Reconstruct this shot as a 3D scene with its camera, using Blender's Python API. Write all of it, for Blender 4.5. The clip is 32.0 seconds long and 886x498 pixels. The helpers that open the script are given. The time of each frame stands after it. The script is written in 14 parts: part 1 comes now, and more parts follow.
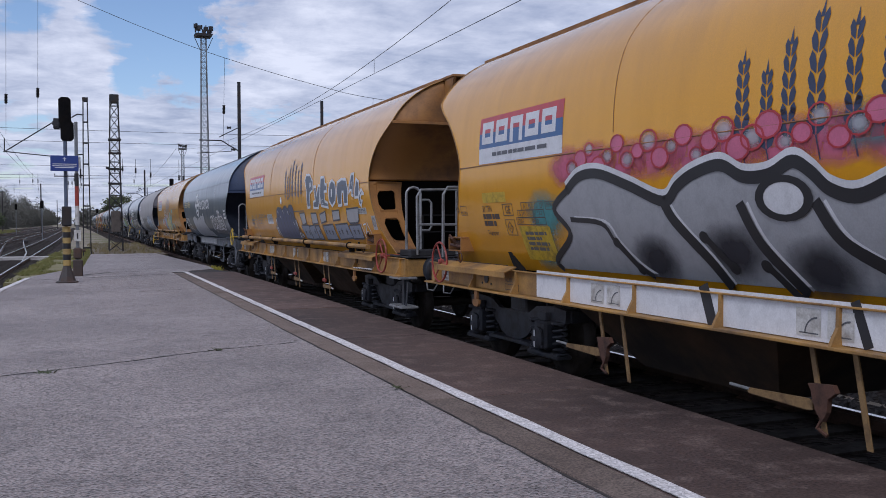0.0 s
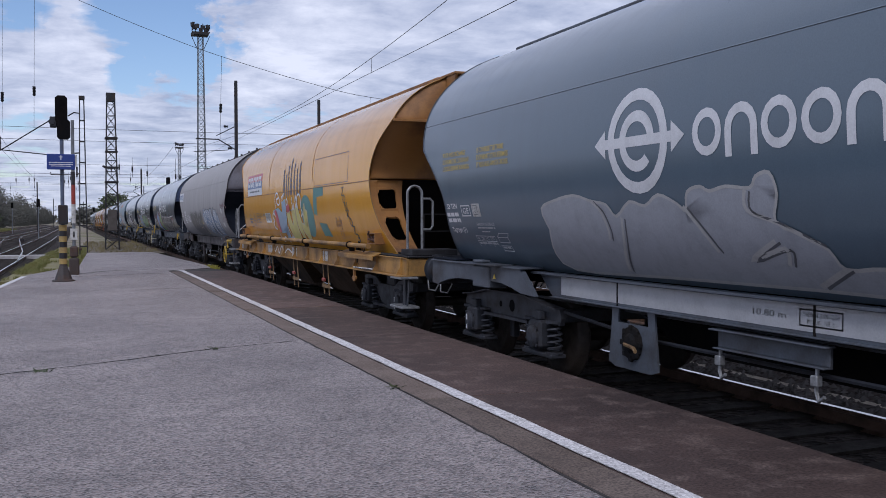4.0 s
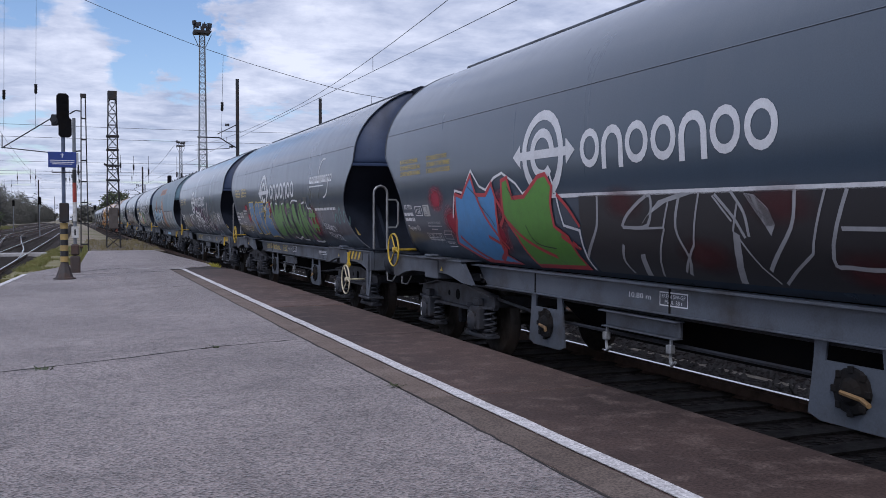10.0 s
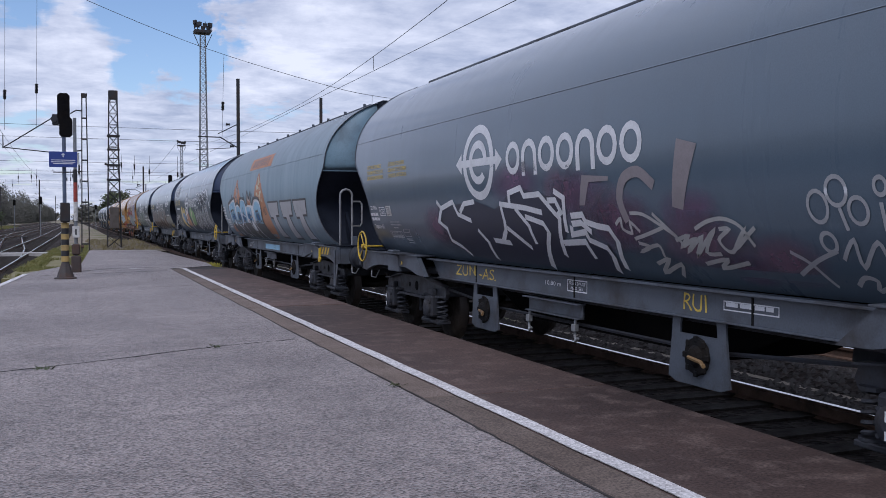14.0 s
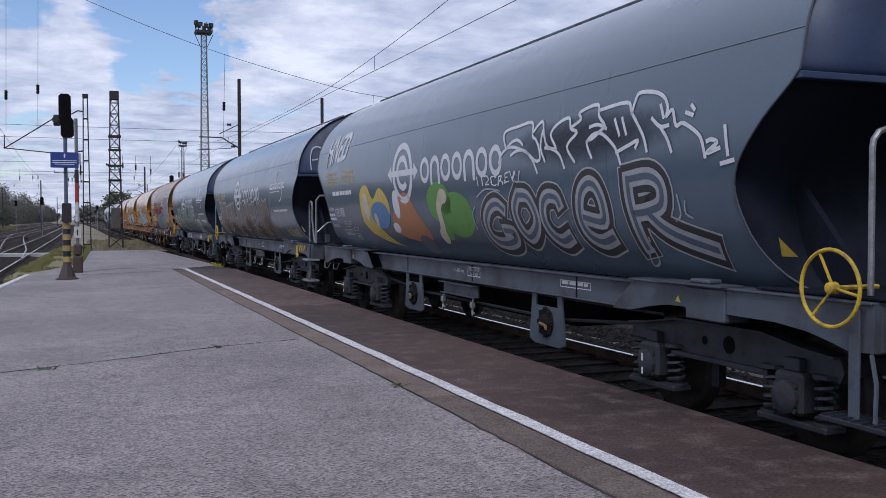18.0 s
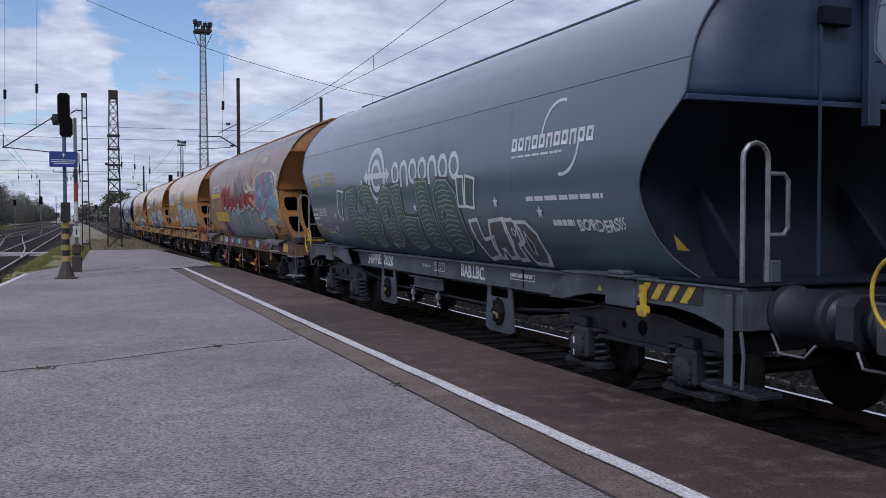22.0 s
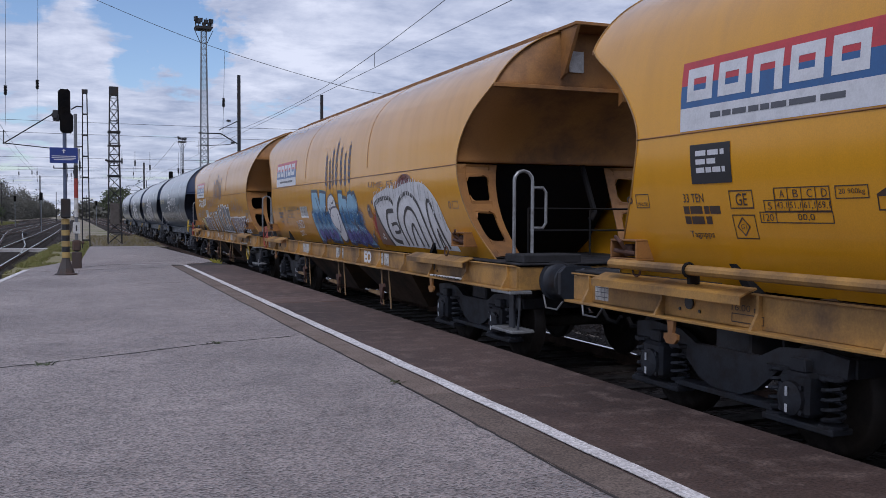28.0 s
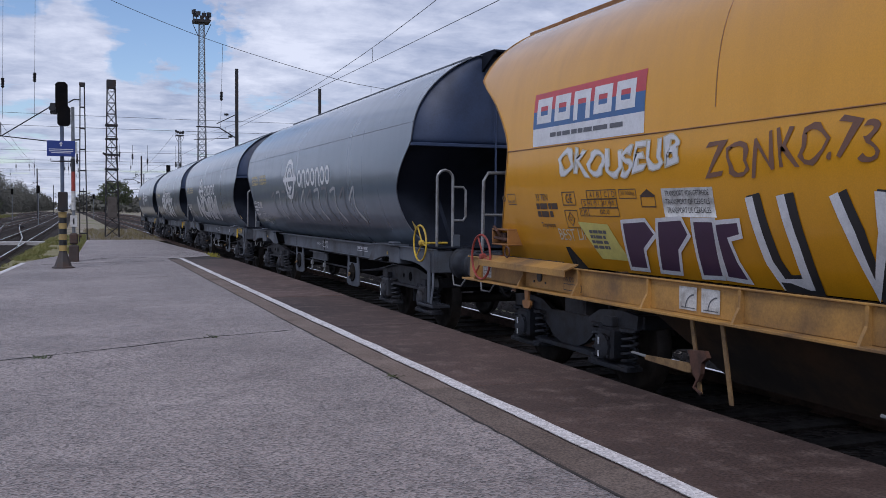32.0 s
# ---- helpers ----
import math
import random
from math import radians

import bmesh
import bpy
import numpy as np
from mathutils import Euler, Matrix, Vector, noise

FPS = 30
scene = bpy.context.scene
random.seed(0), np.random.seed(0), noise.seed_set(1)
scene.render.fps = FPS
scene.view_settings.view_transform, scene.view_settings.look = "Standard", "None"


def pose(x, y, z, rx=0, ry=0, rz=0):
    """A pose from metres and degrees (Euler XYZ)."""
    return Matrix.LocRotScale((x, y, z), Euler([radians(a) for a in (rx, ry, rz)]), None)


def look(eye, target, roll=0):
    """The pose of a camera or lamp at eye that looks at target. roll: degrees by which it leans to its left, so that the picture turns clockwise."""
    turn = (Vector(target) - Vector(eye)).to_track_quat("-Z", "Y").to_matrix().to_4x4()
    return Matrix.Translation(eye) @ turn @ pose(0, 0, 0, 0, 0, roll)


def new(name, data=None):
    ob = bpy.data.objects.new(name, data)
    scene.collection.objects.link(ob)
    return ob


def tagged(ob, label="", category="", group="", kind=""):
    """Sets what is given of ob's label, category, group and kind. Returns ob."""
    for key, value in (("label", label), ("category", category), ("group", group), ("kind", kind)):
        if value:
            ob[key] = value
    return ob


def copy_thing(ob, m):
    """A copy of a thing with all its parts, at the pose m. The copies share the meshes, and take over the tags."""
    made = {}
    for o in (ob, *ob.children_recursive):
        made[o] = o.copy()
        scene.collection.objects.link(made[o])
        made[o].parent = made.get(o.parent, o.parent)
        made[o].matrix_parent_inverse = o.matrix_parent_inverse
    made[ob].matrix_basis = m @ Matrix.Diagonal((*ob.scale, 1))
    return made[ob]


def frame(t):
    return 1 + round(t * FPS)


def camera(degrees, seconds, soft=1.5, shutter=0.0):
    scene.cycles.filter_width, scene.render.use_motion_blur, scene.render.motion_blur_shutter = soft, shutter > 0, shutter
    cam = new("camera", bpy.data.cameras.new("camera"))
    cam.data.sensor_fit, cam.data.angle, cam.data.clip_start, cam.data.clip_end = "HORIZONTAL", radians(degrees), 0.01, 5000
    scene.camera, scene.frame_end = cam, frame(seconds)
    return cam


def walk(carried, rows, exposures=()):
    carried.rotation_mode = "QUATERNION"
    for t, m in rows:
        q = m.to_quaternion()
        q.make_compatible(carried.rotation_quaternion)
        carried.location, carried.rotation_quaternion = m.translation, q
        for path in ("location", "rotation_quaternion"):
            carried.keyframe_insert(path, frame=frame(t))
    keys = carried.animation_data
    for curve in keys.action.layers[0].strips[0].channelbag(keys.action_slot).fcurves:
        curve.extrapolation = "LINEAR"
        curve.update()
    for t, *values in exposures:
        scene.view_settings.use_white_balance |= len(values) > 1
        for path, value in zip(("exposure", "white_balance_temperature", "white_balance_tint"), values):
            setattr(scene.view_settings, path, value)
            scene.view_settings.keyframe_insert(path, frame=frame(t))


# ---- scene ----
# camera: held at eye height on the platform, swaying a little
TRACK_X, RAIL_Z, EYE = 6.05, -0.345, 1.45
cam = camera(51.1, 32.0, soft=0.4)
walk(cam, [(t, pose(0, 0, EYE, 88.181 + up, 0, -21.679 + left) @ pose(0, 0, 0, 0, 0, lean)) for t, left, up, lean in (
    (0.0, 0.095, 0.127, -0.219), (1.0, 0.09, 0.115, -0.177), (1.5, 0.064, 0.115, -0.181), (2.0, -0.029, 0.119, -0.156),
    (2.5, -0.066, 0.125, -0.055), (3.0, -0.087, 0.104, -0.082), (3.5, -0.1, 0.083, -0.137), (5.5, -0.09, 0.056, -0.059),
    (6.0, -0.085, 0.049, -0.06), (7.0, -0.076, 0.053, 0.035), (8.0, -0.057, 0.035, 0.03), (9.0, -0.043, 0.026, 0.062),
    (10.0, -0.039, 0.017, 0.055), (11.0, -0.02, 0.008, -0.01), (12.0, -0.011, 0.018, -0.001), (13.0, -0.002, 0.005, 0.009),
    (14.0, 0.009, -0.019, 0.015), (14.5, 0.019, -0.029, -0.003), (16.5, 0.083, -0.021, -0.102), (17.0, 0.086, -0.029, -0.113),
    (18.0, 0.094, -0.034, -0.102), (19.0, 0.137, -0.029, -0.125), (20.0, 0.149, -0.04, -0.163), (21.0, 0.114, -0.048, -0.073),
    (22.0, 0.037, -0.076, -0.098), (23.0, 0.006, -0.099, -0.036), (24.0, 0.002, -0.112, 0.016), (25.0, 0.005, -0.12, 0.069),
    (25.5, -0.0, -0.116, 0.112), (27.5, 0.011, -0.155, 0.207), (28.0, 0.034, -0.193, 0.192), (29.0, 0.066, -0.276, 0.259),
    (30.0, 0.075, -0.357, 0.318), (30.5, 0.022, -0.4, 0.346), (31.0, -0.072, -0.441, 0.38), (31.5, -0.111, -0.48, 0.408),
    (32.0, -0.118, -0.521, 0.412))], exposures=[(0, 0.0, 5750, 17), (3, 0.08, 5750, 17), (5.5, 0.0, 5750, 17), (7, 0.12, 5750, 17), (14, 0.12, 5750, 17), (18, 0.1, 5750, 17), (23, -0.03, 5750, 17), (32, -0.03, 5750, 17)])

# the train: speed in m/s every two seconds, and the coupling planes along it at the start
SPEED = (8.026, 7.864, 7.705, 7.553, 7.41, 7.291, 7.21, 7.172, 7.168, 7.188, 7.219, 7.252, 7.28, 7.303, 7.325, 7.349, 7.371)


# small unevenness of the train's roll, in metres behind the even speed: (second, metres)
LAG = ((0, 0.0), (1, -0.02), (2, 0.1), (3, 0.05), (4, 0.0), (5, 0.05), (6, 0.18), (7, -0.31), (8, 0.08), (9, -0.12), (10, -0.16), (11, 0.13), (12, 0.02), (13, 0.06),
       (14, 0.06), (15, 0.0), (16, -0.04), (17, 0.01), (18, 0.20), (19, 0.14), (20, -0.05), (21, 0.09), (22, -0.13), (23, -0.18), (24, 0.04), (25, -0.02),
       (26, -0.05), (27, 0.1), (28, 0.13), (29, 0.19), (30, -0.20), (31, 0.01), (32, -0.01))


def travelled(t):
    """Metres that the train has rolled by t seconds."""
    fine = np.linspace(0, 32, 641)
    v = np.interp(fine, np.arange(0, 33, 2.0), SPEED)
    way = np.concatenate([[0], np.cumsum((v[1:] + v[:-1]) * 0.025)])
    return float(np.interp(t, fine, way) - np.interp(t, [k for k, _ in LAG], [d for _, d in LAG]))


# ---------------------------------------------------------------- light
SUN_EL, SUN_AZ = 48.0, 215.0      # degrees; azimuth from +y towards +x
world = bpy.data.worlds.new("sky")
scene.world = world
world.use_nodes = True
wt = world.node_tree
wt.nodes.clear()


def wnode(kind, **values):
    n = wt.nodes.new(kind)
    for key, value in values.items():
        n.inputs[key].default_value = value
    return n


w_out, w_bg = wt.nodes.new("ShaderNodeOutputWorld"), wt.nodes.new("ShaderNodeBackground")
w_sky = wt.nodes.new("ShaderNodeTexSky")
w_sky.sky_type, w_sky.sun_disc = "NISHITA", False
w_sky.sun_elevation, w_sky.sun_rotation = radians(SUN_EL), radians(SUN_AZ)
w_sky.air_density, w_sky.dust_density, w_sky.ozone_density = 1.0, 0.6, 1.5
w_co, w_sep = wt.nodes.new("ShaderNodeTexCoord"), wt.nodes.new("ShaderNodeSeparateXYZ")
wt.links.new(w_co.outputs["Generated"], w_sep.inputs[0])


def wmath(op, a, b=None, clamp=False):
    n = wt.nodes.new("ShaderNodeMath")
    n.operation, n.use_clamp = op, clamp
    for k, v in enumerate((a, b)):
        if v is None:
            continue
        if isinstance(v, (int, float)):
            n.inputs[k].default_value = v
        else:
            wt.links.new(v, n.inputs[k])
    return n.outputs[0]


# clouds lie on a plane overhead, so they shrink towards the horizon
w_h = wmath("ADD", wmath("MAXIMUM", w_sep.outputs[2], 0.0), 0.10)
w_cx, w_cy = wmath("DIVIDE", w_sep.outputs[0], w_h), wmath("DIVIDE", w_sep.outputs[1], w_h)
w_vec = wt.nodes.new("ShaderNodeCombineXYZ")
wt.links.new(w_cx, w_vec.inputs[0]), wt.links.new(w_cy, w_vec.inputs[1])
w_n1 = wnode("ShaderNodeTexNoise", Scale=1.7, Detail=10.0, Roughness=0.58, Distortion=0.3)
w_n2 = wnode("ShaderNodeTexNoise", Scale=3.4, Detail=9.0, Roughness=0.62, Distortion=0.2)
w_n3 = wnode("ShaderNodeTexNoise", Scale=14.0, Detail=6.0, Roughness=0.6)
for n in (w_n1, w_n2):
    wt.links.new(w_vec.outputs[0], n.inputs["Vector"])
wt.links.new(w_co.outputs["Generated"], w_n3.inputs["Vector"])
GAPS = (((0.067, 0.979, 0.192), 0.065, 1), ((0.108, 0.979, 0.175), 0.035, 0.8), ((0.046, 0.988, 0.147), 0.03, 0.9), ((0.166, 0.969, 0.183), 0.028, 1), ((0.091, 0.974, 0.209), 0.05, 0.7), ((-0.035, 0.988, 0.15), 0.03, 0.5), ((-0.046, 0.996, 0.077), 0.05, 0.35))     # clear blue openings: direction, spread, depth
PUFFS = (((0.215, 0.961, 0.177), 0.055, 1), ((0.187, 0.969, 0.164), 0.03, 0.7), ((0.012, 0.985, 0.175), 0.05, 0.7), ((0.281, 0.936, 0.211), 0.07, 0.6), ((-0.005, 0.993, 0.117), 0.08, 0.5))     # heaped clouds


def spots_of(rows):
    """Soft ragged spots in the sky, added up."""
    total = None
    for way, spread, depth in rows:
        n = wt.nodes.new("ShaderNodeVectorMath")
        n.operation = "DISTANCE"
        wt.links.new(w_co.outputs["Generated"], n.inputs[0])
        n.inputs[1].default_value = way
        far = wmath("ADD", wmath("DIVIDE", n.outputs["Value"], spread), wmath("MULTIPLY", wmath("SUBTRACT", w_n3.outputs["Fac"], 0.5), 2.2))
        near = wmath("MULTIPLY", wmath("SUBTRACT", 1.25, far, True), depth)
        total = near if total is None else wmath("ADD", total, near)
    return total


w_gap, w_puff = spots_of(GAPS), spots_of(PUFFS)
w_cover = wt.nodes.new("ShaderNodeValToRGB")
w_cover.color_ramp.elements[0].position, w_cover.color_ramp.elements[1].position = 0.385, 0.475
wt.links.new(wmath("ADD", wmath("SUBTRACT", wmath("ADD", w_n1.outputs["Fac"], 0.05), wmath("MULTIPLY", w_gap, 0.30)), wmath("MULTIPLY", w_puff, 0.22)), w_cover.inputs[0])
w_tone = wt.nodes.new("ShaderNodeValToRGB")
w_tone.color_ramp.elements[0].position, w_tone.color_ramp.elements[1].position = 0.32, 0.80
w_tone.color_ramp.elements[0].color, w_tone.color_ramp.elements[1].color = (3.35, 3.75, 4.65, 1), (7.9, 7.95, 8.1, 1)
wt.links.new(wmath("ADD", w_n2.outputs["Fac"], wmath("MULTIPLY", w_puff, 0.16)), w_tone.inputs[0])
w_mix = wt.nodes.new("ShaderNodeMix")
w_mix.data_type = "RGBA"
wt.links.new(wmath("MULTIPLY", w_cover.outputs[0], 0.93), w_mix.inputs["Factor"])
wt.links.new(w_sky.outputs[0], w_mix.inputs["A"]), wt.links.new(w_tone.outputs[0], w_mix.inputs["B"])
wt.links.new(w_mix.outputs["Result"], w_bg.inputs[0])
w_bg.inputs[1].default_value = 0.105
wt.links.new(w_bg.outputs[0], w_out.inputs[0])

sun = new("sun", bpy.data.lights.new("sun", "SUN"))
sun.data.energy, sun.data.angle, sun.data.color = 1.35, radians(14), (1.0, 0.95, 0.88)
_a, _e = radians(SUN_AZ), radians(SUN_EL)
sun.matrix_basis = look((0, 0, 60), (-math.sin(_a) * math.cos(_e) * 10, -math.cos(_a) * math.cos(_e) * 10, 60 - 10 * math.sin(_e)))


# ---------------------------------------------------------------- materials
def material(name, rough=0.6, metal=0.0):
    m = bpy.data.materials.new(name)
    m.use_nodes = True
    b = m.node_tree.nodes["Principled BSDF"]
    b.inputs["Roughness"].default_value, b.inputs["Metallic"].default_value = rough, metal
    return m, m.node_tree, b


def add_noise(nt, scale, detail=5.0, rough=0.6, stretch=(1, 1, 1), coord="Object"):
    co, mp, n = nt.nodes.new("ShaderNodeTexCoord"), nt.nodes.new("ShaderNodeMapping"), nt.nodes.new("ShaderNodeTexNoise")
    mp.inputs["Scale"].default_value = stretch
    n.inputs["Scale"].default_value, n.inputs["Detail"].default_value, n.inputs["Roughness"].default_value = scale, detail, rough
    nt.links.new(co.outputs[coord], mp.inputs[0]), nt.links.new(mp.outputs[0], n.inputs["Vector"])
    return n.outputs["Fac"]


def add_ramp(nt, fac, stops):
    r = nt.nodes.new("ShaderNodeValToRGB")
    while len(r.color_ramp.elements) < len(stops):
        r.color_ramp.elements.new(0.5)
    for el, (p, c) in zip(r.color_ramp.elements, stops):
        el.position = p
        el.color = (*c, 1) if not isinstance(c, (int, float)) else (c, c, c, 1)
    nt.links.new(fac, r.inputs[0])
    return r.outputs[0]


def add_mix(nt, fac, a, b, blend="MIX"):
    n = nt.nodes.new("ShaderNodeMix")
    n.data_type, n.blend_type = "RGBA", blend
    for key, v in (("Factor", fac), ("A", a), ("B", b)):
        if isinstance(v, tuple):
            n.inputs[key].default_value = (*v, 1)
        elif isinstance(v, (int, float)):
            n.inputs[key].default_value = v
        else:
            nt.links.new(v, n.inputs[key])
    return n.outputs["Result"]


def add_bump(nt, b, height, strength=0.3, distance=0.01):
    n = nt.nodes.new("ShaderNodeBump")
    n.inputs["Strength"].default_value, n.inputs["Distance"].default_value = strength, distance
    nt.links.new(height, n.inputs["Height"]), nt.links.new(n.outputs[0], b.inputs["Normal"])


def worn(name, base, grime, rough=0.55, metal=0.0, scale=3.0, amount=(0.45, 0.7), fine=60.0, bump=0.15, stretch=(1, 1, 1), gloss=0.5):
    """Paint or metal with blotches of grime and a fine grain."""
    m, nt, b = material(name, rough, metal)
    n1, n2 = add_noise(nt, scale, 8.0, 0.65, stretch), add_noise(nt, fine, 3.0)
    b.inputs["Specular IOR Level"].default_value = gloss
    f1 = add_ramp(nt, n1, ((amount[0], 0.0), (amount[1], 1.0)))
    c = add_mix(nt, f1, base, grime)
    c = add_mix(nt, 0.35, c, add_ramp(nt, n2, ((0.3, 0.35), (0.7, 1.0))), "MULTIPLY")
    nt.links.new(c, b.inputs["Base Color"])
    nt.links.new(add_ramp(nt, n1, ((0.3, rough * 0.8), (0.75, min(1.0, rough * 1.3)))), b.inputs["Roughness"])
    if bump:
        add_bump(nt, b, n2, bump, 0.004)
    return m


def body_paint(name, base, dust, soot_shade, rough=0.42, dust_from=2.5, dust_to=4.0, dusty=0.75, dirt=0.55, film=0.18, coat=0.0):
    """Wagon paint: dust and painted sky sheen on the upper curve, rain streaks running down, sooty grime and painted
    shade near the frame.
    """
    m, nt, b = material(name, rough)
    co, sp = nt.nodes.new("ShaderNodeTexCoord"), nt.nodes.new("ShaderNodeSeparateXYZ")
    nt.links.new(co.outputs["Object"], sp.inputs[0])
    b.inputs["Sheen Weight"].default_value, b.inputs["Sheen Roughness"].default_value = film, 0.34
    b.inputs["Coat Weight"].default_value, b.inputs["Coat Roughness"].default_value = coat, 0.16
    if coat:      # the lacquer takes over the gloss of the paint under it
        b.inputs["Specular IOR Level"].default_value = 0.1
    b.inputs["Sheen Tint"].default_value = (0.86, 0.90, 0.97, 1)
    streak = add_noise(nt, 1.0, 7.0, 0.65, (1.5, 2.2, 0.22))
    blotch = add_noise(nt, 0.7, 8.0, 0.62)
    grain = add_noise(nt, 90.0, 3.0)

    def span(lo, hi):
        n = nt.nodes.new("ShaderNodeMapRange")
        n.inputs["From Min"].default_value, n.inputs["From Max"].default_value = lo, hi
        nt.links.new(sp.outputs[2], n.inputs["Value"])
        return n.outputs[0]

    def mul(a, c):
        n = nt.nodes.new("ShaderNodeMath")
        n.operation, n.use_clamp = "MULTIPLY", True
        for k, v in enumerate((a, c)):
            if isinstance(v, (int, float)):
                n.inputs[k].default_value = v
            else:
                nt.links.new(v, n.inputs[k])
        return n.outputs[0]

    # paler top: settled dust and the sky's reflection in one colour
    top = mul(mul(span(dust_from, dust_to), dusty), add_ramp(nt, streak, ((0.25, 0.55), (0.6, 1.0))))
    # darker bottom: sooty grime and the underside's shade in one colour
    low = mul(mul(span(2.55, 1.3), dirt), add_ramp(nt, blotch, ((0.3, 0.3), (0.62, 1.0))))
    c = add_mix(nt, mul(add_ramp(nt, streak, ((0.45, 0.0), (0.75, 1.0))), 0.22), base, tuple(x * 0.55 for x in base))
    c = add_mix(nt, top, c, dust)
    c = add_mix(nt, low, c, soot_shade)
    c = add_mix(nt, 0.18, c, add_ramp(nt, grain, ((0.3, 0.3), (0.7, 1.0))), "MULTIPLY")
    info = nt.nodes.new("ShaderNodeObjectInfo")
    tone = nt.nodes.new("ShaderNodeMapRange")
    tone.inputs["To Min"].default_value, tone.inputs["To Max"].default_value = 0.9, 1.06
    nt.links.new(info.outputs["Random"], tone.inputs["Value"])
    hsv = nt.nodes.new("ShaderNodeHueSaturation")
    nt.links.new(c, hsv.inputs["Color"]), nt.links.new(tone.outputs[0], hsv.inputs["Value"])
    nt.links.new(hsv.outputs[0], b.inputs["Base Color"])
    nt.links.new(add_ramp(nt, streak, ((0.3, rough * 0.85), (0.7, min(0.95, rough * 1.35)))), b.inputs["Roughness"])
    wave = add_noise(nt, 0.9, 2.0, 0.5, (1, 1.0, 1.0))
    bump2 = nt.nodes.new("ShaderNodeBump")
    bump2.inputs["Strength"].default_value, bump2.inputs["Distance"].default_value = 0.25, 0.03
    nt.links.new(wave, bump2.inputs["Height"]), nt.links.new(bump2.outputs[0], b.inputs["Normal"])
    return m


def spray(name, colour, rough=0.5):
    """Sprayed or stencilled paint, a little thin and scratched."""
    m, nt, b = material(name, rough)
    n1, n2 = add_noise(nt, 6.0, 8.0, 0.7), add_noise(nt, 70.0, 2.0)
    c = add_mix(nt, add_ramp(nt, n1, ((0.45, 0.0), (0.75, 0.55))), colour, tuple(x * 0.55 + 0.01 for x in colour))
    c = add_mix(nt, 0.2, c, add_ramp(nt, n2, ((0.3, 0.4), (0.7, 1.0))), "MULTIPLY")
    nt.links.new(c, b.inputs["Base Color"])
    b.inputs["Sheen Weight"].default_value, b.inputs["Sheen Roughness"].default_value = 0.10, 0.4
    b.inputs["Coat Weight"].default_value, b.inputs["Coat Roughness"].default_value = 0.15, 0.28
    return m


def mist(name, colour, strength=0.85):
    """Thin sprayed paint that fades out towards the edge of its patch."""
    m, nt, b = material(name, 0.55)
    co, off, ln = nt.nodes.new("ShaderNodeTexCoord"), nt.nodes.new("ShaderNodeVectorMath"), nt.nodes.new("ShaderNodeVectorMath")
    off.operation, ln.operation = "MULTIPLY_ADD", "LENGTH"
    off.inputs[1].default_value, off.inputs[2].default_value = (0, 1, 1), (0, -0.5, -0.5)
    nt.links.new(co.outputs["Generated"], off.inputs[0]), nt.links.new(off.outputs[0], ln.inputs[0])
    n1 = add_noise(nt, 5.0, 6.0, 0.7)
    far = nt.nodes.new("ShaderNodeMath")
    far.operation = "MULTIPLY_ADD"
    nt.links.new(n1, far.inputs[0]), nt.links.new(ln.outputs["Value"], far.inputs[2])
    far.inputs[1].default_value = 0.22
    fac = add_ramp(nt, far.outputs[0], ((0.25, strength), (0.56, 0.0)))
    clear, mix = nt.nodes.new("ShaderNodeBsdfTransparent"), nt.nodes.new("ShaderNodeMixShader")
    c = add_mix(nt, add_ramp(nt, n1, ((0.4, 0.0), (0.7, 1.0))), colour, tuple(x * 0.7 for x in colour))
    nt.links.new(c, b.inputs["Base Color"])
    nt.links.new(fac, mix.inputs[0]), nt.links.new(clear.outputs[0], mix.inputs[1]), nt.links.new(b.outputs[0], mix.inputs[2])
    nt.links.new(mix.outputs[0], nt.nodes["Material Output"].inputs["Surface"])
    return m


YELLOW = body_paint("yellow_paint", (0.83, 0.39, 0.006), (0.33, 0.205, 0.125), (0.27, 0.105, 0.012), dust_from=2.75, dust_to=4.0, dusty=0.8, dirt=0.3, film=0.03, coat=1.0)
RUSTY = body_paint("rusty_yellow_paint", (0.43, 0.20, 0.060), (0.27, 0.165, 0.115), (0.06, 0.04, 0.03), rough=0.6, dust_from=1.9, dust_to=3.2, dusty=0.9, dirt=0.25, film=0.06, coat=0.7)
SLATE_DARK = body_paint("dark_slate_paint", (0.052, 0.078, 0.112), (0.20, 0.22, 0.25), (0.016, 0.018, 0.024), rough=0.29, dust_from=2.2, dust_to=4.0, dusty=0.62, dirt=0.2, film=0.03, coat=0.9)
SLATE = body_paint("slate_blue_paint", (0.110, 0.157, 0.208), (0.23, 0.255, 0.285), (0.022, 0.025, 0.034), rough=0.29, dust_from=2.2, dust_to=4.0, dusty=0.62, dirt=0.2, film=0.03, coat=0.9)
SLATE_PALE = body_paint("faded_slate_paint", (0.118, 0.168, 0.218), (0.25, 0.275, 0.30), (0.024, 0.028, 0.037), rough=0.31, dust_from=2.2, dust_to=4.0, dusty=0.62, dirt=0.2, film=0.03, coat=0.9)
GREY = body_paint("dusty_grey_paint", (0.30, 0.28, 0.275), (0.40, 0.38, 0.36), (0.045, 0.034, 0.033), rough=0.5, dust_from=1.8, dust_to=3.4, dirt=0.5)
PALE = body_paint("pale_blue_paint", (0.19, 0.29, 0.35), (0.25, 0.265, 0.285), (0.04, 0.04, 0.045), rough=0.42, dust_from=2.6, dust_to=4.0, dusty=0.8)
YELLOW_FRAME = worn("yellow_frame_paint", (0.47, 0.255, 0.060), (0.17, 0.10, 0.045), 0.55, scale=1.4, amount=(0.40, 0.64))
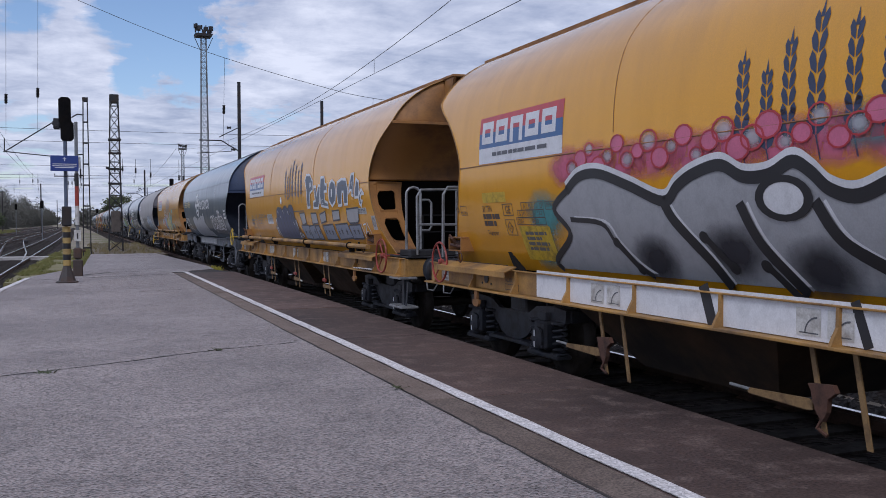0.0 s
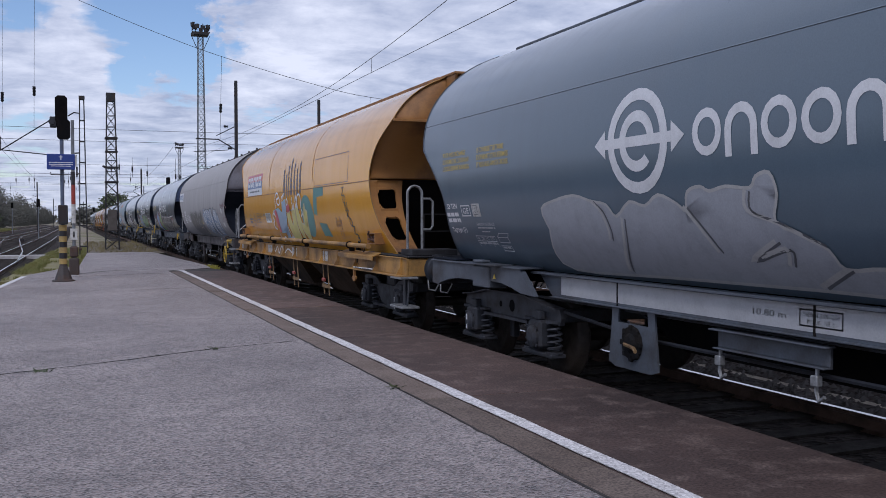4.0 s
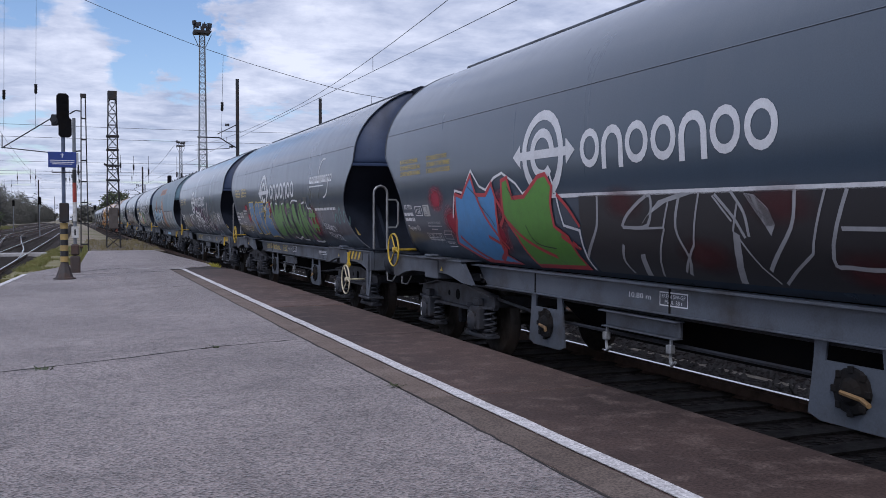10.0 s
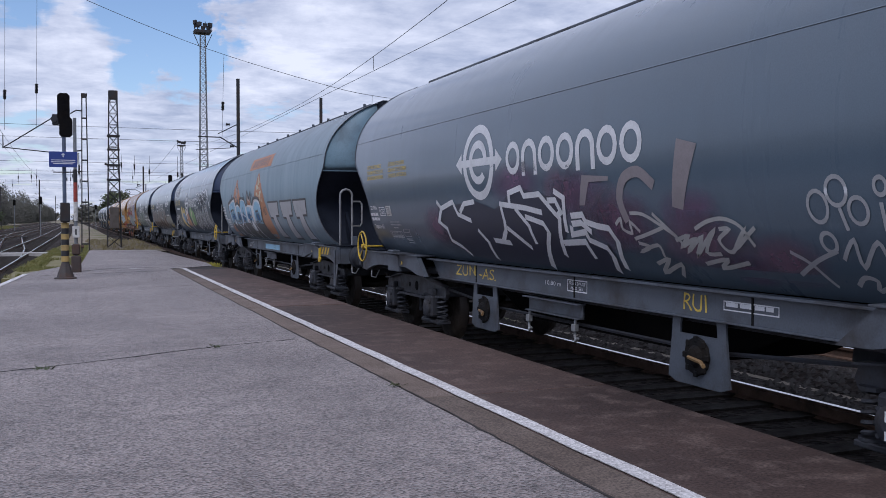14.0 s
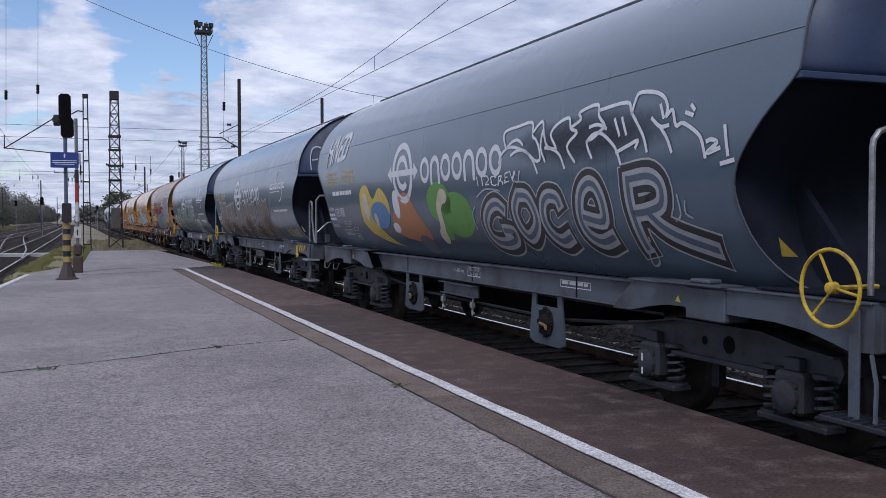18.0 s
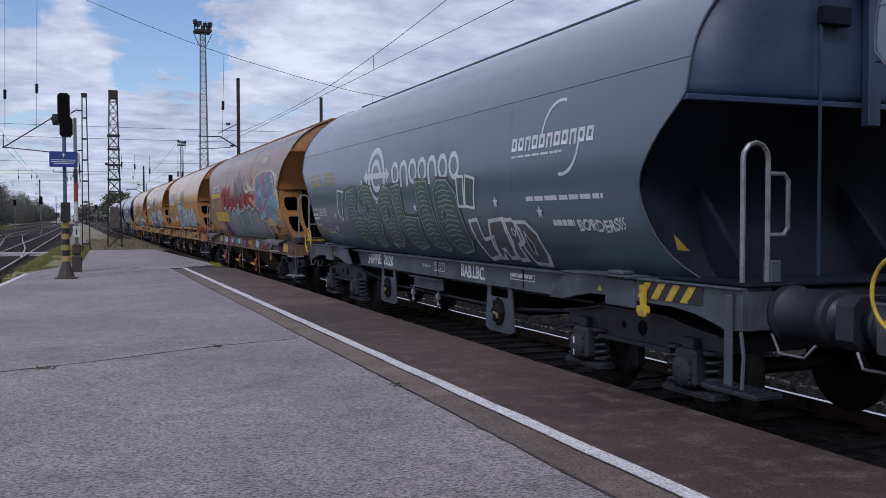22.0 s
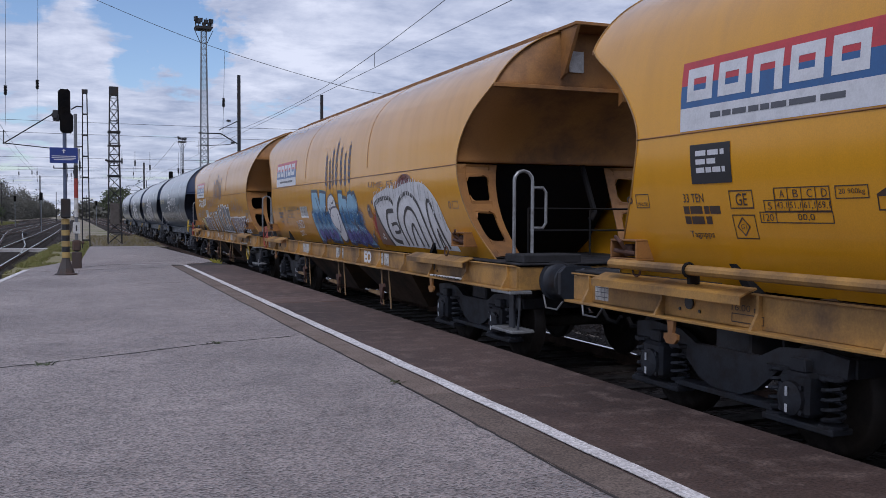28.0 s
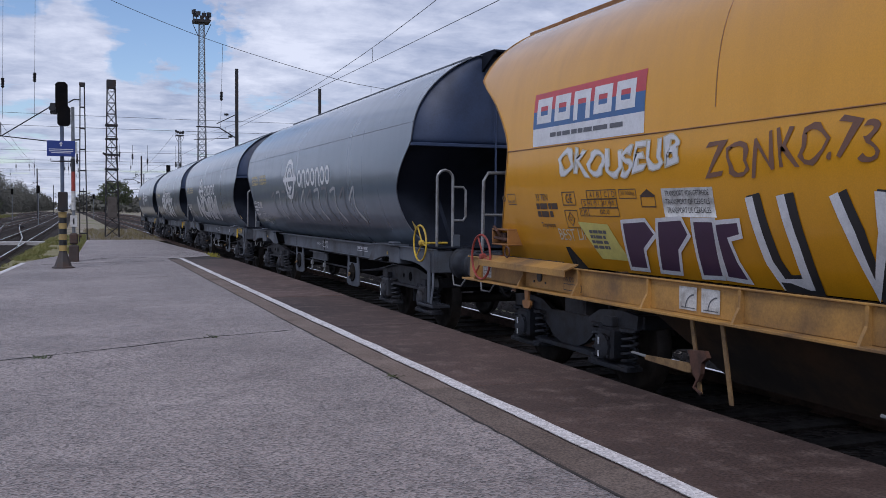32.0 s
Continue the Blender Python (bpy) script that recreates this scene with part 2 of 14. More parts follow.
# yellow of the ends, darkened by the shade of their hollows
YELLOW_END = worn("shaded_yellow_end_paint", (0.36, 0.165, 0.042), (0.13, 0.066, 0.035), 0.6, scale=1.2)
RUSTY_FRAME = worn("rusty_frame_paint", (0.17, 0.095, 0.06), (0.07, 0.048, 0.045), 0.6, scale=1.3, amount=(0.4, 0.66))
SLATE_FRAME = worn("slate_frame_paint", (0.085, 0.10, 0.125), (0.045, 0.041, 0.041), 0.5, scale=1.6)
RUST = worn("rusty_iron", (0.10, 0.045, 0.028), (0.045, 0.026, 0.02), 0.8, scale=9.0)
GREY_FRAME = worn("dirty_brown_frame_paint", (0.055, 0.045, 0.046), (0.026, 0.021, 0.02), 0.6, scale=1.6)
# slate of the end hoods, darkened so their shade is in the colour
SLATE_END = worn("shaded_slate_end_paint", (0.040, 0.062, 0.125), (0.022, 0.030, 0.058), 0.5, scale=0.9)
GREY_HOOD = worn("grey_hood_paint", (0.16, 0.155, 0.18), (0.075, 0.058, 0.06), 0.6, scale=1.0)
PALE_HOOD = worn("pale_blue_hood_paint", (0.16, 0.26, 0.33), (0.09, 0.12, 0.15), 0.55, scale=1.0)
# slopes, decks and struts below the hood: their shade is painted as near-black slate
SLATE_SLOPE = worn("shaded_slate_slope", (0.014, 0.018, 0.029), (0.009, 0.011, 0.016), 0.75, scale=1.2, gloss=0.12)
BUFFER_STEEL = worn("dark_blue_steel", (0.026, 0.031, 0.041), (0.015, 0.015, 0.018), 0.45, 0.0, scale=4.0)
DECK = worn("grimy_deck_steel", (0.034, 0.034, 0.038), (0.016, 0.015, 0.015), 0.7, scale=3.0, gloss=0.25)
LEVER_TAN = worn("tan_lever_paint", (0.26, 0.16, 0.065), (0.11, 0.065, 0.035), 0.65, scale=7.0)
# yellow hopper bottoms with the shade under the sill put into the colour
BELLY = worn("shaded_yellow_belly", (0.07, 0.036, 0.015), (0.024, 0.017, 0.012), 0.8, scale=1.1, amount=(0.40, 0.62))
GREY_END = worn("grey_end_paint", (0.12, 0.115, 0.115), (0.05, 0.045, 0.045), 0.6, scale=1.2)
BLACK_STEEL = worn("sooty_and_shaded_steel", (0.013, 0.013, 0.014), (0.022, 0.018, 0.015), 0.85, 0.0, scale=4.0, gloss=0.1)
# underbody shade put into a colour; also the real black of signal heads
DEEP_BLACK = worn("deep_black", (0.010, 0.010, 0.011), (0.015, 0.013, 0.012), 1.0, 0.0, scale=4.0, gloss=0.02)
BOGIE_STEEL = worn("bogie_steel", (0.038, 0.041, 0.050), (0.031, 0.026, 0.024), 0.55, 0.0, scale=5.0, gloss=0.3)
WHEEL_STEEL = worn("wheel_steel", (0.035, 0.027, 0.022), (0.018, 0.015, 0.013), 0.6, 0.0, scale=6.0, gloss=0.25)
GREY_STEEL = worn("galvanised_steel", (0.33, 0.34, 0.35), (0.16, 0.15, 0.14), 0.45, 0.5, scale=6.0)
MAST_STEEL = worn("dark_mast_steel", (0.024, 0.026, 0.031), (0.045, 0.029, 0.021), 0.6, 0.2, scale=3.0)
PALE_STEEL = worn("pale_mast_steel", (0.20, 0.22, 0.24), (0.12, 0.11, 0.10), 0.55, 0.3, scale=2.0)
RED_PAINT = worn("red_paint", (0.36, 0.05, 0.035), (0.14, 0.045, 0.03), 0.5, scale=9.0)
BRIGHT_YELLOW = worn("signal_yellow_paint", (0.68, 0.46, 0.03), (0.28, 0.18, 0.04), 0.5, scale=9.0)
WHITE_SHEET = worn("white_label", (0.62, 0.62, 0.60), (0.34, 0.32, 0.29), 0.5, scale=9.0)
RAIL_HEAD = worn("rail_head", (0.62, 0.60, 0.58), (0.40, 0.37, 0.35), 0.16, 1.0, scale=8.0, bump=0.05)
RAIL_SIDE = worn("rail_rust", (0.13, 0.075, 0.05), (0.06, 0.04, 0.03), 0.8, scale=6.0)
SLEEPER = worn("concrete_sleeper", (0.055, 0.048, 0.043), (0.026, 0.022, 0.02), 0.95, scale=4.0, gloss=0.1)
PAINT_WHITE = spray("white_spray", (0.76, 0.77, 0.79))
PAINT_BLACK = spray("black_spray", (0.015, 0.015, 0.018))
PAINT_NAVY = spray("navy_spray", (0.03, 0.045, 0.10))
PAINT_BLUE = spray("blue_spray", (0.06, 0.20, 0.42))
PAINT_SKY = spray("sky_spray", (0.25, 0.50, 0.68))
PAINT_SILVER = spray("silver_spray", (0.40, 0.41, 0.43), 0.35)
PAINT_DARKGREY = spray("dark_grey_spray", (0.10, 0.105, 0.12))
PAINT_PINK = spray("pink_spray", (0.62, 0.15, 0.26))
PAINT_RED = spray("red_spray", (0.48, 0.03, 0.04))
PAINT_GREEN = spray("green_spray", (0.10, 0.30, 0.03))
PAINT_TEAL = spray("teal_spray", (0.06, 0.24, 0.23))
PAINT_LEMON = spray("lemon_spray", (0.66, 0.60, 0.16))
PAINT_YELLOW = spray("yellow_spray", (0.64, 0.46, 0.05))
PAINT_ORANGE = spray("orange_spray", (0.45, 0.16, 0.04))
PAINT_BROWN = spray("brown_spray", (0.20, 0.095, 0.055))
MIST_MAUVE = mist("mauve_mist", (0.20, 0.11, 0.20), 0.6)
PAINT_TAUPE = spray("taupe_spray", (0.26, 0.23, 0.24))
PAINT_PURPLE = spray("purple_spray", (0.06, 0.022, 0.065))
PAINT_STENCIL = spray("stencil_brown", (0.05, 0.026, 0.014))
PAINT_BOTTLE = spray("bottle_green_spray", (0.042, 0.088, 0.082))
PAINT_SAGE = spray("sage_spray", (0.17, 0.25, 0.22))
PAINT_RUST = spray("rust_brown_spray", (0.105, 0.069, 0.056))
PAINT_LAGOON = spray("lagoon_spray", (0.015, 0.125, 0.15))
PAINT_DEEPSEA = spray("deep_sea_blue_spray", (0.025, 0.14, 0.26))
PAINT_SMOKE = spray("smoky_grey_spray", (0.15, 0.16, 0.165))
PAINT_PLUM = spray("plum_grey_spray", (0.07, 0.062, 0.10))
PAINT_HAZE = spray("hazy_silver_spray", (0.36, 0.38, 0.42))
PAINT_INK = spray("ink_navy_spray", (0.010, 0.014, 0.042))
PAINT_FERN = spray("pale_fern_spray", (0.30, 0.38, 0.30))
PAINT_STEEL = spray("steel_grey_spray", (0.085, 0.115, 0.16))
PAINT_DUSK = spray("dusky_blue_spray", (0.25, 0.30, 0.40))
PAINT_BLOB = spray("ink_blue_spray", (0.030, 0.048, 0.14))
PAINT_MIDNIGHT = spray("midnight_spray", (0.016, 0.024, 0.040))
PAINT_SOOT = spray("smoked_black_spray", (0.022, 0.022, 0.026))
PAINT_BONE = spray("bone_white_spray", (0.46, 0.46, 0.45))
PAINT_FEATHER = spray("pearl_grey_spray", (0.28, 0.34, 0.42))
PAINT_SURF = spray("surf_blue_spray", (0.085, 0.20, 0.40))
PAINT_MAROON = spray("maroon_spray", (0.13, 0.025, 0.05))
PAINT_AZURE = spray("azure_spray", (0.06, 0.27, 0.58))
PAINT_POWDER = spray("powder_blue_spray", (0.30, 0.42, 0.56))
PAINT_CORAL = spray("coral_spray", (0.52, 0.05, 0.06))
PAINT_OCHRE = spray("ochre_spray", (0.55, 0.27, 0.02))
MIST_RUST = mist("rusty_red_mist", (0.12, 0.025, 0.028), 0.5)
MIST_ROSE = mist("rose_mauve_mist", (0.26, 0.15, 0.22), 0.6)
MIST_EMBER = mist("ember_mist", (0.26, 0.10, 0.035), 0.45)
MIST_SHADE, MIST_SLATEBLUE = mist("shade_mist", (0.03, 0.035, 0.05), 0.8), mist("slate_blue_mist", (0.10, 0.17, 0.30), 0.8)
MIST_VIOLET = mist("violet_mist", (0.19, 0.17, 0.45), 0.8)
MIST_BLUE = mist("blue_mist", (0.05, 0.19, 0.42), 0.7)
PAINT_MAGENTA = spray("magenta_spray", (0.26, 0.06, 0.17))
PAINT_AQUA = spray("aqua_spray", (0.10, 0.34, 0.44))
PAINT_CREAM = spray("cream_spray", (0.60, 0.54, 0.38))
MIST_PURPLE, MIST_RED, MIST_PINK = mist("purple_mist", (0.13, 0.05, 0.13)), mist("red_mist", (0.40, 0.03, 0.06)), mist("pink_mist", (0.60, 0.14, 0.24), 0.95)
MIST_TEAL, MIST_DARK = mist("teal_mist", (0.08, 0.34, 0.36)), mist("dark_mist", (0.03, 0.03, 0.04))
MIST_CREAM, MIST_ORANGE, MIST_WHITE = mist("cream_mist", (0.58, 0.52, 0.40)), mist("orange_mist", (0.45, 0.17, 0.05)), mist("white_mist", (0.60, 0.62, 0.66), 0.6)
LOGO_RED, LOGO_BLUE = spray("logo_red", (0.55, 0.04, 0.05), 0.35), spray("logo_blue", (0.03, 0.12, 0.32), 0.35)
LOGO_WHITE = spray("logo_white", (0.72, 0.73, 0.75), 0.35)


# ---------------------------------------------------------------- mesh helpers
def part(name, bm, mat, parent=None, label="", smooth=False):
    """Links a bmesh as one mesh object under a thing or a part."""
    me = bpy.data.meshes.new(name)
    if smooth:
        for f in bm.faces:
            f.smooth = True
    bm.to_mesh(me)
    bm.free()
    me.materials.append(mat)
    ob = new(name, me)
    if parent is not None:
        ob.parent = parent
    return tagged(ob, label)


def box(bm, x0, x1, y0, y1, z0, z1):
    v = [bm.verts.new((x, y, z)) for x in (x0, x1) for y in (y0, y1) for z in (z0, z1)]
    for a, b, c, d in ((0, 1, 3, 2), (4, 6, 7, 5), (0, 4, 5, 1), (2, 3, 7, 6), (0, 2, 6, 4), (1, 5, 7, 3)):
        bm.faces.new((v[a], v[b], v[c], v[d]))
    return bm


def soft_box(bm, x0, x1, y0, y1, z0, z1, r=0.01):
    b2 = bmesh.new()
    box(b2, x0, x1, y0, y1, z0, z1)
    bmesh.ops.recalc_face_normals(b2, faces=b2.faces)
    bmesh.ops.bevel(b2, geom=list(b2.edges), offset=r, segments=1, affect="EDGES")
    merge(bm, b2)
    return bm


def merge(bm, b2):
    me = bpy.data.meshes.new("tmp")
    b2.to_mesh(me)
    b2.free()
    bm.from_mesh(me)
    bpy.data.meshes.remove(me)


def prism(bm, poly, x0, x1, axis="x"):
    """A polygon in the (y, z) plane, pulled along x; with axis "y" one in (x, z), pulled along y; "z" one in (x, y)."""
    def at(p, q):
        return {"x": (q, p[0], p[1]), "y": (p[0], q, p[1]), "z": (p[0], p[1], q)}[axis]
    a, b = [bm.verts.new(at(p, x0)) for p in poly], [bm.verts.new(at(p, x1)) for p in poly]
    fs = [bm.faces.new(a), bm.faces.new(b[::-1])]
    n = len(poly)
    for i in range(n):
        fs.append(bm.faces.new((a[i], b[i], b[(i + 1) % n], a[(i + 1) % n])))
    bmesh.ops.recalc_face_normals(bm, faces=fs)
    return bm


def rod(bm, p, q, r, seg=8, r2=None, caps=True):
    p, q = Vector(p), Vector(q)
    d = (q - p).normalized()
    u = d.orthogonal().normalized()
    w = d.cross(u)
    rings = []
    for c, rr in ((p, r), (q, r if r2 is None else r2)):
        rings.append([bm.verts.new(c + (u * math.cos(2 * math.pi * k / seg) + w * math.sin(2 * math.pi * k / seg)) * rr) for k in range(seg)])
    for k in range(seg):
        bm.faces.new((rings[0][k], rings[0][(k + 1) % seg], rings[1][(k + 1) % seg], rings[1][k]))
    if caps:
        bm.faces.new(rings[0][::-1]), bm.faces.new(rings[1])
    return bm


def tube(bm, pts, r, seg=6, closed=False):
    """A bent tube through the points."""
    pts = [Vector(p) for p in pts]
    n, rings, last = len(pts), [], None
    for i, p in enumerate(pts):
        a, b = (pts[i - 1], pts[(i + 1) % n]) if closed else (pts[max(i - 1, 0)], pts[min(i + 1, n - 1)])
        d = (b - a).normalized()
        u = last - d * last.dot(d) if last is not None else d.orthogonal()
        u.normalize()
        last = u
        w = d.cross(u)
        rings.append([bm.verts.new(p + (u * math.cos(2 * math.pi * k / seg) + w * math.sin(2 * math.pi * k / seg)) * r) for k in range(seg)])
    for i in range(n if closed else n - 1):
        r0, r1 = rings[i], rings[(i + 1) % n]
        for k in range(seg):
            bm.faces.new((r0[k], r0[(k + 1) % seg], r1[(k + 1) % seg], r1[k]))
    if not closed:
        bm.faces.new(rings[0][::-1]), bm.faces.new(rings[-1])
    return bm


def circle(c, r, n=20, plane="yz", a0=0.0, a1=360.0):
    out, full = [], a1 - a0 >= 360
    for k in range(n if full else n + 1):
        a = radians(a0 + (a1 - a0) * k / n)
        s, t = r * math.cos(a), r * math.sin(a)
        out.append({"yz": (c[0], c[1] + s, c[2] + t), "xz": (c[0] + s, c[1], c[2] + t), "xy": (c[0] + s, c[1] + t, c[2])}[plane])
    return out


def lathe(bm, axis0, profile, seg=20, axis="x"):
    """Profile rows (along the axis, radius), turned round an axis through axis0."""
    rings = []
    for s, r in profile:
        ring = []
        for k in range(seg):
            a = 2 * math.pi * k / seg
            c, d = r * math.cos(a), r * math.sin(a)
            off = {"x": (s, c, d), "y": (c, s, d), "z": (c, d, s)}[axis]
            ring.append(bm.verts.new(Vector(axis0) + Vector(off)))
        rings.append(ring)
    fs = []
    for r0, r1 in zip(rings, rings[1:]):
        for k in range(seg):
            fs.append(bm.faces.new((r0[k], r0[(k + 1) % seg], r1[(k + 1) % seg], r1[k])))
    fs.append(bm.faces.new(rings[0][::-1])), fs.append(bm.faces.new(rings[-1]))
    bmesh.ops.recalc_face_normals(bm, faces=fs)
    return bm


def B():
    return bmesh.new()


# ---------------------------------------------------------------- the setting: ground, tracks, platform
def ground_mat():
    m, nt, b = material("yard_ground", 0.95)
    n1, n2, n3 = add_noise(nt, 0.12, 6.0), add_noise(nt, 1.3, 8.0), add_noise(nt, 25.0, 4.0)
    grass = add_mix(nt, add_ramp(nt, n3, ((0.3, 0.0), (0.7, 1.0))), (0.075, 0.105, 0.025), (0.19, 0.19, 0.055))
    soil = add_mix(nt, add_ramp(nt, n3, ((0.3, 0.0), (0.7, 1.0))), (0.19, 0.16, 0.125), (0.31, 0.26, 0.20))
    c = add_mix(nt, add_ramp(nt, n1, ((0.50, 0.0), (0.62, 1.0))), soil, grass)
    c = add_mix(nt, add_ramp(nt, n2, ((0.5, 0.0), (0.75, 0.6))), c, (0.10, 0.085, 0.07))
    nt.links.new(c, b.inputs["Base Color"])
    add_bump(nt, b, n3, 0.6, 0.03)
    return m


def grit(name, a, c, d, scale=60.0, rough=0.9, bump=0.5, big=0.5, dist=0.006, cell=0.0, vary=0.0, gloss=0.35, speck=0.85, fuzz=0.0):
    """Asphalt, concrete or ballast: coarse grains, stains of two sizes."""
    m, nt, b = material(name, rough)
    b.inputs["Specular IOR Level"].default_value = gloss
    b.inputs["Sheen Weight"].default_value, b.inputs["Sheen Roughness"].default_value = fuzz, 0.4
    n1, n2, n3 = add_noise(nt, big, 7.0, 0.62), add_noise(nt, scale, 2.0, 0.6), add_noise(nt, big * 7, 6.0, 0.65)
    col = add_mix(nt, add_ramp(nt, n1, ((0.35, 0.0), (0.65, 1.0))), a, c)
    col = add_mix(nt, add_ramp(nt, n3, ((0.5, 0.0), (0.75, 0.75))), col, d)
    grain = n2
    if cell:
        v = nt.nodes.new("ShaderNodeTexVoronoi")
        co = nt.nodes.new("ShaderNodeTexCoord")
        v.inputs["Scale"].default_value = cell
        nt.links.new(co.outputs["Object"], v.inputs["Vector"])
        grain = v.outputs["Distance"]
        col = add_mix(nt, speck, col, add_ramp(nt, v.outputs["Color"], ((0.15, 0.30), (0.85, 1.5))), "MULTIPLY")
    else:
        col = add_mix(nt, 0.75, col, add_ramp(nt, n2, ((0.32, 0.35), (0.62, 1.25))), "MULTIPLY")
    if vary:
        info, tone, hsv = nt.nodes.new("ShaderNodeObjectInfo"), nt.nodes.new("ShaderNodeMapRange"), nt.nodes.new("ShaderNodeHueSaturation")
        tone.inputs["To Min"].default_value, tone.inputs["To Max"].default_value = 1 - vary, 1 + vary
        nt.links.new(info.outputs["Random"], tone.inputs["Value"])
        nt.links.new(col, hsv.inputs["Color"]), nt.links.new(tone.outputs[0], hsv.inputs["Value"])
        col = hsv.outputs[0]
    nt.links.new(col, b.inputs["Base Color"])
    add_bump(nt, b, grain, bump, dist)
    return m


ASPHALT = grit("platform_asphalt", (0.174, 0.140, 0.130), (0.316, 0.262, 0.246), (0.090, 0.069, 0.063), scale=95.0, big=0.4, bump=1.0, dist=0.008, cell=58.0, speck=1.0, fuzz=0.42)
PAVING = grit("edge_paving", (0.054, 0.034, 0.029), (0.118, 0.075, 0.062), (0.23, 0.168, 0.142), scale=45.0, big=0.55, rough=0.7, bump=0.3, vary=0.22, gloss=0.4)
STRIP = grit("concrete_strip", (0.140, 0.105, 0.086), (0.20, 0.157, 0.132), (0.085, 0.066, 0.057), scale=60.0, big=1.1, bump=0.3, vary=0.18)
BALLAST = grit("track_ballast", (0.034, 0.027, 0.024), (0.05, 0.041, 0.036), (0.021, 0.017, 0.015), scale=30.0, big=0.25, bump=1.0, dist=0.03, cell=14.0, gloss=0.1)
STONE = worn("ballast_stone", (0.068, 0.058, 0.052), (0.033, 0.028, 0.025), 0.9, scale=3.0)
LINE_PAINT = grit("white_line_paint", (0.60, 0.575, 0.57), (0.72, 0.70, 0.69), (0.36, 0.335, 0.325), scale=40.0, big=1.5, rough=0.75, bump=0.4, cell=70.0, speck=0.45)
CRACK = worn("crack_dirt", (0.035, 0.03, 0.028), (0.06, 0.05, 0.045), 0.95)
GROUND = ground_mat()
GRASS = worn("grass_blade", (0.15, 0.16, 0.04), (0.25, 0.21, 0.075), 0.7, scale=1.2, fine=9.0, bump=0)
DRY_GRASS = worn("dry_grass_blade", (0.20, 0.165, 0.075), (0.27, 0.225, 0.12), 0.8, scale=1.2, fine=9.0, bump=0)
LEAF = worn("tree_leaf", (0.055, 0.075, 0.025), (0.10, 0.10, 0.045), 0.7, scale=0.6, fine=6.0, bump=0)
# leaves of the far woods, with the pale grey of haze put into them
LEAF_HAZY = worn("hazy_far_leaf", (0.125, 0.125, 0.105), (0.185, 0.170, 0.150), 0.9, scale=0.2, fine=2.0, bump=0, gloss=0.1)
BARK = worn("bark", (0.09, 0.07, 0.055), (0.05, 0.04, 0.033), 0.9, scale=5.0)

bm = B()
gz = RAIL_Z - 0.36
prism(bm, [(-3000, -1500), (3000, -1500), (3000, 4500), (-3000, 4500)], gz - 0.5, gz, "z")
tagged(part("ground", bm, GROUND), "flat railway yard ground of soil and thin grass", "ground", kind="structure")

END_Y = 46.0        # where the platform stops
bm = B()
prism(bm, [(-1.75, -14), (2.585, -14), (2.585, 28.2), (2.60, 28.225), (3.99, 29.62), (4.08, 31.5), (3.5, END_Y), (0.62, END_Y), (0.2, 33.0), (-1.15, 27.6), (-1.62, 22.0)], gz, 0.0, "z")
platform = tagged(part("platform", bm, ASPHALT), "long low station platform of worn grey asphalt", "platform", kind="structure")

# the paved strip along the edge, in slabs with open joints
bm = B()
prism(bm, [(2.592, -14), (4.31, -14), (4.31, 27.8), (4.0, 29.6), (2.592, 28.2)], gz, -0.02, "z")
strip = tagged(part("platform_edge", bm, CRACK), "concrete edge of the platform beside the track", "platform edge", kind="structure")
rnd = random.Random(4)
ys = [-13.75]
while ys[-1] < 27.5:
    ys.append(min(27.7, ys[-1] + 4.15))
for a, c in zip(ys, ys[1:]):
    for x0, x1, mat, nm in ((2.60, 2.885, STRIP, "kerb_slab"), (2.893, 4.335, PAVING, "paving_slab")):
        b2 = B()
        dz = rnd.uniform(-0.004, 0.004)
        soft_box(b2, x0, x1, a + 0.008, c - 0.008, -0.06, 0.002 + dz, 0.006)
        part(nm, b2, mat, strip)

# white safety line and its corner
def ribbon(bm, rows, z0, z1):
    """A flat band through rows of (x, y, half width)."""
    left, right = [], []
    for i, (x, y, w) in enumerate(rows):
        a, c = rows[max(i - 1, 0)], rows[min(i + 1, len(rows) - 1)]
        d = Vector((c[0] - a[0], c[1] - a[1])).normalized()
        left.append((x - d.y * w, y + d.x * w)), right.append((x + d.y * w, y - d.x * w))
    for z, flip in ((z1, False), (z0, True)):
        la, ra = [bm.verts.new((*p, z)) for p in left], [bm.verts.new((*p, z)) for p in right]
        for i in range(len(rows) - 1):
            f = (la[i], ra[i], ra[i + 1], la[i + 1])
            bm.faces.new(f if not flip else f[::-1])
    return bm


bm = B()
wl = [(2.96 + 0.006 * math.sin(k * 1.9), -6 + k * 0.5, 0.062 + 0.004 * math.sin(k * 2.7)) for k in range(68)]
ribbon(bm, wl + [(2.96, 28.15, 0.07)], 0.006, 0.010)
tagged(part("white_line", bm, LINE_PAINT), "scuffed white safety line painted along the platform edge", "line", kind="structure")
bm = B()
ribbon(bm, [(2.94, 28.2, 0.05), (2.3, 28.6, 0.05), (1.5, 28.5, 0.05)], 0.005, 0.009)
tagged(part("white_line_corner", bm, LINE_PAINT), "faded white line across the platform's narrow end", "line", kind="structure")
bm = B()
ribbon(bm, [(-1.72, 8.0, 0.07), (-1.66, 15, 0.07), (-1.56, 22, 0.07), (-1.2, 26.8, 0.06)], 0.005, 0.009)
tagged(part("white_line_west", bm, LINE_PAINT), "white line along the other platform edge", "line", kind="structure")

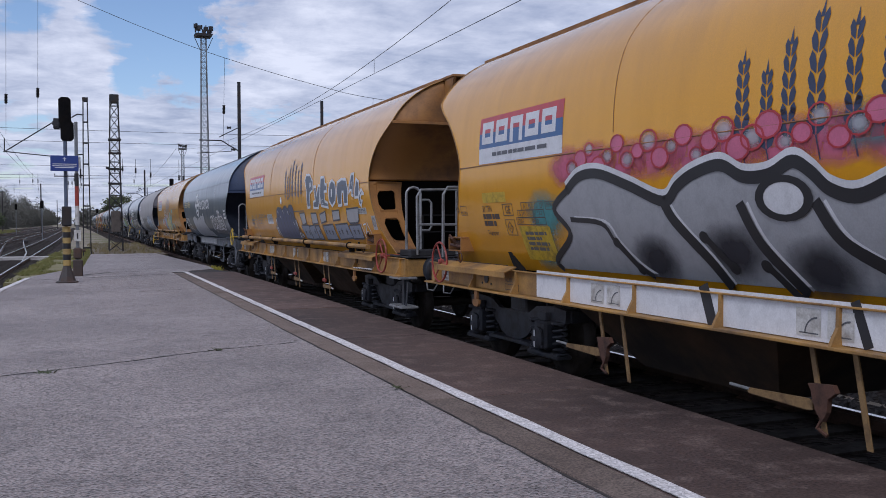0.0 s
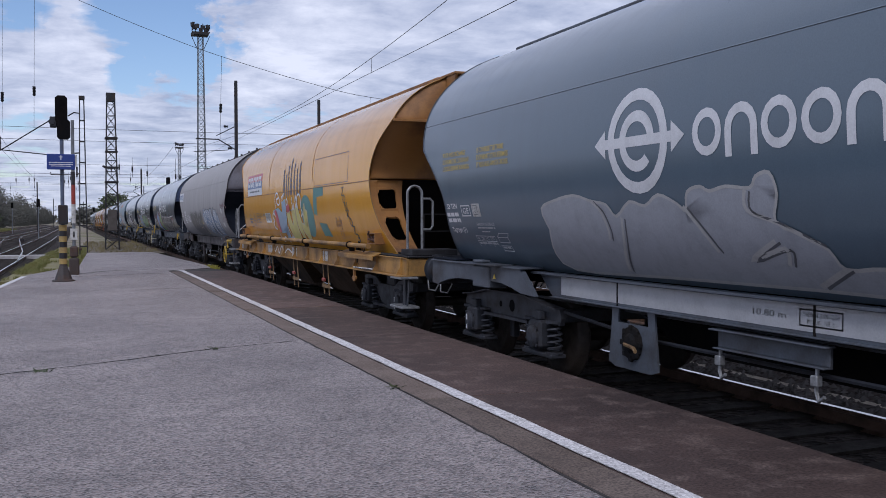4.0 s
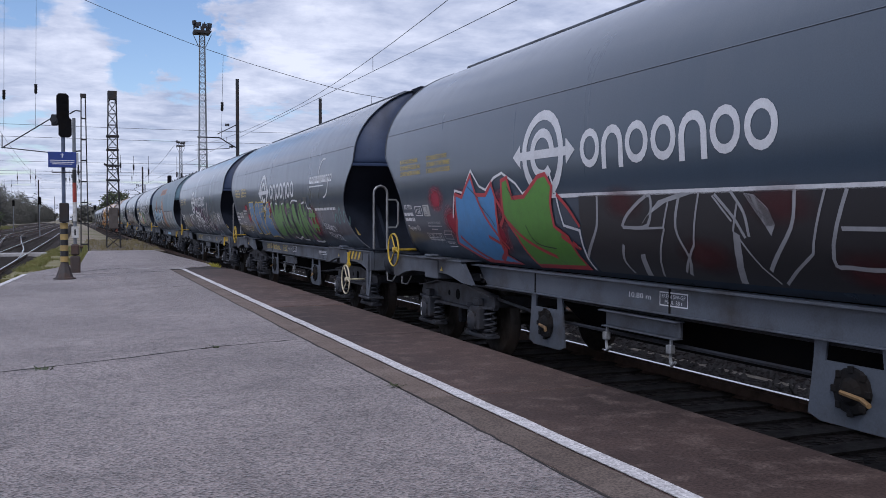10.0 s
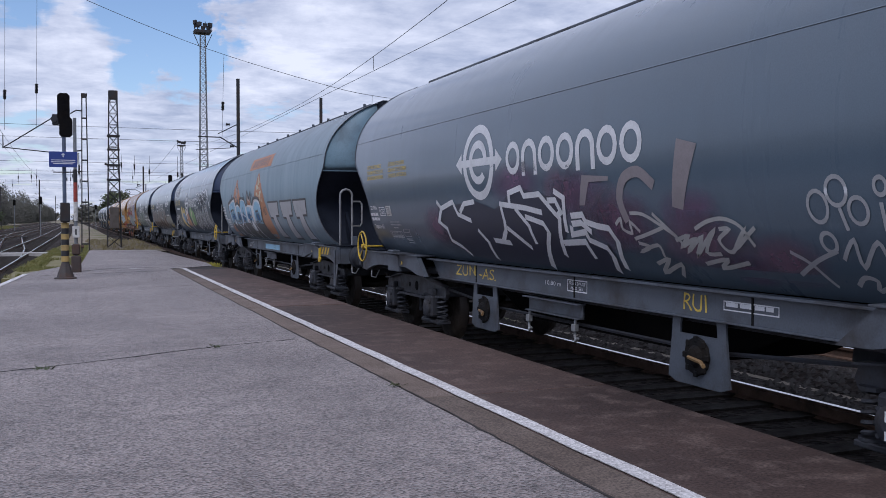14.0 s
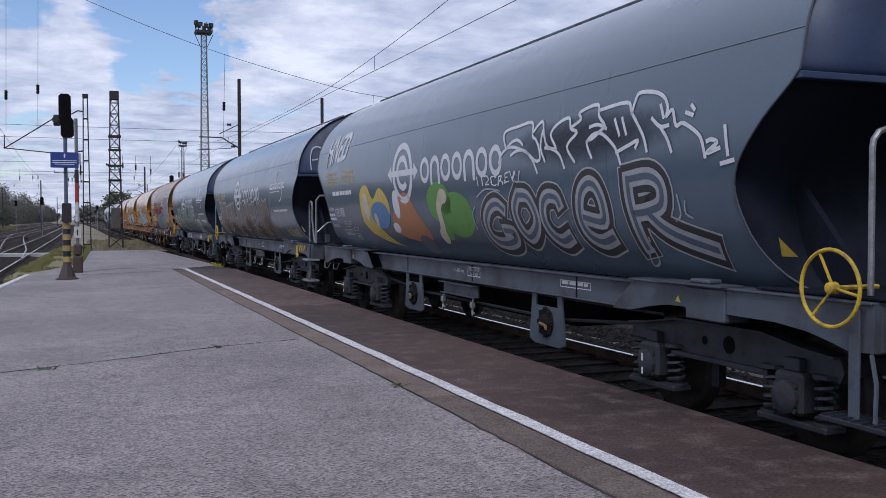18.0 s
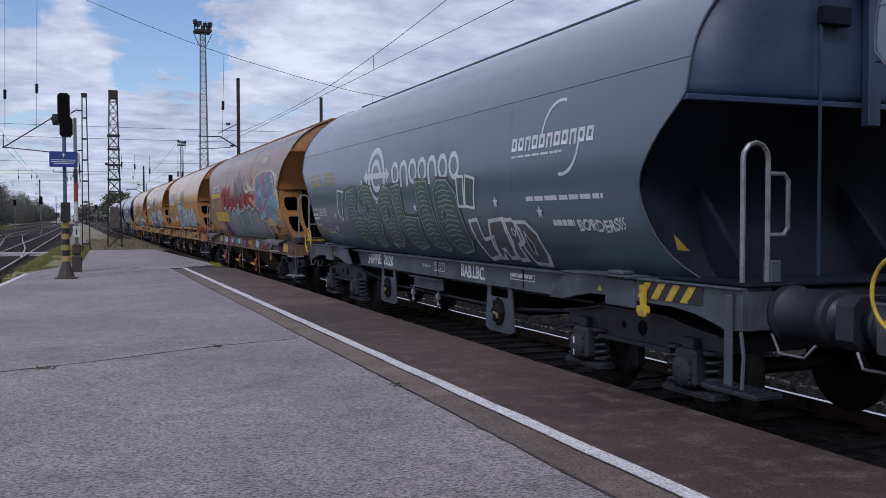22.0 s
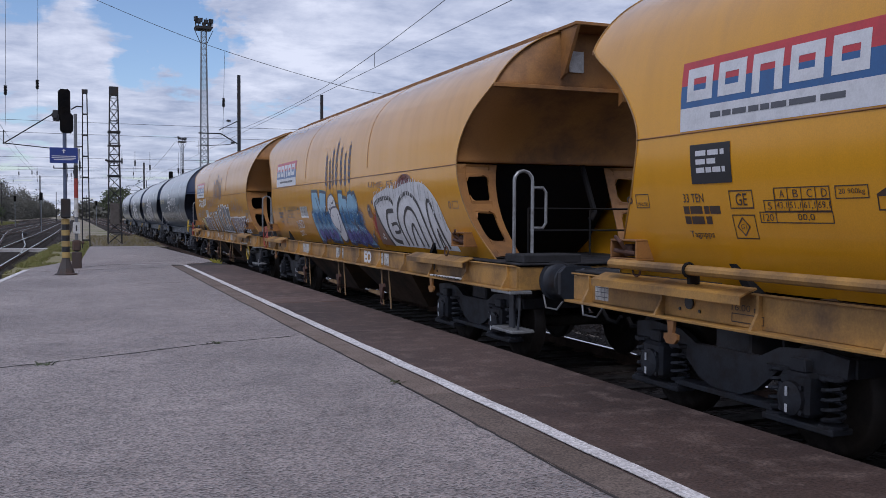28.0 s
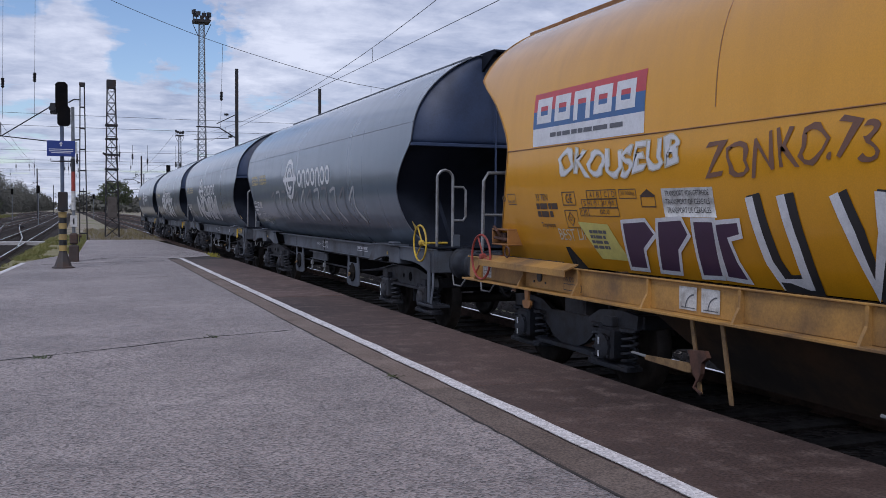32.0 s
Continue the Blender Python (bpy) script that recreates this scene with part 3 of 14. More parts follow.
# cracks in the asphalt
def crack(rows, w):
    r2, pts = random.Random(len(rows) * 7 + int(rows[0][1] * 10)), []
    for (x0, y0), (x1, y1) in zip(rows, rows[1:]):
        for k in range(14):
            f = k / 14
            pts.append((x0 + (x1 - x0) * f + r2.uniform(-1, 1) * min(0.02, w), y0 + (y1 - y0) * f + r2.uniform(-0.02, 0.02), w * r2.uniform(0.4, 1.3)))
    b2 = B()
    ribbon(b2, pts, 0.001, 0.004)
    return tagged(part("crack", b2, CRACK), "dark crack across the asphalt", "crack", kind="structure")


crack([(-1.7, 9.2), (0.3, 10.1), (1.55, 10.75), (2.56, 11.05)], 0.012)
crack([(0.1, 27.6), (1.0, 28.9), (2.5, 29.1)], 0.03)
crack([(-1.0, 25.8), (1.2, 26.6), (2.5, 27.2)], 0.02)
crack([(2.60, -5), (2.575, 4.6), (2.60, 7.0), (2.585, 11), (2.59, 28)], 0.010)
crack([(1.2, 20.5), (2.5, 20.9)], 0.015)


def rail_line(pts, name="rail"):
    """A rail through (x, y) points: rusty web and foot, polished head."""
    prof = [(-0.065, -0.172), (0.065, -0.172), (0.065, -0.155), (0.012, -0.135), (0.012, -0.045), (0.034, -0.035), (0.034, -0.004), (-0.034, -0.004), (-0.034, -0.035), (-0.012, -0.045), (-0.012, -0.135), (-0.065, -0.155)]
    b2, rings = B(), []
    for x, y in pts:
        rings.append([b2.verts.new((x + p, y, RAIL_Z + q)) for p, q in prof])
    for r0, r1 in zip(rings, rings[1:]):
        for k in range(len(prof)):
            b2.faces.new((r0[k], r0[(k + 1) % len(prof)], r1[(k + 1) % len(prof)], r1[k]))
    bmesh.ops.recalc_face_normals(b2, faces=b2.faces)
    ob = part(name, b2, RAIL_SIDE)
    b3 = B()
    for (x0, y0), (x1, y1) in zip(pts, pts[1:]):
        va = [b3.verts.new(c) for c in ((x0 - 0.032, y0, RAIL_Z), (x0 + 0.032, y0, RAIL_Z), (x1 + 0.032, y1, RAIL_Z), (x1 - 0.032, y1, RAIL_Z))]
        b3.faces.new(va)
        for i, j in ((0, 3), (1, 2)):
            lo = [b3.verts.new((c.co.x, c.co.y, RAIL_Z - 0.012)) for c in (va[i], va[j])]
            b3.faces.new((va[i], va[j], lo[1], lo[0]))
    part("rail_head", b3, RAIL_HEAD, ob)
    return ob


def bed(name, pts, half, top=RAIL_Z - 0.16):
    b2, rings = B(), []
    for x, y in pts:
        rings.append([b2.verts.new(c) for c in ((x - half - 0.35, y, gz), (x - half, y, top), (x + half, y, top), (x + half + 0.35, y, gz))])
    for r0, r1 in zip(rings, rings[1:]):
        for k in range(3):
            b2.faces.new((r0[k], r0[k + 1], r1[k + 1], r1[k]))
    bmesh.ops.recalc_face_normals(b2, faces=b2.faces)
    return tagged(part(name, b2, BALLAST), "brown crushed stone ballast bed of a track", "ballast", kind="structure")


def sleepers(pts, y0, y1, owner):
    """Concrete sleepers under a track, sharing one mesh."""
    b2 = B()
    prism(b2, [(-1.25, -0.19), (1.25, -0.19), (1.25, -0.16), (0.9, -0.135), (-0.9, -0.135), (-1.25, -0.16)], -0.12, 0.12, "y")
    first = part("sleeper", b2, SLEEPER, owner)
    xs, yy = [p[0] for p in pts], [p[1] for p in pts]
    y, k = y0, 0
    while y < y1:
        ob = first if k == 0 else new("sleeper", first.data)
        ob.parent = owner
        ob.location = (float(np.interp(y, yy, xs)), y, RAIL_Z)
        y, k = y + 0.6, k + 1


main_line = [(TRACK_X, -40), (TRACK_X, 0), (TRACK_X, 60), (TRACK_X, 140), (TRACK_X, 260), (TRACK_X - 0.5, 420), (TRACK_X - 3, 600)]
bed_main = bed("ballast_main", main_line, 1.75)
for s in (-0.7525, 0.7525):
    tagged(rail_line([(x + s, y) for x, y in main_line]), "rusty steel rail with a bright polished head", "rail", "rails of the main track", "structure")
sleepers(main_line, -6, 70, bed_main)
side_lines = {
    "second": [(-3.3, -30), (-3.3, 30), (-3.0, 60), (-2.65, 100), (-2.5, 140), (-2.3, 400)],
    "third": [(-7.4, -30), (-7.2, 60), (-6.4, 150), (-5.6, 300), (-5.2, 500)],
    "fourth": [(-12.0, -30), (-11.6, 80), (-10.8, 200), (-9.8, 500)],
    "fifth": [(-17.0, -30), (-16.8, 90), (-16.0, 250), (-15.0, 600)],
    "beyond": [(10.8, -30), (10.8, 120), (10.6, 300), (10.2, 600)],
    "farther": [(15.5, -30), (15.5, 120), (15.5, 600)],
}
for key, pts in side_lines.items():
    ob = bed("ballast_" + key, pts, 1.7, RAIL_Z - 0.17)
    for s in (-0.7525, 0.7525):
        tagged(rail_line([(x + s, y) for x, y in pts]), "steel rail of a yard track with a shiny head", "rail", "rails of the yard tracks", "structure")
    if key in ("second", "third"):
        sleepers(pts, 26, 110, ob)
# a crossover between two of the yard tracks
xo = [(-3.1, 46), (-3.6, 62), (-4.8, 84), (-6.0, 108), (-6.6, 128)]
for s in (-0.7525, 0.7525):
    tagged(rail_line([(x + s, y) for x, y in xo]), "steel rail of a crossover in the yard", "rail", "rails of the yard tracks", "structure")
# boarded foot crossing over the yard track
bm = B()
box(bm, -4.7, -0.95, 53.2, 54.6, RAIL_Z - 0.17, RAIL_Z + 0.015)
tagged(part("foot_crossing", bm, worn("pale_concrete", (0.50, 0.48, 0.47), (0.30, 0.28, 0.27), 0.9, scale=2.0)), "pale concrete foot crossing laid across a yard track", "crossing", kind="structure")


# ---------------------------------------------------------------- hopper wagons
def smooth_curve(pts, n):
    """A Catmull-Rom line through (a, b) points, n samples."""
    p = np.array([pts[0], *pts, pts[-1]], float)
    out = []
    for t in np.linspace(0, len(pts) - 1 - 1e-9, n):
        i = int(t)
        f = t - i
        a, b, c, d = p[i], p[i + 1], p[i + 2], p[i + 3]
        out.append(0.5 * (2 * b + (c - a) * f + (2 * a - 5 * b + 4 * c - d) * f * f + (3 * b - a - 3 * c + d) * f ** 3))
    return np.array(out)


class Shape:
    """Cross-section (z, half width) and end outline (z, distance from the coupling plane) of a hopper body."""

    def __init__(self, length, section, outline, crown, near=1.0):
        self.length = length
        s = smooth_curve(section, 46)
        self.z, self.w = s[:, 0], np.maximum(s[:, 1], 0.0)
        o = smooth_curve(outline, 60)
        self.oz, self.oe = o[:, 0], o[:, 1]
        self.crown, self.near = crown, near

    def width(self, z):
        return float(np.interp(z, self.z, self.w))

    def end(self, z, s=1):
        """Distance of the end from the coupling plane, at the far (s = 1) or the near end."""
        return float(np.interp(z, self.oz, self.oe)) * (1.0 if s > 0 else self.near)


ERM = Shape(15.3, [(1.22, 1.00), (1.4, 1.2), (1.65, 1.36), (2.0, 1.47), (2.4, 1.52), (2.8, 1.51), (3.2, 1.44), (3.55, 1.24), (3.85, 0.92), (4.05, 0.57), (4.14, 0.28), (4.16, 0.0)],
            [(1.22, 1.25), (1.4, 1.45), (1.7, 1.6), (2.1, 1.64), (2.45, 1.36), (2.75, 1.0), (2.9, 0.94), (3.4, 0.94), (4.16, 0.94)], 4.16)
GRN = Shape(15.6, [(1.22, 1.00), (1.4, 1.2), (1.65, 1.36), (2.0, 1.47), (2.4, 1.52), (2.8, 1.51), (3.2, 1.44), (3.55, 1.24), (3.85, 0.92), (4.05, 0.57), (4.14, 0.28), (4.16, 0.0)],
            [(1.22, 1.25), (1.4, 1.45), (1.7, 1.6), (2.1, 1.62), (2.45, 1.34), (2.75, 0.98), (2.9, 0.88), (3.4, 0.88), (4.16, 0.88)], 4.16, 0.92)
YEL = Shape(16.0, [(1.225, 1.15), (1.5, 1.28), (1.8, 1.38), (2.2, 1.45), (2.6, 1.46), (2.95, 1.44), (3.25, 1.38), (3.5, 1.27), (3.75, 1.06), (3.95, 0.78), (4.08, 0.5), (4.15, 0.25), (4.17, 0.0)],
            [(1.225, 1.36), (1.5, 1.60), (1.75, 1.80), (2.1, 2.0), (2.5, 2.1), (2.8, 1.95), (3.1, 1.62), (3.35, 1.2), (3.5, 1.1), (4.17, 1.1)], 4.17, 0.86)


# metres from the coupling plane to the headstock, to the bogie's centre, and the buffer's length: (far end, near end)
for _shape, _head, _truck, _reach in ((ERM, (0.82, 0.47), (2.68, 2.34), (0.49, 0.80)), (GRN, (0.82, 0.47), (2.68, 2.34), (0.49, 0.80)), (YEL, (0.88, 0.17), (2.80, 2.15), (0.47, 0.50))):
    _shape.head, _shape.truck, _shape.reach = ({1: a, -1: b} for a, b in (_head, _truck, _reach))


def body_shell(sh, stations=30):
    """The hopper's rolled skin from sill over the roof to the other sill."""
    bm, h = B(), sh.length / 2
    prof = [(-w, z) for z, w in zip(sh.z, sh.w)] + [(w, z) for z, w in zip(sh.z[::-1][1:], sh.w[::-1][1:])]
    rows = []
    for x, z in prof:
        e0, e1 = h - sh.end(z, -1), h - sh.end(z)
        rows.append([bm.verts.new((x, -e0 + (e0 + e1) * k / stations, z)) for k in range(stations + 1)])
    for r0, r1 in zip(rows, rows[1:]):
        for k in range(stations):
            bm.faces.new((r0[k], r0[k + 1], r1[k + 1], r1[k])).smooth = True
    # floor of the hopper, closing the shell below
    bm.faces.new([rows[0][0], rows[-1][0], rows[-1][-1], rows[0][-1]])
    bmesh.ops.recalc_face_normals(bm, faces=bm.faces)
    return bm


def end_plate(sh, far, z0, z1, inset=0.02):
    """The end wall between two heights, following the outline."""
    bm, h, s = B(), sh.length / 2, 1 if far else -1
    zs = np.linspace(z0, z1, 24)
    rows = []
    for z in zs:
        w, y = max(sh.width(z) - 0.004, 0.002), s * (h - sh.end(z, s) - inset)
        rows.append([bm.verts.new((x, y, z)) for x in (-w, -w * 0.5, 0, w * 0.5, w)])
    for r0, r1 in zip(rows, rows[1:]):
        for k in range(4):
            bm.faces.new((r0[k], r0[k + 1], r1[k + 1], r1[k])).smooth = True
    bmesh.ops.recalc_face_normals(bm, faces=bm.faces)
    bmesh.ops.solidify(bm, geom=list(bm.faces), thickness=0.012)
    return bm


def end_rim(sh, far):
    """A folded flange round the end of the shell."""
    bm, h, s = B(), sh.length / 2, 1 if far else -1
    path = [(-sh.width(z), z) for z in np.linspace(sh.z[0], sh.z[-1] - 0.002, 40)]
    path += [(-x, z) for x, z in path[::-1]]
    tube(bm, [(x * 1.002, s * (h - sh.end(z, s) + 0.002), z + 0.001) for x, z in path], 0.009, 5)
    return bm


def spring(x, y, z0, z1, r=0.075, turns=4.5):
    bm = B()
    n = int(turns * 10)
    tube(bm, [(x + r * math.cos(2 * math.pi * turns * k / n), y + r * math.sin(2 * math.pi * turns * k / n), z0 + (z1 - z0) * k / n) for k in range(n + 1)], 0.017, 5)
    rod(bm, (x, y, z0 - 0.02), (x, y, z0), r + 0.03, 10)
    rod(bm, (x, y, z1), (x, y, z1 + 0.03), r + 0.03, 10)
    return bm


def wheelset():
    bm = B()
    for s in (-1, 1):
        lathe(bm, (0, 0, 0), [(s * 0.81, 0.40), (s * 0.815, 0.452), (s * 0.735, 0.462), (s * 0.715, 0.485), (s * 0.69, 0.485), (s * 0.685, 0.40), (s * 0.73, 0.36), (s * 0.74, 0.16), (s * 0.70, 0.11), (s * 0.67, 0.10)], 28)
        lathe(bm, (0, 0, 0), [(s * 0.83, 0.10), (s * 0.81, 0.14), (s * 0.745, 0.16)], 16)
        for k in range(4):      # plate ribs, so that the turning shows
            a = k * math.pi / 2 + 0.4
            rod(bm, (s * 0.75, 0.17 * math.cos(a), 0.17 * math.sin(a)), (s * 0.775, 0.36 * math.cos(a), 0.36 * math.sin(a)), 0.022, 5)
    rod(bm, (-1.08, 0, 0), (1.08, 0, 0), 0.075, 12)
    return bm


SPIN = {}


def wheel_turn(ob):
    """Rolls a wheelset with the train; all wheelsets roll alike."""
    if "rows" not in SPIN:
        turn, step = [], 0.08
        for k in range(401):
            t = k * step
            turn.append((t, Matrix.Rotation(travelled(t) / 0.46, 4, "X")))
        SPIN["rows"] = turn
    walk(ob, SPIN["rows"])


def bogie(parent, y, style, steel):
    """A two-axle bogie with outside springs; wheelbase 1.8 m."""
    bm = B()
    soft_box(bm, -0.98, 0.98, -0.22, 0.22, 0.62, 0.88, 0.02)
    rod(bm, (0, 0, 0.85), (0, 0, 1.0), 0.2, 16)
    bg = part("bogie", bm, steel, parent, "sooty two-axle bogie with coil springs")
    bg.location = (0, y, 0)
    for s in (-1, 1):
        bm = B()
        x0, x1 = s * 0.98, s * 1.04
        if style == "yellow":
            poly = [(-1.32, 0.80), (-1.05, 0.83), (-0.62, 0.80), (-0.40, 0.70), (0.40, 0.70), (0.62, 0.80), (1.05, 0.83), (1.32, 0.80), (1.30, 0.66), (0.62, 0.62), (0.36, 0.42), (0.12, 0.34), (-0.12, 0.34), (-0.36, 0.42), (-0.62, 0.62), (-1.30, 0.66)]
        else:
            poly = [(-1.34, 0.70), (-1.30, 0.80), (-0.98, 0.83), (-0.55, 0.90), (0.55, 0.90), (0.98, 0.83), (1.30, 0.80), (1.34, 0.70), (1.30, 0.62), (1.20, 0.64), (0.62, 0.66), (0.50, 0.60), (-0.50, 0.60), (-0.62, 0.66), (-1.20, 0.64), (-1.30, 0.62)]
        prism(bm, poly, x0, x1)
        soft_box(bm, min(s * 0.94, s * 1.10), max(s * 0.94, s * 1.10), -0.62, 0.62, (0.60 if style != "yellow" else 0.335) - 0.02, (0.62 if style != "yellow" else 0.36), 0.004)
        if style != "yellow":
            top = [(yy, zz) for yy, zz in poly if zz > 0.75]
            for (ya, za), (yb, zb) in zip(top, top[1:]):      # bent top flange
                prism(bm, [(ya, za), (yb, zb), (yb, zb + 0.016), (ya, za + 0.016)], s * 0.96, s * 1.11)
        side = part("side_frame", bm, steel, bg)
        if style != "yellow":
            # no real openings: discs on the plate carry the holes' shade as colour
            for yy, rr in ((-0.10, 0.075), (0.22, 0.038)):
                bm = B()
                rod(bm, (s * 1.036, yy, 0.75), (s * 1.0425, yy, 0.75), rr, 14)
                part("frame_hole", bm, DEEP_BLACK, side, "dark disc painted as the shaded depth of a lightening hole")
    for yy in (-1.28, 1.28):
        bm = B()
        soft_box(bm, -0.98, 0.98, yy - 0.05, yy + 0.05, 0.66, 0.80, 0.01)
        part("end_beam", bm, steel, bg)
    for ya in (-0.9, 0.9):
        for s in (-1, 1):
            bm = B()
            soft_box(bm, min(s * 0.93, s * 1.16), max(s * 0.93, s * 1.16), ya - 0.15, ya + 0.15, 0.34, 0.66, 0.03)
            lathe(bm, (s * 1.16, ya, 0.47), [(0, 0.13), (s * 0.03, 0.125), (s * 0.045, 0.09), (s * 0.055, 0.05)], 14)
            soft_box(bm, min(s * 0.93, s * 1.13), max(s * 0.93, s * 1.13), ya - 0.36, ya + 0.36, 0.25, 0.30, 0.01)
            for k in (-1, 1):
                rod(bm, (s * 1.17, ya + k * 0.1, 0.38), (s * 1.185, ya + k * 0.1, 0.38), 0.02, 6)
                rod(bm, (s * 1.17, ya + k * 0.1, 0.56), (s * 1.185, ya + k * 0.1, 0.56), 0.02, 6)
            soft_box(bm, min(s * 1.04, s * 1.12), max(s * 1.04, s * 1.12), ya - 0.08, ya + 0.08, 0.66, 0.76, 0.01)
            part("axle_box", bm, steel, bg)
            for k in (-1, 1):
                part("spring", spring(s * 1.03, ya + k * 0.27, 0.32, 0.64), steel, bg)
            if style == "yellow" or ya > 0:
                for z0, z1 in ((0.37, 0.43), (0.49, 0.56)):
                    bm = B()
                    box(bm, min(s * 1.216, s * 1.222), max(s * 1.216, s * 1.222), ya - 0.011, ya + 0.011, z0, z1)
                    part("paint_mark", bm, LOGO_WHITE, bg, "white paint mark on an axle cover")
        ws = part("wheelset", wheelset(), WHEEL_STEEL, bg, "rolling steel wheelset", smooth=True)
        ws.matrix_parent_inverse = Matrix.Translation((0, ya, 0.462))
        if "first" not in SPIN:
            wheel_turn(ws)
            SPIN["first"] = ws
        else:
            src = SPIN["first"].animation_data
            ws.rotation_mode = "QUATERNION"
            ws.animation_data_create()
            ws.animation_data.action = src.action
            ws.animation_data.action_slot = src.action_slot
        for s in (-1, 1):
            bm = B()
            soft_box(bm, s * 0.76 - 0.05, s * 0.76 + 0.05, ya * 0.43 - 0.05, ya * 0.43 + 0.05, 0.30, 0.62, 0.015)
            rod(bm, (s * 0.76, ya * 0.43, 0.62), (s * 0.76, ya * 0.40, 0.9), 0.025, 6)
            part("brake_block", bm, steel, bg)
    return bg


def hand_wheel(parent, c, r, mat, tilt=0.0):
    bm = B()
    tube(bm, circle((0, 0, 0), r, 36), 0.014, 7, closed=True)
    for k in range(3):
        a = radians(68 + 120 * k)
        rod(bm, (0.03, 0.02 * math.cos(a), 0.02 * math.sin(a)), (0, r * math.cos(a), r * math.sin(a)), 0.011, 6)
    lathe(bm, (0, 0, 0), [(-0.015, 0.022), (-0.01, 0.038), (0.05, 0.042), (0.06, 0.03)], 12)
    rod(bm, (0.0, 0, 0), (0.42, 0, 0), 0.018, 6)
    ob = part("hand_wheel", bm, mat, parent, "round brake hand wheel with three spokes")
    ob.location, ob.rotation_euler = c, (0, 0, radians(tilt))
    return ob


def buffers(parent, far, sh, mat):
    """Two side buffers with broad heads, the draw hook with its coupling, and the brake hoses."""
    s, h = (1 if far else -1), sh.length / 2
    base, reach = h - sh.head[s], sh.reach[s]
    for x in (-0.875, 0.875):
        bm = B()
        prof = ((0.0, 0.23), (0.03, 0.23), (0.045, 0.195), (0.56, 0.19), (0.58, 0.205), (0.66, 0.205), (0.68, 0.165), (0.86, 0.16))
        lathe(bm, (x, s * base, 1.06), [(s * f * reach, r) for f, r in prof], 22, "y")
        buf = part("buffer", bm, mat, parent, "dark steel buffer with a broad head")
        for f in buf.data.polygons:
            f.use_smooth = len(f.vertices) == 4 and abs(f.normal.y) < 0.3
        bm = B()      # flat-sided head
        poly = [(x + a, 1.06 + b) for a, b in ((-0.22, -0.12), (-0.15, -0.19), (0.15, -0.19), (0.22, -0.12), (0.22, 0.12), (0.15, 0.19), (-0.15, 0.19), (-0.22, 0.12))]
        ya, yb = sorted((s * (base + 0.86 * reach), s * (base + 0.985 * reach)))
        prism(bm, poly, ya, yb, "y")
        part("buffer_head", bm, mat, buf)
        bm = B()      # bent foot bar below the buffer
        tube(bm, [(x - 0.16, s * (base - 0.02), 0.90), (x - 0.19, s * (base + 0.10), 0.76), (x - 0.19, s * (base + 0.36), 0.76), (x - 0.16, s * (base + 0.44), 0.86)], 0.011, 6)
        part("shunter_handle", bm, GREY_STEEL, parent, "bent grey shunter's handle below the buffer")
    bm = B()
    ya, yb = sorted((s * (base - 0.02), s * (base + 0.26)))
    soft_box(bm, -0.09, 0.09, ya, yb, 0.98, 1.12, 0.02)
    rod(bm, (0, s * (base + 0.22), 1.05), (0, s * (base + 0.42), 0.98), 0.05, 8)
    for x in (-0.06, 0.06):
        tube(bm, [(x, s * (base + 0.34), 1.05), (x, s * (base + 0.48), 0.88), (x, s * (base + 0.60), 0.93)], 0.022, 6)
    part("draw_hook", bm, BLACK_STEEL, parent, "black draw hook with a screw coupling")
    for x in (-0.42, 0.36):
        bm = B()
        tube(bm, [(x, s * (base + 0.0), 0.95), (x + 0.01, s * (base + 0.16), 0.80), (x + 0.03, s * (base + 0.34), 0.62), (x + 0.05, s * (base + 0.5), 0.60), (x + 0.05, s * (base + 0.58), 0.68)], 0.024, 7)
        part("brake_hose", bm, BLACK_STEEL, parent, "hanging black rubber brake hose")


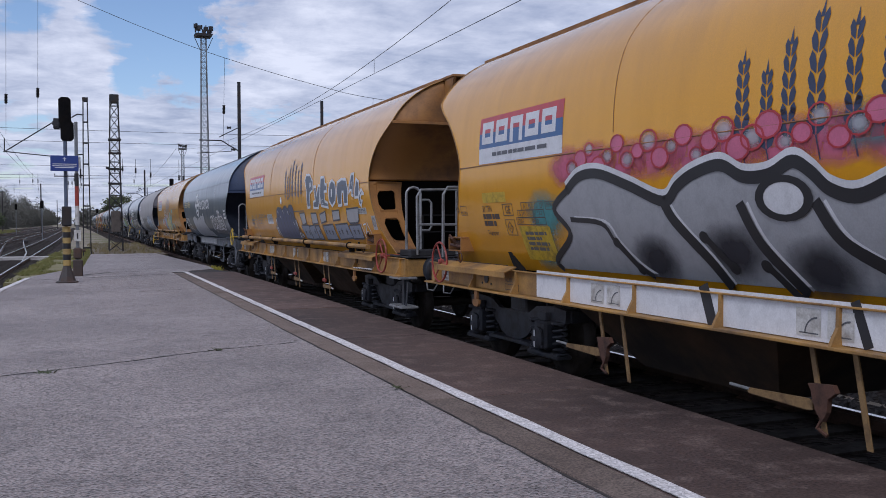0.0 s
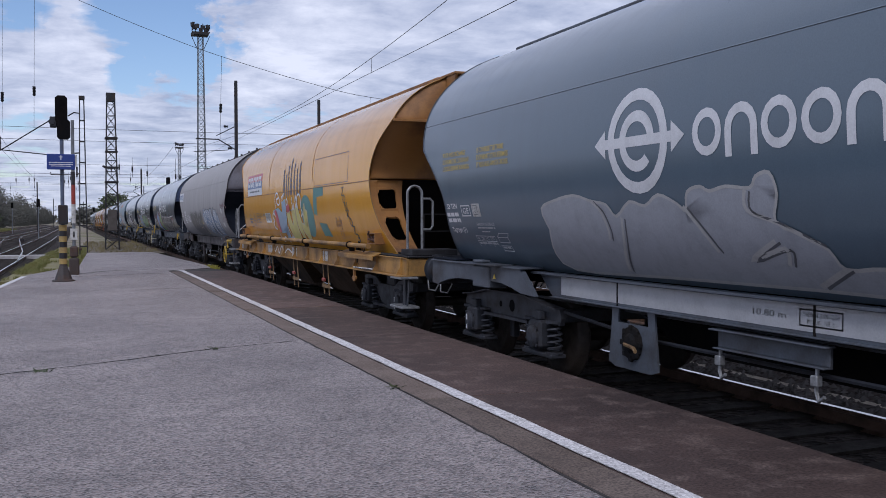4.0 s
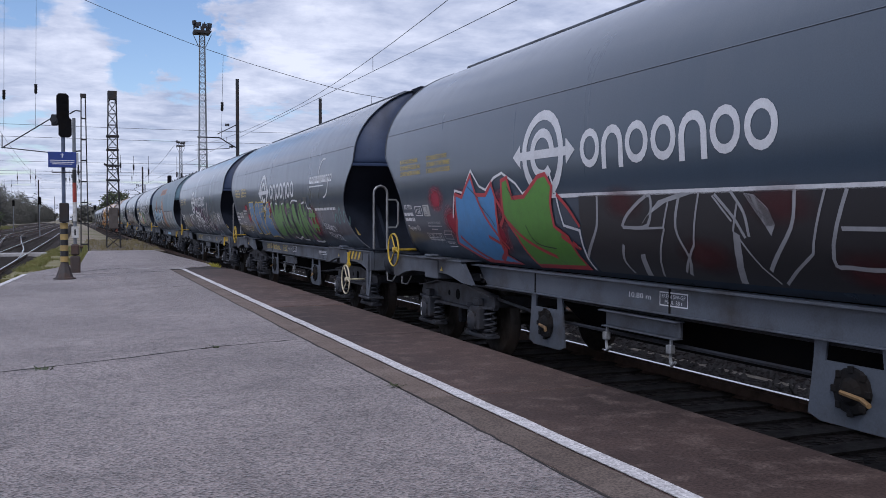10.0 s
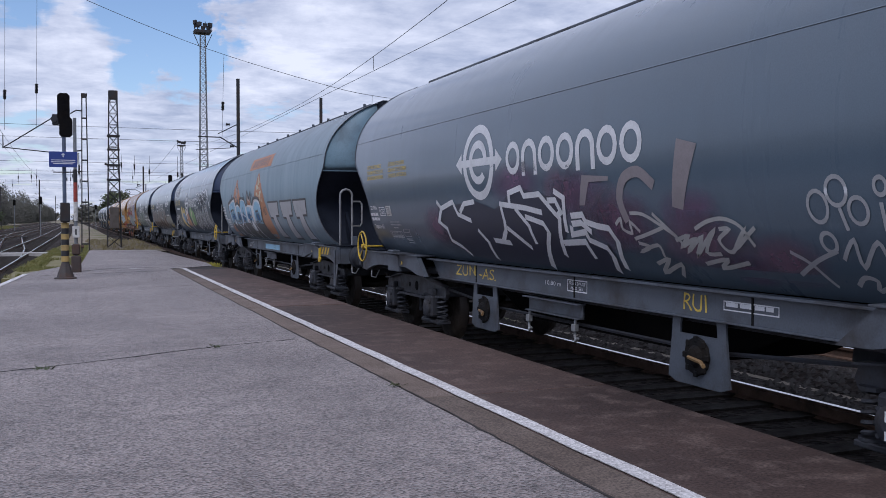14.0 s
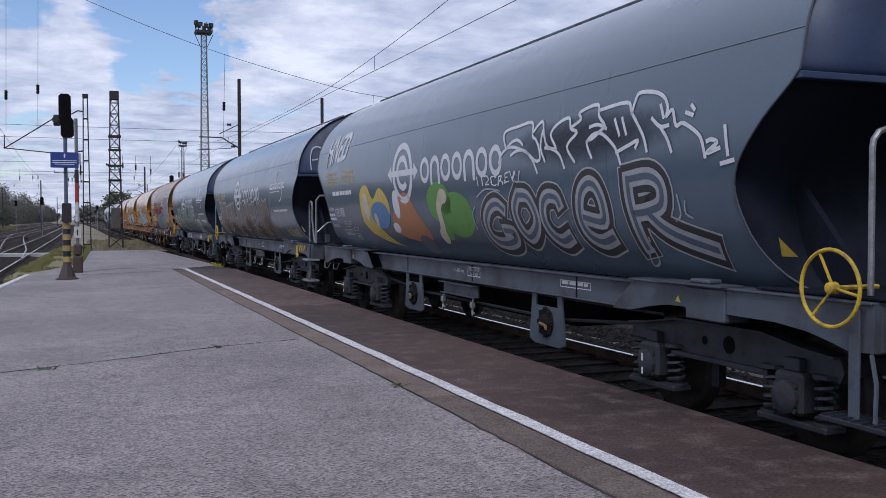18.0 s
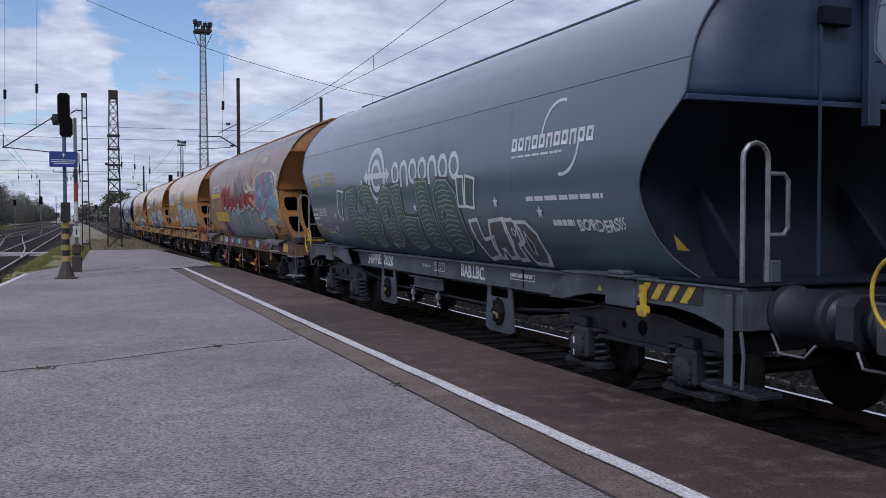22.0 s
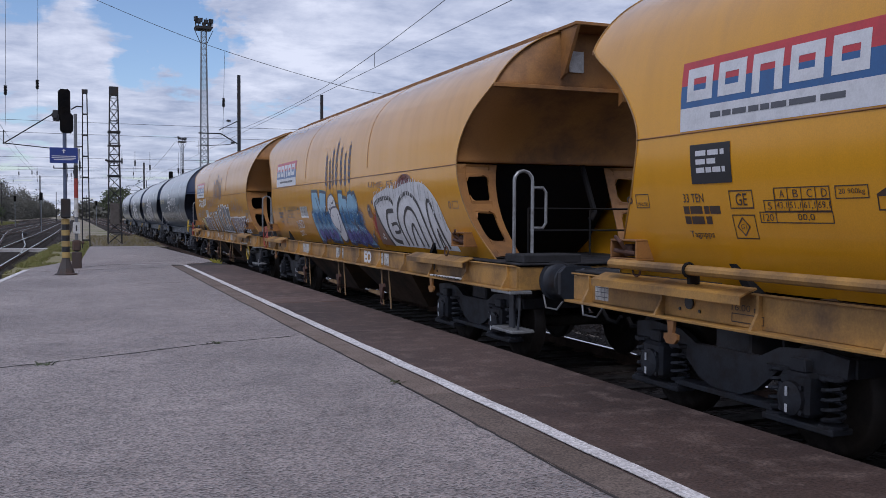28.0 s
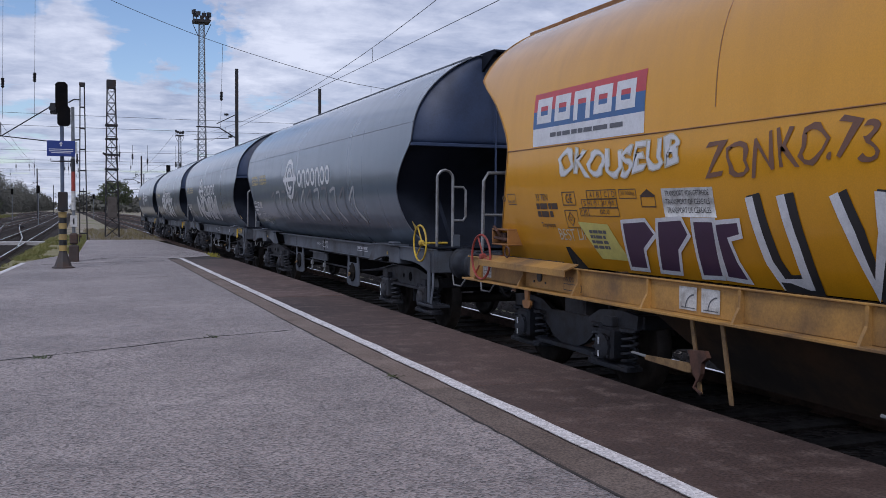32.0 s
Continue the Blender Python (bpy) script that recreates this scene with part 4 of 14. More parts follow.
def slate_wagon(sh, paint, frame_mat, end_mat, dark, railed=False):
    """Rounded grain hopper with hooded ends, arched frame and outside-sprung bogies."""
    w = new("hopper_wagon")
    h = sh.length / 2
    body = part("body", body_shell(sh), paint, w)
    for far in (False, True):
        s = 1 if far else -1
        part("end_hood", end_plate(sh, far, 2.78, sh.z[-1] - 0.004), end_mat, body)
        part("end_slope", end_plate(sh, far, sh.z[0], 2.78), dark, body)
        part("end_rim", end_rim(sh, far), frame_mat, body)
        bm = B()      # lip under the hood
        soft_box(bm, -sh.width(2.78), sh.width(2.78), min(s * (h - sh.end(2.8) - 0.05), s * (h - sh.end(2.8) + 0.02)), max(s * (h - sh.end(2.8) - 0.05), s * (h - sh.end(2.8) + 0.02)), 2.74, 2.79, 0.006)
        part("hood_lip", bm, end_mat, body)
        bm = B()      # rib of the hood, lifting lug and beam over the gap
        yo = s * (h - sh.end(3.2))
        if far or not railed:
            soft_box(bm, 0.30, 0.44, min(yo, yo + s * 0.09), max(yo, yo + s * 0.09), 2.58, 4.0, 0.01)
            rod(bm, (-0.18, yo + s * 0.03, 1.30), (-0.18, yo + s * 0.03, 3.95), 0.016, 6)
        soft_box(bm, -0.35, 0.30, min(yo, yo + s * 0.05), max(yo, yo + s * 0.05), 3.78, 3.86, 0.01)
        part("hood_rib", bm, end_mat, body)
        bm = B()
        soft_box(bm, -0.40, 0.40, min(yo - s * 0.1, yo + s * 0.40), max(yo - s * 0.1, yo + s * 0.40), 4.10, 4.13, 0.005)
        for x in (-0.38, 0.36):
            prism(bm, [(yo - s * 0.02, 4.10), (yo + s * 0.40, 4.10), (yo + s * 0.40, 4.06), (yo - s * 0.02, 3.86)], x - 0.02, x + 0.02)
        soft_box(bm, -0.20, 0.12, min(yo, yo + s * 0.08), max(yo, yo + s * 0.08), 3.42, 3.58, 0.012)
        tagged(part("roof_step", bm, dark, body), "dark steel roof step over the end", kind="stuff")
    bm = B()          # roof hatch with clamps and walkway edge
    soft_box(bm, -0.36, 0.36, -(h - 1.5), h - 1.5, sh.crown - 0.03, sh.crown + 0.015, 0.012)
    for k in range(9 if sh is GRN else 0):
        yy = -(h - 1.8) + k * (2 * h - 3.6) / 8
        soft_box(bm, -0.40, -0.34, yy - 0.02, yy + 0.02, sh.crown - 0.04, sh.crown + 0.05, 0.008)
    part("roof_hatch", bm, frame_mat, body)
    bm = B()          # welded seam along the side
    for x in (-1, 1):
        zz = 3.09
        e = h - sh.end(zz)
        tube(bm, [(x * (sh.width(zz) + 0.001), -e, zz), (x * (sh.width(zz) + 0.001), 0, zz), (x * (sh.width(zz) + 0.001), e, zz)], 0.006, 5)
    part("weld_seam", bm, paint, body)
    # frame
    for x in (-1, 1):
        bm = B()
        x0, x1 = x * 1.10, x * 1.04
        ya, yb = -(h - sh.head[-1] - 2.80), h - sh.head[1] - 2.80
        prism(bm, [(ya, 1.20), (yb, 1.20), (yb - 0.30, 0.955), (ya + 0.30, 0.955)], x0, x1)
        soft_box(bm, min(x * 1.03, x * 1.17), max(x * 1.03, x * 1.17), ya - 0.1, yb + 0.1, 1.19, 1.215, 0.004)
        soft_box(bm, min(x * 1.03, x * 1.14), max(x * 1.03, x * 1.14), ya + 0.30, yb - 0.30, 0.942, 0.956, 0.004)
        sill = part("side_sill", bm, frame_mat, w)
        for yy in (-3.0, -0.2, 2.4):      # butt joints of the sill plates
            bm = B()
            box(bm, min(x * 1.10, x * 1.106), max(x * 1.10, x * 1.106), yy - 0.012, yy + 0.012, 0.957, 1.19)
            part("sill_joint", bm, BLACK_STEEL, sill)
        for s in (-1, 1):
            o = h - sh.head[s]            # the headstock's outer face
            bm = B()
            prof = ((0.0, 1.24), (0.0, 0.93), (0.20, 0.915), (0.36, 0.96), (0.60, 1.01), (0.9, 1.04), (1.44, 1.045), (1.96, 1.06), (2.25, 1.055), (2.5, 1.02), (2.78, 0.965), (3.10, 0.955), (2.80, 1.20), (2.75, 1.24))
            prism(bm, [(s * (o - d), z) for d, z in prof], x * 1.33, x * 1.27)
            soft_box(bm, min(x * 1.05, x * 1.36), max(x * 1.05, x * 1.36), min(s * o, s * (o - 2.8)), max(s * o, s * (o - 2.8)), 1.238, 1.256, 0.004)
            end_sill = part("end_sill", bm, frame_mat, w)
            bm = B()                      # bolster box under the sill, with its wing plate
            c = o - 1.70
            soft_box(bm, min(x * 1.10, x * 1.35), max(x * 1.10, x * 1.35), s * c - 0.25, s * c + 0.25, 0.97, 1.236, 0.012)
            prism(bm, [(s * (c - 0.62), 1.258), (s * (c + 0.30), 1.258), (s * (c + 0.30), 1.272), (s * (c - 0.62), 1.272)], x * 1.20, x * 1.43)
            soft_box(bm, min(x * 1.27, x * 1.40), max(x * 1.27, x * 1.40), s * c - 0.13, s * c + 0.13, 1.272, 1.31, 0.012)
            part("bolster_bracket", bm, frame_mat, end_sill)
            bm = B()
            prism(bm, [(s * (c - 0.33), 1.09), (s * (c - 0.41), 1.095), (s * (c - 0.37), 1.15)], x * 1.331, x * 1.335)
            part("lift_mark", bm, PAINT_YELLOW, end_sill, "small yellow triangular lifting mark")
            # brake gear plate between the bogie and the middle, with an open slot and a ratchet disc
            bm = B()
            c = s * (o - 4.88) if s < 0 else s * (o - 4.68)
            for rows in ([(-0.36, 0.95), (-0.24, 0.95), (-0.26, 0.80), (-0.37, 0.80)], [(0.36, 0.95), (0.24, 0.95), (0.26, 0.80), (0.37, 0.80)], [(-0.37, 0.80), (0.37, 0.80), (0.42, 0.40), (0.30, 0.36), (-0.30, 0.36), (-0.42, 0.40)]):
                prism(bm, [(c + p, q) for p, q in rows], x * 1.09, x * 1.07)
            plate = part("brake_bracket", bm, frame_mat, w)
            bm = B()
            lathe(bm, (x * 1.09, c, 0.62), [(0, 0.17), (x * 0.025, 0.16), (x * 0.03, 0.10), (x * 0.06, 0.07), (x * 0.07, 0.03)], 12)
            for k in range(8):
                a = k * math.pi / 4
                soft_box(bm, min(x * 1.10, x * 1.125), max(x * 1.10, x * 1.125), c + 0.15 * math.cos(a) - 0.025, c + 0.15 * math.cos(a) + 0.025, 0.62 + 0.15 * math.sin(a) - 0.025, 0.62 + 0.15 * math.sin(a) + 0.025, 0.005)
            tagged(part("lever_disc", bm, BLACK_STEEL, plate), kind="stuff")
            bm = B()
            tube(bm, [(x * 1.15, c + 0.05, 0.61), (x * 1.20, c - 0.18, 0.60), (x * 1.26, c - 0.30, 0.585)], 0.018, 6)
            part("release_lever", bm, LEVER_TAN, plate, "tan release lever across the brake plate")
    bm = B()          # belly of the hopper, discharge flaps, centre sill
    prism(bm, [(-(h - 3.9), 1.22), (h - 3.9, 1.22), (h - 5.6, 0.52), (-(h - 5.6), 0.52)], -0.55, 0.55)
    soft_box(bm, -0.16, 0.16, -(h - 0.5), h - 0.5, 0.96, 1.20, 0.01)
    # near black, so the shade below the wagon is in its colour
    part("hopper_belly", bm, DEEP_BLACK, w)
    bm = B()
    ya, yb = h - 7.98, h - 6.75
    soft_box(bm, -1.08, -1.05, ya, yb, 0.745, 0.885, 0.004)
    soft_box(bm, -1.16, -1.05, ya - 0.03, yb + 0.03, 0.886, 0.90, 0.004)
    soft_box(bm, -1.14, -1.05, ya, yb, 0.732, 0.744, 0.004)
    box_ = part("equipment_box", bm, frame_mat, w, "shallow steel channel under the frame")
    for yy in (ya + 0.1, yb - 0.06):
        bm = B()
        tube(bm, [(-1.10, yy, 0.73), (-1.11, yy, 0.56), (-1.13, yy - 0.05, 0.50), (-1.13, yy - 0.10, 0.54)], 0.016, 6)
        soft_box(bm, -1.14, -1.08, yy - 0.035, yy + 0.035, 0.60, 0.68, 0.008)
        part("hanger_hook", bm, GREY_STEEL, box_, "small grey hanger hook")
    bm = B()      # brake rod and pipe along the underframe
    tube(bm, [(-0.98, -(h - 3.4), 0.80), (-0.98, -(h - 5.2), 0.66), (-0.98, h - 5.6, 0.66), (-0.98, h - 3.6, 0.80)], 0.02, 6)
    tube(bm, [(-1.0, -(h - 3.2), 0.91), (-1.0, h - 3.2, 0.91)], 0.016, 6)
    part("brake_rod", bm, BOGIE_STEEL, w, "long dark brake rod under the frame")
    for s in (-1, 1):
        bm = B()
        o = h - sh.head[s]
        soft_box(bm, -1.265, 1.265, min(s * (o - 0.004), s * (o - 0.24)), max(s * (o - 0.004), s * (o - 0.24)), 0.92, 1.24, 0.01)
        part("headstock", bm, frame_mat, w)
        bm = B()
        soft_box(bm, -1.30, 1.30, min(s * (o + 0.03), s * (h - 1.62)), max(s * (o + 0.03), s * (h - 1.62)), 1.262, 1.285, 0.006)
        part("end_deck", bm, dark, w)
        for x in (-0.85, 0.85):     # triangular struts behind the slope
            bm = B()
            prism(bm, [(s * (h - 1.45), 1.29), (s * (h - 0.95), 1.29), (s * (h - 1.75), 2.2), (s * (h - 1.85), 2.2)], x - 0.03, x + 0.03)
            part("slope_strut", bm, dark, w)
        buffers(w, s > 0, sh, BUFFER_STEEL)
        bogie(w, s * (h - sh.truck[s]), "slate", BOGIE_STEEL)
    for x in (-1, 1):   # steps and rails at the near end on each side
        s = -1 if x < 0 else 1
        y0 = s * (h - sh.head[s] - 0.12)
        bm = B()
        top = [(x * 1.24, y0, 1.29), (x * 1.24, y0, 2.26)] + [(x * (1.12 + 0.12 * math.cos(a)), y0, 2.26 + 0.12 * math.sin(a)) for a in np.linspace(0.4, math.pi - 0.4, 5)] + [(x * 1.0, y0, 2.26), (x * 1.0, y0, 1.29)]
        if not (railed and x < 0):
            tube(bm, top, 0.021, 7)
            tube(bm, [(x * 1.0, y0, 2.14), (x * 0.84, y0, 2.14), (x * 0.80, y0, 2.09), (x * 0.80, y0, 1.72), (x * 0.84, y0, 1.66), (x * 1.0, y0, 1.66)], 0.018, 7)
            part("grab_rail", bm, GREY_STEEL, w, "grey bent-tube grab rail at the wagon end")
        else:
            bm.free()
        yo = s * (h - sh.head[s])         # two grated steps on a flat hanger, with a bent brace
        bm = B()
        soft_box(bm, min(x * 1.34, x * 1.36), max(x * 1.34, x * 1.36), yo - s * 0.14 - 0.045, yo - s * 0.14 + 0.045, 0.47, 1.20, 0.004)
        tube(bm, [(x * 1.33, yo - s * 0.02, 0.92), (x * 1.36, yo + s * 0.05, 0.74), (x * 1.40, yo + s * 0.08, 0.50)], 0.016, 6)
        hang = part("step_hanger", bm, frame_mat, w, "flat steel hanger of the end steps")
        for z0, ya, yb in ((0.455, 0.40, -0.16), (0.90, 0.36, -0.20)) if railed and x < 0 else ((0.455, 0.34, -0.30),):
            bm = B()
            y1, y2 = sorted((yo - s * ya, yo - s * yb))
            soft_box(bm, min(x * 1.20, x * 1.46), max(x * 1.20, x * 1.46), y1, y2, z0, z0 + 0.035, 0.005)
            for q in range(8):
                box(bm, min(x * 1.21, x * 1.455), max(x * 1.21, x * 1.455), y1 + 0.02 + (y2 - y1 - 0.06) * q / 7, y1 + 0.04 + (y2 - y1 - 0.06) * q / 7, z0 + 0.036, z0 + 0.046)
            tagged(part("foot_step", bm, GREY_STEEL if railed else BUFFER_STEEL, hang), "grated steel foot step", kind="stuff")
        bm = B()
        soft_box(bm, x * 0.95 - 0.05, x * 0.95 + 0.05, y0 - 0.05, y0 + 0.05, 1.285, 1.46, 0.008)
        part("lamp_bracket", bm, frame_mat, w)
        # striped panel with a tow hook beside the bogie
        bm = B()
        soft_box(bm, min(x * 1.332, x * 1.338), max(x * 1.332, x * 1.338), min(s * (h - 0.95), s * (h - 1.86)), max(s * (h - 0.95), s * (h - 1.86)), 1.08, 1.23, 0.002)
        panel = part("stripe_panel", bm, PAINT_BLACK, w, "black and yellow striped panel")
        for k in range(4):
            c = s * (h - 1.08 - 0.21 * k)
            bm = B()
            lo, hi = c, c + 0.10
            prism(bm, [(lo + 0.07, 1.083), (hi + 0.07, 1.083), (hi - 0.05, 1.227), (lo - 0.05, 1.227)], x * 1.339, x * 1.342)
            part("stripe", bm, BRIGHT_YELLOW, panel)
        bm = B()
        c = s * (h - 1.76)
        prism(bm, [(c - 0.04, 1.2), (c + 0.04, 1.2), (c + 0.03, 1.02), (c + 0.08, 1.01), (c + 0.085, 0.96), (c + 0.05, 0.92), (c - 0.05, 0.92), (c - 0.085, 0.96), (c - 0.08, 1.01), (c - 0.03, 1.02)], x * 1.345, x * 1.375)
        part("tow_hook", bm, BRIGHT_YELLOW, w, "yellow tow hook")
    return w


def yellow_wagon(sh, paint, frame_mat, end_mat, pipe=True):
    """Grain hopper with deep-cut ends, pierced end gussets, ribbed side sill and hanging flap levers."""
    w = new("hopper_wagon")
    h = sh.length / 2
    body = part("body", body_shell(sh), paint, w)
    for far in (False, True):
        s = 1 if far else -1
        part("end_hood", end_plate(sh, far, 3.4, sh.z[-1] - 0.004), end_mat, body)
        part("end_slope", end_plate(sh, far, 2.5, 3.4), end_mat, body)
        part("end_rim", end_rim(sh, far), frame_mat, body)
        yo = s * (h - sh.end(3.6, s))
        bm = B()
        soft_box(bm, -sh.width(3.4), sh.width(3.4), min(yo - s * 0.04, yo + s * 0.015), max(yo - s * 0.04, yo + s * 0.015), 3.37, 3.42, 0.006)
        part("hood_lip", bm, end_mat, body)
        bm = B()      # inner lower hopper slope, set back, its shade put into a black colour
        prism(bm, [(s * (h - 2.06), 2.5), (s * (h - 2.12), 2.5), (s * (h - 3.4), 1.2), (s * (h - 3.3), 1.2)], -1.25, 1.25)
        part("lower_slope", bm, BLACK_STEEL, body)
        bm = B()      # roof step and beam over the gap
        soft_box(bm, -0.46, 0.42, min(yo - s * 0.6, yo + s * 0.45), max(yo - s * 0.6, yo + s * 0.45), 4.10, 4.14, 0.006)
        prism(bm, [(yo + s * 0.05, 4.10), (yo + s * 0.45, 4.10), (yo + s * 0.12, 3.55), (yo + s * 0.03, 3.5)], -0.44, -0.40)
        prism(bm, [(yo + s * 0.05, 4.10), (yo + s * 0.45, 4.10), (yo + s * 0.12, 3.25), (yo + s * 0.03, 3.2)], 0.40, 0.46)
        tagged(part("roof_step", bm, end_mat, body), kind="stuff")
        bm = B()
        box(bm, -0.30, -0.10, min(yo + s * 0.002, yo + s * 0.012), max(yo + s * 0.002, yo + s * 0.012), 3.6, 3.86)
        if not far:
            part("notice_plate", bm, WHITE_SHEET, body, "small white notice plate on the end hood")
        else:
            bm.free()
        # pierced gussets, one at each side: slanting plates that carry the hood on the deck
        for x in (-1, 1):
            bm = B()

            def gp(v, z):
                f = (2.48 - z) / 1.2
                return (x * (sh.width(z) - 0.015 - v * (0.62 - 0.20 * f)), s * (h - sh.end(z, s) - 0.03 - 0.10 * v), z)

            def patch(v0, v1, z0, z1, n=4):
                for k in range(n):
                    za, zb = z0 + (z1 - z0) * k / n, z0 + (z1 - z0) * (k + 1) / n
                    bm.faces.new([bm.verts.new(gp(v, z)) for v, z in ((v0, za), (v1, za), (v1, zb), (v0, zb))])
            patch(0.0, 0.22, 1.285, 2.48, 10), patch(0.80, 1.0, 1.285, 2.48, 10)
            for za, zb in ((2.34, 2.48), (1.86, 1.98), (1.285, 1.48)):
                patch(0.22, 0.80, za, zb, 2)
            for z0, z1 in ((1.98, 2.34), (1.48, 1.86)):
                for za, zd in ((z0, 1), (z1, -1)):
                    for va, vd in ((0.22, 1), (0.80, -1)):
                        bm.faces.new([bm.verts.new(gp(v, z)) for v, z in ((va, za), (va + vd * 0.16, za), (va + vd * 0.05, za + zd * 0.03), (va, za + zd * 0.09))])
            bmesh.ops.remove_doubles(bm, verts=bm.verts, dist=0.0005)
            bmesh.ops.recalc_face_normals(bm, faces=bm.faces)
            bmesh.ops.solidify(bm, geom=list(bm.faces), thickness=0.02)
            part("end_gusset", bm, end_mat, body, "slanting end gusset with two rounded openings")
    bm = B()
    soft_box(bm, -0.40, 0.40, -(h - 1.4), h - 1.4, sh.crown - 0.05, sh.crown + 0.006, 0.004)
    part("roof_hatch", bm, end_mat, body)
    bm = B()
    for x in (-1, 1):
        e = h - sh.end(2.47)
        tube(bm, [(x * (sh.width(2.47) + 0.002), -(h - sh.end(2.47, -1)), 2.47), (x * (sh.width(2.47) + 0.002), e, 2.47)], 0.007, 5)
        for yy in (h - 5.75, -(h - 5.75)):
            zs = np.linspace(sh.z[0] + 0.02, 4.1, 24)
            tube(bm, [(x * (sh.width(z) + 0.001), yy, z) for z in zs if z > 2.5], 0.006, 5)
    part("weld_seam", bm, end_mat, body)
    # ribbed side sill
    for x in (-1, 1):
        bm = B()
        soft_box(bm, min(x * 1.36, x * 1.39), max(x * 1.36, x * 1.39), -(h - sh.head[-1]), h - sh.head[1], 0.97, 1.222, 0.004)
        soft_box(bm, min(x * 1.30, x * 1.50), max(x * 1.30, x * 1.50), -(h - sh.head[-1]), h - sh.head[1], 0.945, 0.968, 0.004)
        sill = part("side_sill", bm, frame_mat, w)
        soft = B()
        soft_box(soft, min(x * 1.38, x * 1.42), max(x * 1.38, x * 1.42), -(h - sh.head[-1]), h - sh.head[1], 1.222, 1.236, 0.003)
        part("sill_edge", soft, frame_mat, sill)
        for k in range(13):
            yy = h - 1.22 - 1.2 * k
            bm = B()
            prism(bm, [(x * 1.39, 0.968), (x * 1.49, 0.968), (x * 1.465, 1.02), (x * 1.425, 1.09), (x * 1.42, 1.222), (x * 1.39, 1.222)], yy - 0.014, yy + 0.014, "y")
            part("sill_rib", bm, frame_mat, sill)
        for s in (-1, 1):
            bm = B()    # sloping cover plate over the sill near the end
            prism(bm, [(x * 1.37, 1.275), (x * 1.53, 1.215), (x * 1.53, 1.15), (x * 1.52, 1.15), (x * 1.52, 1.205), (x * 1.37, 1.26)], min(s * (h - 1.45), s * (h - 3.55)), max(s * (h - 1.45), s * (h - 3.55)), "y")
            part("sill_cover", bm, GREY_END if paint is RUSTY else YELLOW_FRAME, sill)
            ya, yb = sorted((s * (h - 1.62), s * (h - 2.05)))      # latch gear in an open box above it
            bm = B()
            for za, zb in ((1.405, 1.425), (1.575, 1.595)):
                soft_box(bm, min(x * 1.22, x * 1.43), max(x * 1.22, x * 1.43), ya, yb, za, zb, 0.004)
            for yc in (ya, yb - 0.02):
                soft_box(bm, min(x * 1.22, x * 1.43), max(x * 1.22, x * 1.43), yc, yc + 0.02, 1.425, 1.575, 0.004)
            gear_box = part("gear_box", bm, end_mat, sill, "open steel box round the latch gear")
            bm = B()
            yy = (ya + yb) / 2
            soft_box(bm, min(x * 1.27, x * 1.40), max(x * 1.27, x * 1.40), yy - 0.08, yy + 0.05, 1.44, 1.55, 0.015)
            rod(bm, (x * 1.40, yy - 0.16, 1.47), (x * 1.42, yy + 0.15, 1.49), 0.02, 7)
            tube(bm, [(x * 1.41, yy, 1.50), (x * 1.47, yy - s * 0.02, 1.57), (x * 1.48, yy + s * 0.05, 1.62)], 0.017, 6)
            tube(bm, circle((x * 1.47, s * (h - 2.12), 1.335), 0.06, 14), 0.010, 5, closed=True)
            part("latch_gear", bm, RUST, gear_box, "small rusty latch gear with a bent lever")
        if pipe:
            bm = B()
            pts = [(x * 1.50, -(h - 1.75), 1.375), (x * 1.50, 0, 1.375), (x * 1.50, h - 1.75, 1.375)]
            tube(bm, pts, 0.042, 10)
            pp = part("operating_pipe", bm, frame_mat, sill, "long tan operating pipe along the side")
            for k in range(4):
                yy = -(h - 2.9) + k * (2 * h - 5.8) / 3
                bm = B()
                tube(bm, circle((x * 1.50, yy, 1.375), 0.052, 12, "xz"), 0.014, 5, closed=True)
                soft_box(bm, min(x * 1.40, x * 1.50), max(x * 1.40, x * 1.50), yy - 0.02, yy + 0.02, 1.26, 1.33, 0.005)
                part("pipe_clamp", bm, BLACK_STEEL, pp)
        for e0 in (5.42, 8.17, 10.84):      # flap levers hanging below the sill
            c = h - e0
            bm = B()
            prism(bm, [(c + 0.022, 0.95), (c - 0.022, 0.95), (c - 0.152, 0.35), (c - 0.108, 0.35)], x * 1.405, x * 1.392)
            fl = part("lever_hanger", bm, LEVER_TAN, w, "flat tan hanger bar below the sill")
            bm = B()
            prism(bm, [(c - 0.358, 0.95), (c - 0.402, 0.95), (c - 0.532, 0.33), (c - 0.488, 0.33)], x * 1.405, x * 1.392)
            part("lever_hanger", bm, LEVER_TAN, w, "flat tan hanger bar below the sill")
            if pipe:
                bm = B()
                prism(bm, [(c - 0.06, 0.56), (c - 0.16, 0.55), (c - 0.66, 0.525), (c - 0.70, 0.505), (c - 0.66, 0.485), (c - 0.16, 0.475), (c - 0.06, 0.48), (c - 0.03, 0.52)], x * 1.425, x * 1.408)
                part("flap_lever", bm, LEVER_TAN, fl, "flat tan flap lever")
                bm = B()
                rod(bm, (x * 1.417, c - 0.68, 0.505), (x * 1.417, c - 0.80, 0.495), 0.014, 7)
                part("lever_tip", bm, WHITE_SHEET, fl, "pale grip at the lever's end")
                bm = B()
                soft_box(bm, min(x * 1.41, x * 1.45), max(x * 1.41, x * 1.45), c - 0.30, c - 0.08, 0.60, 0.665, 0.012)
                part("lever_catch", bm, RED_PAINT, fl, "dull red lever catch")
            else:
                bm = B()
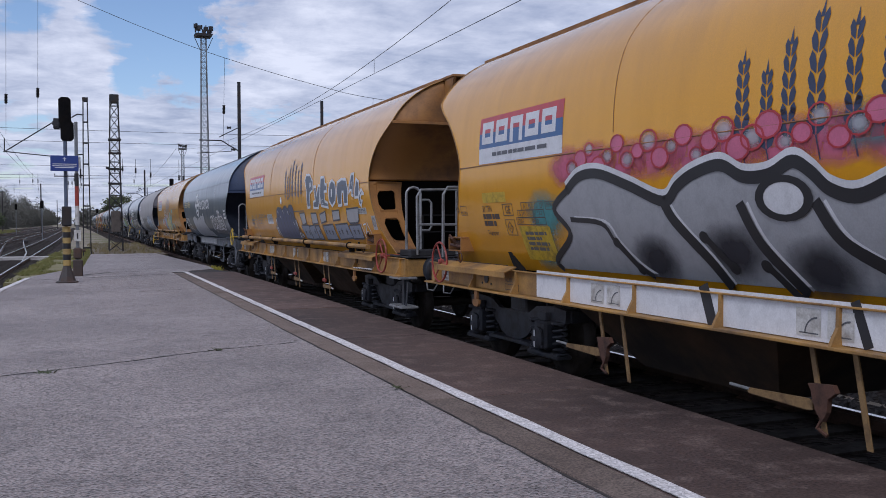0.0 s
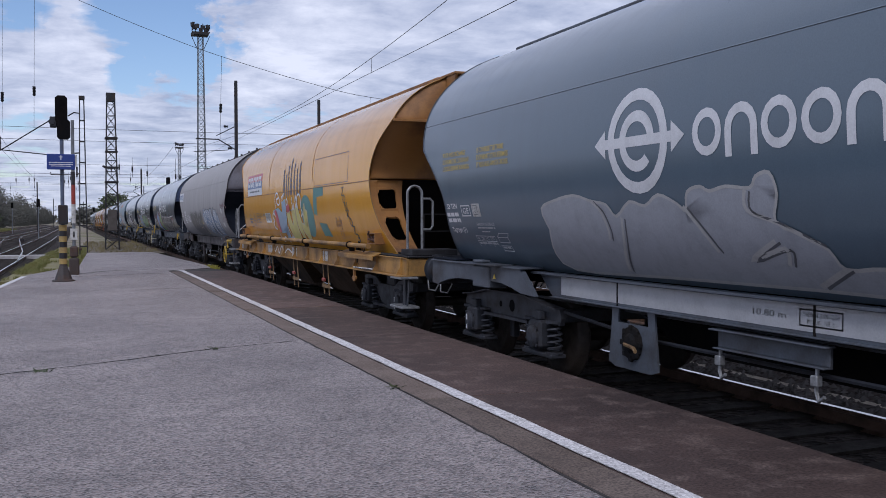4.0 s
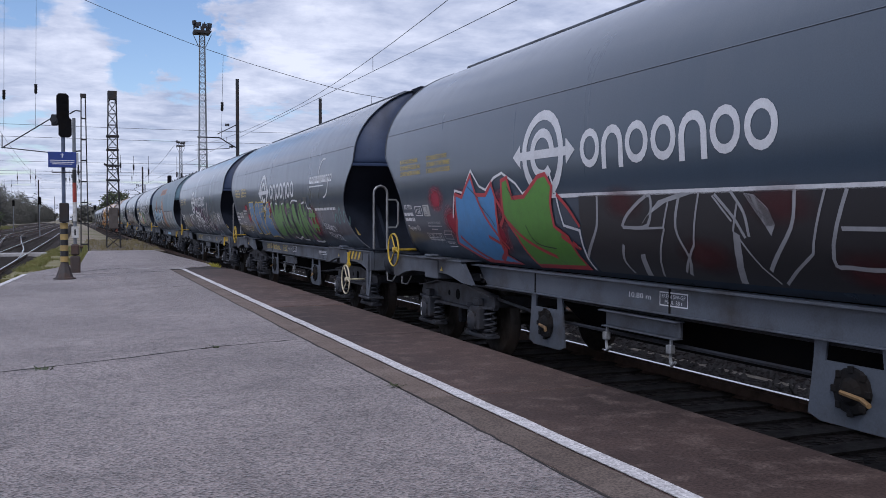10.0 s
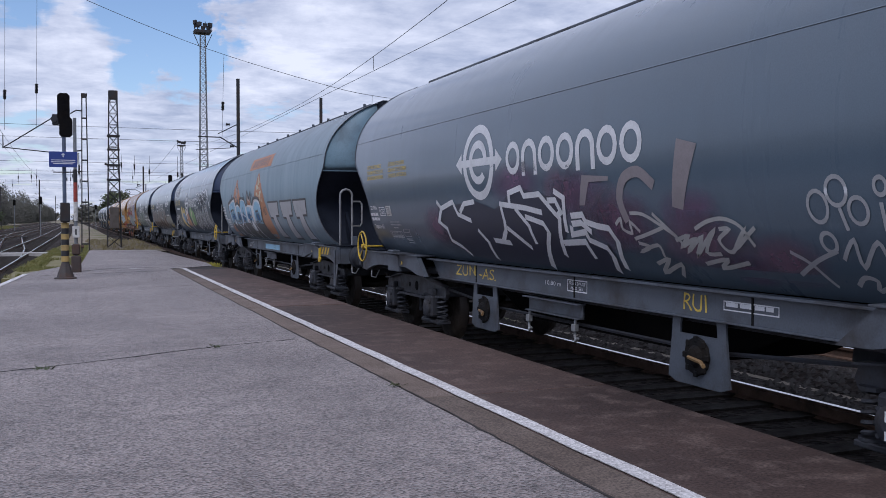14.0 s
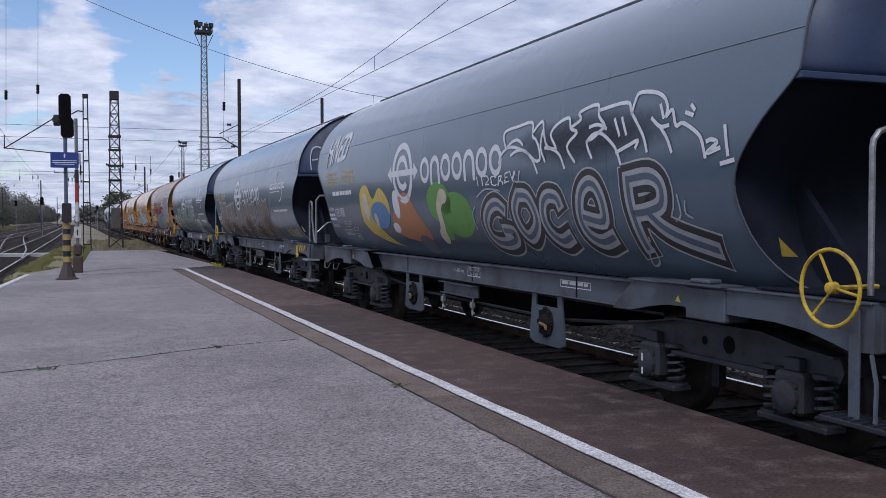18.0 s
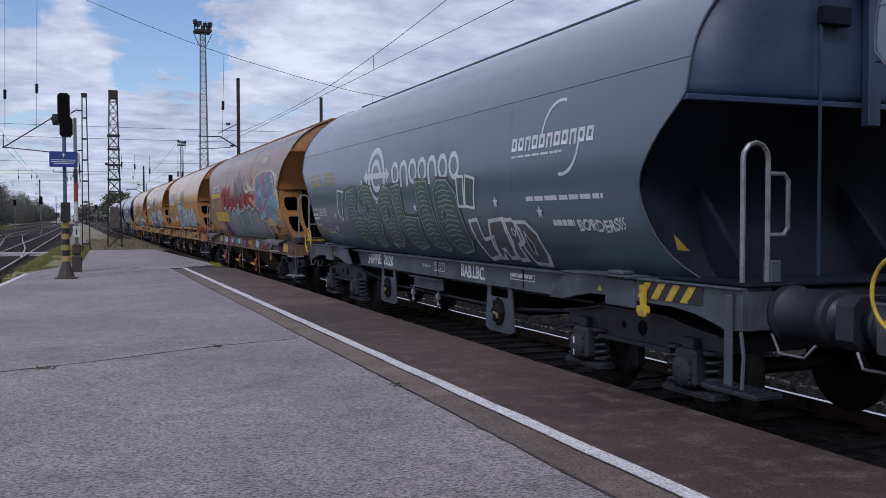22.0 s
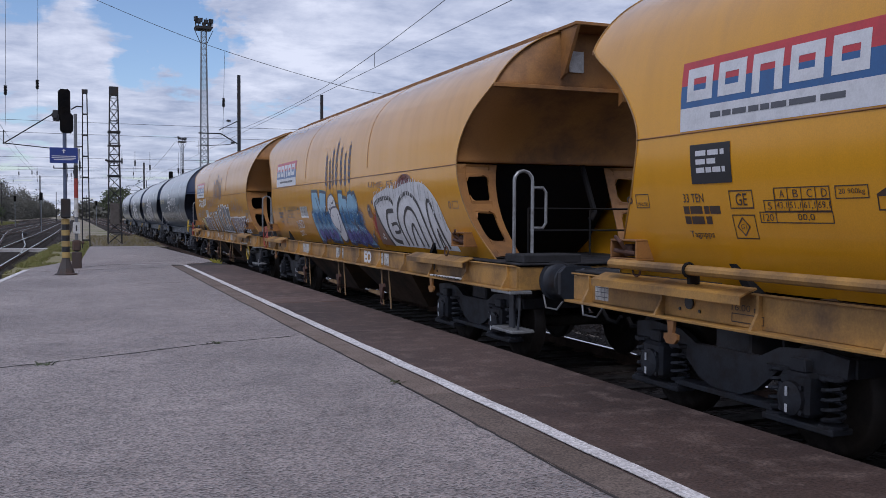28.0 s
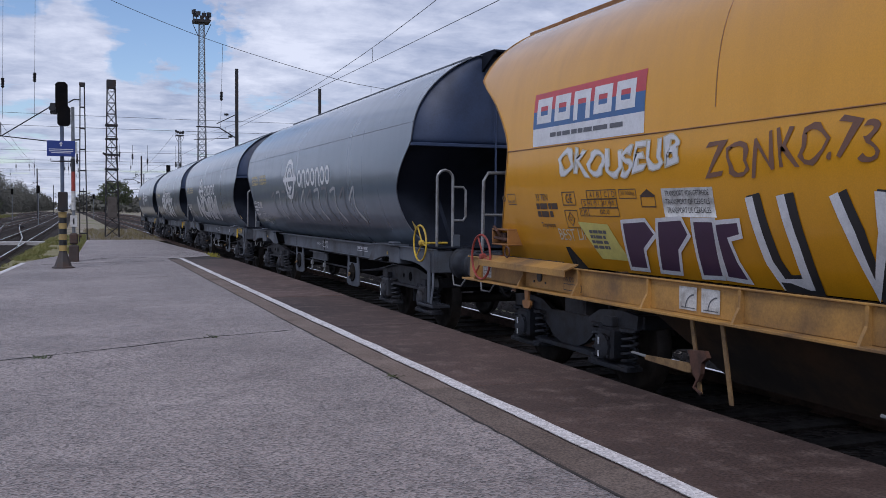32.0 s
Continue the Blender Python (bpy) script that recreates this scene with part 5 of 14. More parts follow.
                prism(bm, [(c - 0.04, 0.57), (c + 0.02, 0.58), (c + 0.60, 0.555), (c + 0.62, 0.535), (c + 0.60, 0.515), (c + 0.02, 0.50), (c - 0.04, 0.51)], x * 1.425, x * 1.408)
                part("flap_lever", bm, BRIGHT_YELLOW if paint is RUSTY else LEVER_TAN, fl, "flat painted flap lever")
                bm = B()
                rod(bm, (x * 1.417, c + 0.60, 0.545), (x * 1.417, c + 0.82, 0.55), 0.013, 7)
                part("lever_tip", bm, GREY_STEEL, fl, "pale grip at the lever's end")
                bm = B()
                prism(bm, [(c - 0.02, 0.69), (c - 0.24, 0.71), (c - 0.27, 0.66), (c - 0.20, 0.61), (c - 0.19, 0.52), (c - 0.15, 0.45), (c - 0.10, 0.50), (c - 0.06, 0.58), (c - 0.05, 0.64)], x * 1.45, x * 1.41)
                tube(bm, [(x * 1.43, c - 0.14, 0.48), (x * 1.44, c - 0.10, 0.40), (x * 1.43, c - 0.18, 0.36)], 0.014, 5)
                part("lever_catch", bm, RED_PAINT if paint is RUSTY else RUST, fl, "hinged rusty lever catch")
        for s in (-1, 1):
            bm = B()
            c = s * (h - 2.65)
            prism(bm, [(c - 0.05, 0.96), (c + 0.05, 0.96), (c + 0.03, 0.84), (c + 0.09, 0.83), (c + 0.09, 0.79), (c + 0.05, 0.75), (c - 0.05, 0.75), (c - 0.09, 0.79), (c - 0.09, 0.83), (c - 0.03, 0.84)], x * 1.46, x * 1.49)
            part("tow_hook", bm, BRIGHT_YELLOW if pipe is None else end_mat, w, "painted tow hook under the sill")
            bm = B()
            rod(bm, (x * 1.391, s * (h - 2.78), 1.10), (x * 1.405, s * (h - 2.78), 1.10), 0.055, 14)
            for dy, dz in ((-0.13, 0.06), (-0.13, -0.06), (0.13, 0.06), (0.13, -0.06)):
                rod(bm, (x * 1.391, s * (h - 2.78) + dy, 1.10 + dz), (x * 1.40, s * (h - 2.78) + dy, 1.10 + dz), 0.014, 6)
            tagged(part("round_cap", bm, PAINT_BLACK, sill), kind="stuff")
            if x > 0 or s > 0:
                continue
            bm = B()      # striped rod from the near tow hook along the sill
            rod(bm, (x * 1.50, s * (h - 2.62), 0.99), (x * 1.50, s * (h - 1.55), 1.005), 0.014, 7)
            sr = part("tail_rod", bm, WHITE_SHEET, w, "black and white striped rod below the sill")
            for k in range(9):
                yk = h - 2.50 + 0.105 * k
                bm = B()
                rod(bm, (x * 1.50, s * yk, 0.992), (x * 1.50, s * (yk + 0.05), 0.994), 0.0155, 6)
                part("rod_stripe", bm, PAINT_BLACK, sr)
    bm = B()
    soft_box(bm, -0.16, 0.16, -(h - 0.9), h - 0.9, 0.96, 1.20, 0.01)
    part("centre_sill", bm, DEEP_BLACK, w)
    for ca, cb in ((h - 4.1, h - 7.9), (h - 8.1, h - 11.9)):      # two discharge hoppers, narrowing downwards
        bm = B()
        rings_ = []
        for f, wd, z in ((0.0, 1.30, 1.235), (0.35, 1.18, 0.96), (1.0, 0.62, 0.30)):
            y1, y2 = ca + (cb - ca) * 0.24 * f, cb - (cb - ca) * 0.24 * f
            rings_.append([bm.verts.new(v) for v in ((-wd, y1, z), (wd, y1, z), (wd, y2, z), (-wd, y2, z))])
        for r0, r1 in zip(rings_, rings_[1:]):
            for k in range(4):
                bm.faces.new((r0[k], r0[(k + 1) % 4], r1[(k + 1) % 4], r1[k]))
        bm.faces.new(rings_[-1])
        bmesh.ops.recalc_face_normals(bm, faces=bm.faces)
        part("discharge_hopper", bm, BELLY, w, "yellow discharge hopper below the body, darkened by painted-in shade")
    for s in (-1, 1):
        bm = B()
        o = h - sh.head[s]
        soft_box(bm, -1.355, 1.355, min(s * (o - 0.003), s * (o - 0.24)), max(s * (o - 0.003), s * (o - 0.24)), 0.95, 1.22, 0.01)
        part("headstock", bm, frame_mat, w)
        bm = B()
        soft_box(bm, -1.36, 1.36, min(s * (o + 0.03), s * (h - 2.9)), max(s * (o + 0.03), s * (h - 2.9)), 1.238, 1.262, 0.006)
        part("end_deck", bm, DECK, w, "dark steel deck of the wagon end")
        buffers(w, s > 0, sh, BUFFER_STEEL)
        bogie(w, s * (h - sh.truck[s]), "yellow", BOGIE_STEEL)
        bm = B()      # railing across the deck
        for z in (1.62, 1.9):
            tube(bm, [(-0.7, s * (h - 1.25), z), (1.2, s * (h - 1.25), z)], 0.014, 5)
        for x in (-0.7, 0.2, 1.2):
            tube(bm, [(x, s * (h - 1.25), 1.295), (x, s * (h - 1.25), 1.9)], 0.016, 5)
        tube(bm, [(0.45, s * (h - 1.9), 2.5), (0.45, s * (h - 1.55), 1.85), (0.35, s * (h - 1.5), 1.75)], 0.04, 6)
        part("deck_railing", bm, BLACK_STEEL, w)
    for x in (-1, 1):
        s = -1 if x < 0 else 1
        y0 = s * (h - sh.head[s] - 0.42)
        yo = s * (h - sh.head[s])
        bm = B()
        top = [(x * 1.22, y0, 1.29), (x * 1.22, y0, 2.22)] + [(x * (1.10 + 0.12 * math.cos(a)), y0, 2.22 + 0.12 * math.sin(a)) for a in np.linspace(0.4, math.pi - 0.4, 5)] + [(x * 0.98, y0, 2.22), (x * 0.98, y0, 1.29)]
        tube(bm, top, 0.021, 7)
        tube(bm, [(x * 0.98, y0, 2.14), (x * 0.84, y0, 2.14), (x * 0.80, y0, 2.09), (x * 0.80, y0, 1.72), (x * 0.84, y0, 1.66), (x * 0.98, y0, 1.66)], 0.018, 7)
        part("grab_rail", bm, GREY_STEEL, w, "grey bent-tube grab rail at the wagon end")
        bm = B()
        soft_box(bm, min(x * 1.33, x * 1.36), max(x * 1.33, x * 1.36), yo - s * 0.20 - 0.06, yo - s * 0.20 + 0.06, 0.50, 0.95, 0.004)
        tube(bm, [(x * 1.34, yo - s * 0.02, 0.95), (x * 1.37, yo + s * 0.04, 0.72), (x * 1.40, yo + s * 0.06, 0.51)], 0.014, 6)
        hang = part("step_hanger", bm, BUFFER_STEEL, w, "flat steel hanger of the end steps")
        for z0, ya, yb in ((0.475, 0.46, -0.12), (0.915, 0.46, -0.06)):
            bm = B()
            y1, y2 = sorted((yo - s * ya, yo - s * yb))
            soft_box(bm, min(x * 1.22, x * 1.50), max(x * 1.22, x * 1.50), y1, y2, z0, z0 + 0.03, 0.005)
            for q in range(7):
                box(bm, min(x * 1.23, x * 1.49), max(x * 1.23, x * 1.49), y1 + 0.02 + (y2 - y1 - 0.06) * q / 6, y1 + 0.04 + (y2 - y1 - 0.06) * q / 6, z0 + 0.031, z0 + 0.04)
            tagged(part("foot_step", bm, GREY_STEEL, hang), "grated grey foot step", kind="stuff")
        bm = B()
        soft_box(bm, min(x * 0.55, x * 1.30), max(x * 0.55, x * 1.30), min(yo, yo - s * 0.5), max(yo, yo - s * 0.5), 1.263, 1.36, 0.01)
        part("deck_box", bm, DECK, w, "flat dark box on the end deck")
    return w


def brake_platform(w, sh, far=False):
    """Hand brake wheel and railed brake platform at one end."""
    s, h = (1 if far else -1), sh.length / 2
    hand_wheel(w, (-1.50, s * (h - (1.47 if far else 1.02)), 1.25), 0.265, RED_PAINT)
    bm = B()
    y0 = s * (h - sh.head[s] + 0.02)
    tube(bm, [(-1.2, y0 + s * 0.02, 1.29), (-1.2, y0, 2.18), (-1.14, y0, 2.28), (-0.2, y0, 2.30), (0.9, y0, 2.30), (1.2, y0, 2.2), (1.2, y0, 1.29)], 0.022, 7)
    tube(bm, [(-1.2, y0, 1.75), (1.2, y0, 1.75)], 0.018, 6)
    for x in (-0.55, 0.2, 0.7):
        tube(bm, [(x, y0, 1.29), (x, y0, 2.3)], 0.018, 6)
    part("platform_railing", bm, GREY_STEEL, w, "grey tube railing of the brake platform")


# ---------------------------------------------------------------- paint on the wagons: shapes in (metres from the far end, height)
def rect(e0, e1, z0, z1):
    return [[(e0, z0), (e1, z0), (e1, z1), (e0, z1)]]


def disc(e, z, re, rz=None, n=18, a0=0, a1=360):
    rz = re if rz is None else rz
    return [[(e + re * math.cos(radians(a0 + (a1 - a0) * k / n)), z + rz * math.sin(radians(a0 + (a1 - a0) * k / n))) for k in range(n if a1 - a0 >= 360 else n + 1)]]


def annulus(e, z, r1, r0, n=24, a0=0, a1=360, squash=1.0):
    """A ring or an arc of a ring, in one piece."""
    full, pts, faces = a1 - a0 >= 360, [], []
    m = n if full else n + 1
    for k in range(m):
        a = radians(a0 + (a1 - a0) * k / n)
        pts += [(e + r0 * math.cos(a) * squash, z + r0 * math.sin(a)), (e + r1 * math.cos(a) * squash, z + r1 * math.sin(a))]
    for k in range(n):
        i, j = 2 * k, 2 * ((k + 1) % m)
        faces.append((i, i + 1, j + 1, j))
    return [("mesh", pts, faces)]


def stroke(pts, w, taper=False):
    """One painted line of width w through the points, with mitred bends."""
    pts = [p for i, p in enumerate(pts) if i == 0 or math.dist(p, pts[i - 1]) > 1e-5]
    n, out, faces = len(pts), [], []
    for i, p in enumerate(pts):
        a, c = Vector(pts[max(i - 1, 0)]), Vector(pts[min(i + 1, n - 1)])
        u, v = (Vector(p) - a), (c - Vector(p))
        u, v = (u if u.length else v).normalized(), (v if v.length else u).normalized()
        d = (u + v).normalized() if (u + v).length > 1e-4 else u
        k = min(1.8, 1 / max(0.4, d.dot(u)))
        hw = w / 2 * k * (1 - 0.7 * i / max(1, n - 1) if taper else 1)
        end = d * (w * 0.3) * (-1 if i == 0 else 1 if i == n - 1 else 0)
        out += [(p[0] + d.y * hw + end.x, p[1] - d.x * hw + end.y), (p[0] - d.y * hw + end.x, p[1] + d.x * hw + end.y)]
        if i:
            faces.append((2 * i - 2, 2 * i, 2 * i + 1, 2 * i - 1))
    return [("mesh", out, faces)]


def curve_pts(pts, n=8):
    return [tuple(p) for p in smooth_curve(pts, (len(pts) - 1) * n + 1)]


def hollow(e0, e1, z0, z1, t):
    """A rectangular frame in one piece."""
    out, inn = [(e0, z0), (e1, z0), (e1, z1), (e0, z1)], [(e0 + t, z0 + t), (e1 - t, z0 + t), (e1 - t, z1 - t), (e0 + t, z1 - t)]
    return [("mesh", out + inn, [(k, (k + 1) % 4, 4 + (k + 1) % 4, 4 + k) for k in range(4)])]


def rounded(e0, e1, z0, z1, r, n=4):
    pts = []
    for ce, cz, a0 in ((e1 - r, z1 - r, 0), (e0 + r, z1 - r, 90), (e0 + r, z0 + r, 180), (e1 - r, z0 + r, 270)):
        for k in range(n + 1):
            a = radians(a0 + 90 * k / n)
            pts.append((ce + r * math.cos(a), cz + r * math.sin(a)))
    return [pts]


def star(e, z, r):
    return [[(e + (r if k % 2 == 0 else r * 0.42) * math.sin(k * math.pi / 5), z + (r if k % 2 == 0 else r * 0.42) * math.cos(k * math.pi / 5)) for k in range(10)]]


GLYPHS = {}


def lettering(s, e0, e1, z0, z1, bold=0.0, slant=0.0, wob=0.0, rise=0.0):
    """Letters of the built-in font, stretched into a box; bold fattens them, wob makes them hand-drawn."""
    key = (s, bold)
    if key not in GLYPHS:
        cu = bpy.data.curves.new("letters", "FONT")
        cu.body, cu.offset, cu.resolution_u = s, bold, 3
        ob = bpy.data.objects.new("letters", cu)
        me = bpy.data.meshes.new_from_object(ob)
        co = [(v.co.x, v.co.y) for v in me.vertices]
        GLYPHS[key] = (co, [tuple(p.vertices) for p in me.polygons])
        bpy.data.objects.remove(ob), bpy.data.curves.remove(cu), bpy.data.meshes.remove(me)
    co, faces = GLYPHS[key]
    base, _ = GLYPHS.get((s, 0.0), (co, None))
    if not co:
        return [("mesh", [], [])]
    xs, ys = [c[0] for c in base], [c[1] for c in base]
    x0, x1, y0, y1 = min(xs), max(xs), min(ys), max(ys)
    out = []
    for x, y in co:
        f, g = (x - x0) / (x1 - x0), (y - y0) / (y1 - y0)
        e = e0 + (e1 - e0) * f + slant * (g - 0.5) * (z1 - z0)
        z = z0 + (z1 - z0) * g + rise * f
        if wob:
            e += wob * math.sin(9 * g + 5.1 * e)
            z += wob * math.sin(3.7 * e + 1.3) + wob * 0.6 * math.sin(11.0 * e)
        out.append((e, z))
    return [("mesh", out, faces)]


def islands(shape):
    """The separate pieces of a mesh shape."""
    if not isinstance(shape, tuple):
        return [shape]
    root = list(range(len(shape[1])))

    def find(i):
        while root[i] != i:
            root[i] = root[root[i]]
            i = root[i]
        return i
    for f in shape[2]:
        for i in f[1:]:
            root[find(i)] = find(f[0])
    groups = {}
    for f in shape[2]:
        groups.setdefault(find(f[0]), []).append(f)
    out = []
    for fs in groups.values():
        ids = sorted({i for f in fs for i in f})
        at_ = {i: k for k, i in enumerate(ids)}
        out.append(("mesh", [shape[1][i] for i in ids], [tuple(at_[i] for i in f) for f in fs]))
    return out


APART = ("graffiti", "graffiti_outline", "graffiti_halo", "graffiti_patch", "graffiti_line", "graffiti_blob", "graffiti_spot", "sill_paint", "yellow_label", "yellow_panel", "paper_label", "wordmark", "logo_block", "ring_logo", "data_frame", "graffiti_eye_line", "graffiti_drip", "tag")
SHIFT = {}      # bodies and sills whose paint lies a little nearer, in metres


FINE = ("wagon_data", "warning_text", "small_text", "panel_text", "label_text", "data_table", "web_address", "sill_marking", "forwarder_logo", "grid_line", "wheat_ear", "pictogram_line", "rod_stripes", "graffiti_fleck", "graffiti_dot")


def paint(owner, sh, name, shapes, mat, layer=0, label="", flat=None):
    """Lays shapes on the wagon's near side: on the curved skin, or on a flat at x = flat."""
    if name in APART:
        alone = [q for s in shapes for q in islands(s)]
        if len(alone) > 1:
            return [paint(owner, sh, name, [q], mat, layer, label, flat) for q in alone]
        shapes = alone
    bm = B()
    for s in shapes:
        if isinstance(s, tuple):
            vs = [bm.verts.new((e, z, 0)) for e, z in s[1]]
            for f in s[2]:
                try:
                    bm.faces.new([vs[i] for i in f])
                except ValueError:
                    pass
        else:
            bm.faces.new([bm.verts.new((e, z, 0)) for e, z in s])
    if not bm.verts:
        bm.free()
        return None
    big = [f for f in bm.faces if len(f.verts) > 4]
    if big:
        bmesh.ops.triangulate(bm, faces=big)
    zs = [v.co.y for v in bm.verts]
    if flat is None:
        z = math.floor(min(zs) / 0.11) * 0.11 + 0.11
        while z < max(zs):
            bmesh.ops.bisect_plane(bm, geom=list(bm.verts) + list(bm.edges) + list(bm.faces), plane_co=(0, z, 0), plane_no=(0, 1, 0))
            z += 0.11
    off, h = 0.004 + 0.0022 * layer, sh.length / 2 - SHIFT.get(owner.name, 0.0)
    for v in bm.verts:
        e, z = v.co.x, v.co.y
        v.co = (flat - off, h - e, z) if flat is not None else (-(sh.width(z) + off), h - e, z)
    for f in bm.faces:
        f.smooth = flat is None
    ob = part(name, bm, mat, owner, label)
    if name in FINE:
        tagged(ob, label, kind="stuff")
    return ob


def piece(owner, sh, s, box4, fill, edge, edge2=None, slant=0.0, wob=0.02, rise=0.0, fat=0.03, layer=0, label=""):
    """A lettered graffiti piece: an outer glow, an outline and the filled letters."""
    e0, e1, z0, z1 = box4
    lettering(s, e0, e1, z0, z1)
    if edge2:
        paint(owner, sh, "graffiti_halo", lettering(s, e0, e1, z0, z1, fat * 2.6, slant, wob, rise), edge2, layer)
    paint(owner, sh, "graffiti_outline", lettering(s, e0, e1, z0, z1, fat * 1.7, slant, wob, rise), edge, layer + 1)
    paint(owner, sh, "graffiti", lettering(s, e0, e1, z0, z1, fat * 0.55, slant, wob, rise), fill, layer + 2, label)


def tag(owner, sh, s, box4, mat, slant=0.1, wob=0.02, rise=0.0, bold=0.0, layer=0, flat=None, label=""):
    e0, e1, z0, z1 = box4
    lettering(s, e0, e1, z0, z1)
    paint(owner, sh, "tag", lettering(s, e0, e1, z0, z1, bold, slant, wob, rise), mat, layer, label, flat)


def letter(owner, sh, pts, fill, edge=None, rim=0.03, layer=0, label="", outer=None, outer_rim=0.06):
    """A hand-drawn letter or field: filled outline, with an edge and an outer shadow where it has them."""
    ring = list(pts) + [pts[0]]
    if outer:
        paint(owner, sh, "graffiti_halo", stroke(ring, outer_rim * 2), outer, layer - 1)
    if edge:
        paint(owner, sh, "graffiti_outline", stroke(ring, rim * 1.5), edge, layer + 1.5)
    paint(owner, sh, "graffiti", [pts], fill, layer + 1, label)


def scrawl(owner, sh, pts, w, mat, layer=0, soft=True):
    """One sprayed line, rounded or with sharp bends."""
    paint(owner, sh, "graffiti_line", stroke(curve_pts(pts, 4) if soft and len(pts) > 2 else pts, w), mat, layer)


def brushed(owner, sh, pts, w):
    """A silver letter stroke inside a black band and a thin white contour."""
    way = curve_pts(pts, 4)
    for name, extra, mat, layer in (("graffiti_halo", 0.16, PAINT_BONE, 1), ("graffiti_outline", 0.125, PAINT_SOOT, 2), ("graffiti", 0.0, PAINT_SILVER, 3), ("graffiti_line", -w * 0.62, PAINT_STEEL, 4)):
        paint(owner, sh, name, stroke(way, w + extra), mat, layer, "silver brushed graffiti letter" if name == "graffiti" else "")


def hatched(owner, sh, pts, mat, layer, w=0.014):
    """Short bowed lines across a letter, one above the other."""
    zs, out = [z for _, z in pts], []
    z, k = min(zs) + 0.05, 0
    while z < max(zs) - 0.03:
        cuts = sorted(a[0] + (b[0] - a[0]) * (z - a[1]) / (b[1] - a[1]) for a, b in zip(pts, pts[1:] + pts[:1]) if (a[1] - z) * (b[1] - z) < 0)
        for e0, e1 in zip(cuts[::2], cuts[1::2]):
            g = e1 - e0
            if g > 0.12:
                f = 0.14 + 0.05 * (k % 3)
                out += stroke([(e0 + g * f, z - 0.02), (e0 + g * 0.5, z + 0.012), (e1 - g * f, z - 0.012)], w)
        z, k = z + 0.066, k + 1
    if out:
        paint(owner, sh, "graffiti_fleck", out, mat, layer)


def ear(e, z0, z1, k):
    """A stencilled ear of wheat: a stem and pairs of plump grains."""
    lo, hi = z0 - 0.06, z1 + 0.04
    out, n = stroke([(e + 0.03, lo - 0.16), (e, lo)], 0.014), 6
    hh = (hi - lo) / (n + 0.3)
    for i in range(n):
        z = lo + hh * i
        for s in (-1, 1):
            w = 0.082 * (1 - 0.05 * i) * (1 + 0.12 * (k % 3 == 0))
            out.append([(e + s * 0.006, z), (e + s * w * 0.75, z + hh * 0.30), (e + s * w, z + hh * 0.80), (e + s * w * 0.72, z + hh * 1.22), (e + s * w * 0.3, z + hh * 0.95), (e + s * 0.006, z + hh * 0.5)])
    out.append([(e - 0.02, hi - hh * 0.5), (e + 0.02, hi - hh * 0.5), (e, hi + 0.07)])
    return out


def blocks(e0, e1, z0, z1, n, gap=0.2, t=0.28, slant=0.0):
    """A row of plain rounded blocks that stands for a wordmark."""
    out, step = [], (e1 - e0) / n
    for k in range(n):
        a, b = e0 + k * step, e0 + (k + 1 - gap) * step
        tw = (b - a) * t
        if k % 3 == 2:
            out += stroke([(a + tw / 2, z0), (a + tw / 2, z1 - tw / 2), (b - tw / 2, z1 - tw / 2), (b - tw / 2, z0)], tw)
        else:
            out += hollow(a, b, z0, z1, tw)
    if slant:
        out = [("mesh", [(e + slant * (z - z0), z) for e, z in p[1]], p[2]) for p in out]
    return out


def bars(e0, e1, z0, z1, rows, seed=1, fill=0.62):
    """Lines of writing too small to read, as bars."""
    r, out, step = random.Random(seed), [], (z1 - z0) / rows
    for k in range(rows):
        e, zt = e0, z1 - k * step
        last = e1 if k % 2 == 0 else e0 + (e1 - e0) * r.uniform(0.7, 1.0)
        while e < last - 0.02:
            w = min(last - e, r.uniform(0.08, 0.26) * (e1 - e0) ** 0.5)
            out += rect(e, e + w * 0.86, zt - step * fill, zt)
            e += w
    return out


def rings(e0, e1, z0, z1, n, t=0.3):
    """A row of plain oval rings and arches that stands for a wordmark."""
    out, step, zc = [], (e1 - e0) / n, (z0 + z1) / 2
    for k in range(n):
        c, rr = e0 + (k + 0.5) * step, (z1 - z0) / 2
        sq = step * 0.45 / rr
        if k % 3 == 1:
            hw, tw = step * 0.45 - step * 0.09, step * 0.19
            out += stroke([(c - hw, z0)] + [(c - hw * math.cos(a), zc + (rr - tw / 2) * math.sin(a)) for a in np.linspace(0, math.pi, 9)] + [(c + hw, z0)], tw)
        else:
            out += annulus(c, zc, rr, rr * (1 - t * 1.3), 16, 0, 360, sq)
    return out


def ring_logo(body, sh, e, e_word=None):
    """Ring, inner disc-ring and crossbar with arrow ends, and a row of plain blocks beside it."""
    z = 2.48
    paint(body, sh, "ring_logo", annulus(e, z, 0.455, 0.355) + annulus(e, z, 0.265, 0.17, a0=0, a1=315) + rect(e - 0.5, e + 0.5, z - 0.045, z + 0.045)
          + [[(e - 0.68, z), (e - 0.5, z - 0.13), (e - 0.5, z + 0.13)], [(e + 0.68, z), (e + 0.5, z + 0.13), (e + 0.5, z - 0.13)]], LOGO_WHITE, 0, "white ring logo with a crossbar")
    ew = e + 0.76 if e_word is None else e_word
    paint(body, sh, "wordmark", rings(ew, ew + 2.74, 2.29, 2.66, 7), LOGO_WHITE, 0, "white wordmark of plain blocks")


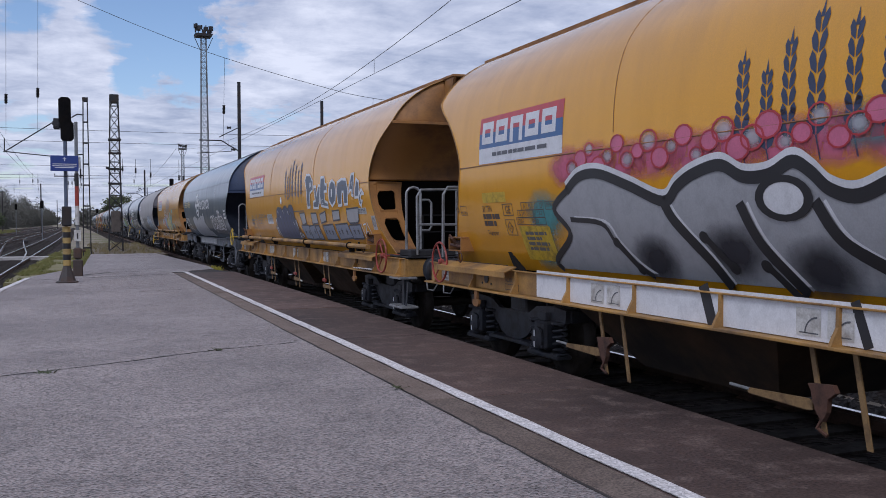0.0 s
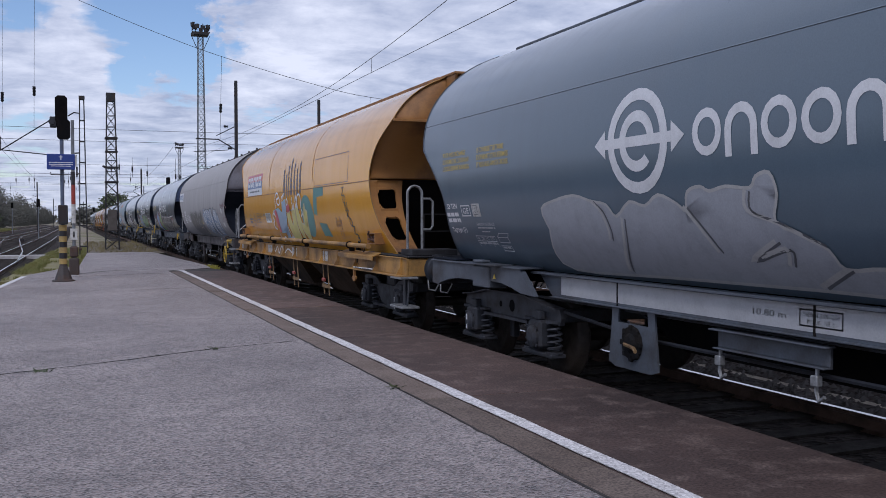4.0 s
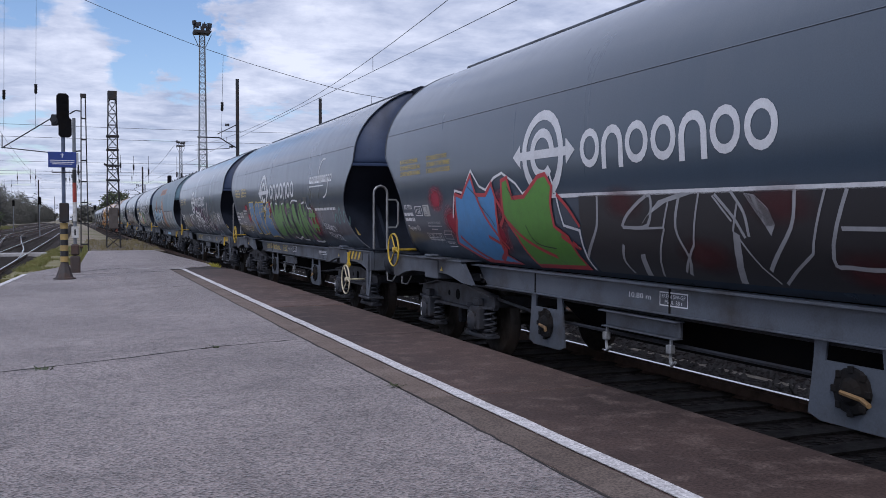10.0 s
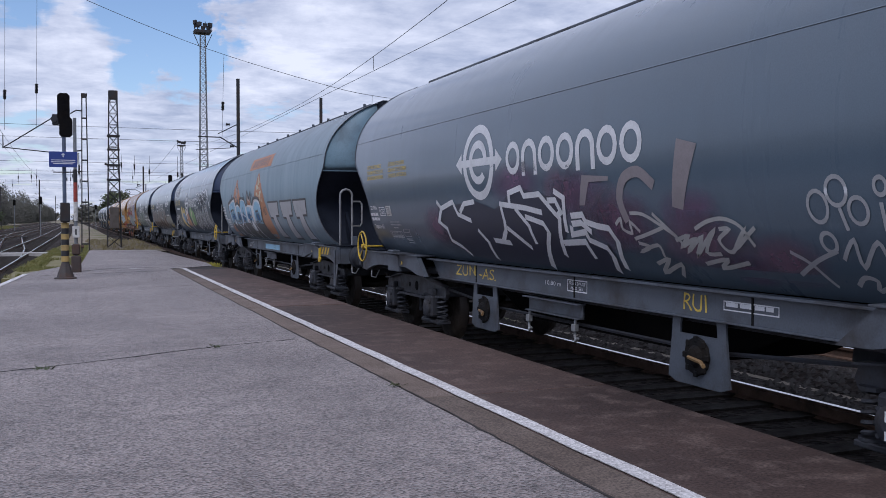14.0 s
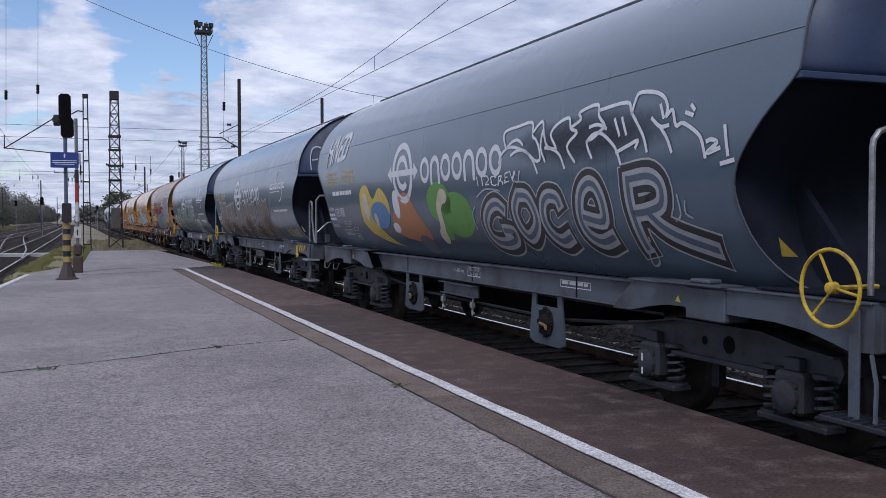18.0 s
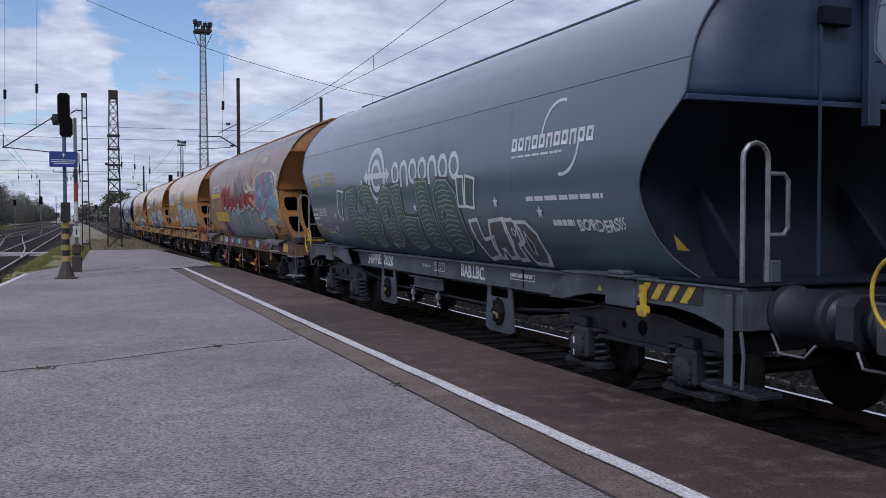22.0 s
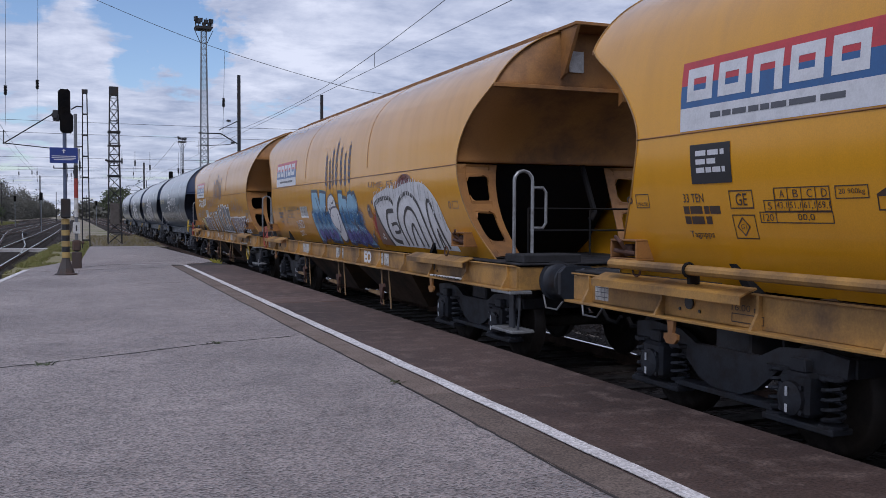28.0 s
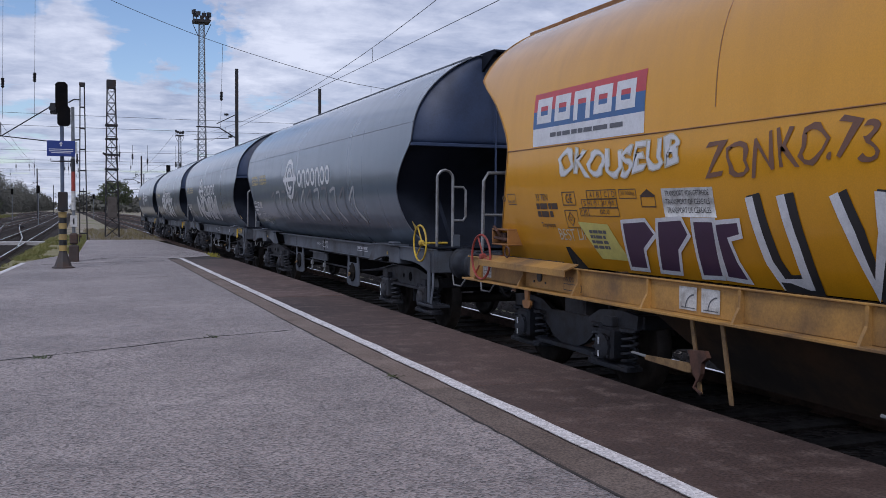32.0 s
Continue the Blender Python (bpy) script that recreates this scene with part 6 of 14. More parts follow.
def slate_marks(body, sill, sh, ring=6.2, forwarder=False):
    ring_logo(body, sh, ring)
    for e0, e1, rows in ((1.71, 2.56, ("ROOF AND DISCHARGE", "DOORS MUST BE CLOSED AND", "LOCKED BEFORE RUNNING")), (2.80, 3.66, ("LE COUVERCLE ET LES TRAPPES", "DOIVENT ETRE FERMES", "ET VERROUILLES AVANT DE CIRCULER"))):
        for k, row in enumerate(rows):
            paint(body, sh, "warning_text", lettering(row, e0, e1 - (0.12 if k == 0 else 0.0), 2.612 - 0.088 * k, 2.672 - 0.088 * k, 0.012), PAINT_YELLOW, 0, "a line of yellow warning text")
    paint(body, sh, "wagon_data", lettering("33 TEN", 1.72, 2.04, 1.95, 2.015, 0.015) + bars(1.66, 2.08, 1.75, 1.90, 2, 5, 0.66) + lettering("Tagnpps (1)", 1.69, 2.16, 1.635, 1.715, 0.01), LOGO_WHITE)
    paint(body, sh, "data_frame", hollow(2.16, 2.44, 1.85, 1.99, 0.014), LOGO_WHITE)
    tag(body, sh, "GE", (2.21, 2.39, 1.885, 1.955), LOGO_WHITE, 0, 0, bold=0.01)
    paint(body, sh, "code_label", rect(2.50, 2.74, 1.845, 2.005), WHITE_SHEET)
    paint(body, sh, "code_frame", hollow(2.53, 2.67, 1.865, 1.985, 0.010), PAINT_DARKGREY, 1)
    tag(body, sh, "G1", (2.565, 2.645, 1.89, 1.955), PAINT_DARKGREY, 0, 0, layer=1)
    paint(body, sh, "small_text", lettering("TRANSPORT DE CEREALES", 2.52, 3.04, 1.735, 1.77) + bars(2.53, 3.04, 1.69, 1.715, 1, 9) + bars(2.62, 2.86, 1.645, 1.67, 1, 4), PAINT_SILVER)
    paint(body, sh, "data_table", [p for k in range(5) for p in rect(2.36 + 0.14 * k, 2.368 + 0.14 * k, 1.475, 1.61)] + rect(2.36, 2.928, 1.602, 1.61) + rect(2.36, 2.928, 1.54, 1.548) + [p for k, c in enumerate("ABCD") for p in lettering(c, 2.40 + 0.14 * k, 2.46 + 0.14 * k, 1.558, 1.596)]
          + bars(2.39, 2.92, 1.49, 1.53, 1, 21) + hollow(3.0, 3.28, 1.53, 1.60, 0.010) + stroke([(3.0, 1.60), (3.07, 1.645), (3.33, 1.645), (3.28, 1.60)], 0.010) + hollow(2.98, 3.25, 1.43, 1.50, 0.010) + bars(3.01, 3.22, 1.45, 1.485, 1, 2), PAINT_SILVER)
    tri = [[(13.95, 1.52), (14.12, 1.52), (14.0, 1.66)]]
    paint(body, sh, "warning_sign", tri, PAINT_YELLOW, 0, "yellow triangular warning sticker")
    paint(sill, sh, "sill_marking", lettering("10.80 m", 7.2, 7.56, 1.06, 1.11) + hollow(7.7, 8.12, 1.02, 1.15, 0.012) + lettering("FREIN SW-GP", 7.735, 8.085, 1.092, 1.128) + lettering("MAX. 58 t", 7.78, 8.04, 1.04, 1.076) + hollow(10.3, 10.95, 1.05, 1.13, 0.010) + bars(10.33, 10.92, 1.062, 1.118, 1, 6), LOGO_WHITE, 0, "", -1.10)
    if forwarder:
        slate_forwarder(body, sh)


def slate_forwarder(body, sh, e=11.2):
    paint(body, sh, "forwarder_logo", blocks(e, e + 1.78, 2.53, 2.67, 11, 0.22, 0.3, 0.18) + bars(e, e + 1.15, 2.44, 2.48, 1, 3)
          + annulus(e + 1.1, 2.60, 0.40, 0.365, 16, 75, 172) + annulus(e + 1.1, 2.62, 0.40, 0.365, 16, 262, 352), LOGO_WHITE, 0, "white forwarder logo with two arcs")
    paint(body, sh, "web_address", bars(e + 0.25, e + 1.85, 1.95, 2.03, 1, 11), LOGO_WHITE)


def below(poly, z):
    """The part of a polygon under the height z."""
    out = []
    for (a, b) in zip(poly, poly[1:] + poly[:1]):
        if a[1] <= z:
            out.append(a)
        if (a[1] - z) * (b[1] - z) < 0:
            f = (z - a[1]) / (b[1] - a[1])
            out.append((a[0] + (b[0] - a[0]) * f, z))
    return out


def yellow_marks(body, sill, sh, ears=True, panel=True, dark=(0.10, 0.05, 0.02)):
    if panel:
        paint(body, sh, "logo_panel_red", rect(2.72, 4.80, 2.85, 3.04), LOGO_RED, 0)
        paint(body, sh, "logo_panel_blue", rect(2.72, 4.80, 2.67, 2.85), LOGO_BLUE, 0)
        paint(body, sh, "logo_panel_white", rect(2.72, 4.80, 2.485, 2.67), LOGO_WHITE, 0, "white strip of a three-colour logo panel")
        paint(body, sh, "logo_block", blocks(2.80, 4.72, 2.72, 2.98, 5, 0.18, 0.26), LOGO_WHITE, 1, "white plain blocks on a red and blue panel")
        paint(body, sh, "logo_line", bars(3.1, 4.5, 2.54, 2.61, 1, 4), PAINT_DARKGREY, 1)
    if ears:
        for k, (e, z0, z1) in enumerate(((7.52, 2.42, 2.96), (7.78, 2.36, 2.84), (8.0, 2.42, 3.03), (8.26, 2.42, 3.18), (8.58, 2.42, 3.05), (8.87, 2.4, 2.92), (9.14, 2.44, 3.05))):
            paint(body, sh, "wheat_ear", ear(e, z0, z1, k), PAINT_NAVY, 0, "dark blue stencilled ear of wheat")
        paint(body, sh, "wheat_ground", rect(7.7, 9.3, 2.03, 2.05), PAINT_NAVY)
    m = PAINT_STENCIL
    tag(body, sh, "33 TEN", (2.705, 2.965, 1.915, 1.985), m, 0, 0, bold=0.006)
    paint(body, sh, "wagon_data", bars(2.69, 3.19, 1.72, 1.885, 2, 8, 0.75), m)
    tag(body, sh, "Tagnpps", (2.715, 3.02, 1.62, 1.685), m, 0, 0, bold=0.006)
    paint(body, sh, "data_frame", hollow(3.277, 3.543, 1.86, 2.0, 0.010), m)
    tag(body, sh, "GE", (3.35, 3.475, 1.885, 1.975), m, 0, 0, bold=0.010)
    paint(body, sh, "data_frame", hollow(3.28, 3.535, 1.632, 1.817, 0.009), m)
    paint(body, sh, "data_frame", annulus(3.39, 1.725, 0.075, 0.06, 4, squash=1.0), m)
    tag(body, sh, "G1", (3.36, 3.42, 1.705, 1.745), m, 0, 0)
    paint(body, sh, "data_table", hollow(3.767, 4.295, 1.918, 2.008, 0.008) + hollow(3.65, 4.295, 1.836, 1.922, 0.008) + hollow(3.59, 4.30, 1.754, 1.838, 0.008) + rect(3.755, 3.763, 1.76, 1.83) + [p for k in range(4) for p in rect(3.763 + 0.133 * k, 3.771 + 0.133 * k, 1.84, 2.0)], m)
    for k, (c, d) in enumerate((("A", "43,1"), ("B", "51,1"), ("C", "61,1"), ("D", "69,1"))):
        e = 3.80 + 0.133 * k
        tag(body, sh, c, (e + 0.02, e + 0.07, 1.935, 1.99), m, 0, 0)
        tag(body, sh, d, (e - 0.022, e + 0.085, 1.852, 1.905), m, 0, 0)
    tag(body, sh, "S", (3.69, 3.73, 1.852, 1.905), m, 0, 0)
    tag(body, sh, "120", (3.62, 3.73, 1.77, 1.822), m, 0, 0)
    tag(body, sh, "00,0", (3.97, 4.13, 1.77, 1.822), m, 0, 0)
    paint(body, sh, "data_frame", hollow(4.34, 4.62, 1.918, 2.007, 0.008), m)
    tag(body, sh, "20 900kg", (4.37, 4.59, 1.94, 1.985), m, 0, 0)
    paint(body, sh, "data_frame", hollow(4.68, 4.90, 1.84, 1.94, 0.010) + [[(4.67, 1.94), (4.91, 1.94), (4.79, 2.0)]], m)
    paint(body, sh, "round_mark", annulus(1.917, 1.945, 0.035, 0.02, 16, squash=1.3), m)
    paint(body, sh, "data_frame", hollow(2.015, 2.215, 1.873, 1.996, 0.008), m)
    tag(body, sh, "MAX.58t", (2.04, 2.19, 1.892, 1.925), m, 0, 0)
    paint(body, sh, "cereal_label", rect(5.0, 5.68, 1.76, 2.0), WHITE_SHEET, 0, "white label about carrying cereals")
    for k, s in enumerate(("TRANSPORT VON GETREIDE", "TRANSPORT OF CEREALS", "TRANSPORT DE CEREALES")):
        tag(body, sh, s, (5.05, 5.63, 1.935 - 0.07 * k, 1.98 - 0.07 * k), PAINT_BLACK, 0, 0, layer=1)
    for e in (5.25, 8.02, 10.71):     # load diagrams on the sill
        for d in (0, 0.29):
            paint(sill, sh, "diagram_label", rect(e + d, e + d + 0.23, 1.005, 1.195), WHITE_SHEET, 2, "white load diagram sticker", -1.39)
            paint(sill, sh, "diagram_line", annulus(e + d + 0.20, 1.02, 0.12, 0.108, 6, 90, 180) + rect(e + d + 0.03, e + d + 0.21, 1.02, 1.028), PAINT_DARKGREY, 3, "", -1.39)
    tag(sill, sh, "16.00 m", (3.3, 3.62, 1.09, 1.14), m, 0, 0, flat=-1.39)
    paint(sill, sh, "sill_marking", hollow(3.3, 3.66, 1.0, 1.07, 0.008), m, 0, "", -1.39)
    paint(sill, sh, "grid_label", rect(1.30, 1.54, 1.0, 1.19), WHITE_SHEET, 0, "white gridded label on the sill", -1.39)
    paint(sill, sh, "grid_line", [p for k in range(4) for p in rect(1.31, 1.53, 1.03 + 0.045 * k, 1.037 + 0.045 * k)] + [p for k in range(3) for p in rect(1.35 + 0.06 * k, 1.356 + 0.06 * k, 1.0, 1.19)], PAINT_DARKGREY, 1, "", -1.39)


def end_marks(body, sh):
    """Brake and ramp markings beside the near end of a yellow wagon."""
    m = PAINT_STENCIL
    paint(body, sh, "ramp_frame", hollow(13.68, 14.02, 1.775, 1.955, 0.009), m)
    paint(body, sh, "ramp_sign", [[(13.82, 1.80), (14.00, 1.80), (13.97, 1.90), (13.82, 1.86)], [(13.72, 1.81), (13.78, 1.81), (13.75, 1.835)], [(13.745, 1.835), (13.755, 1.835), (13.755, 1.92), (13.745, 1.92)]], m)
    tag(body, sh, "MAX: 2,8%", (13.80, 13.96, 1.905, 1.935), m, 0, 0)
    paint(body, sh, "brake_frame", hollow(14.05, 14.28, 1.845, 1.96, 0.008), m)
    tag(body, sh, "MH-GP-A", (14.08, 14.25, 1.915, 1.945), m, 0, 0)
    tag(body, sh, "MAX. 58 t", (14.08, 14.25, 1.865, 1.895), m, 0, 0)
    paint(body, sh, "round_mark", disc(14.38, 1.912, 0.045, 0.052, 20), m)
    tag(body, sh, "K", (14.36, 14.40, 1.885, 1.94), PAINT_BONE, 0, 0, layer=1, bold=0.004)
    tag(body, sh, "C 810", (14.34, 14.44, 1.795, 1.83), m, 0, 0)


# ---------------------------------------------------------------- things in the yard
def lattice_mast(name, w0, w1, height, panels, mat, leg=0.05, ladder=False):
    """A square lattice mast, narrowing upwards."""
    ob = new(name)

    def corner(k, z):
        w = w0 + (w1 - w0) * z / height
        return (w / 2 * (1 if k in (0, 1) else -1), w / 2 * (1 if k in (0, 3) else -1), z)
    for k in range(4):
        bm = B()
        rod(bm, corner(k, -0.1), corner(k, height), leg, 4)
        part("leg", bm, mat, ob)
    for i in range(panels):
        za, zb = height * i / panels, height * (i + 1) / panels
        for k in range(4):
            bm = B()
            j = (k + 1) % 4
            rod(bm, corner(k, za), corner(j, zb), leg * 0.45, 4)
            if not ladder:
                rod(bm, corner(j, za), corner(k, zb), leg * 0.45, 4)
            rod(bm, corner(k, zb), corner(j, zb), leg * 0.5, 4)
            part("brace", bm, mat, ob)
    return ob


def at(ob, x, y, z, rz=0.0):
    ob.matrix_basis = pose(x, y, z, 0, 0, rz)
    return ob


# dark lattice mast at the platform's end, with a cabinet on it
m1 = lattice_mast("lattice_mast", 0.72, 0.40, 8.55, 14, MAST_STEEL, 0.04)
for z, h, d in ((8.55, 0.45, 0.24), (6.15, 0.10, 0.33), (5.4, 0.08, 0.33), (4.55, 0.10, 0.34), (3.75, 0.07, 0.36)):
    bm = B()
    soft_box(bm, -d, d, -d, d, z - h, z, 0.01)
    part("collar", bm, MAST_STEEL, m1)
bm = B()
soft_box(bm, -0.24, 0.24, -0.52, -0.30, 1.05, 2.2, 0.02)
part("cabinet", bm, worn("mast_cabinet", (0.10, 0.085, 0.075), (0.06, 0.05, 0.045), 0.7), m1, "dull brown cabinet on the mast")
bm = B()
rod(bm, (-0.45, -0.3, 4.55), (-0.25, -0.2, 4.5), 0.06, 8)
part("fitting", bm, MAST_STEEL, m1)
bm = B()
rod(bm, (0.25, -0.4, 4.0), (0.25, -0.4, 4.35), 0.05, 8)
part("fitting", bm, MAST_STEEL, m1)
at(tagged(m1, "dark steel lattice mast with a brown cabinet on it", "mast"), 2.02, 54.0, -0.1)

# slim two-legged mast with rungs
m2 = new("ladder_mast")
for s in (-1, 1):
    bm = B()
    rod(bm, (0.17 * s, 0, -0.1), (0.09 * s, 0, 7.4), 0.028, 6)
    part("leg", bm, MAST_STEEL, m2)
for k in range(8):
    z = 0.35 + k * 0.98
    bm = B()
    box(bm, -0.17 + 0.011 * k, 0.17 - 0.011 * k, -0.03, 0.03, z, z + 0.07)
    part("rung", bm, MAST_STEEL, m2)
bm = B()
tube(bm, [(-0.1, 0, 6.6), (-0.35, -0.02, 6.62), (-0.6, -0.05, 6.45)], 0.03, 6)
part("bracket", bm, MAST_STEEL, m2)
for z, q in ((4.72, 0.45), (3.75, 0.3)):
    bm = B()
    rod(bm, (-q, 0, z), (-0.1, 0, z + 0.04), 0.033, 6)
    part("bracket", bm, MAST_STEEL, m2)
bm = B()
box(bm, -0.13, 0.13, -0.05, 0.05, 7.25, 7.42)
part("cap", bm, MAST_STEEL, m2)
at(tagged(m2, "slim dark two-legged mast with cross rungs", "mast"), 0.47, 46.6, -0.1)

# the light signal with its striped foot and the blue sign
sg = new("light_signal")
bm = B()
lathe(bm, (0, 0, 0), [(0.0, 0.26), (0.03, 0.26), (0.05, 0.2), (0.38, 0.09), (0.42, 0.085)], 8, "z")
part("foot", bm, worn("signal_foot", (0.05, 0.042, 0.04), (0.10, 0.06, 0.045), 0.7), sg, "dark flared foot")
for k in range(7):
    bm = B()
    rod(bm, (0, 0, 0.42 + k * 0.135), (0, 0, 0.42 + (k + 1) * 0.135), 0.094, 14)
    part("band", bm, PAINT_BLACK if k % 2 else worn("faded_yellow", (0.42, 0.30, 0.10), (0.25, 0.18, 0.08), 0.6), sg)
bm = B()
rod(bm, (0, 0, 1.36), (0, 0, 4.0), 0.045, 10)
part("post", bm, worn("blue_post_paint", (0.10, 0.13, 0.20), (0.06, 0.07, 0.09), 0.5), sg)
bm = B()
soft_box(bm, -0.10, 0.12, -0.16, 0.10, 1.38, 1.85, 0.02)
part("relay_box", bm, MAST_STEEL, sg)
bm = B()
prism(bm, [(-0.14, 3.90), (-0.08, 3.80), (0.08, 3.80), (0.14, 3.90), (0.14, 4.43), (0.08, 4.49), (-0.08, 4.49), (-0.14, 4.43)], -0.06, 0.10, "y")
hd = part("signal_head", bm, DEEP_BLACK, sg, "black signal head")
bm = B()
prism(bm, [(-0.10, 3.50), (-0.05, 3.44), (0.14, 3.44), (0.20, 3.50), (0.20, 3.86), (0.14, 3.92), (-0.05, 3.92), (-0.10, 3.86)], -0.07, 0.09, "y")
part("lower_head", bm, DEEP_BLACK, sg, "black lower signal head")
for z in (4.32, 4.14, 3.98):
    bm = B()
    tube(bm, circle((0, -0.14, z), 0.07, 10, "xz", 0, 180), 0.012, 4)
    part("visor", bm, DEEP_BLACK, hd)
bm = B()
soft_box(bm, -0.26, -0.10, -0.05, 0.06, 3.72, 3.98, 0.02)
rod(bm, (-0.22, -0.05, 3.85), (-0.22, -0.11, 3.85), 0.07, 10)
part("side_lamp", bm, PAINT_BLACK, sg)
at(tagged(sg, "black railway light signal on a post with striped foot", "signal"), -0.22, 24.3, 0.0)

p2 = new("marker_post")
bm = B()
rod(bm, (0, 0, -0.2), (0, 0, 4.3), 0.045, 10)
part("post", bm, PALE_STEEL, p2)
for z0, z1, mt in ((2.02, 2.55, RED_PAINT), (2.55, 2.9, PAINT_BLACK), (1.5, 2.02, WHITE_SHEET), (3.05, 3.35, WHITE_SHEET)):
    bm = B()
    rod(bm, (0, 0, z0), (0, 0, z1), 0.055 if mt is not WHITE_SHEET or z0 < 2 else 0.09, 10)
    part("band", bm, mt, p2)
bm = B()
soft_box(bm, -0.09, 0.09, -0.07, -0.055, 1.05, 1.36, 0.005)
part("plate", bm, WHITE_SHEET, p2, "small white number plate with a dark bar")
bm = B()
box(bm, -0.02, 0.02, -0.075, -0.071, 1.12, 1.28)
part("plate_bar", bm, PAINT_BLACK, p2)
bm = B()
soft_box(bm, -0.13, 0.13, -0.1, 0.1, -0.2, 0.55, 0.03)
soft_box(bm, -0.11, 0.11, -0.1, 0.1, 0.57, 0.88, 0.04)
rod(bm, (0.12, 0, 0.8), (0.2, 0, 0.8), 0.04, 8)
part("base_box", bm, worn("rusty_box", (0.06, 0.045, 0.04), (0.11, 0.06, 0.04), 0.8), p2)
at(tagged(p2, "pale post with red and white bands and a small plate", "post"), 0.03, 27.2, -0.1)

sn = new("blue_sign")
bm = B()
soft_box(bm, -0.315, 0.315, -0.015, 0.015, 0, 0.375, 0.008)
part("panel", bm, worn("blue_sign_paint", (0.02, 0.045, 0.24), (0.03, 0.06, 0.22), 0.35, scale=4.0), sn, "blue panel")
bm = B()
for z, w in ((0.17, 0.27), (0.125, 0.27), (0.085, 0.22)):
    box(bm, -w, w, -0.018, -0.0155, z - 0.008, z + 0.008)
part("lettering", bm, LOGO_WHITE, sn)
bm = B()
box(bm, -0.012, 0.012, -0.018, -0.0155, 0.24, 0.34), box(bm, -0.04, 0.04, -0.018, -0.0155, 0.295, 0.31)
part("pictogram", bm, LOGO_WHITE, sn)
bm = B()
for x in (-0.23, 0.23):
    tube(bm, [(x, 0.02, -0.06), (x, 0.02, -0.12), (0.0, 0.03, -0.12)], 0.012, 5)
part("bracket", bm, MAST_STEEL, sn)
at(tagged(sn, "blue sign with white lettering fixed to the signal post", "sign"), -0.24, 24.16, 2.70)

# tall floodlight tower
tw = lattice_mast("floodlight_tower", 1.05, 0.55, 23.4, 34, PALE_STEEL, 0.055)
bm = B()
prism(bm, [(-0.85, 23.5), (0.85, 23.5), (1.0, 23.8), (-1.0, 23.8)], -0.85, 0.85, "y")
part("platform", bm, MAST_STEEL, tw)
for a in range(0, 360, 40):
    bm = B()
    x, y = 0.95 * math.cos(radians(a)), 0.95 * math.sin(radians(a))
    prism(bm, [(-0.2, 24.3), (0.2, 24.3), (0.25, 24.75), (-0.25, 24.75)], -0.12, 0.12, "y")
    bmesh.ops.rotate(bm, verts=bm.verts, cent=(0, 0, 0), matrix=Matrix.Rotation(radians(a + 90), 3, "Z"))
    bmesh.ops.translate(bm, verts=bm.verts, vec=(x, y, 0.25 * math.sin(a * 1.7)))
    rod(bm, (x, y, 24.0), (x, y, 24.7), 0.05, 5)
    part("floodlight", bm, MAST_STEEL, tw)
for s in (-1, 1):
    bm = B()
    rod(bm, (0.38 * s, 0, 22.0), (1.05 * s, 0, 23.5), 0.05, 4)
    part("strut", bm, MAST_STEEL, tw)
at(tagged(tw, "tall pale lattice floodlight tower with a lamp ring", "floodlight tower"), 13.95, 110, gz)
tf = copy_thing(tw, pose(24.5, 235, gz - 3.5))


def catenary_mast(x, y, height, arm, mat=MAST_STEEL, label="dark steel overhead line mast with a bracket arm"):
    ob = new("catenary_mast")
    bm = B()
    soft_box(bm, -0.10, 0.10, -0.09, 0.09, 0, height, 0.01)
    part("column", bm, mat, ob)
    bm = B()
    s = 1 if arm > 0 else -1
    tube(bm, [(0, 0, height * 0.60), (arm * 0.45, 0, height * 0.66), (arm, 0, height * 0.66)], 0.04, 6)
    tube(bm, [(0, 0, height * 0.74), (arm * 0.5, 0, height * 0.68)], 0.03, 6)
    tube(bm, [(arm * 0.2, 0, height * 0.60), (arm * 1.05, 0, height * 0.585)], 0.022, 6)
    part("bracket_arm", bm, mat, ob)
    for f in (0.06, 0.16):
        bm = B()
        lathe(bm, (arm * f + 0.12 * s, 0, height * (0.61 if f < 0.1 else 0.735)), [(k * 0.045 * s, 0.10 if k % 2 else 0.05) for k in range(7)], 8)
        part("insulator", bm, PAINT_BLACK, ob)
    at(tagged(ob, label, "catenary mast", "overhead line masts"), x, y, gz)
    return ob


catenary_mast(10.1, 62, 11.4, -2.6)
catenary_mast(17.2, 68, 11.2, -2.6)
for k, (x, y, hh, arm) in enumerate(((-9.6, 120, 9, 2.4), (-5.6, 175, 9, -2.2), (8.6, 130, 9.2, -2.2), (13.0, 190, 9, -2.4), (-14.0, 210, 9, 2.4), (8.2, 260, 9, -2.2), (-20, 160, 9, 2.4), (-5.2, 300, 9, 2.2), (22, 150, 9, -2.2), (19, 260, 9, 2.4), (-30, 260, 9, 2.2), (3.6, 340, 9, 2.2))):
    catenary_mast(x, y, hh, arm, MAST_STEEL if k % 3 else PALE_STEEL, "slender overhead line mast far along the yard")

OVERHEAD = tagged(new("overhead_line"), "thin dark overhead wires with black insulators over the tracks", "overhead line")
WIRE = worn("overhead_wire", (0.06, 0.065, 0.07), (0.04, 0.04, 0.045), 0.5, 0.4)


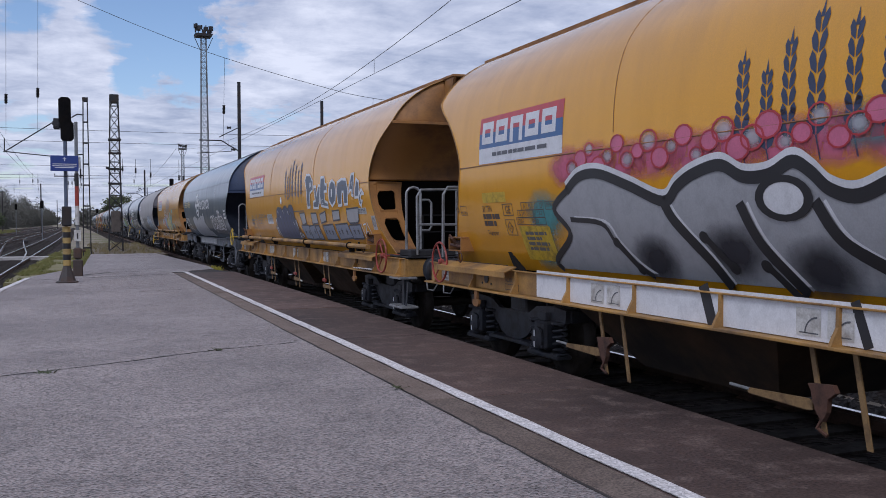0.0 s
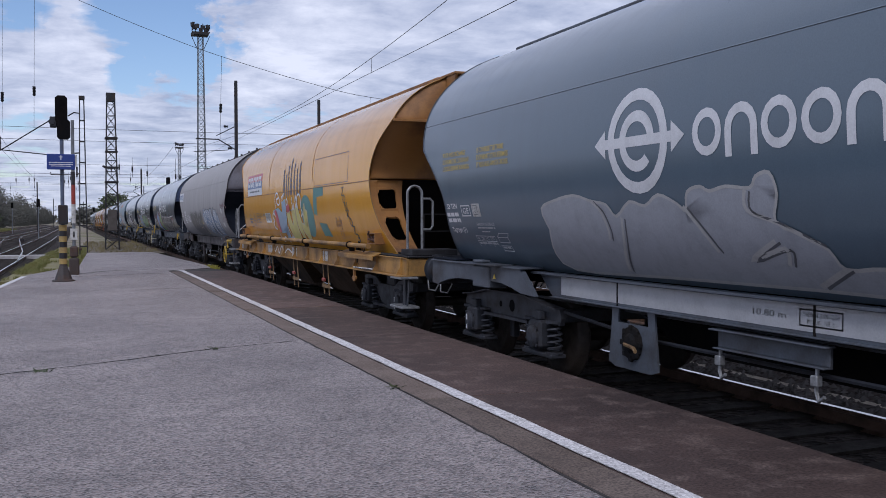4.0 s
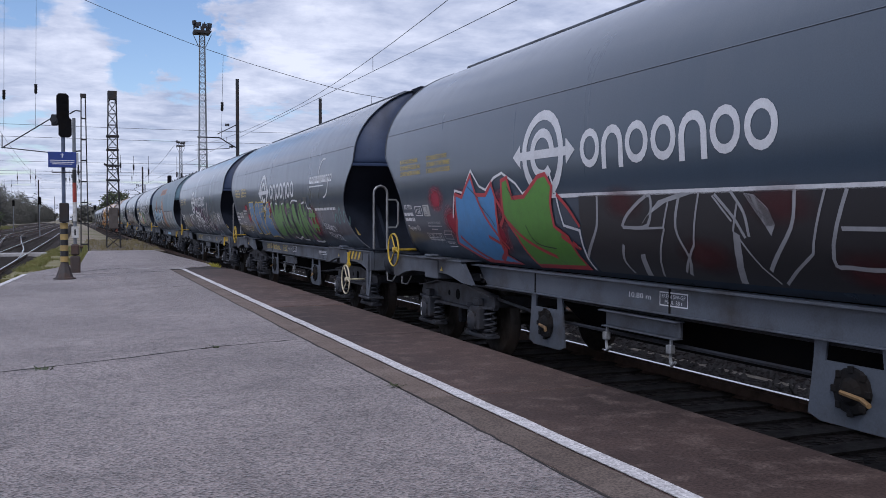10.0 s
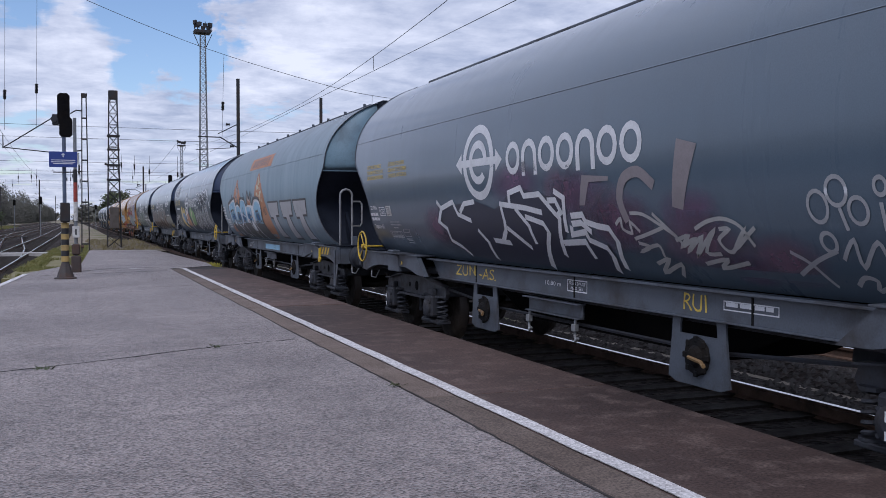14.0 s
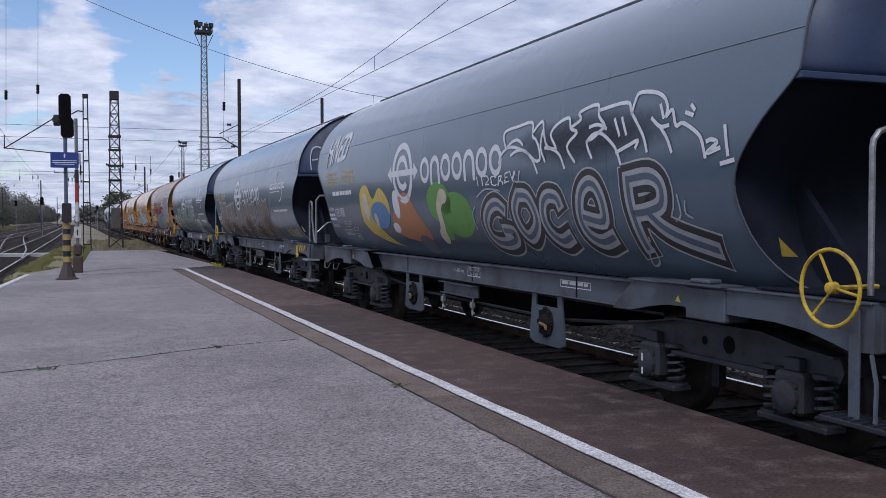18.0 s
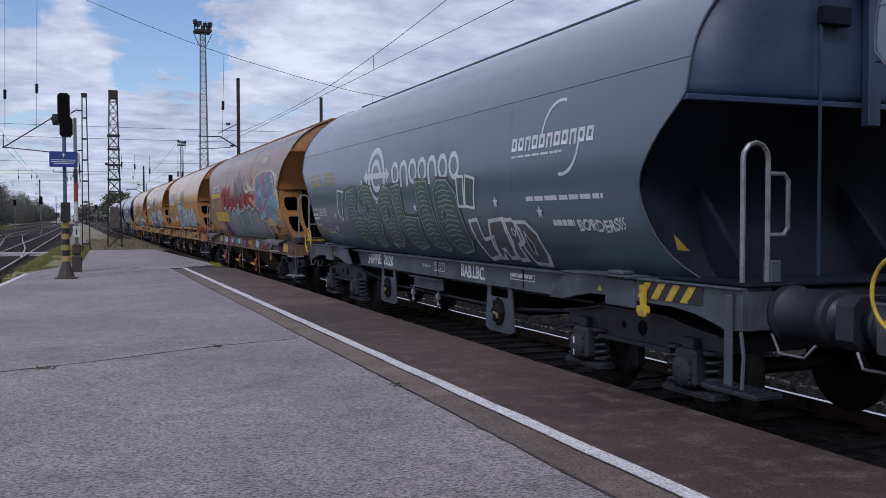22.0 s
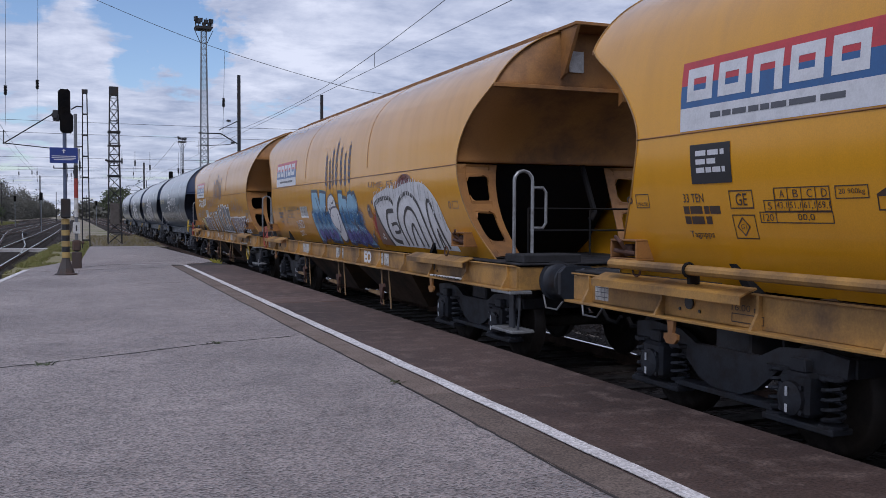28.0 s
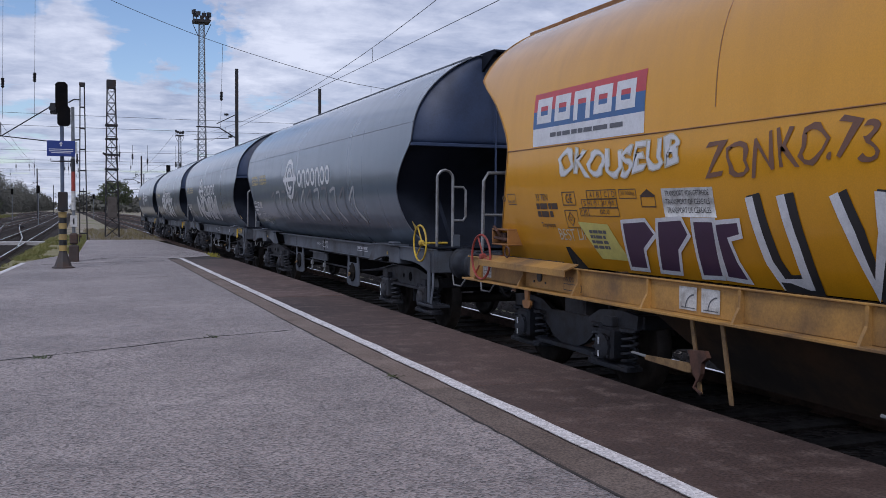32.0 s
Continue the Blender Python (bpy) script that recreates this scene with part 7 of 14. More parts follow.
def wire(p, q, sag=0.0, r=0.010, n=16, label="thin dark overhead wire"):
    p, q = Vector(p), Vector(q)
    pts = []
    for k in range(n + 1):
        f = k / n
        c = p.lerp(q, f)
        c.z -= 4 * sag * f * (1 - f)
        pts.append(c)
    bm = B()
    tube(bm, pts, r, 4)
    return part("wire", bm, WIRE, OVERHEAD)


def strain(p, q, at_f, sag=0.0, r=0.010):
    """A wire with a strain insulator on it."""
    wire(p, q, sag, r)
    c = Vector(p).lerp(Vector(q), at_f)
    d = (Vector(q) - Vector(p)).normalized()
    bm = B()
    u = d.orthogonal().normalized()
    v, rings = d.cross(u), []
    for f, q in [(-0.26, 0.02)] + [(0.075 * k - 0.24 + g, q) for k in range(6) for g, q in ((0, 0.09), (0.07, 0.05))] + [(0.22, 0.02)]:
        rings.append([bm.verts.new(c + d * f + (u * math.cos(a) + v * math.sin(a)) * q) for a in np.linspace(0, 2 * math.pi, 9)[:-1]])
    for r0, r1 in zip(rings, rings[1:]):
        for k in range(8):
            bm.faces.new((r0[k], r0[(k + 1) % 8], r1[(k + 1) % 8], r1[k]))
    return part("strain_insulator", bm, PAINT_BLACK, OVERHEAD, "black ribbed strain insulator")


# contact and carrier wire over the train's track, with droppers
def carrier_z(y):
    return 4.74 + (0.003 if y < 28 else 0.0013) * (y - 28) ** 2


for x, z, y0, y1 in ((6.05, 4.68, -22, 62), (6.05, 4.66, 62, 130), (-3.0, 4.8, 20, 120), (-7.0, 4.85, 20, 150), (-11.4, 4.9, 20, 210)):
    wire((x, y0, z), (x, y1, z), 0.02, 0.006)
bm = B()
tube(bm, [(6.05, y, carrier_z(y)) for y in np.linspace(2, 62, 31)], 0.006, 4)
cw = part("carrier_wire", bm, WIRE, OVERHEAD)
for y in (10, 19.3, 40, 50):
    bm = B()
    rod(bm, (6.05, y, 4.68), (6.05, y, carrier_z(y)), 0.006, 4)
    part("dropper", bm, WIRE, cw)
for x, za, y0, y1, sg_ in ((6.05, 6.2, 62, 130, 1.0), (-3.0, 6.2, 20, 120, 1.1), (-7.0, 6.2, 20, 150, 1.2), (-11.4, 6.3, 20, 210, 1.2)):
    wire((x, y0, za), (x, y1, za), sg_, 0.009)
# head span across the yard, with hanging insulators
span = [(-22.0, 22.5), (-14.0, 18.3), (-7.0, 15.3), (0.6, 12.43), (4.0, 11.2), (7.48, 10.12), (12.4, 8.94), (16.0, 8.34), (24.0, 7.8)]
bm = B()
tube(bm, [(x, 50.0, z) for x, z in curve_pts(span, 4)], 0.016, 4)
part("head_span", bm, WIRE, OVERHEAD, "long sagging head span wire")
for x, z1, zi, z0 in ((7.42, 10.12, 7.4, 5.75), (-3.0, 13.7, 7.5, 5.8), (-1.58, 13.2, 7.85, 5.9), (15.6, 8.4, 6.6, 5.4)):
    strain((x, 50, z1), (x - 0.12, 50, z0), (z1 - zi) / (z1 - z0), 0, 0.011)
for z, x0, x1 in ((5.75, -22, 24), (6.35, -22, 24)):
    wire((x0, 50, z), (x1, 50, z), 0.25, 0.012)
for y, z in ((85, 6.2), (85, 7.0), (140, 7.5), (140, 8.4), (210, 8.6), (210, 9.9)):
    wire((-60, y, z), (50, y, z), 0.7, 0.016)
rnd = random.Random(12)
for k in range(34):
    y = rnd.choice((85, 140, 140, 210))
    x, z = rnd.uniform(-0.12, 0.1) * y + 1.0, {85: 6.6, 140: 8.0, 210: 9.3}[y]
    strain((x, y, z + 0.4), (x, y, z - rnd.uniform(1.0, 2.4)), 0.6, 0, 0.02)
# bracket arms beside the slim mast
bm = B()
tube(bm, [(-0.2, 60, 8.0), (-0.92, 60, 7.64), (-3.84, 60, 5.64)], 0.035, 6)
tube(bm, [(-3.84, 60, 5.6), (-3.84, 60, 6.4)], 0.03, 6)
tube(bm, [(-3.9, 60, 5.66), (-1.4, 60, 5.44), (0.3, 60, 5.4)], 0.03, 6)
part("bracket_arm", bm, MAST_STEEL, OVERHEAD, "steel tube bracket arm")

# small signals and boxes far along the yard
def far_signal(x, y, h):
    ob = new("yard_signal")
    bm = B()
    rod(bm, (0, 0, 0), (0, 0, h), 0.06, 8)
    part("post", bm, PALE_STEEL, ob)
    bm = B()
    soft_box(bm, -0.2, 0.2, -0.1, 0.1, h - 0.1, h + 0.85, 0.08)
    part("signal_head", bm, DEEP_BLACK, ob)
    at(tagged(ob, "small black yard signal on a pale post", "signal", "yard signals"), x, y, gz)


far_signal(-3.75, 120, 4.0), far_signal(-9.3, 170, 4.5), far_signal(4.0, 200, 4.2), far_signal(8.9, 96, 5.7)
def point_box(x, y):
    ob = new("point_machine")
    bm = B()
    soft_box(bm, -0.3, 0.3, -0.2, 0.2, 0, 0.4, 0.04)
    part("housing", bm, MAST_STEEL, ob)
    bm = B()
    rod(bm, (0.3, 0, 0.15), (0.9, 0, 0.12), 0.03, 6)
    part("throw_rod", bm, MAST_STEEL, ob)
    at(tagged(ob, "low dark point machine beside a yard track", "point machine", "point machines"), x, y, gz)


for x, y in ((-5.2, 64), (-8.9, 90), (-4.9, 104), (1.3, 82), (-10.0, 132)):
    point_box(x, y)


# ---------------------------------------------------------------- plants
def blades(name, spots, mat, label, seed, h=(0.08, 0.28), n=7):
    """Tufts of narrow blades, one sheet of grass."""
    r, verts, faces = random.Random(seed), [], []
    for x, y, z in spots:
        for k in range(n):
            a, hh, l = r.uniform(0, 6.28), r.uniform(*h), r.uniform(0.02, 0.12)
            bx, by, w = x + r.uniform(-0.07, 0.07), y + r.uniform(-0.07, 0.07), r.uniform(0.006, 0.014)
            dx, dy, i = math.cos(a), math.sin(a), len(verts)
            verts += [(bx - dy * w, by + dx * w, z), (bx + dy * w, by - dx * w, z), (bx + dx * l * 0.5 + dy * w * 0.6, by + dy * l * 0.5, z + hh * 0.7), (bx + dx * l, by + dy * l, z + hh)]
            faces += [(i, i + 1, i + 2), (i, i + 2, i + 3)]
    me = bpy.data.meshes.new(name)
    me.from_pydata(verts, [], faces)
    me.materials.append(mat)
    return tagged(new(name, me), label, "grass", kind="stuff")


rnd = random.Random(21)
spots = []
while len(spots) < 1500:
    x, y = rnd.uniform(-2.6, 0.75), rnd.uniform(28.0, 60)
    edge = 0.2 + (y - 33) * 0.03 if y > 33 else -1.15 + (y - 27.6) * 0.25
    if -1.6 + (y - 35) * 0.031 < x < edge - 0.05 and (noise.noise((x * 0.9, y * 0.35, 0)) > -0.15):
        spots.append((x, y, gz + 0.0))
bm = B()      # low bank of earth beside the platform
prism(bm, [(-1.85, 27.5), (-1.2, 27.7), (0.18, 33.1), (0.58, 46.2), (0.9, 62), (-0.8, 62), (-1.3, 45), (-1.62, 35)], gz - 0.05, -0.16, "z")
tagged(part("verge", bm, worn("verge_soil", (0.20, 0.18, 0.07), (0.28, 0.235, 0.15), 0.95, scale=1.5, fine=20.0)), "bank of dry earth and moss beside the platform", "ground", kind="structure")
blades("grass", [(x, y, -0.17) for x, y, z in spots], GRASS, "short yellow-green grass on the verge", 3, (0.03, 0.13))
bm = B()      # dry ground behind the platform's end, round the mast
prism(bm, [(0.6, 46.03), (3.5, 46.03), (4.2, 47.5), (4.3, 74), (0.9, 74)], gz - 0.05, -0.1, "z")
tagged(part("dry_ground", bm, worn("dry_soil", (0.115, 0.092, 0.062), (0.19, 0.155, 0.10), 0.95, scale=1.1, fine=16.0)), "dry yellowish ground behind the platform end", "ground", kind="structure")
spots = [(rnd.uniform(0.7, 4.2), rnd.uniform(46.3, 73), -0.11) for k in range(420)]
blades("grass", spots, DRY_GRASS, "patchy dry grass round the lattice mast", 5, (0.05, 0.2))
spots = [(rnd.uniform(-40, -13.2), rnd.uniform(90, 260), gz) for k in range(6000)]
blades("grass", spots, GRASS, "green meadow strip between far tracks", 6, (0.3, 0.8), 5)
weed_spots = [(4.25 + rnd.uniform(-0.22, 0.22), 31.6 + rnd.uniform(-0.9, 0.9), -0.2) for k in range(70)]
blades("weed_clump", weed_spots, worn("weed_flower", (0.42, 0.36, 0.05), (0.16, 0.22, 0.04), 0.7, scale=8.0, bump=0), "yellow-flowering weed at the platform corner", 7, (0.05, 0.22))
for k, (x, y) in enumerate(((-0.30, 9.75), (1.45, 10.7), (2.58, 7.6))):
    blades("weed", [(x + rnd.uniform(-0.03, 0.03), y + rnd.uniform(-0.03, 0.03), 0.0) for _ in range(3)], LEAF, "tiny dark weed growing from a crack", 8 + k, (0.015, 0.04), 5)


def crown(verts, faces, c, rx, rz, n, size, r):
    """Clumps of small leaves spread through an uneven crown."""
    for k in range(n):
        a, b, d = r.uniform(0, 6.283), math.asin(r.uniform(-0.75, 1.0)), r.uniform(0.35, 1.0) ** 0.5
        lump = 1 + 0.35 * noise.noise((math.cos(a) * 2.2 + c[0], math.sin(a) * 2.2, b * 2.5))
        p = Vector((c[0] + rx * lump * d * math.cos(a) * math.cos(b), c[1] + rx * lump * d * math.sin(a) * math.cos(b), c[2] + rz * lump * d * math.sin(b)))
        u = Vector((r.gauss(0, 1), r.gauss(0, 1), r.gauss(0, 1))).normalized() * size * r.uniform(0.6, 1.4)
        w = u.orthogonal().normalized() * size * 0.6
        i = len(verts)
        verts += [tuple(p - u), tuple(p + w), tuple(p + u), tuple(p - w)]
        faces.append((i, i + 1, i + 2, i + 3))


def tree(x, y, h, rad, seed, label, leaves=1500, size=0.3):
    r, ob = random.Random(seed), new("tree")
    bm = B()
    tube(bm, [(0, 0, 0), (0.1, 0, h * 0.25), (0.0, 0.1, h * 0.5), (0.1, 0, h * 0.8)], 0.16, 7)
    part("trunk", bm, BARK, ob)
    for k in range(6):
        a, z = k * 1.05 + r.uniform(0, 0.5), h * r.uniform(0.28, 0.6)
        bm = B()
        rod(bm, (0, 0, z), (rad * 0.7 * math.cos(a), rad * 0.7 * math.sin(a), z + h * 0.22), 0.09, 5, 0.03)
        part("limb", bm, BARK, ob)
    verts, faces = [], []
    crown(verts, faces, (0, 0, h * 0.62), rad, h * 0.40, leaves, size, r)
    me = bpy.data.meshes.new("crown")
    me.from_pydata(verts, [], faces)
    me.materials.append(LEAF)
    new("crown", me).parent = ob
    at(tagged(ob, label, "tree"), x, y, gz)


tree(12.3, 300, 10.6, 5.0, 3, "lone round-crowned tree in spring leaf beside the tracks", 1900, 0.38)
tree(-14.5, 190, 4.5, 2.2, 5, "small bushy tree by the yard tracks", 700, 0.25)
r = random.Random(9)
verts, faces = [], []
for k in range(230):      # the wood along the yard's west side, with a scrubby front
    y = 285 + 900 * r.random() ** 1.7
    front = k % 3 == 0
    x = -21.5 - (r.uniform(0, 3) if front else r.uniform(2, 42))
    hh = r.uniform(5, 10) if front else r.uniform(11, 17.5)
    crown(verts, faces, (x, y, gz + hh * 0.45), 3.2 if front else 4.6, hh * 0.55, 950, 0.17 + y / 2600, r)
for k in range(50):
    y = r.uniform(520, 900)
    x = r.uniform(0.004, 0.085) * y
    hh = r.uniform(6, 13)
    crown(verts, faces, (x, y, gz + hh * 0.45), 6, hh * 0.55, 150, 1.3, r)
me = bpy.data.meshes.new("far_wood")
me.from_pydata(verts, [], faces)
me.materials.append(LEAF_HAZY)
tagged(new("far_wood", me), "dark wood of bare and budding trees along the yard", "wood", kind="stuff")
verts, faces = [], []
for k in range(90):       # low scrub on the horizon
    y = r.uniform(600, 1400)
    x = r.uniform(-0.3, 1.1) * y
    crown(verts, faces, (x, y, gz + 3), 14, r.uniform(5, 10), 60, 3.0, r)
me = bpy.data.meshes.new("far_wood")
me.from_pydata(verts, [], faces)
me.materials.append(LEAF_HAZY)
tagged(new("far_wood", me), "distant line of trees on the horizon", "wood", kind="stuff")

# what shows through the gaps between the wagons: a low shed, bare trees and a wood beyond the far tracks
shed = new("yard_shed")
bm = B()
soft_box(bm, -8, 8, -3, 3, 0, 3.0, 0.03)
wall_ = part("wall", bm, worn("pale_plaster", (0.58, 0.56, 0.53), (0.38, 0.35, 0.32), 0.9, scale=0.6), shed)
bm = B()
prism(bm, [(-3.5, 2.95), (3.5, 2.95), (0, 4.3)], -8.4, 8.4)
part("roof", bm, worn("brown_roof", (0.10, 0.075, 0.06), (0.06, 0.048, 0.04), 0.85, scale=1.0), shed, "brown pitched roof")
for k in range(5):
    bm = B()
    soft_box(bm, -6.6 + 3 * k, -5.4 + 3 * k, -3.06, -3.003, 1.0, 2.1, 0.01)
    part("window", bm, PAINT_DARKGREY, wall_)
    bm = B()
    soft_box(bm, -8.06, -8.003, -2.2 + 1.0 * k, -1.6 + 1.0 * k, 1.0, 2.1, 0.01)
    part("window", bm, PAINT_DARKGREY, wall_)
at(tagged(shed, "low pale plastered yard shed with a brown roof", "shed"), 60, 60, gz, -20)
tree(66, 72, 10.5, 4.2, 11, "thinly leaved tree behind the pale shed", 500, 0.22)
tree(50, 78, 9.0, 3.6, 12, "sparse spring tree beyond the far tracks", 450, 0.22)
verts, faces = [], []
for k in range(70):
    y = r.uniform(-40, 400)
    crown(verts, faces, (r.uniform(100, 150), y, gz + 4), 7, r.uniform(5, 9), 130, 1.1, r)
me = bpy.data.meshes.new("far_wood")
me.from_pydata(verts, [], faces)
me.materials.append(LEAF_HAZY)
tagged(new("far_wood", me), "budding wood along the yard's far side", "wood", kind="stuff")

# loose ballast stones heaped beyond the far rail
r = random.Random(31)
verts, faces = [], []
for k in range(5200):
    y, x = r.uniform(2, 34), r.uniform(6.95, 9.2)
    z = RAIL_Z - 0.15 + r.uniform(-0.02, 0.05) + 0.06 * max(0, noise.noise((x * 1.5, y * 0.8, 3)))
    s, i = r.uniform(0.02, 0.05), len(verts)
    for dx, dy, dz in ((-1, -0.6, 0), (0.9, -0.8, 0.1), (0.8, 0.9, 0), (-0.7, 0.8, 0.15), (0.1, 0.0, 1.1)):
        verts.append((x + dx * s * r.uniform(0.7, 1.3), y + dy * s * r.uniform(0.7, 1.3), z + dz * s))
    faces += [(i, i + 1, i + 4), (i + 1, i + 2, i + 4), (i + 2, i + 3, i + 4), (i + 3, i, i + 4)]
me = bpy.data.meshes.new("ballast_stones")
me.from_pydata(verts, [], faces)
me.materials.append(STONE)
tagged(new("ballast_stones", me), "loose brown ballast stones beyond the rail", "ballast", kind="stuff")


# ---------------------------------------------------------------- the train, in running order; far coupling plane at the start
TRAIN = []
BASES = {}


def add_wagon(kind, far_plane, label):
    sh, make = KINDS[kind]
    if kind not in BASES:
        w = BASES[kind] = make()
    else:
        w = copy_thing(BASES[kind], Matrix())
    tagged(w, label, "freight wagon", "wagons of the train")
    TRAIN.append((w, far_plane - sh.length / 2))
    body = [c for c in w.children if c.name.split(".")[0] == "body"][0]
    sill = [c for c in w.children if c.name.split(".")[0] == "side_sill"][0]
    return w, body, sill, sh


def braked_yellow():
    w = yellow_wagon(YEL, YELLOW, YELLOW_FRAME, YELLOW_END)
    brake_platform(w, YEL)
    return w


KINDS = {
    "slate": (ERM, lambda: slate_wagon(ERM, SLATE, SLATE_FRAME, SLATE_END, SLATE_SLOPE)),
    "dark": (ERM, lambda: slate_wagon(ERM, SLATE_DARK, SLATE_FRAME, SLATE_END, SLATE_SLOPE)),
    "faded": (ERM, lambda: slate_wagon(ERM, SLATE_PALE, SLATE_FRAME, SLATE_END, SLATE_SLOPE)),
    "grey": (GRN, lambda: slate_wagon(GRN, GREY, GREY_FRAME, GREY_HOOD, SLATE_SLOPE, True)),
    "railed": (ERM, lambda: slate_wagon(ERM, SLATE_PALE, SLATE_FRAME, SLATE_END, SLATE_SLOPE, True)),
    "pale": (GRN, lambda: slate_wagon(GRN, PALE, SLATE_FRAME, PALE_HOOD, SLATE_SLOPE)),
    "yellow": (YEL, lambda: yellow_wagon(YEL, YELLOW, YELLOW_FRAME, YELLOW_END)),
    "plain": (YEL, lambda: yellow_wagon(YEL, YELLOW, YELLOW_FRAME, YELLOW_END, pipe=False)),
    "rusty": (YEL, lambda: yellow_wagon(YEL, RUSTY, RUSTY_FRAME, YELLOW_END, pipe=False)),
    "braked": (YEL, braked_yellow),
}
WAGONS = [("A", "plain", 13.1), ("B", "braked", 29.18), ("C", "faded", 44.49), ("D", "yellow", 60.44), ("E", "grey", 75.98), ("F", "dark", 91.33),
          ("G", "dark", 106.55), ("H", "slate", 121.71), ("I", "pale", 137.75), ("J", "slate", 153.05), ("K", "railed", 168.22), ("L", "faded", 183.5),
          ("M", "rusty", 199.6), ("N", "braked", 215.5), ("O", "plain", 231.75), ("P", "plain", 247.6), ("Q", "slate", 262.96),
          ("R", "slate", 278.26), ("S", "slate", 293.56), ("T", "slate", 308.86)]
LABELS = {
    "A": "yellow grain hopper wagon with a big silver graffiti piece", "B": "yellow grain hopper wagon with grey-blue graffiti letters and operating pipe",
    "C": "slate-blue grain hopper wagon with dotted black graffiti letters", "D": "yellow grain hopper wagon with lemon and pale blue graffiti",
    "E": "dusty grey grain hopper wagon with black and blue graffiti", "F": "slate-blue grain hopper wagon with a red, blue and green graffiti",
    "G": "slate-blue grain hopper wagon with bright green graffiti", "H": "slate-blue grain hopper wagon with navy and white graffiti",
    "I": "pale blue grain hopper wagon with orange cones and blue letters", "J": "slate-blue grain hopper wagon with silver outlined graffiti letters",
    "K": "slate-blue grain hopper wagon with rusty brown graffiti letters", "L": "slate-blue grain hopper wagon with dark green graffiti letters",
    "M": "rusty yellow-brown grain hopper wagon with purple and teal graffiti", "N": "yellow grain hopper wagon with two large blue-grey letters",
    "O": "yellow grain hopper wagon with blue and white graffiti pieces", "P": "yellow grain hopper wagon with navy and purple block letters",
    "Q": "slate-blue grain hopper wagon with faint scribbled graffiti", "R": "slate-blue grain hopper wagon with a white logo",
    "S": "slate-blue grain hopper wagon with a white painted scrawl", "T": "slate-blue grain hopper wagon, the last of the train",
}
MADE = {}
for key, kind, plane in WAGONS:
    MADE[key] = add_wagon(kind, plane, LABELS[key])


for key in "CJQ":       # hand wheels at the ends
    w, b, s, sh = MADE[key]
    hand_wheel(w, (-1.44, -(sh.length / 2 - 0.74), 1.335), 0.255, BRIGHT_YELLOW)
for key in "CJQ":       # these have no striped panel
    for c in list(MADE[key][0].children):
        if c.name.split(".")[0] in ("stripe_panel", "tow_hook") and c.data.vertices[0].co.x < 0:
            for q in list(c.children) + [c]:
                bpy.data.objects.remove(q)
for key in "FGHKL":
    w, b, s, sh = MADE[key]
    hand_wheel(w, (-1.44, sh.length / 2 - 1.13, 1.33), 0.25, BRIGHT_YELLOW)
for key in "AMOP":
    w, b, s, sh = MADE[key]
    brake_platform(w, sh, True)


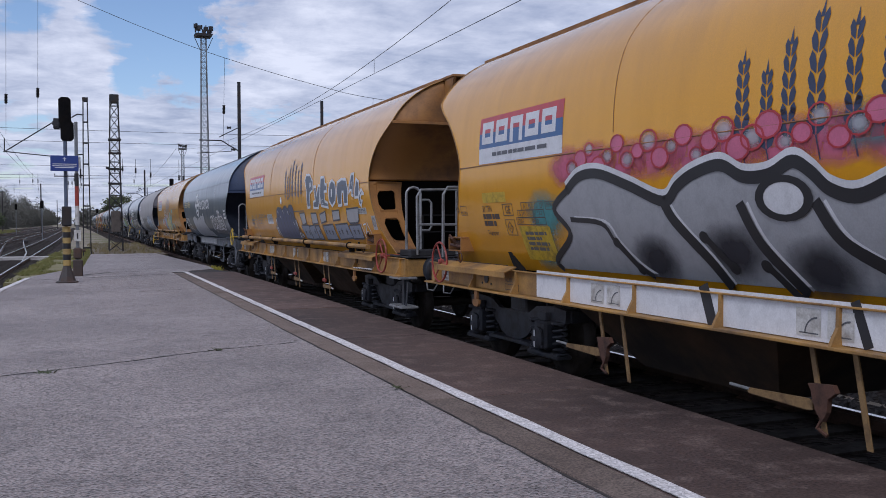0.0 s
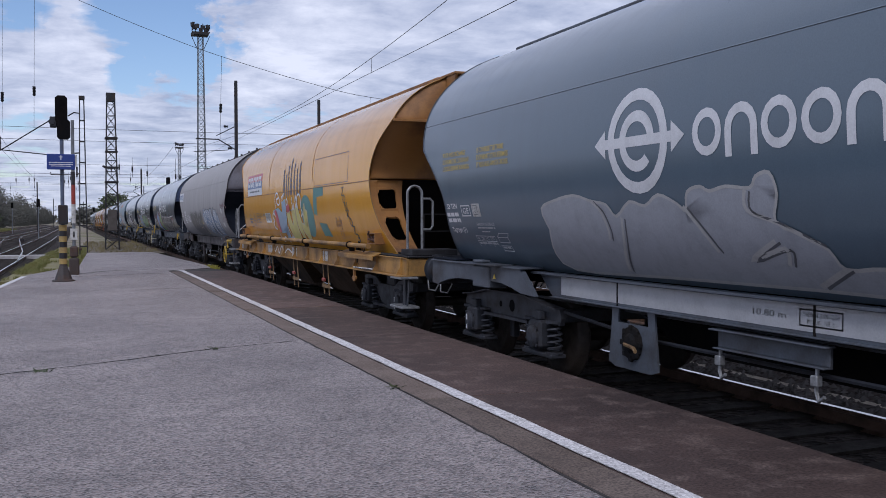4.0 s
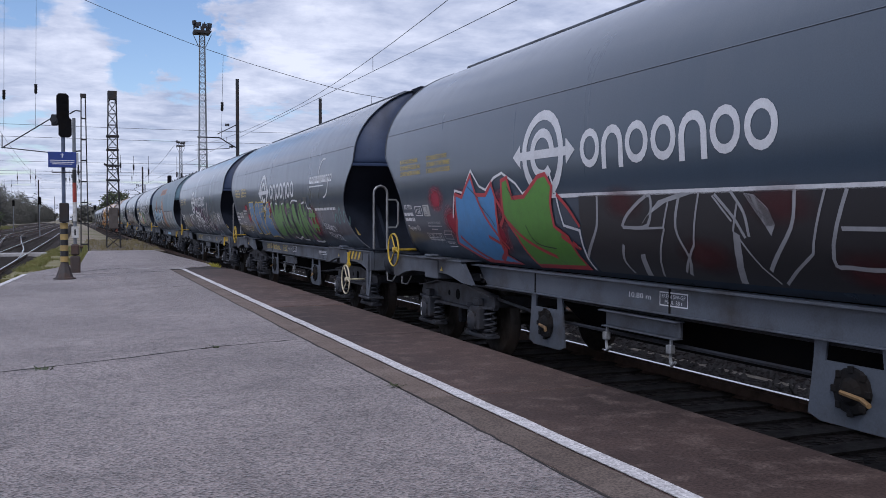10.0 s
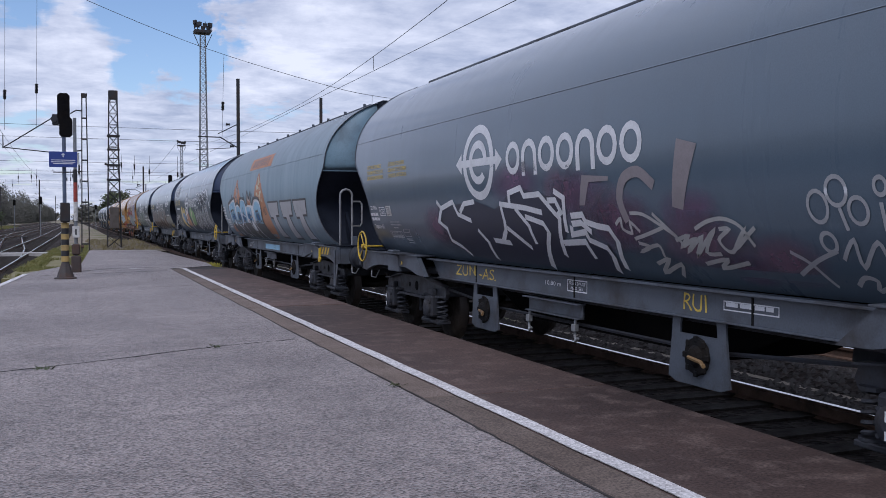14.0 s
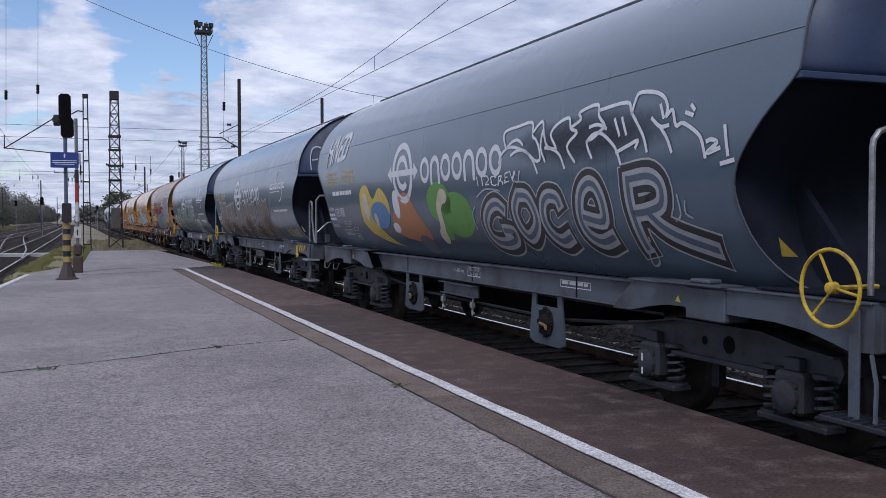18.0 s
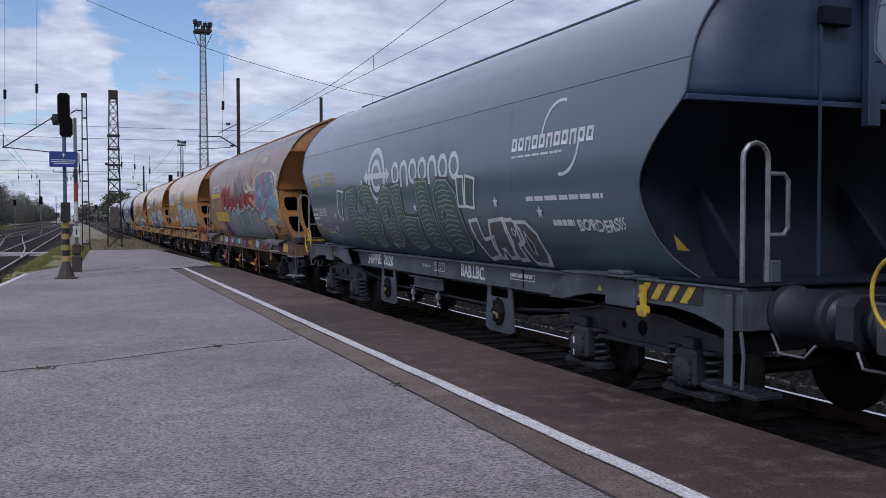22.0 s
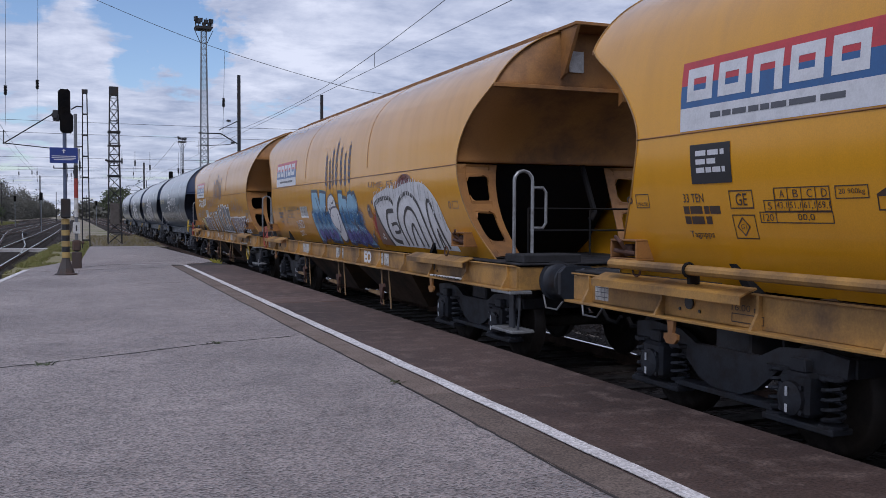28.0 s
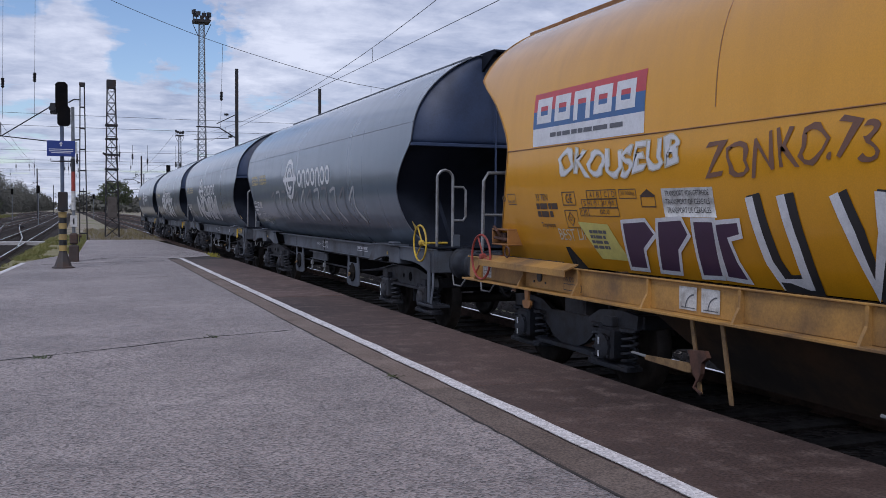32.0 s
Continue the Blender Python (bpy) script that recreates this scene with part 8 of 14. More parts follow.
# ---------------------------------------------------------------- what is painted on each wagon
def wagon_a():
    w, b, s, sh = MADE["A"]
    yellow_marks(b, s, sh)
    top = [(4.89, 2.11), (5.14, 2.23), (5.5, 2.24), (5.99, 2.11), (6.49, 1.96), (6.71, 2.08), (6.94, 2.17), (7.27, 2.22), (7.52, 2.12), (7.8, 2.12), (8.04, 2.2), (8.21, 2.12), (8.36, 2.0), (8.6, 1.95), (8.95, 2.06), (9.5, 2.2), (10.2, 2.1), (10.9, 2.2), (11.8, 2.1), (12.5, 2.2)]
    left = [(4.89, 2.11), (4.55, 1.92), (4.78, 1.66), (4.3, 1.38), (4.35, 1.29)]
    for k in range(16):
        paint(b, sh, "graffiti_patch", disc(4.9 + 0.5 * k, 2.33 + 0.02 * (k % 2), 0.5, 0.26), MIST_PINK, 0)
    r3 = random.Random(3)
    for k in range(46):
        e, z, q = 5.0 + 0.165 * k, 2.33 + 0.075 * (k % 3) + r3.uniform(-0.02, 0.02), r3.uniform(0.09, 0.15)
        paint(b, sh, "graffiti_bubble", disc(e, z, q, q * 0.7, 12), PAINT_PINK if k % 2 else MIST_WHITE, 1 + k % 2)
        paint(b, sh, "graffiti_bubble_line", annulus(e, z, q * 0.72, q * 0.6, 12, squash=1.35), PAINT_RED, 3)
    sil = [("ring", curve_pts(left[::-1], 4) + curve_pts(top, 4)[1:] + [(12.6, 1.3), (4.36, 1.29)])]
    paint(b, sh, "graffiti", [sil[0][1]], PAINT_SILVER, 4, "large silver graffiti shapes with black outlines")
    paint(b, sh, "graffiti_halo", stroke([(e, z + 0.05) for e, z in curve_pts(top, 6)], 0.10), PAINT_WHITE, 5)
    paint(b, sh, "graffiti_outline", stroke(curve_pts(top, 6), 0.095), PAINT_BLACK, 6)
    paint(b, sh, "graffiti_outline", stroke(curve_pts(left, 6), 0.07), PAINT_BLACK, 6)
    for pts, wd in (([(6.49, 1.95), (6.59, 1.8), (6.91, 1.5), (7.07, 1.28)], 0.11), ([(7.46, 1.9), (7.59, 1.63), (7.8, 1.39), (7.9, 1.28)], 0.10), ([(8.23, 1.9), (8.4, 1.65), (8.76, 1.46), (9.1, 1.3)], 0.10), ([(4.87, 1.81), (5.43, 1.77), (5.6, 1.59), (5.83, 1.39), (6.03, 1.29)], 0.05), ([(9.6, 2.15), (9.7, 1.75), (10.1, 1.3)], 0.10), ([(11.0, 2.15), (11.0, 1.7), (11.4, 1.3)], 0.10)):
        paint(b, sh, "graffiti_outline", stroke(curve_pts(pts, 5), wd), PAINT_BLACK, 6)
        paint(b, sh, "graffiti_shine", stroke([(e + 0.075, z + 0.02) for e, z in curve_pts(pts, 5)], 0.03), PAINT_WHITE, 5)
        e0, z0 = pts[-2]
        paint(b, sh, "graffiti_patch", disc(e0 + 0.35, z0 + 0.05, 0.45, 0.3), MIST_DARK, 5)
    paint(b, sh, "graffiti_eye", disc(7.92, 1.95, 0.24, 0.12), PAINT_WHITE, 7)
    paint(b, sh, "graffiti_eye_line", annulus(7.92, 1.95, 0.165, 0.115, 20, squash=1.75), PAINT_BLACK, 8)
    for e, z in ((5.75, 1.47), (7.08, 1.54), (7.72, 1.33), (10.3, 1.7), (11.9, 1.6)):
        paint(b, sh, "graffiti_bone", stroke([(e - 0.11, z + 0.11), (e + 0.11, z - 0.11)], 0.07), PAINT_BLACK, 7)
        for q in (-1, 1):
            paint(b, sh, "graffiti_bone_end", disc(e + 0.13 * q, z - 0.12 * q, 0.06, 0.05), PAINT_BLACK, 8)
    for e, z, q, u in ((8.75, 2.4, 0.5, 0.2), (9.5, 2.5, 0.8, 0.25), (10.5, 2.6, 0.6, 0.25), (4.3, 1.85, 0.5, 0.35), (4.1, 1.5, 0.45, 0.3)):
        paint(b, sh, "graffiti_patch", disc(e, z, q, u), MIST_TEAL, 0)
    paint(b, sh, "yellow_panel", rect(3.62, 4.35, 1.36, 1.74), BRIGHT_YELLOW, 1, "bright yellow address panel")
    paint(b, sh, "panel_text", bars(3.75, 4.25, 1.45, 1.68, 4, 3), PAINT_DARKGREY, 2)
    paint(b, sh, "yellow_patch", rect(2.75, 3.4, 2.02, 2.14), BRIGHT_YELLOW, 0)
    paint(s, sh, "sill_paint", rect(4.1, 15.0, 0.975, 1.262), PAINT_WHITE, 0, "whitish silver paint over the side sill", -1.39)
    for e, q in ((7.0, 0.12), (8.55, 0.08), (10.2, 0.12)):
        paint(s, sh, "sill_drip", stroke(curve_pts([(e, 1.25), (e + 0.04, 1.15), (e + 0.1, 1.0)], 4), q), PAINT_BLACK, 1, "", -1.39)


def wagon_b():
    w, b, s, sh = MADE["B"]
    yellow_marks(b, s, sh)
    tag(s, sh, "500", (0.54, 0.72, 0.99, 1.13), PAINT_BONE, 0, 0.008, bold=0.012, flat=-1.083, label="white number painted on the buffer")
    tag(b, sh, "F.I.G.", (10.75, 11.1, 2.16, 2.26), PAINT_WHITE, 0.1, 0.01, layer=4)
    paint(b, sh, "paper_label", rect(13.42, 13.92, 1.93, 2.04), WHITE_SHEET, 0, "white paper label")
    paint(b, sh, "label_text", bars(13.45, 13.88, 1.95, 2.02, 3, 2), PAINT_DARKGREY, 1)
    paint(b, sh, "round_sign", rect(14.12, 14.34, 1.66, 1.90), WHITE_SHEET, 0)
    paint(b, sh, "round_sign_line", annulus(14.23, 1.79, 0.08, 0.065, 14) + rect(14.225, 14.235, 1.72, 1.86), PAINT_DARKGREY, 1)
    paint(b, sh, "graffiti_spot", disc(7.0, 2.31, 0.085, 0.09), PAINT_WHITE, 3)
    letter(b, sh, [(9.54, 2.69), (9.67, 2.80), (9.98, 2.79), (10.22, 2.65), (10.22, 2.46), (9.99, 2.40), (9.93, 2.11), (9.69, 2.10), (9.69, 2.42), (9.63, 2.57)], PAINT_STEEL, PAINT_WHITE, 0.032, 1, "steel-grey rounded graffiti letter with a white halo")
    letter(b, sh, [(10.34, 2.53), (10.52, 2.52), (10.58, 2.34), (10.73, 2.54), (10.87, 2.53), (10.80, 2.23), (10.63, 2.08), (10.22, 2.09), (10.25, 2.21), (10.44, 2.24)], PAINT_STEEL, PAINT_WHITE, 0.032, 1, "steel-grey rounded graffiti letter with a white halo")
    letter(b, sh, [(10.93, 2.69), (11.20, 2.69), (11.27, 2.54), (11.39, 2.53), (11.39, 2.40), (11.20, 2.40), (11.21, 2.21), (11.44, 2.17), (11.42, 2.08), (10.89, 2.12), (10.83, 2.36)], PAINT_STEEL, PAINT_WHITE, 0.032, 1, "steel-grey rounded graffiti letter with a white halo")
    letter(b, sh, [(11.55, 2.39), (11.64, 2.55), (11.81, 2.60), (12.02, 2.53), (12.08, 2.37), (11.99, 2.18), (11.74, 2.10), (11.55, 2.20)], PAINT_STEEL, PAINT_WHITE, 0.032, 1, "steel-grey rounded graffiti letter with a white halo")
    letter(b, sh, [(12.19, 2.54), (12.50, 2.59), (12.80, 2.57), (12.92, 2.38), (12.83, 2.12), (12.61, 2.12), (12.61, 2.35), (12.52, 2.35), (12.44, 2.11), (12.19, 2.10), (12.15, 2.33)], PAINT_STEEL, PAINT_WHITE, 0.032, 1, "steel-grey rounded graffiti letter with a white halo")
    letter(b, sh, [(13.14, 2.65), (13.32, 2.65), (13.28, 2.47), (13.25, 2.26), (13.14, 2.28), (13.15, 2.36), (13.07, 2.37), (12.98, 2.32), (13.01, 2.43)], PAINT_STEEL, PAINT_WHITE, 0.032, 1, "steel-grey rounded graffiti letter with a white halo")
    letter(b, sh, [(13.45, 2.55), (13.61, 2.50), (13.64, 2.36), (13.57, 2.23), (13.35, 2.23), (13.37, 2.35)], PAINT_STEEL, PAINT_WHITE, 0.032, 1, "steel-grey rounded graffiti letter with a white halo")
    letter(b, sh, [(13.90, 2.28), (13.76, 2.36), (13.59, 2.26), (13.59, 2.12), (13.68, 2.07), (13.78, 2.16), (13.70, 2.16), (13.69, 2.24), (13.77, 2.28)], PAINT_STEEL, PAINT_WHITE, 0.032, 1, "steel-grey rounded graffiti letter with a white halo")
    letter(b, sh, [(11.74, 2.43), (11.83, 2.43), (11.85, 2.35), (11.80, 2.27), (11.73, 2.29)], PAINT_WHITE, None, 0, 4)
    letter(b, sh, [(9.99, 2.61), (10.09, 2.63), (10.11, 2.54), (9.99, 2.52)], PAINT_WHITE, None, 0, 4)
    letter(b, sh, [(13.15, 2.49), (13.20, 2.52), (13.19, 2.43)], PAINT_WHITE, None, 0, 4)
    letter(b, sh, [(8.82, 1.99), (9.31, 2.00), (9.31, 1.77), (8.93, 1.73)], PAINT_SILVER, PAINT_MIDNIGHT, 0.02, 1, "grey upper half of a block letter")
    letter(b, sh, [(9.88, 1.98), (10.36, 1.98), (10.35, 1.77), (9.86, 1.75)], PAINT_SILVER, PAINT_MIDNIGHT, 0.02, 1, "grey upper half of a block letter")
    letter(b, sh, [(10.62, 1.95), (11.12, 2.01), (11.06, 1.81), (10.62, 1.77)], PAINT_SILVER, PAINT_MIDNIGHT, 0.02, 1, "grey upper half of a block letter")
    letter(b, sh, [(11.65, 2.01), (12.16, 2.02), (12.12, 1.84), (11.61, 1.82)], PAINT_SILVER, PAINT_MIDNIGHT, 0.02, 1, "grey upper half of a block letter")
    letter(b, sh, [(12.68, 2.03), (13.46, 2.05), (13.38, 1.83), (13.25, 1.78), (12.76, 1.77), (12.64, 1.83)], PAINT_SILVER, PAINT_MIDNIGHT, 0.02, 1, "grey upper half of a block letter")
    letter(b, sh, [(8.76, 1.72), (9.44, 1.73), (9.46, 1.42), (8.88, 1.44)], PAINT_DUSK, PAINT_MIDNIGHT, 0.02, 1, "blue-grey lower half of a block letter")
    letter(b, sh, [(9.45, 1.70), (9.98, 1.74), (10.03, 1.44), (9.50, 1.42)], PAINT_DUSK, PAINT_MIDNIGHT, 0.02, 1, "blue-grey lower half of a block letter")
    letter(b, sh, [(10.03, 1.72), (10.35, 1.72), (10.43, 1.43), (10.07, 1.44)], PAINT_DUSK, PAINT_MIDNIGHT, 0.02, 1, "blue-grey lower half of a block letter")
    letter(b, sh, [(10.67, 1.72), (11.50, 1.75), (11.57, 1.45), (10.70, 1.44)], PAINT_DUSK, PAINT_MIDNIGHT, 0.02, 1, "blue-grey lower half of a block letter")
    letter(b, sh, [(11.68, 1.74), (12.55, 1.77), (12.68, 1.50), (11.72, 1.45)], PAINT_DUSK, PAINT_MIDNIGHT, 0.02, 1, "blue-grey lower half of a block letter")
    letter(b, sh, [(12.65, 1.73), (13.38, 1.75), (13.38, 1.50), (12.69, 1.48)], PAINT_DUSK, PAINT_MIDNIGHT, 0.02, 1, "blue-grey lower half of a block letter")
    paint(b, sh, "graffiti_star", star(9.02, 1.57, 0.075), PAINT_MIDNIGHT, 4)
    paint(b, sh, "graffiti_star", star(9.35, 1.56, 0.075), PAINT_MIDNIGHT, 4)
    paint(b, sh, "graffiti_star", star(9.86, 1.59, 0.075), PAINT_MIDNIGHT, 4)
    paint(b, sh, "graffiti_star", star(10.29, 1.58, 0.075), PAINT_MIDNIGHT, 4)
    paint(b, sh, "graffiti_star", star(10.85, 1.60, 0.075), PAINT_MIDNIGHT, 4)
    paint(b, sh, "graffiti_star", star(11.09, 1.60, 0.075), PAINT_MIDNIGHT, 4)
    paint(b, sh, "graffiti_star", star(11.33, 1.59, 0.075), PAINT_MIDNIGHT, 4)
    paint(b, sh, "graffiti_star", star(11.84, 1.60, 0.075), PAINT_MIDNIGHT, 4)
    paint(b, sh, "graffiti_star", star(12.06, 1.62, 0.075), PAINT_MIDNIGHT, 4)
    paint(b, sh, "graffiti_star", star(12.39, 1.61, 0.075), PAINT_MIDNIGHT, 4)
    paint(b, sh, "graffiti_star", star(12.91, 1.62, 0.075), PAINT_MIDNIGHT, 4)
    paint(b, sh, "graffiti_star", star(13.17, 1.62, 0.075), PAINT_MIDNIGHT, 4)
    scrawl(b, sh, [(13.44, 1.76), (13.49, 1.53), (13.54, 1.42)], 0.025, PAINT_WHITE, 1)
    scrawl(b, sh, [(13.55, 1.74), (13.72, 1.76), (13.68, 1.68), (13.58, 1.59), (13.76, 1.62), (13.73, 1.51)], 0.025, PAINT_WHITE, 1)
    scrawl(b, sh, [(13.80, 1.78), (13.92, 1.59), (13.99, 1.43)], 0.025, PAINT_WHITE, 1)
    letter(b, sh, [(6.17, 1.75), (6.37, 2.08), (6.56, 2.15), (6.76, 2.13), (6.90, 2.14), (7.05, 2.06), (7.17, 2.13), (7.34, 2.17), (7.49, 2.17), (7.64, 2.10), (7.74, 2.13), (7.87, 2.18), (8.05, 2.18), (8.19, 2.16), (8.26, 2.03), (8.25, 1.84), (8.32, 1.64), (8.33, 1.40), (7.49, 1.40), (6.35, 1.42), (6.16, 1.54)], PAINT_BLOB, PAINT_BLACK, 0.03, 1, "dark blue-grey lobed graffiti blob")
    scrawl(b, sh, [(6.72, 2.14), (6.67, 1.85), (6.69, 1.41)], 0.03, PAINT_BLACK, 4)
    scrawl(b, sh, [(7.07, 2.08), (7.03, 1.75), (7.07, 1.40)], 0.03, PAINT_BLACK, 4)
    scrawl(b, sh, [(7.41, 2.15), (7.37, 1.75), (7.42, 1.40)], 0.03, PAINT_BLACK, 4)
    scrawl(b, sh, [(7.77, 2.10), (7.71, 1.76), (7.78, 1.39)], 0.03, PAINT_BLACK, 4)
    scrawl(b, sh, [(7.99, 1.98), (7.92, 1.80), (8.08, 1.45)], 0.03, PAINT_BLACK, 4)
    scrawl(b, sh, [(6.35, 1.85), (6.47, 1.95), (6.58, 1.90)], 0.03, PAINT_BLACK, 4)
    scrawl(b, sh, [(7.77, 1.97), (7.97, 2.02), (8.12, 1.92), (8.17, 1.76)], 0.03, PAINT_BLACK, 4)
    letter(b, sh, [(6.11, 1.88), (6.19, 1.90), (6.22, 1.83), (6.14, 1.72), (6.21, 1.54), (6.30, 1.40), (6.16, 1.47), (6.05, 1.65)], PAINT_WHITE, PAINT_BLACK, 0.02, 2, "white bone-like graffiti drop")
    letter(b, sh, [(5.90, 1.67), (6.01, 1.70), (6.07, 1.54), (6.09, 1.43), (5.95, 1.51)], PAINT_WHITE, PAINT_BLACK, 0.02, 2, "white bone-like graffiti drop")
    letter(b, sh, [(8.27, 1.84), (8.36, 1.87), (8.42, 1.76), (8.40, 1.64), (8.41, 1.44), (8.33, 1.40), (8.29, 1.48), (8.37, 1.60), (8.30, 1.72)], PAINT_WHITE, PAINT_BLACK, 0.02, 2, "white bone-like graffiti drop")
    letter(b, sh, [(8.46, 1.64), (8.49, 1.59), (8.54, 1.45), (8.50, 1.42), (8.45, 1.49)], PAINT_WHITE, PAINT_BLACK, 0.02, 2, "white bone-like graffiti drop")
    letter(b, sh, [(8.52, 1.66), (8.58, 1.55), (8.69, 1.53), (8.72, 1.48), (8.63, 1.44), (8.55, 1.49)], PAINT_WHITE, PAINT_BLACK, 0.02, 2, "white bone-like graffiti drop")
    scrawl(b, sh, [(6.52, 2.06), (6.55, 2.02)], 0.04, PAINT_WHITE, 5)
    scrawl(b, sh, [(6.74, 1.94), (6.78, 1.90)], 0.04, PAINT_WHITE, 5)
    scrawl(b, sh, [(7.12, 2.07), (7.15, 2.02)], 0.04, PAINT_WHITE, 5)
    scrawl(b, sh, [(7.65, 2.04), (7.66, 1.99)], 0.04, PAINT_WHITE, 5)
    scrawl(b, sh, [(8.07, 1.79), (8.09, 1.75)], 0.04, PAINT_WHITE, 5)


def wagon_c():
    w, b, s, sh = MADE["C"]
    slate_marks(b, s, sh)
    SHIFT[b.name] = SHIFT[s.name] = 0.13
    SHIFT[b.name] = 0.0
    letter(b, sh, curve_pts([(4.40, 1.70), (4.34, 1.92), (4.66, 2.00), (5.05, 2.04), (5.36, 1.98), (5.62, 1.94), (5.75, 1.83), (6.01, 1.96), (6.24, 1.92), (6.46, 2.01), (6.70, 1.93), (6.80, 1.87), (6.86, 2.02), (7.03, 2.06), (7.14, 2.02), (7.34, 2.05), (7.60, 2.03), (7.68, 2.11), (7.82, 2.13), (7.87, 1.98), (7.80, 1.78), (8.03, 1.69), (8.22, 1.59), (8.30, 1.46), (8.64, 1.48), (8.78, 1.40), (8.75, 1.29), (7.88, 1.29), (6.06, 1.28), (4.40, 1.27), (4.29, 1.50)], 3), PAINT_HAZE, PAINT_BONE, 0.018, 1, "scratched silver graffiti letters")
    for way in ([(5.83, 1.81), (5.74, 1.59), (5.52, 1.32)], [(6.78, 1.90), (6.94, 1.72), (7.05, 1.55)], [(7.54, 2.01), (7.53, 1.87), (7.80, 1.78), (8.16, 1.63)], [(7.73, 1.64), (7.40, 1.49), (7.81, 1.59), (7.78, 1.47)], [(5.36, 1.98), (5.50, 1.88), (5.55, 1.72), (5.52, 1.62)], [(8.30, 1.46), (7.95, 1.32)]):
        scrawl(b, sh, way, 0.035, PAINT_BONE, 3)
        scrawl(b, sh, [(e + 0.05, z - 0.01) for e, z in way], 0.02, PAINT_DARKGREY, 3)
    SHIFT[b.name] = 0.13
    piece(b, sh, "roolio", (9.66, 12.6, 1.58, 2.15), PAINT_BLACK, PAINT_WHITE, PAINT_DARKGREY, 0.12, 0.02, 0.0, 0.035, 0, "black dotted graffiti letters edged in white")
    paint(b, sh, "graffiti_bar", [[(9.75, 1.55), (9.8, 1.42), (12.3, 1.40), (12.85, 1.30), (12.6, 1.52)]], PAINT_BLACK, 1)
    r5 = random.Random(5)
    paint(b, sh, "graffiti_dot", [q for k in range(60) for q in disc(9.8 + 2.8 * r5.random(), 1.45 + 0.65 * r5.random(), 0.018, n=6)], PAINT_WHITE, 5)
    paint(b, sh, "small_text", bars(12.92, 13.36, 1.87, 2.21, 3, 4), PAINT_WHITE, 0, "three short lines of white handwriting")
    paint(s, sh, "sill_paint", rect(4.0, 8.5, 0.985, 1.18), PAINT_SILVER, 0, "silver paint over part of the sill", -1.10)


def wagon_d():
    w, b, s, sh = MADE["D"]
    yellow_marks(b, s, sh)
    tag(s, sh, "500", (0.54, 0.72, 0.99, 1.13), PAINT_BONE, 0, 0.008, bold=0.012, flat=-1.083, label="white number painted on the buffer")
    paint(b, sh, "graffiti_patch", disc(9.6, 1.9, 0.55, 0.45) + [[(10.35, 2.48), (11.12, 2.48), (11.12, 2.3), (10.6, 2.28), (10.45, 1.9), (10.2, 1.95)], [(10.5, 1.76), (11.05, 1.74), (11.2, 1.48), (10.6, 1.5)]], PAINT_TEAL, 0, "pale teal spray patches")
    letter(b, sh, [(6.15, 2.04), (6.76, 2.10), (7.17, 1.98), (7.22, 2.22), (7.59, 2.30), (7.63, 2.21), (7.50, 1.84), (7.32, 1.65), (7.33, 1.38), (6.97, 1.37), (7.00, 1.54), (6.53, 1.52), (6.35, 1.63), (6.31, 1.85)], PAINT_POWDER, PAINT_SKY, 0.02, 1, "pale blue graffiti shape")
    letter(b, sh, [(6.27, 2.04), (6.51, 2.07), (6.63, 1.90), (6.55, 1.52), (6.36, 1.54), (6.28, 1.77)], PAINT_CORAL, None, 0, 4, "coral red cheek")
    letter(b, sh, [(7.65, 2.16), (7.80, 2.19), (8.04, 2.17), (8.01, 2.06), (7.80, 1.98), (7.66, 2.02)], PAINT_CORAL, None, 0, 4, "coral red heart")
    letter(b, sh, [(7.63, 1.98), (7.95, 2.03), (7.95, 1.88), (7.99, 1.73), (8.07, 1.72), (8.14, 1.79), (8.19, 2.05), (8.51, 2.06), (8.48, 1.75), (8.41, 1.36), (7.68, 1.35), (7.61, 1.61)], PAINT_LEMON, PAINT_CREAM, 0.025, 1, "lemon yellow graffiti letter")
    letter(b, sh, [(8.58, 2.11), (8.84, 2.08), (8.88, 1.97), (8.95, 1.75), (9.18, 1.71), (9.28, 1.98), (9.42, 2.16), (9.49, 2.15), (9.48, 2.04), (9.64, 2.00), (9.53, 1.76), (9.35, 1.39), (9.15, 1.39), (8.91, 1.56), (8.84, 1.73), (8.84, 1.37), (8.65, 1.40), (8.53, 1.63)], PAINT_LEMON, PAINT_CREAM, 0.025, 1, "lemon yellow graffiti letter")
    scrawl(b, sh, [(6.52, 2.12), (6.50, 2.32), (6.65, 2.46), (6.86, 2.44), (6.88, 2.35), (6.69, 2.31), (6.73, 2.21), (6.95, 2.19), (7.04, 2.29), (6.92, 2.37)], 0.045, PAINT_WHITE, 5)
    scrawl(b, sh, [(6.31, 1.90), (6.13, 1.99), (5.99, 1.90), (6.12, 1.81), (5.93, 1.74), (5.96, 1.63), (6.13, 1.60)], 0.045, PAINT_WHITE, 5)
    scrawl(b, sh, [(8.86, 2.08), (8.84, 2.26), (8.96, 2.37), (9.14, 2.36), (9.21, 2.24), (9.16, 2.09), (9.22, 1.96), (9.06, 1.90)], 0.045, PAINT_WHITE, 5)
    scrawl(b, sh, [(7.73, 2.24), (7.81, 2.31), (7.88, 2.24), (7.80, 2.16), (7.74, 2.22)], 0.045, PAINT_WHITE, 5)
    scrawl(b, sh, [(8.35, 2.33), (8.30, 2.22), (8.38, 2.14), (8.28, 2.07), (8.45, 2.08), (8.48, 2.19)], 0.045, PAINT_WHITE, 5)
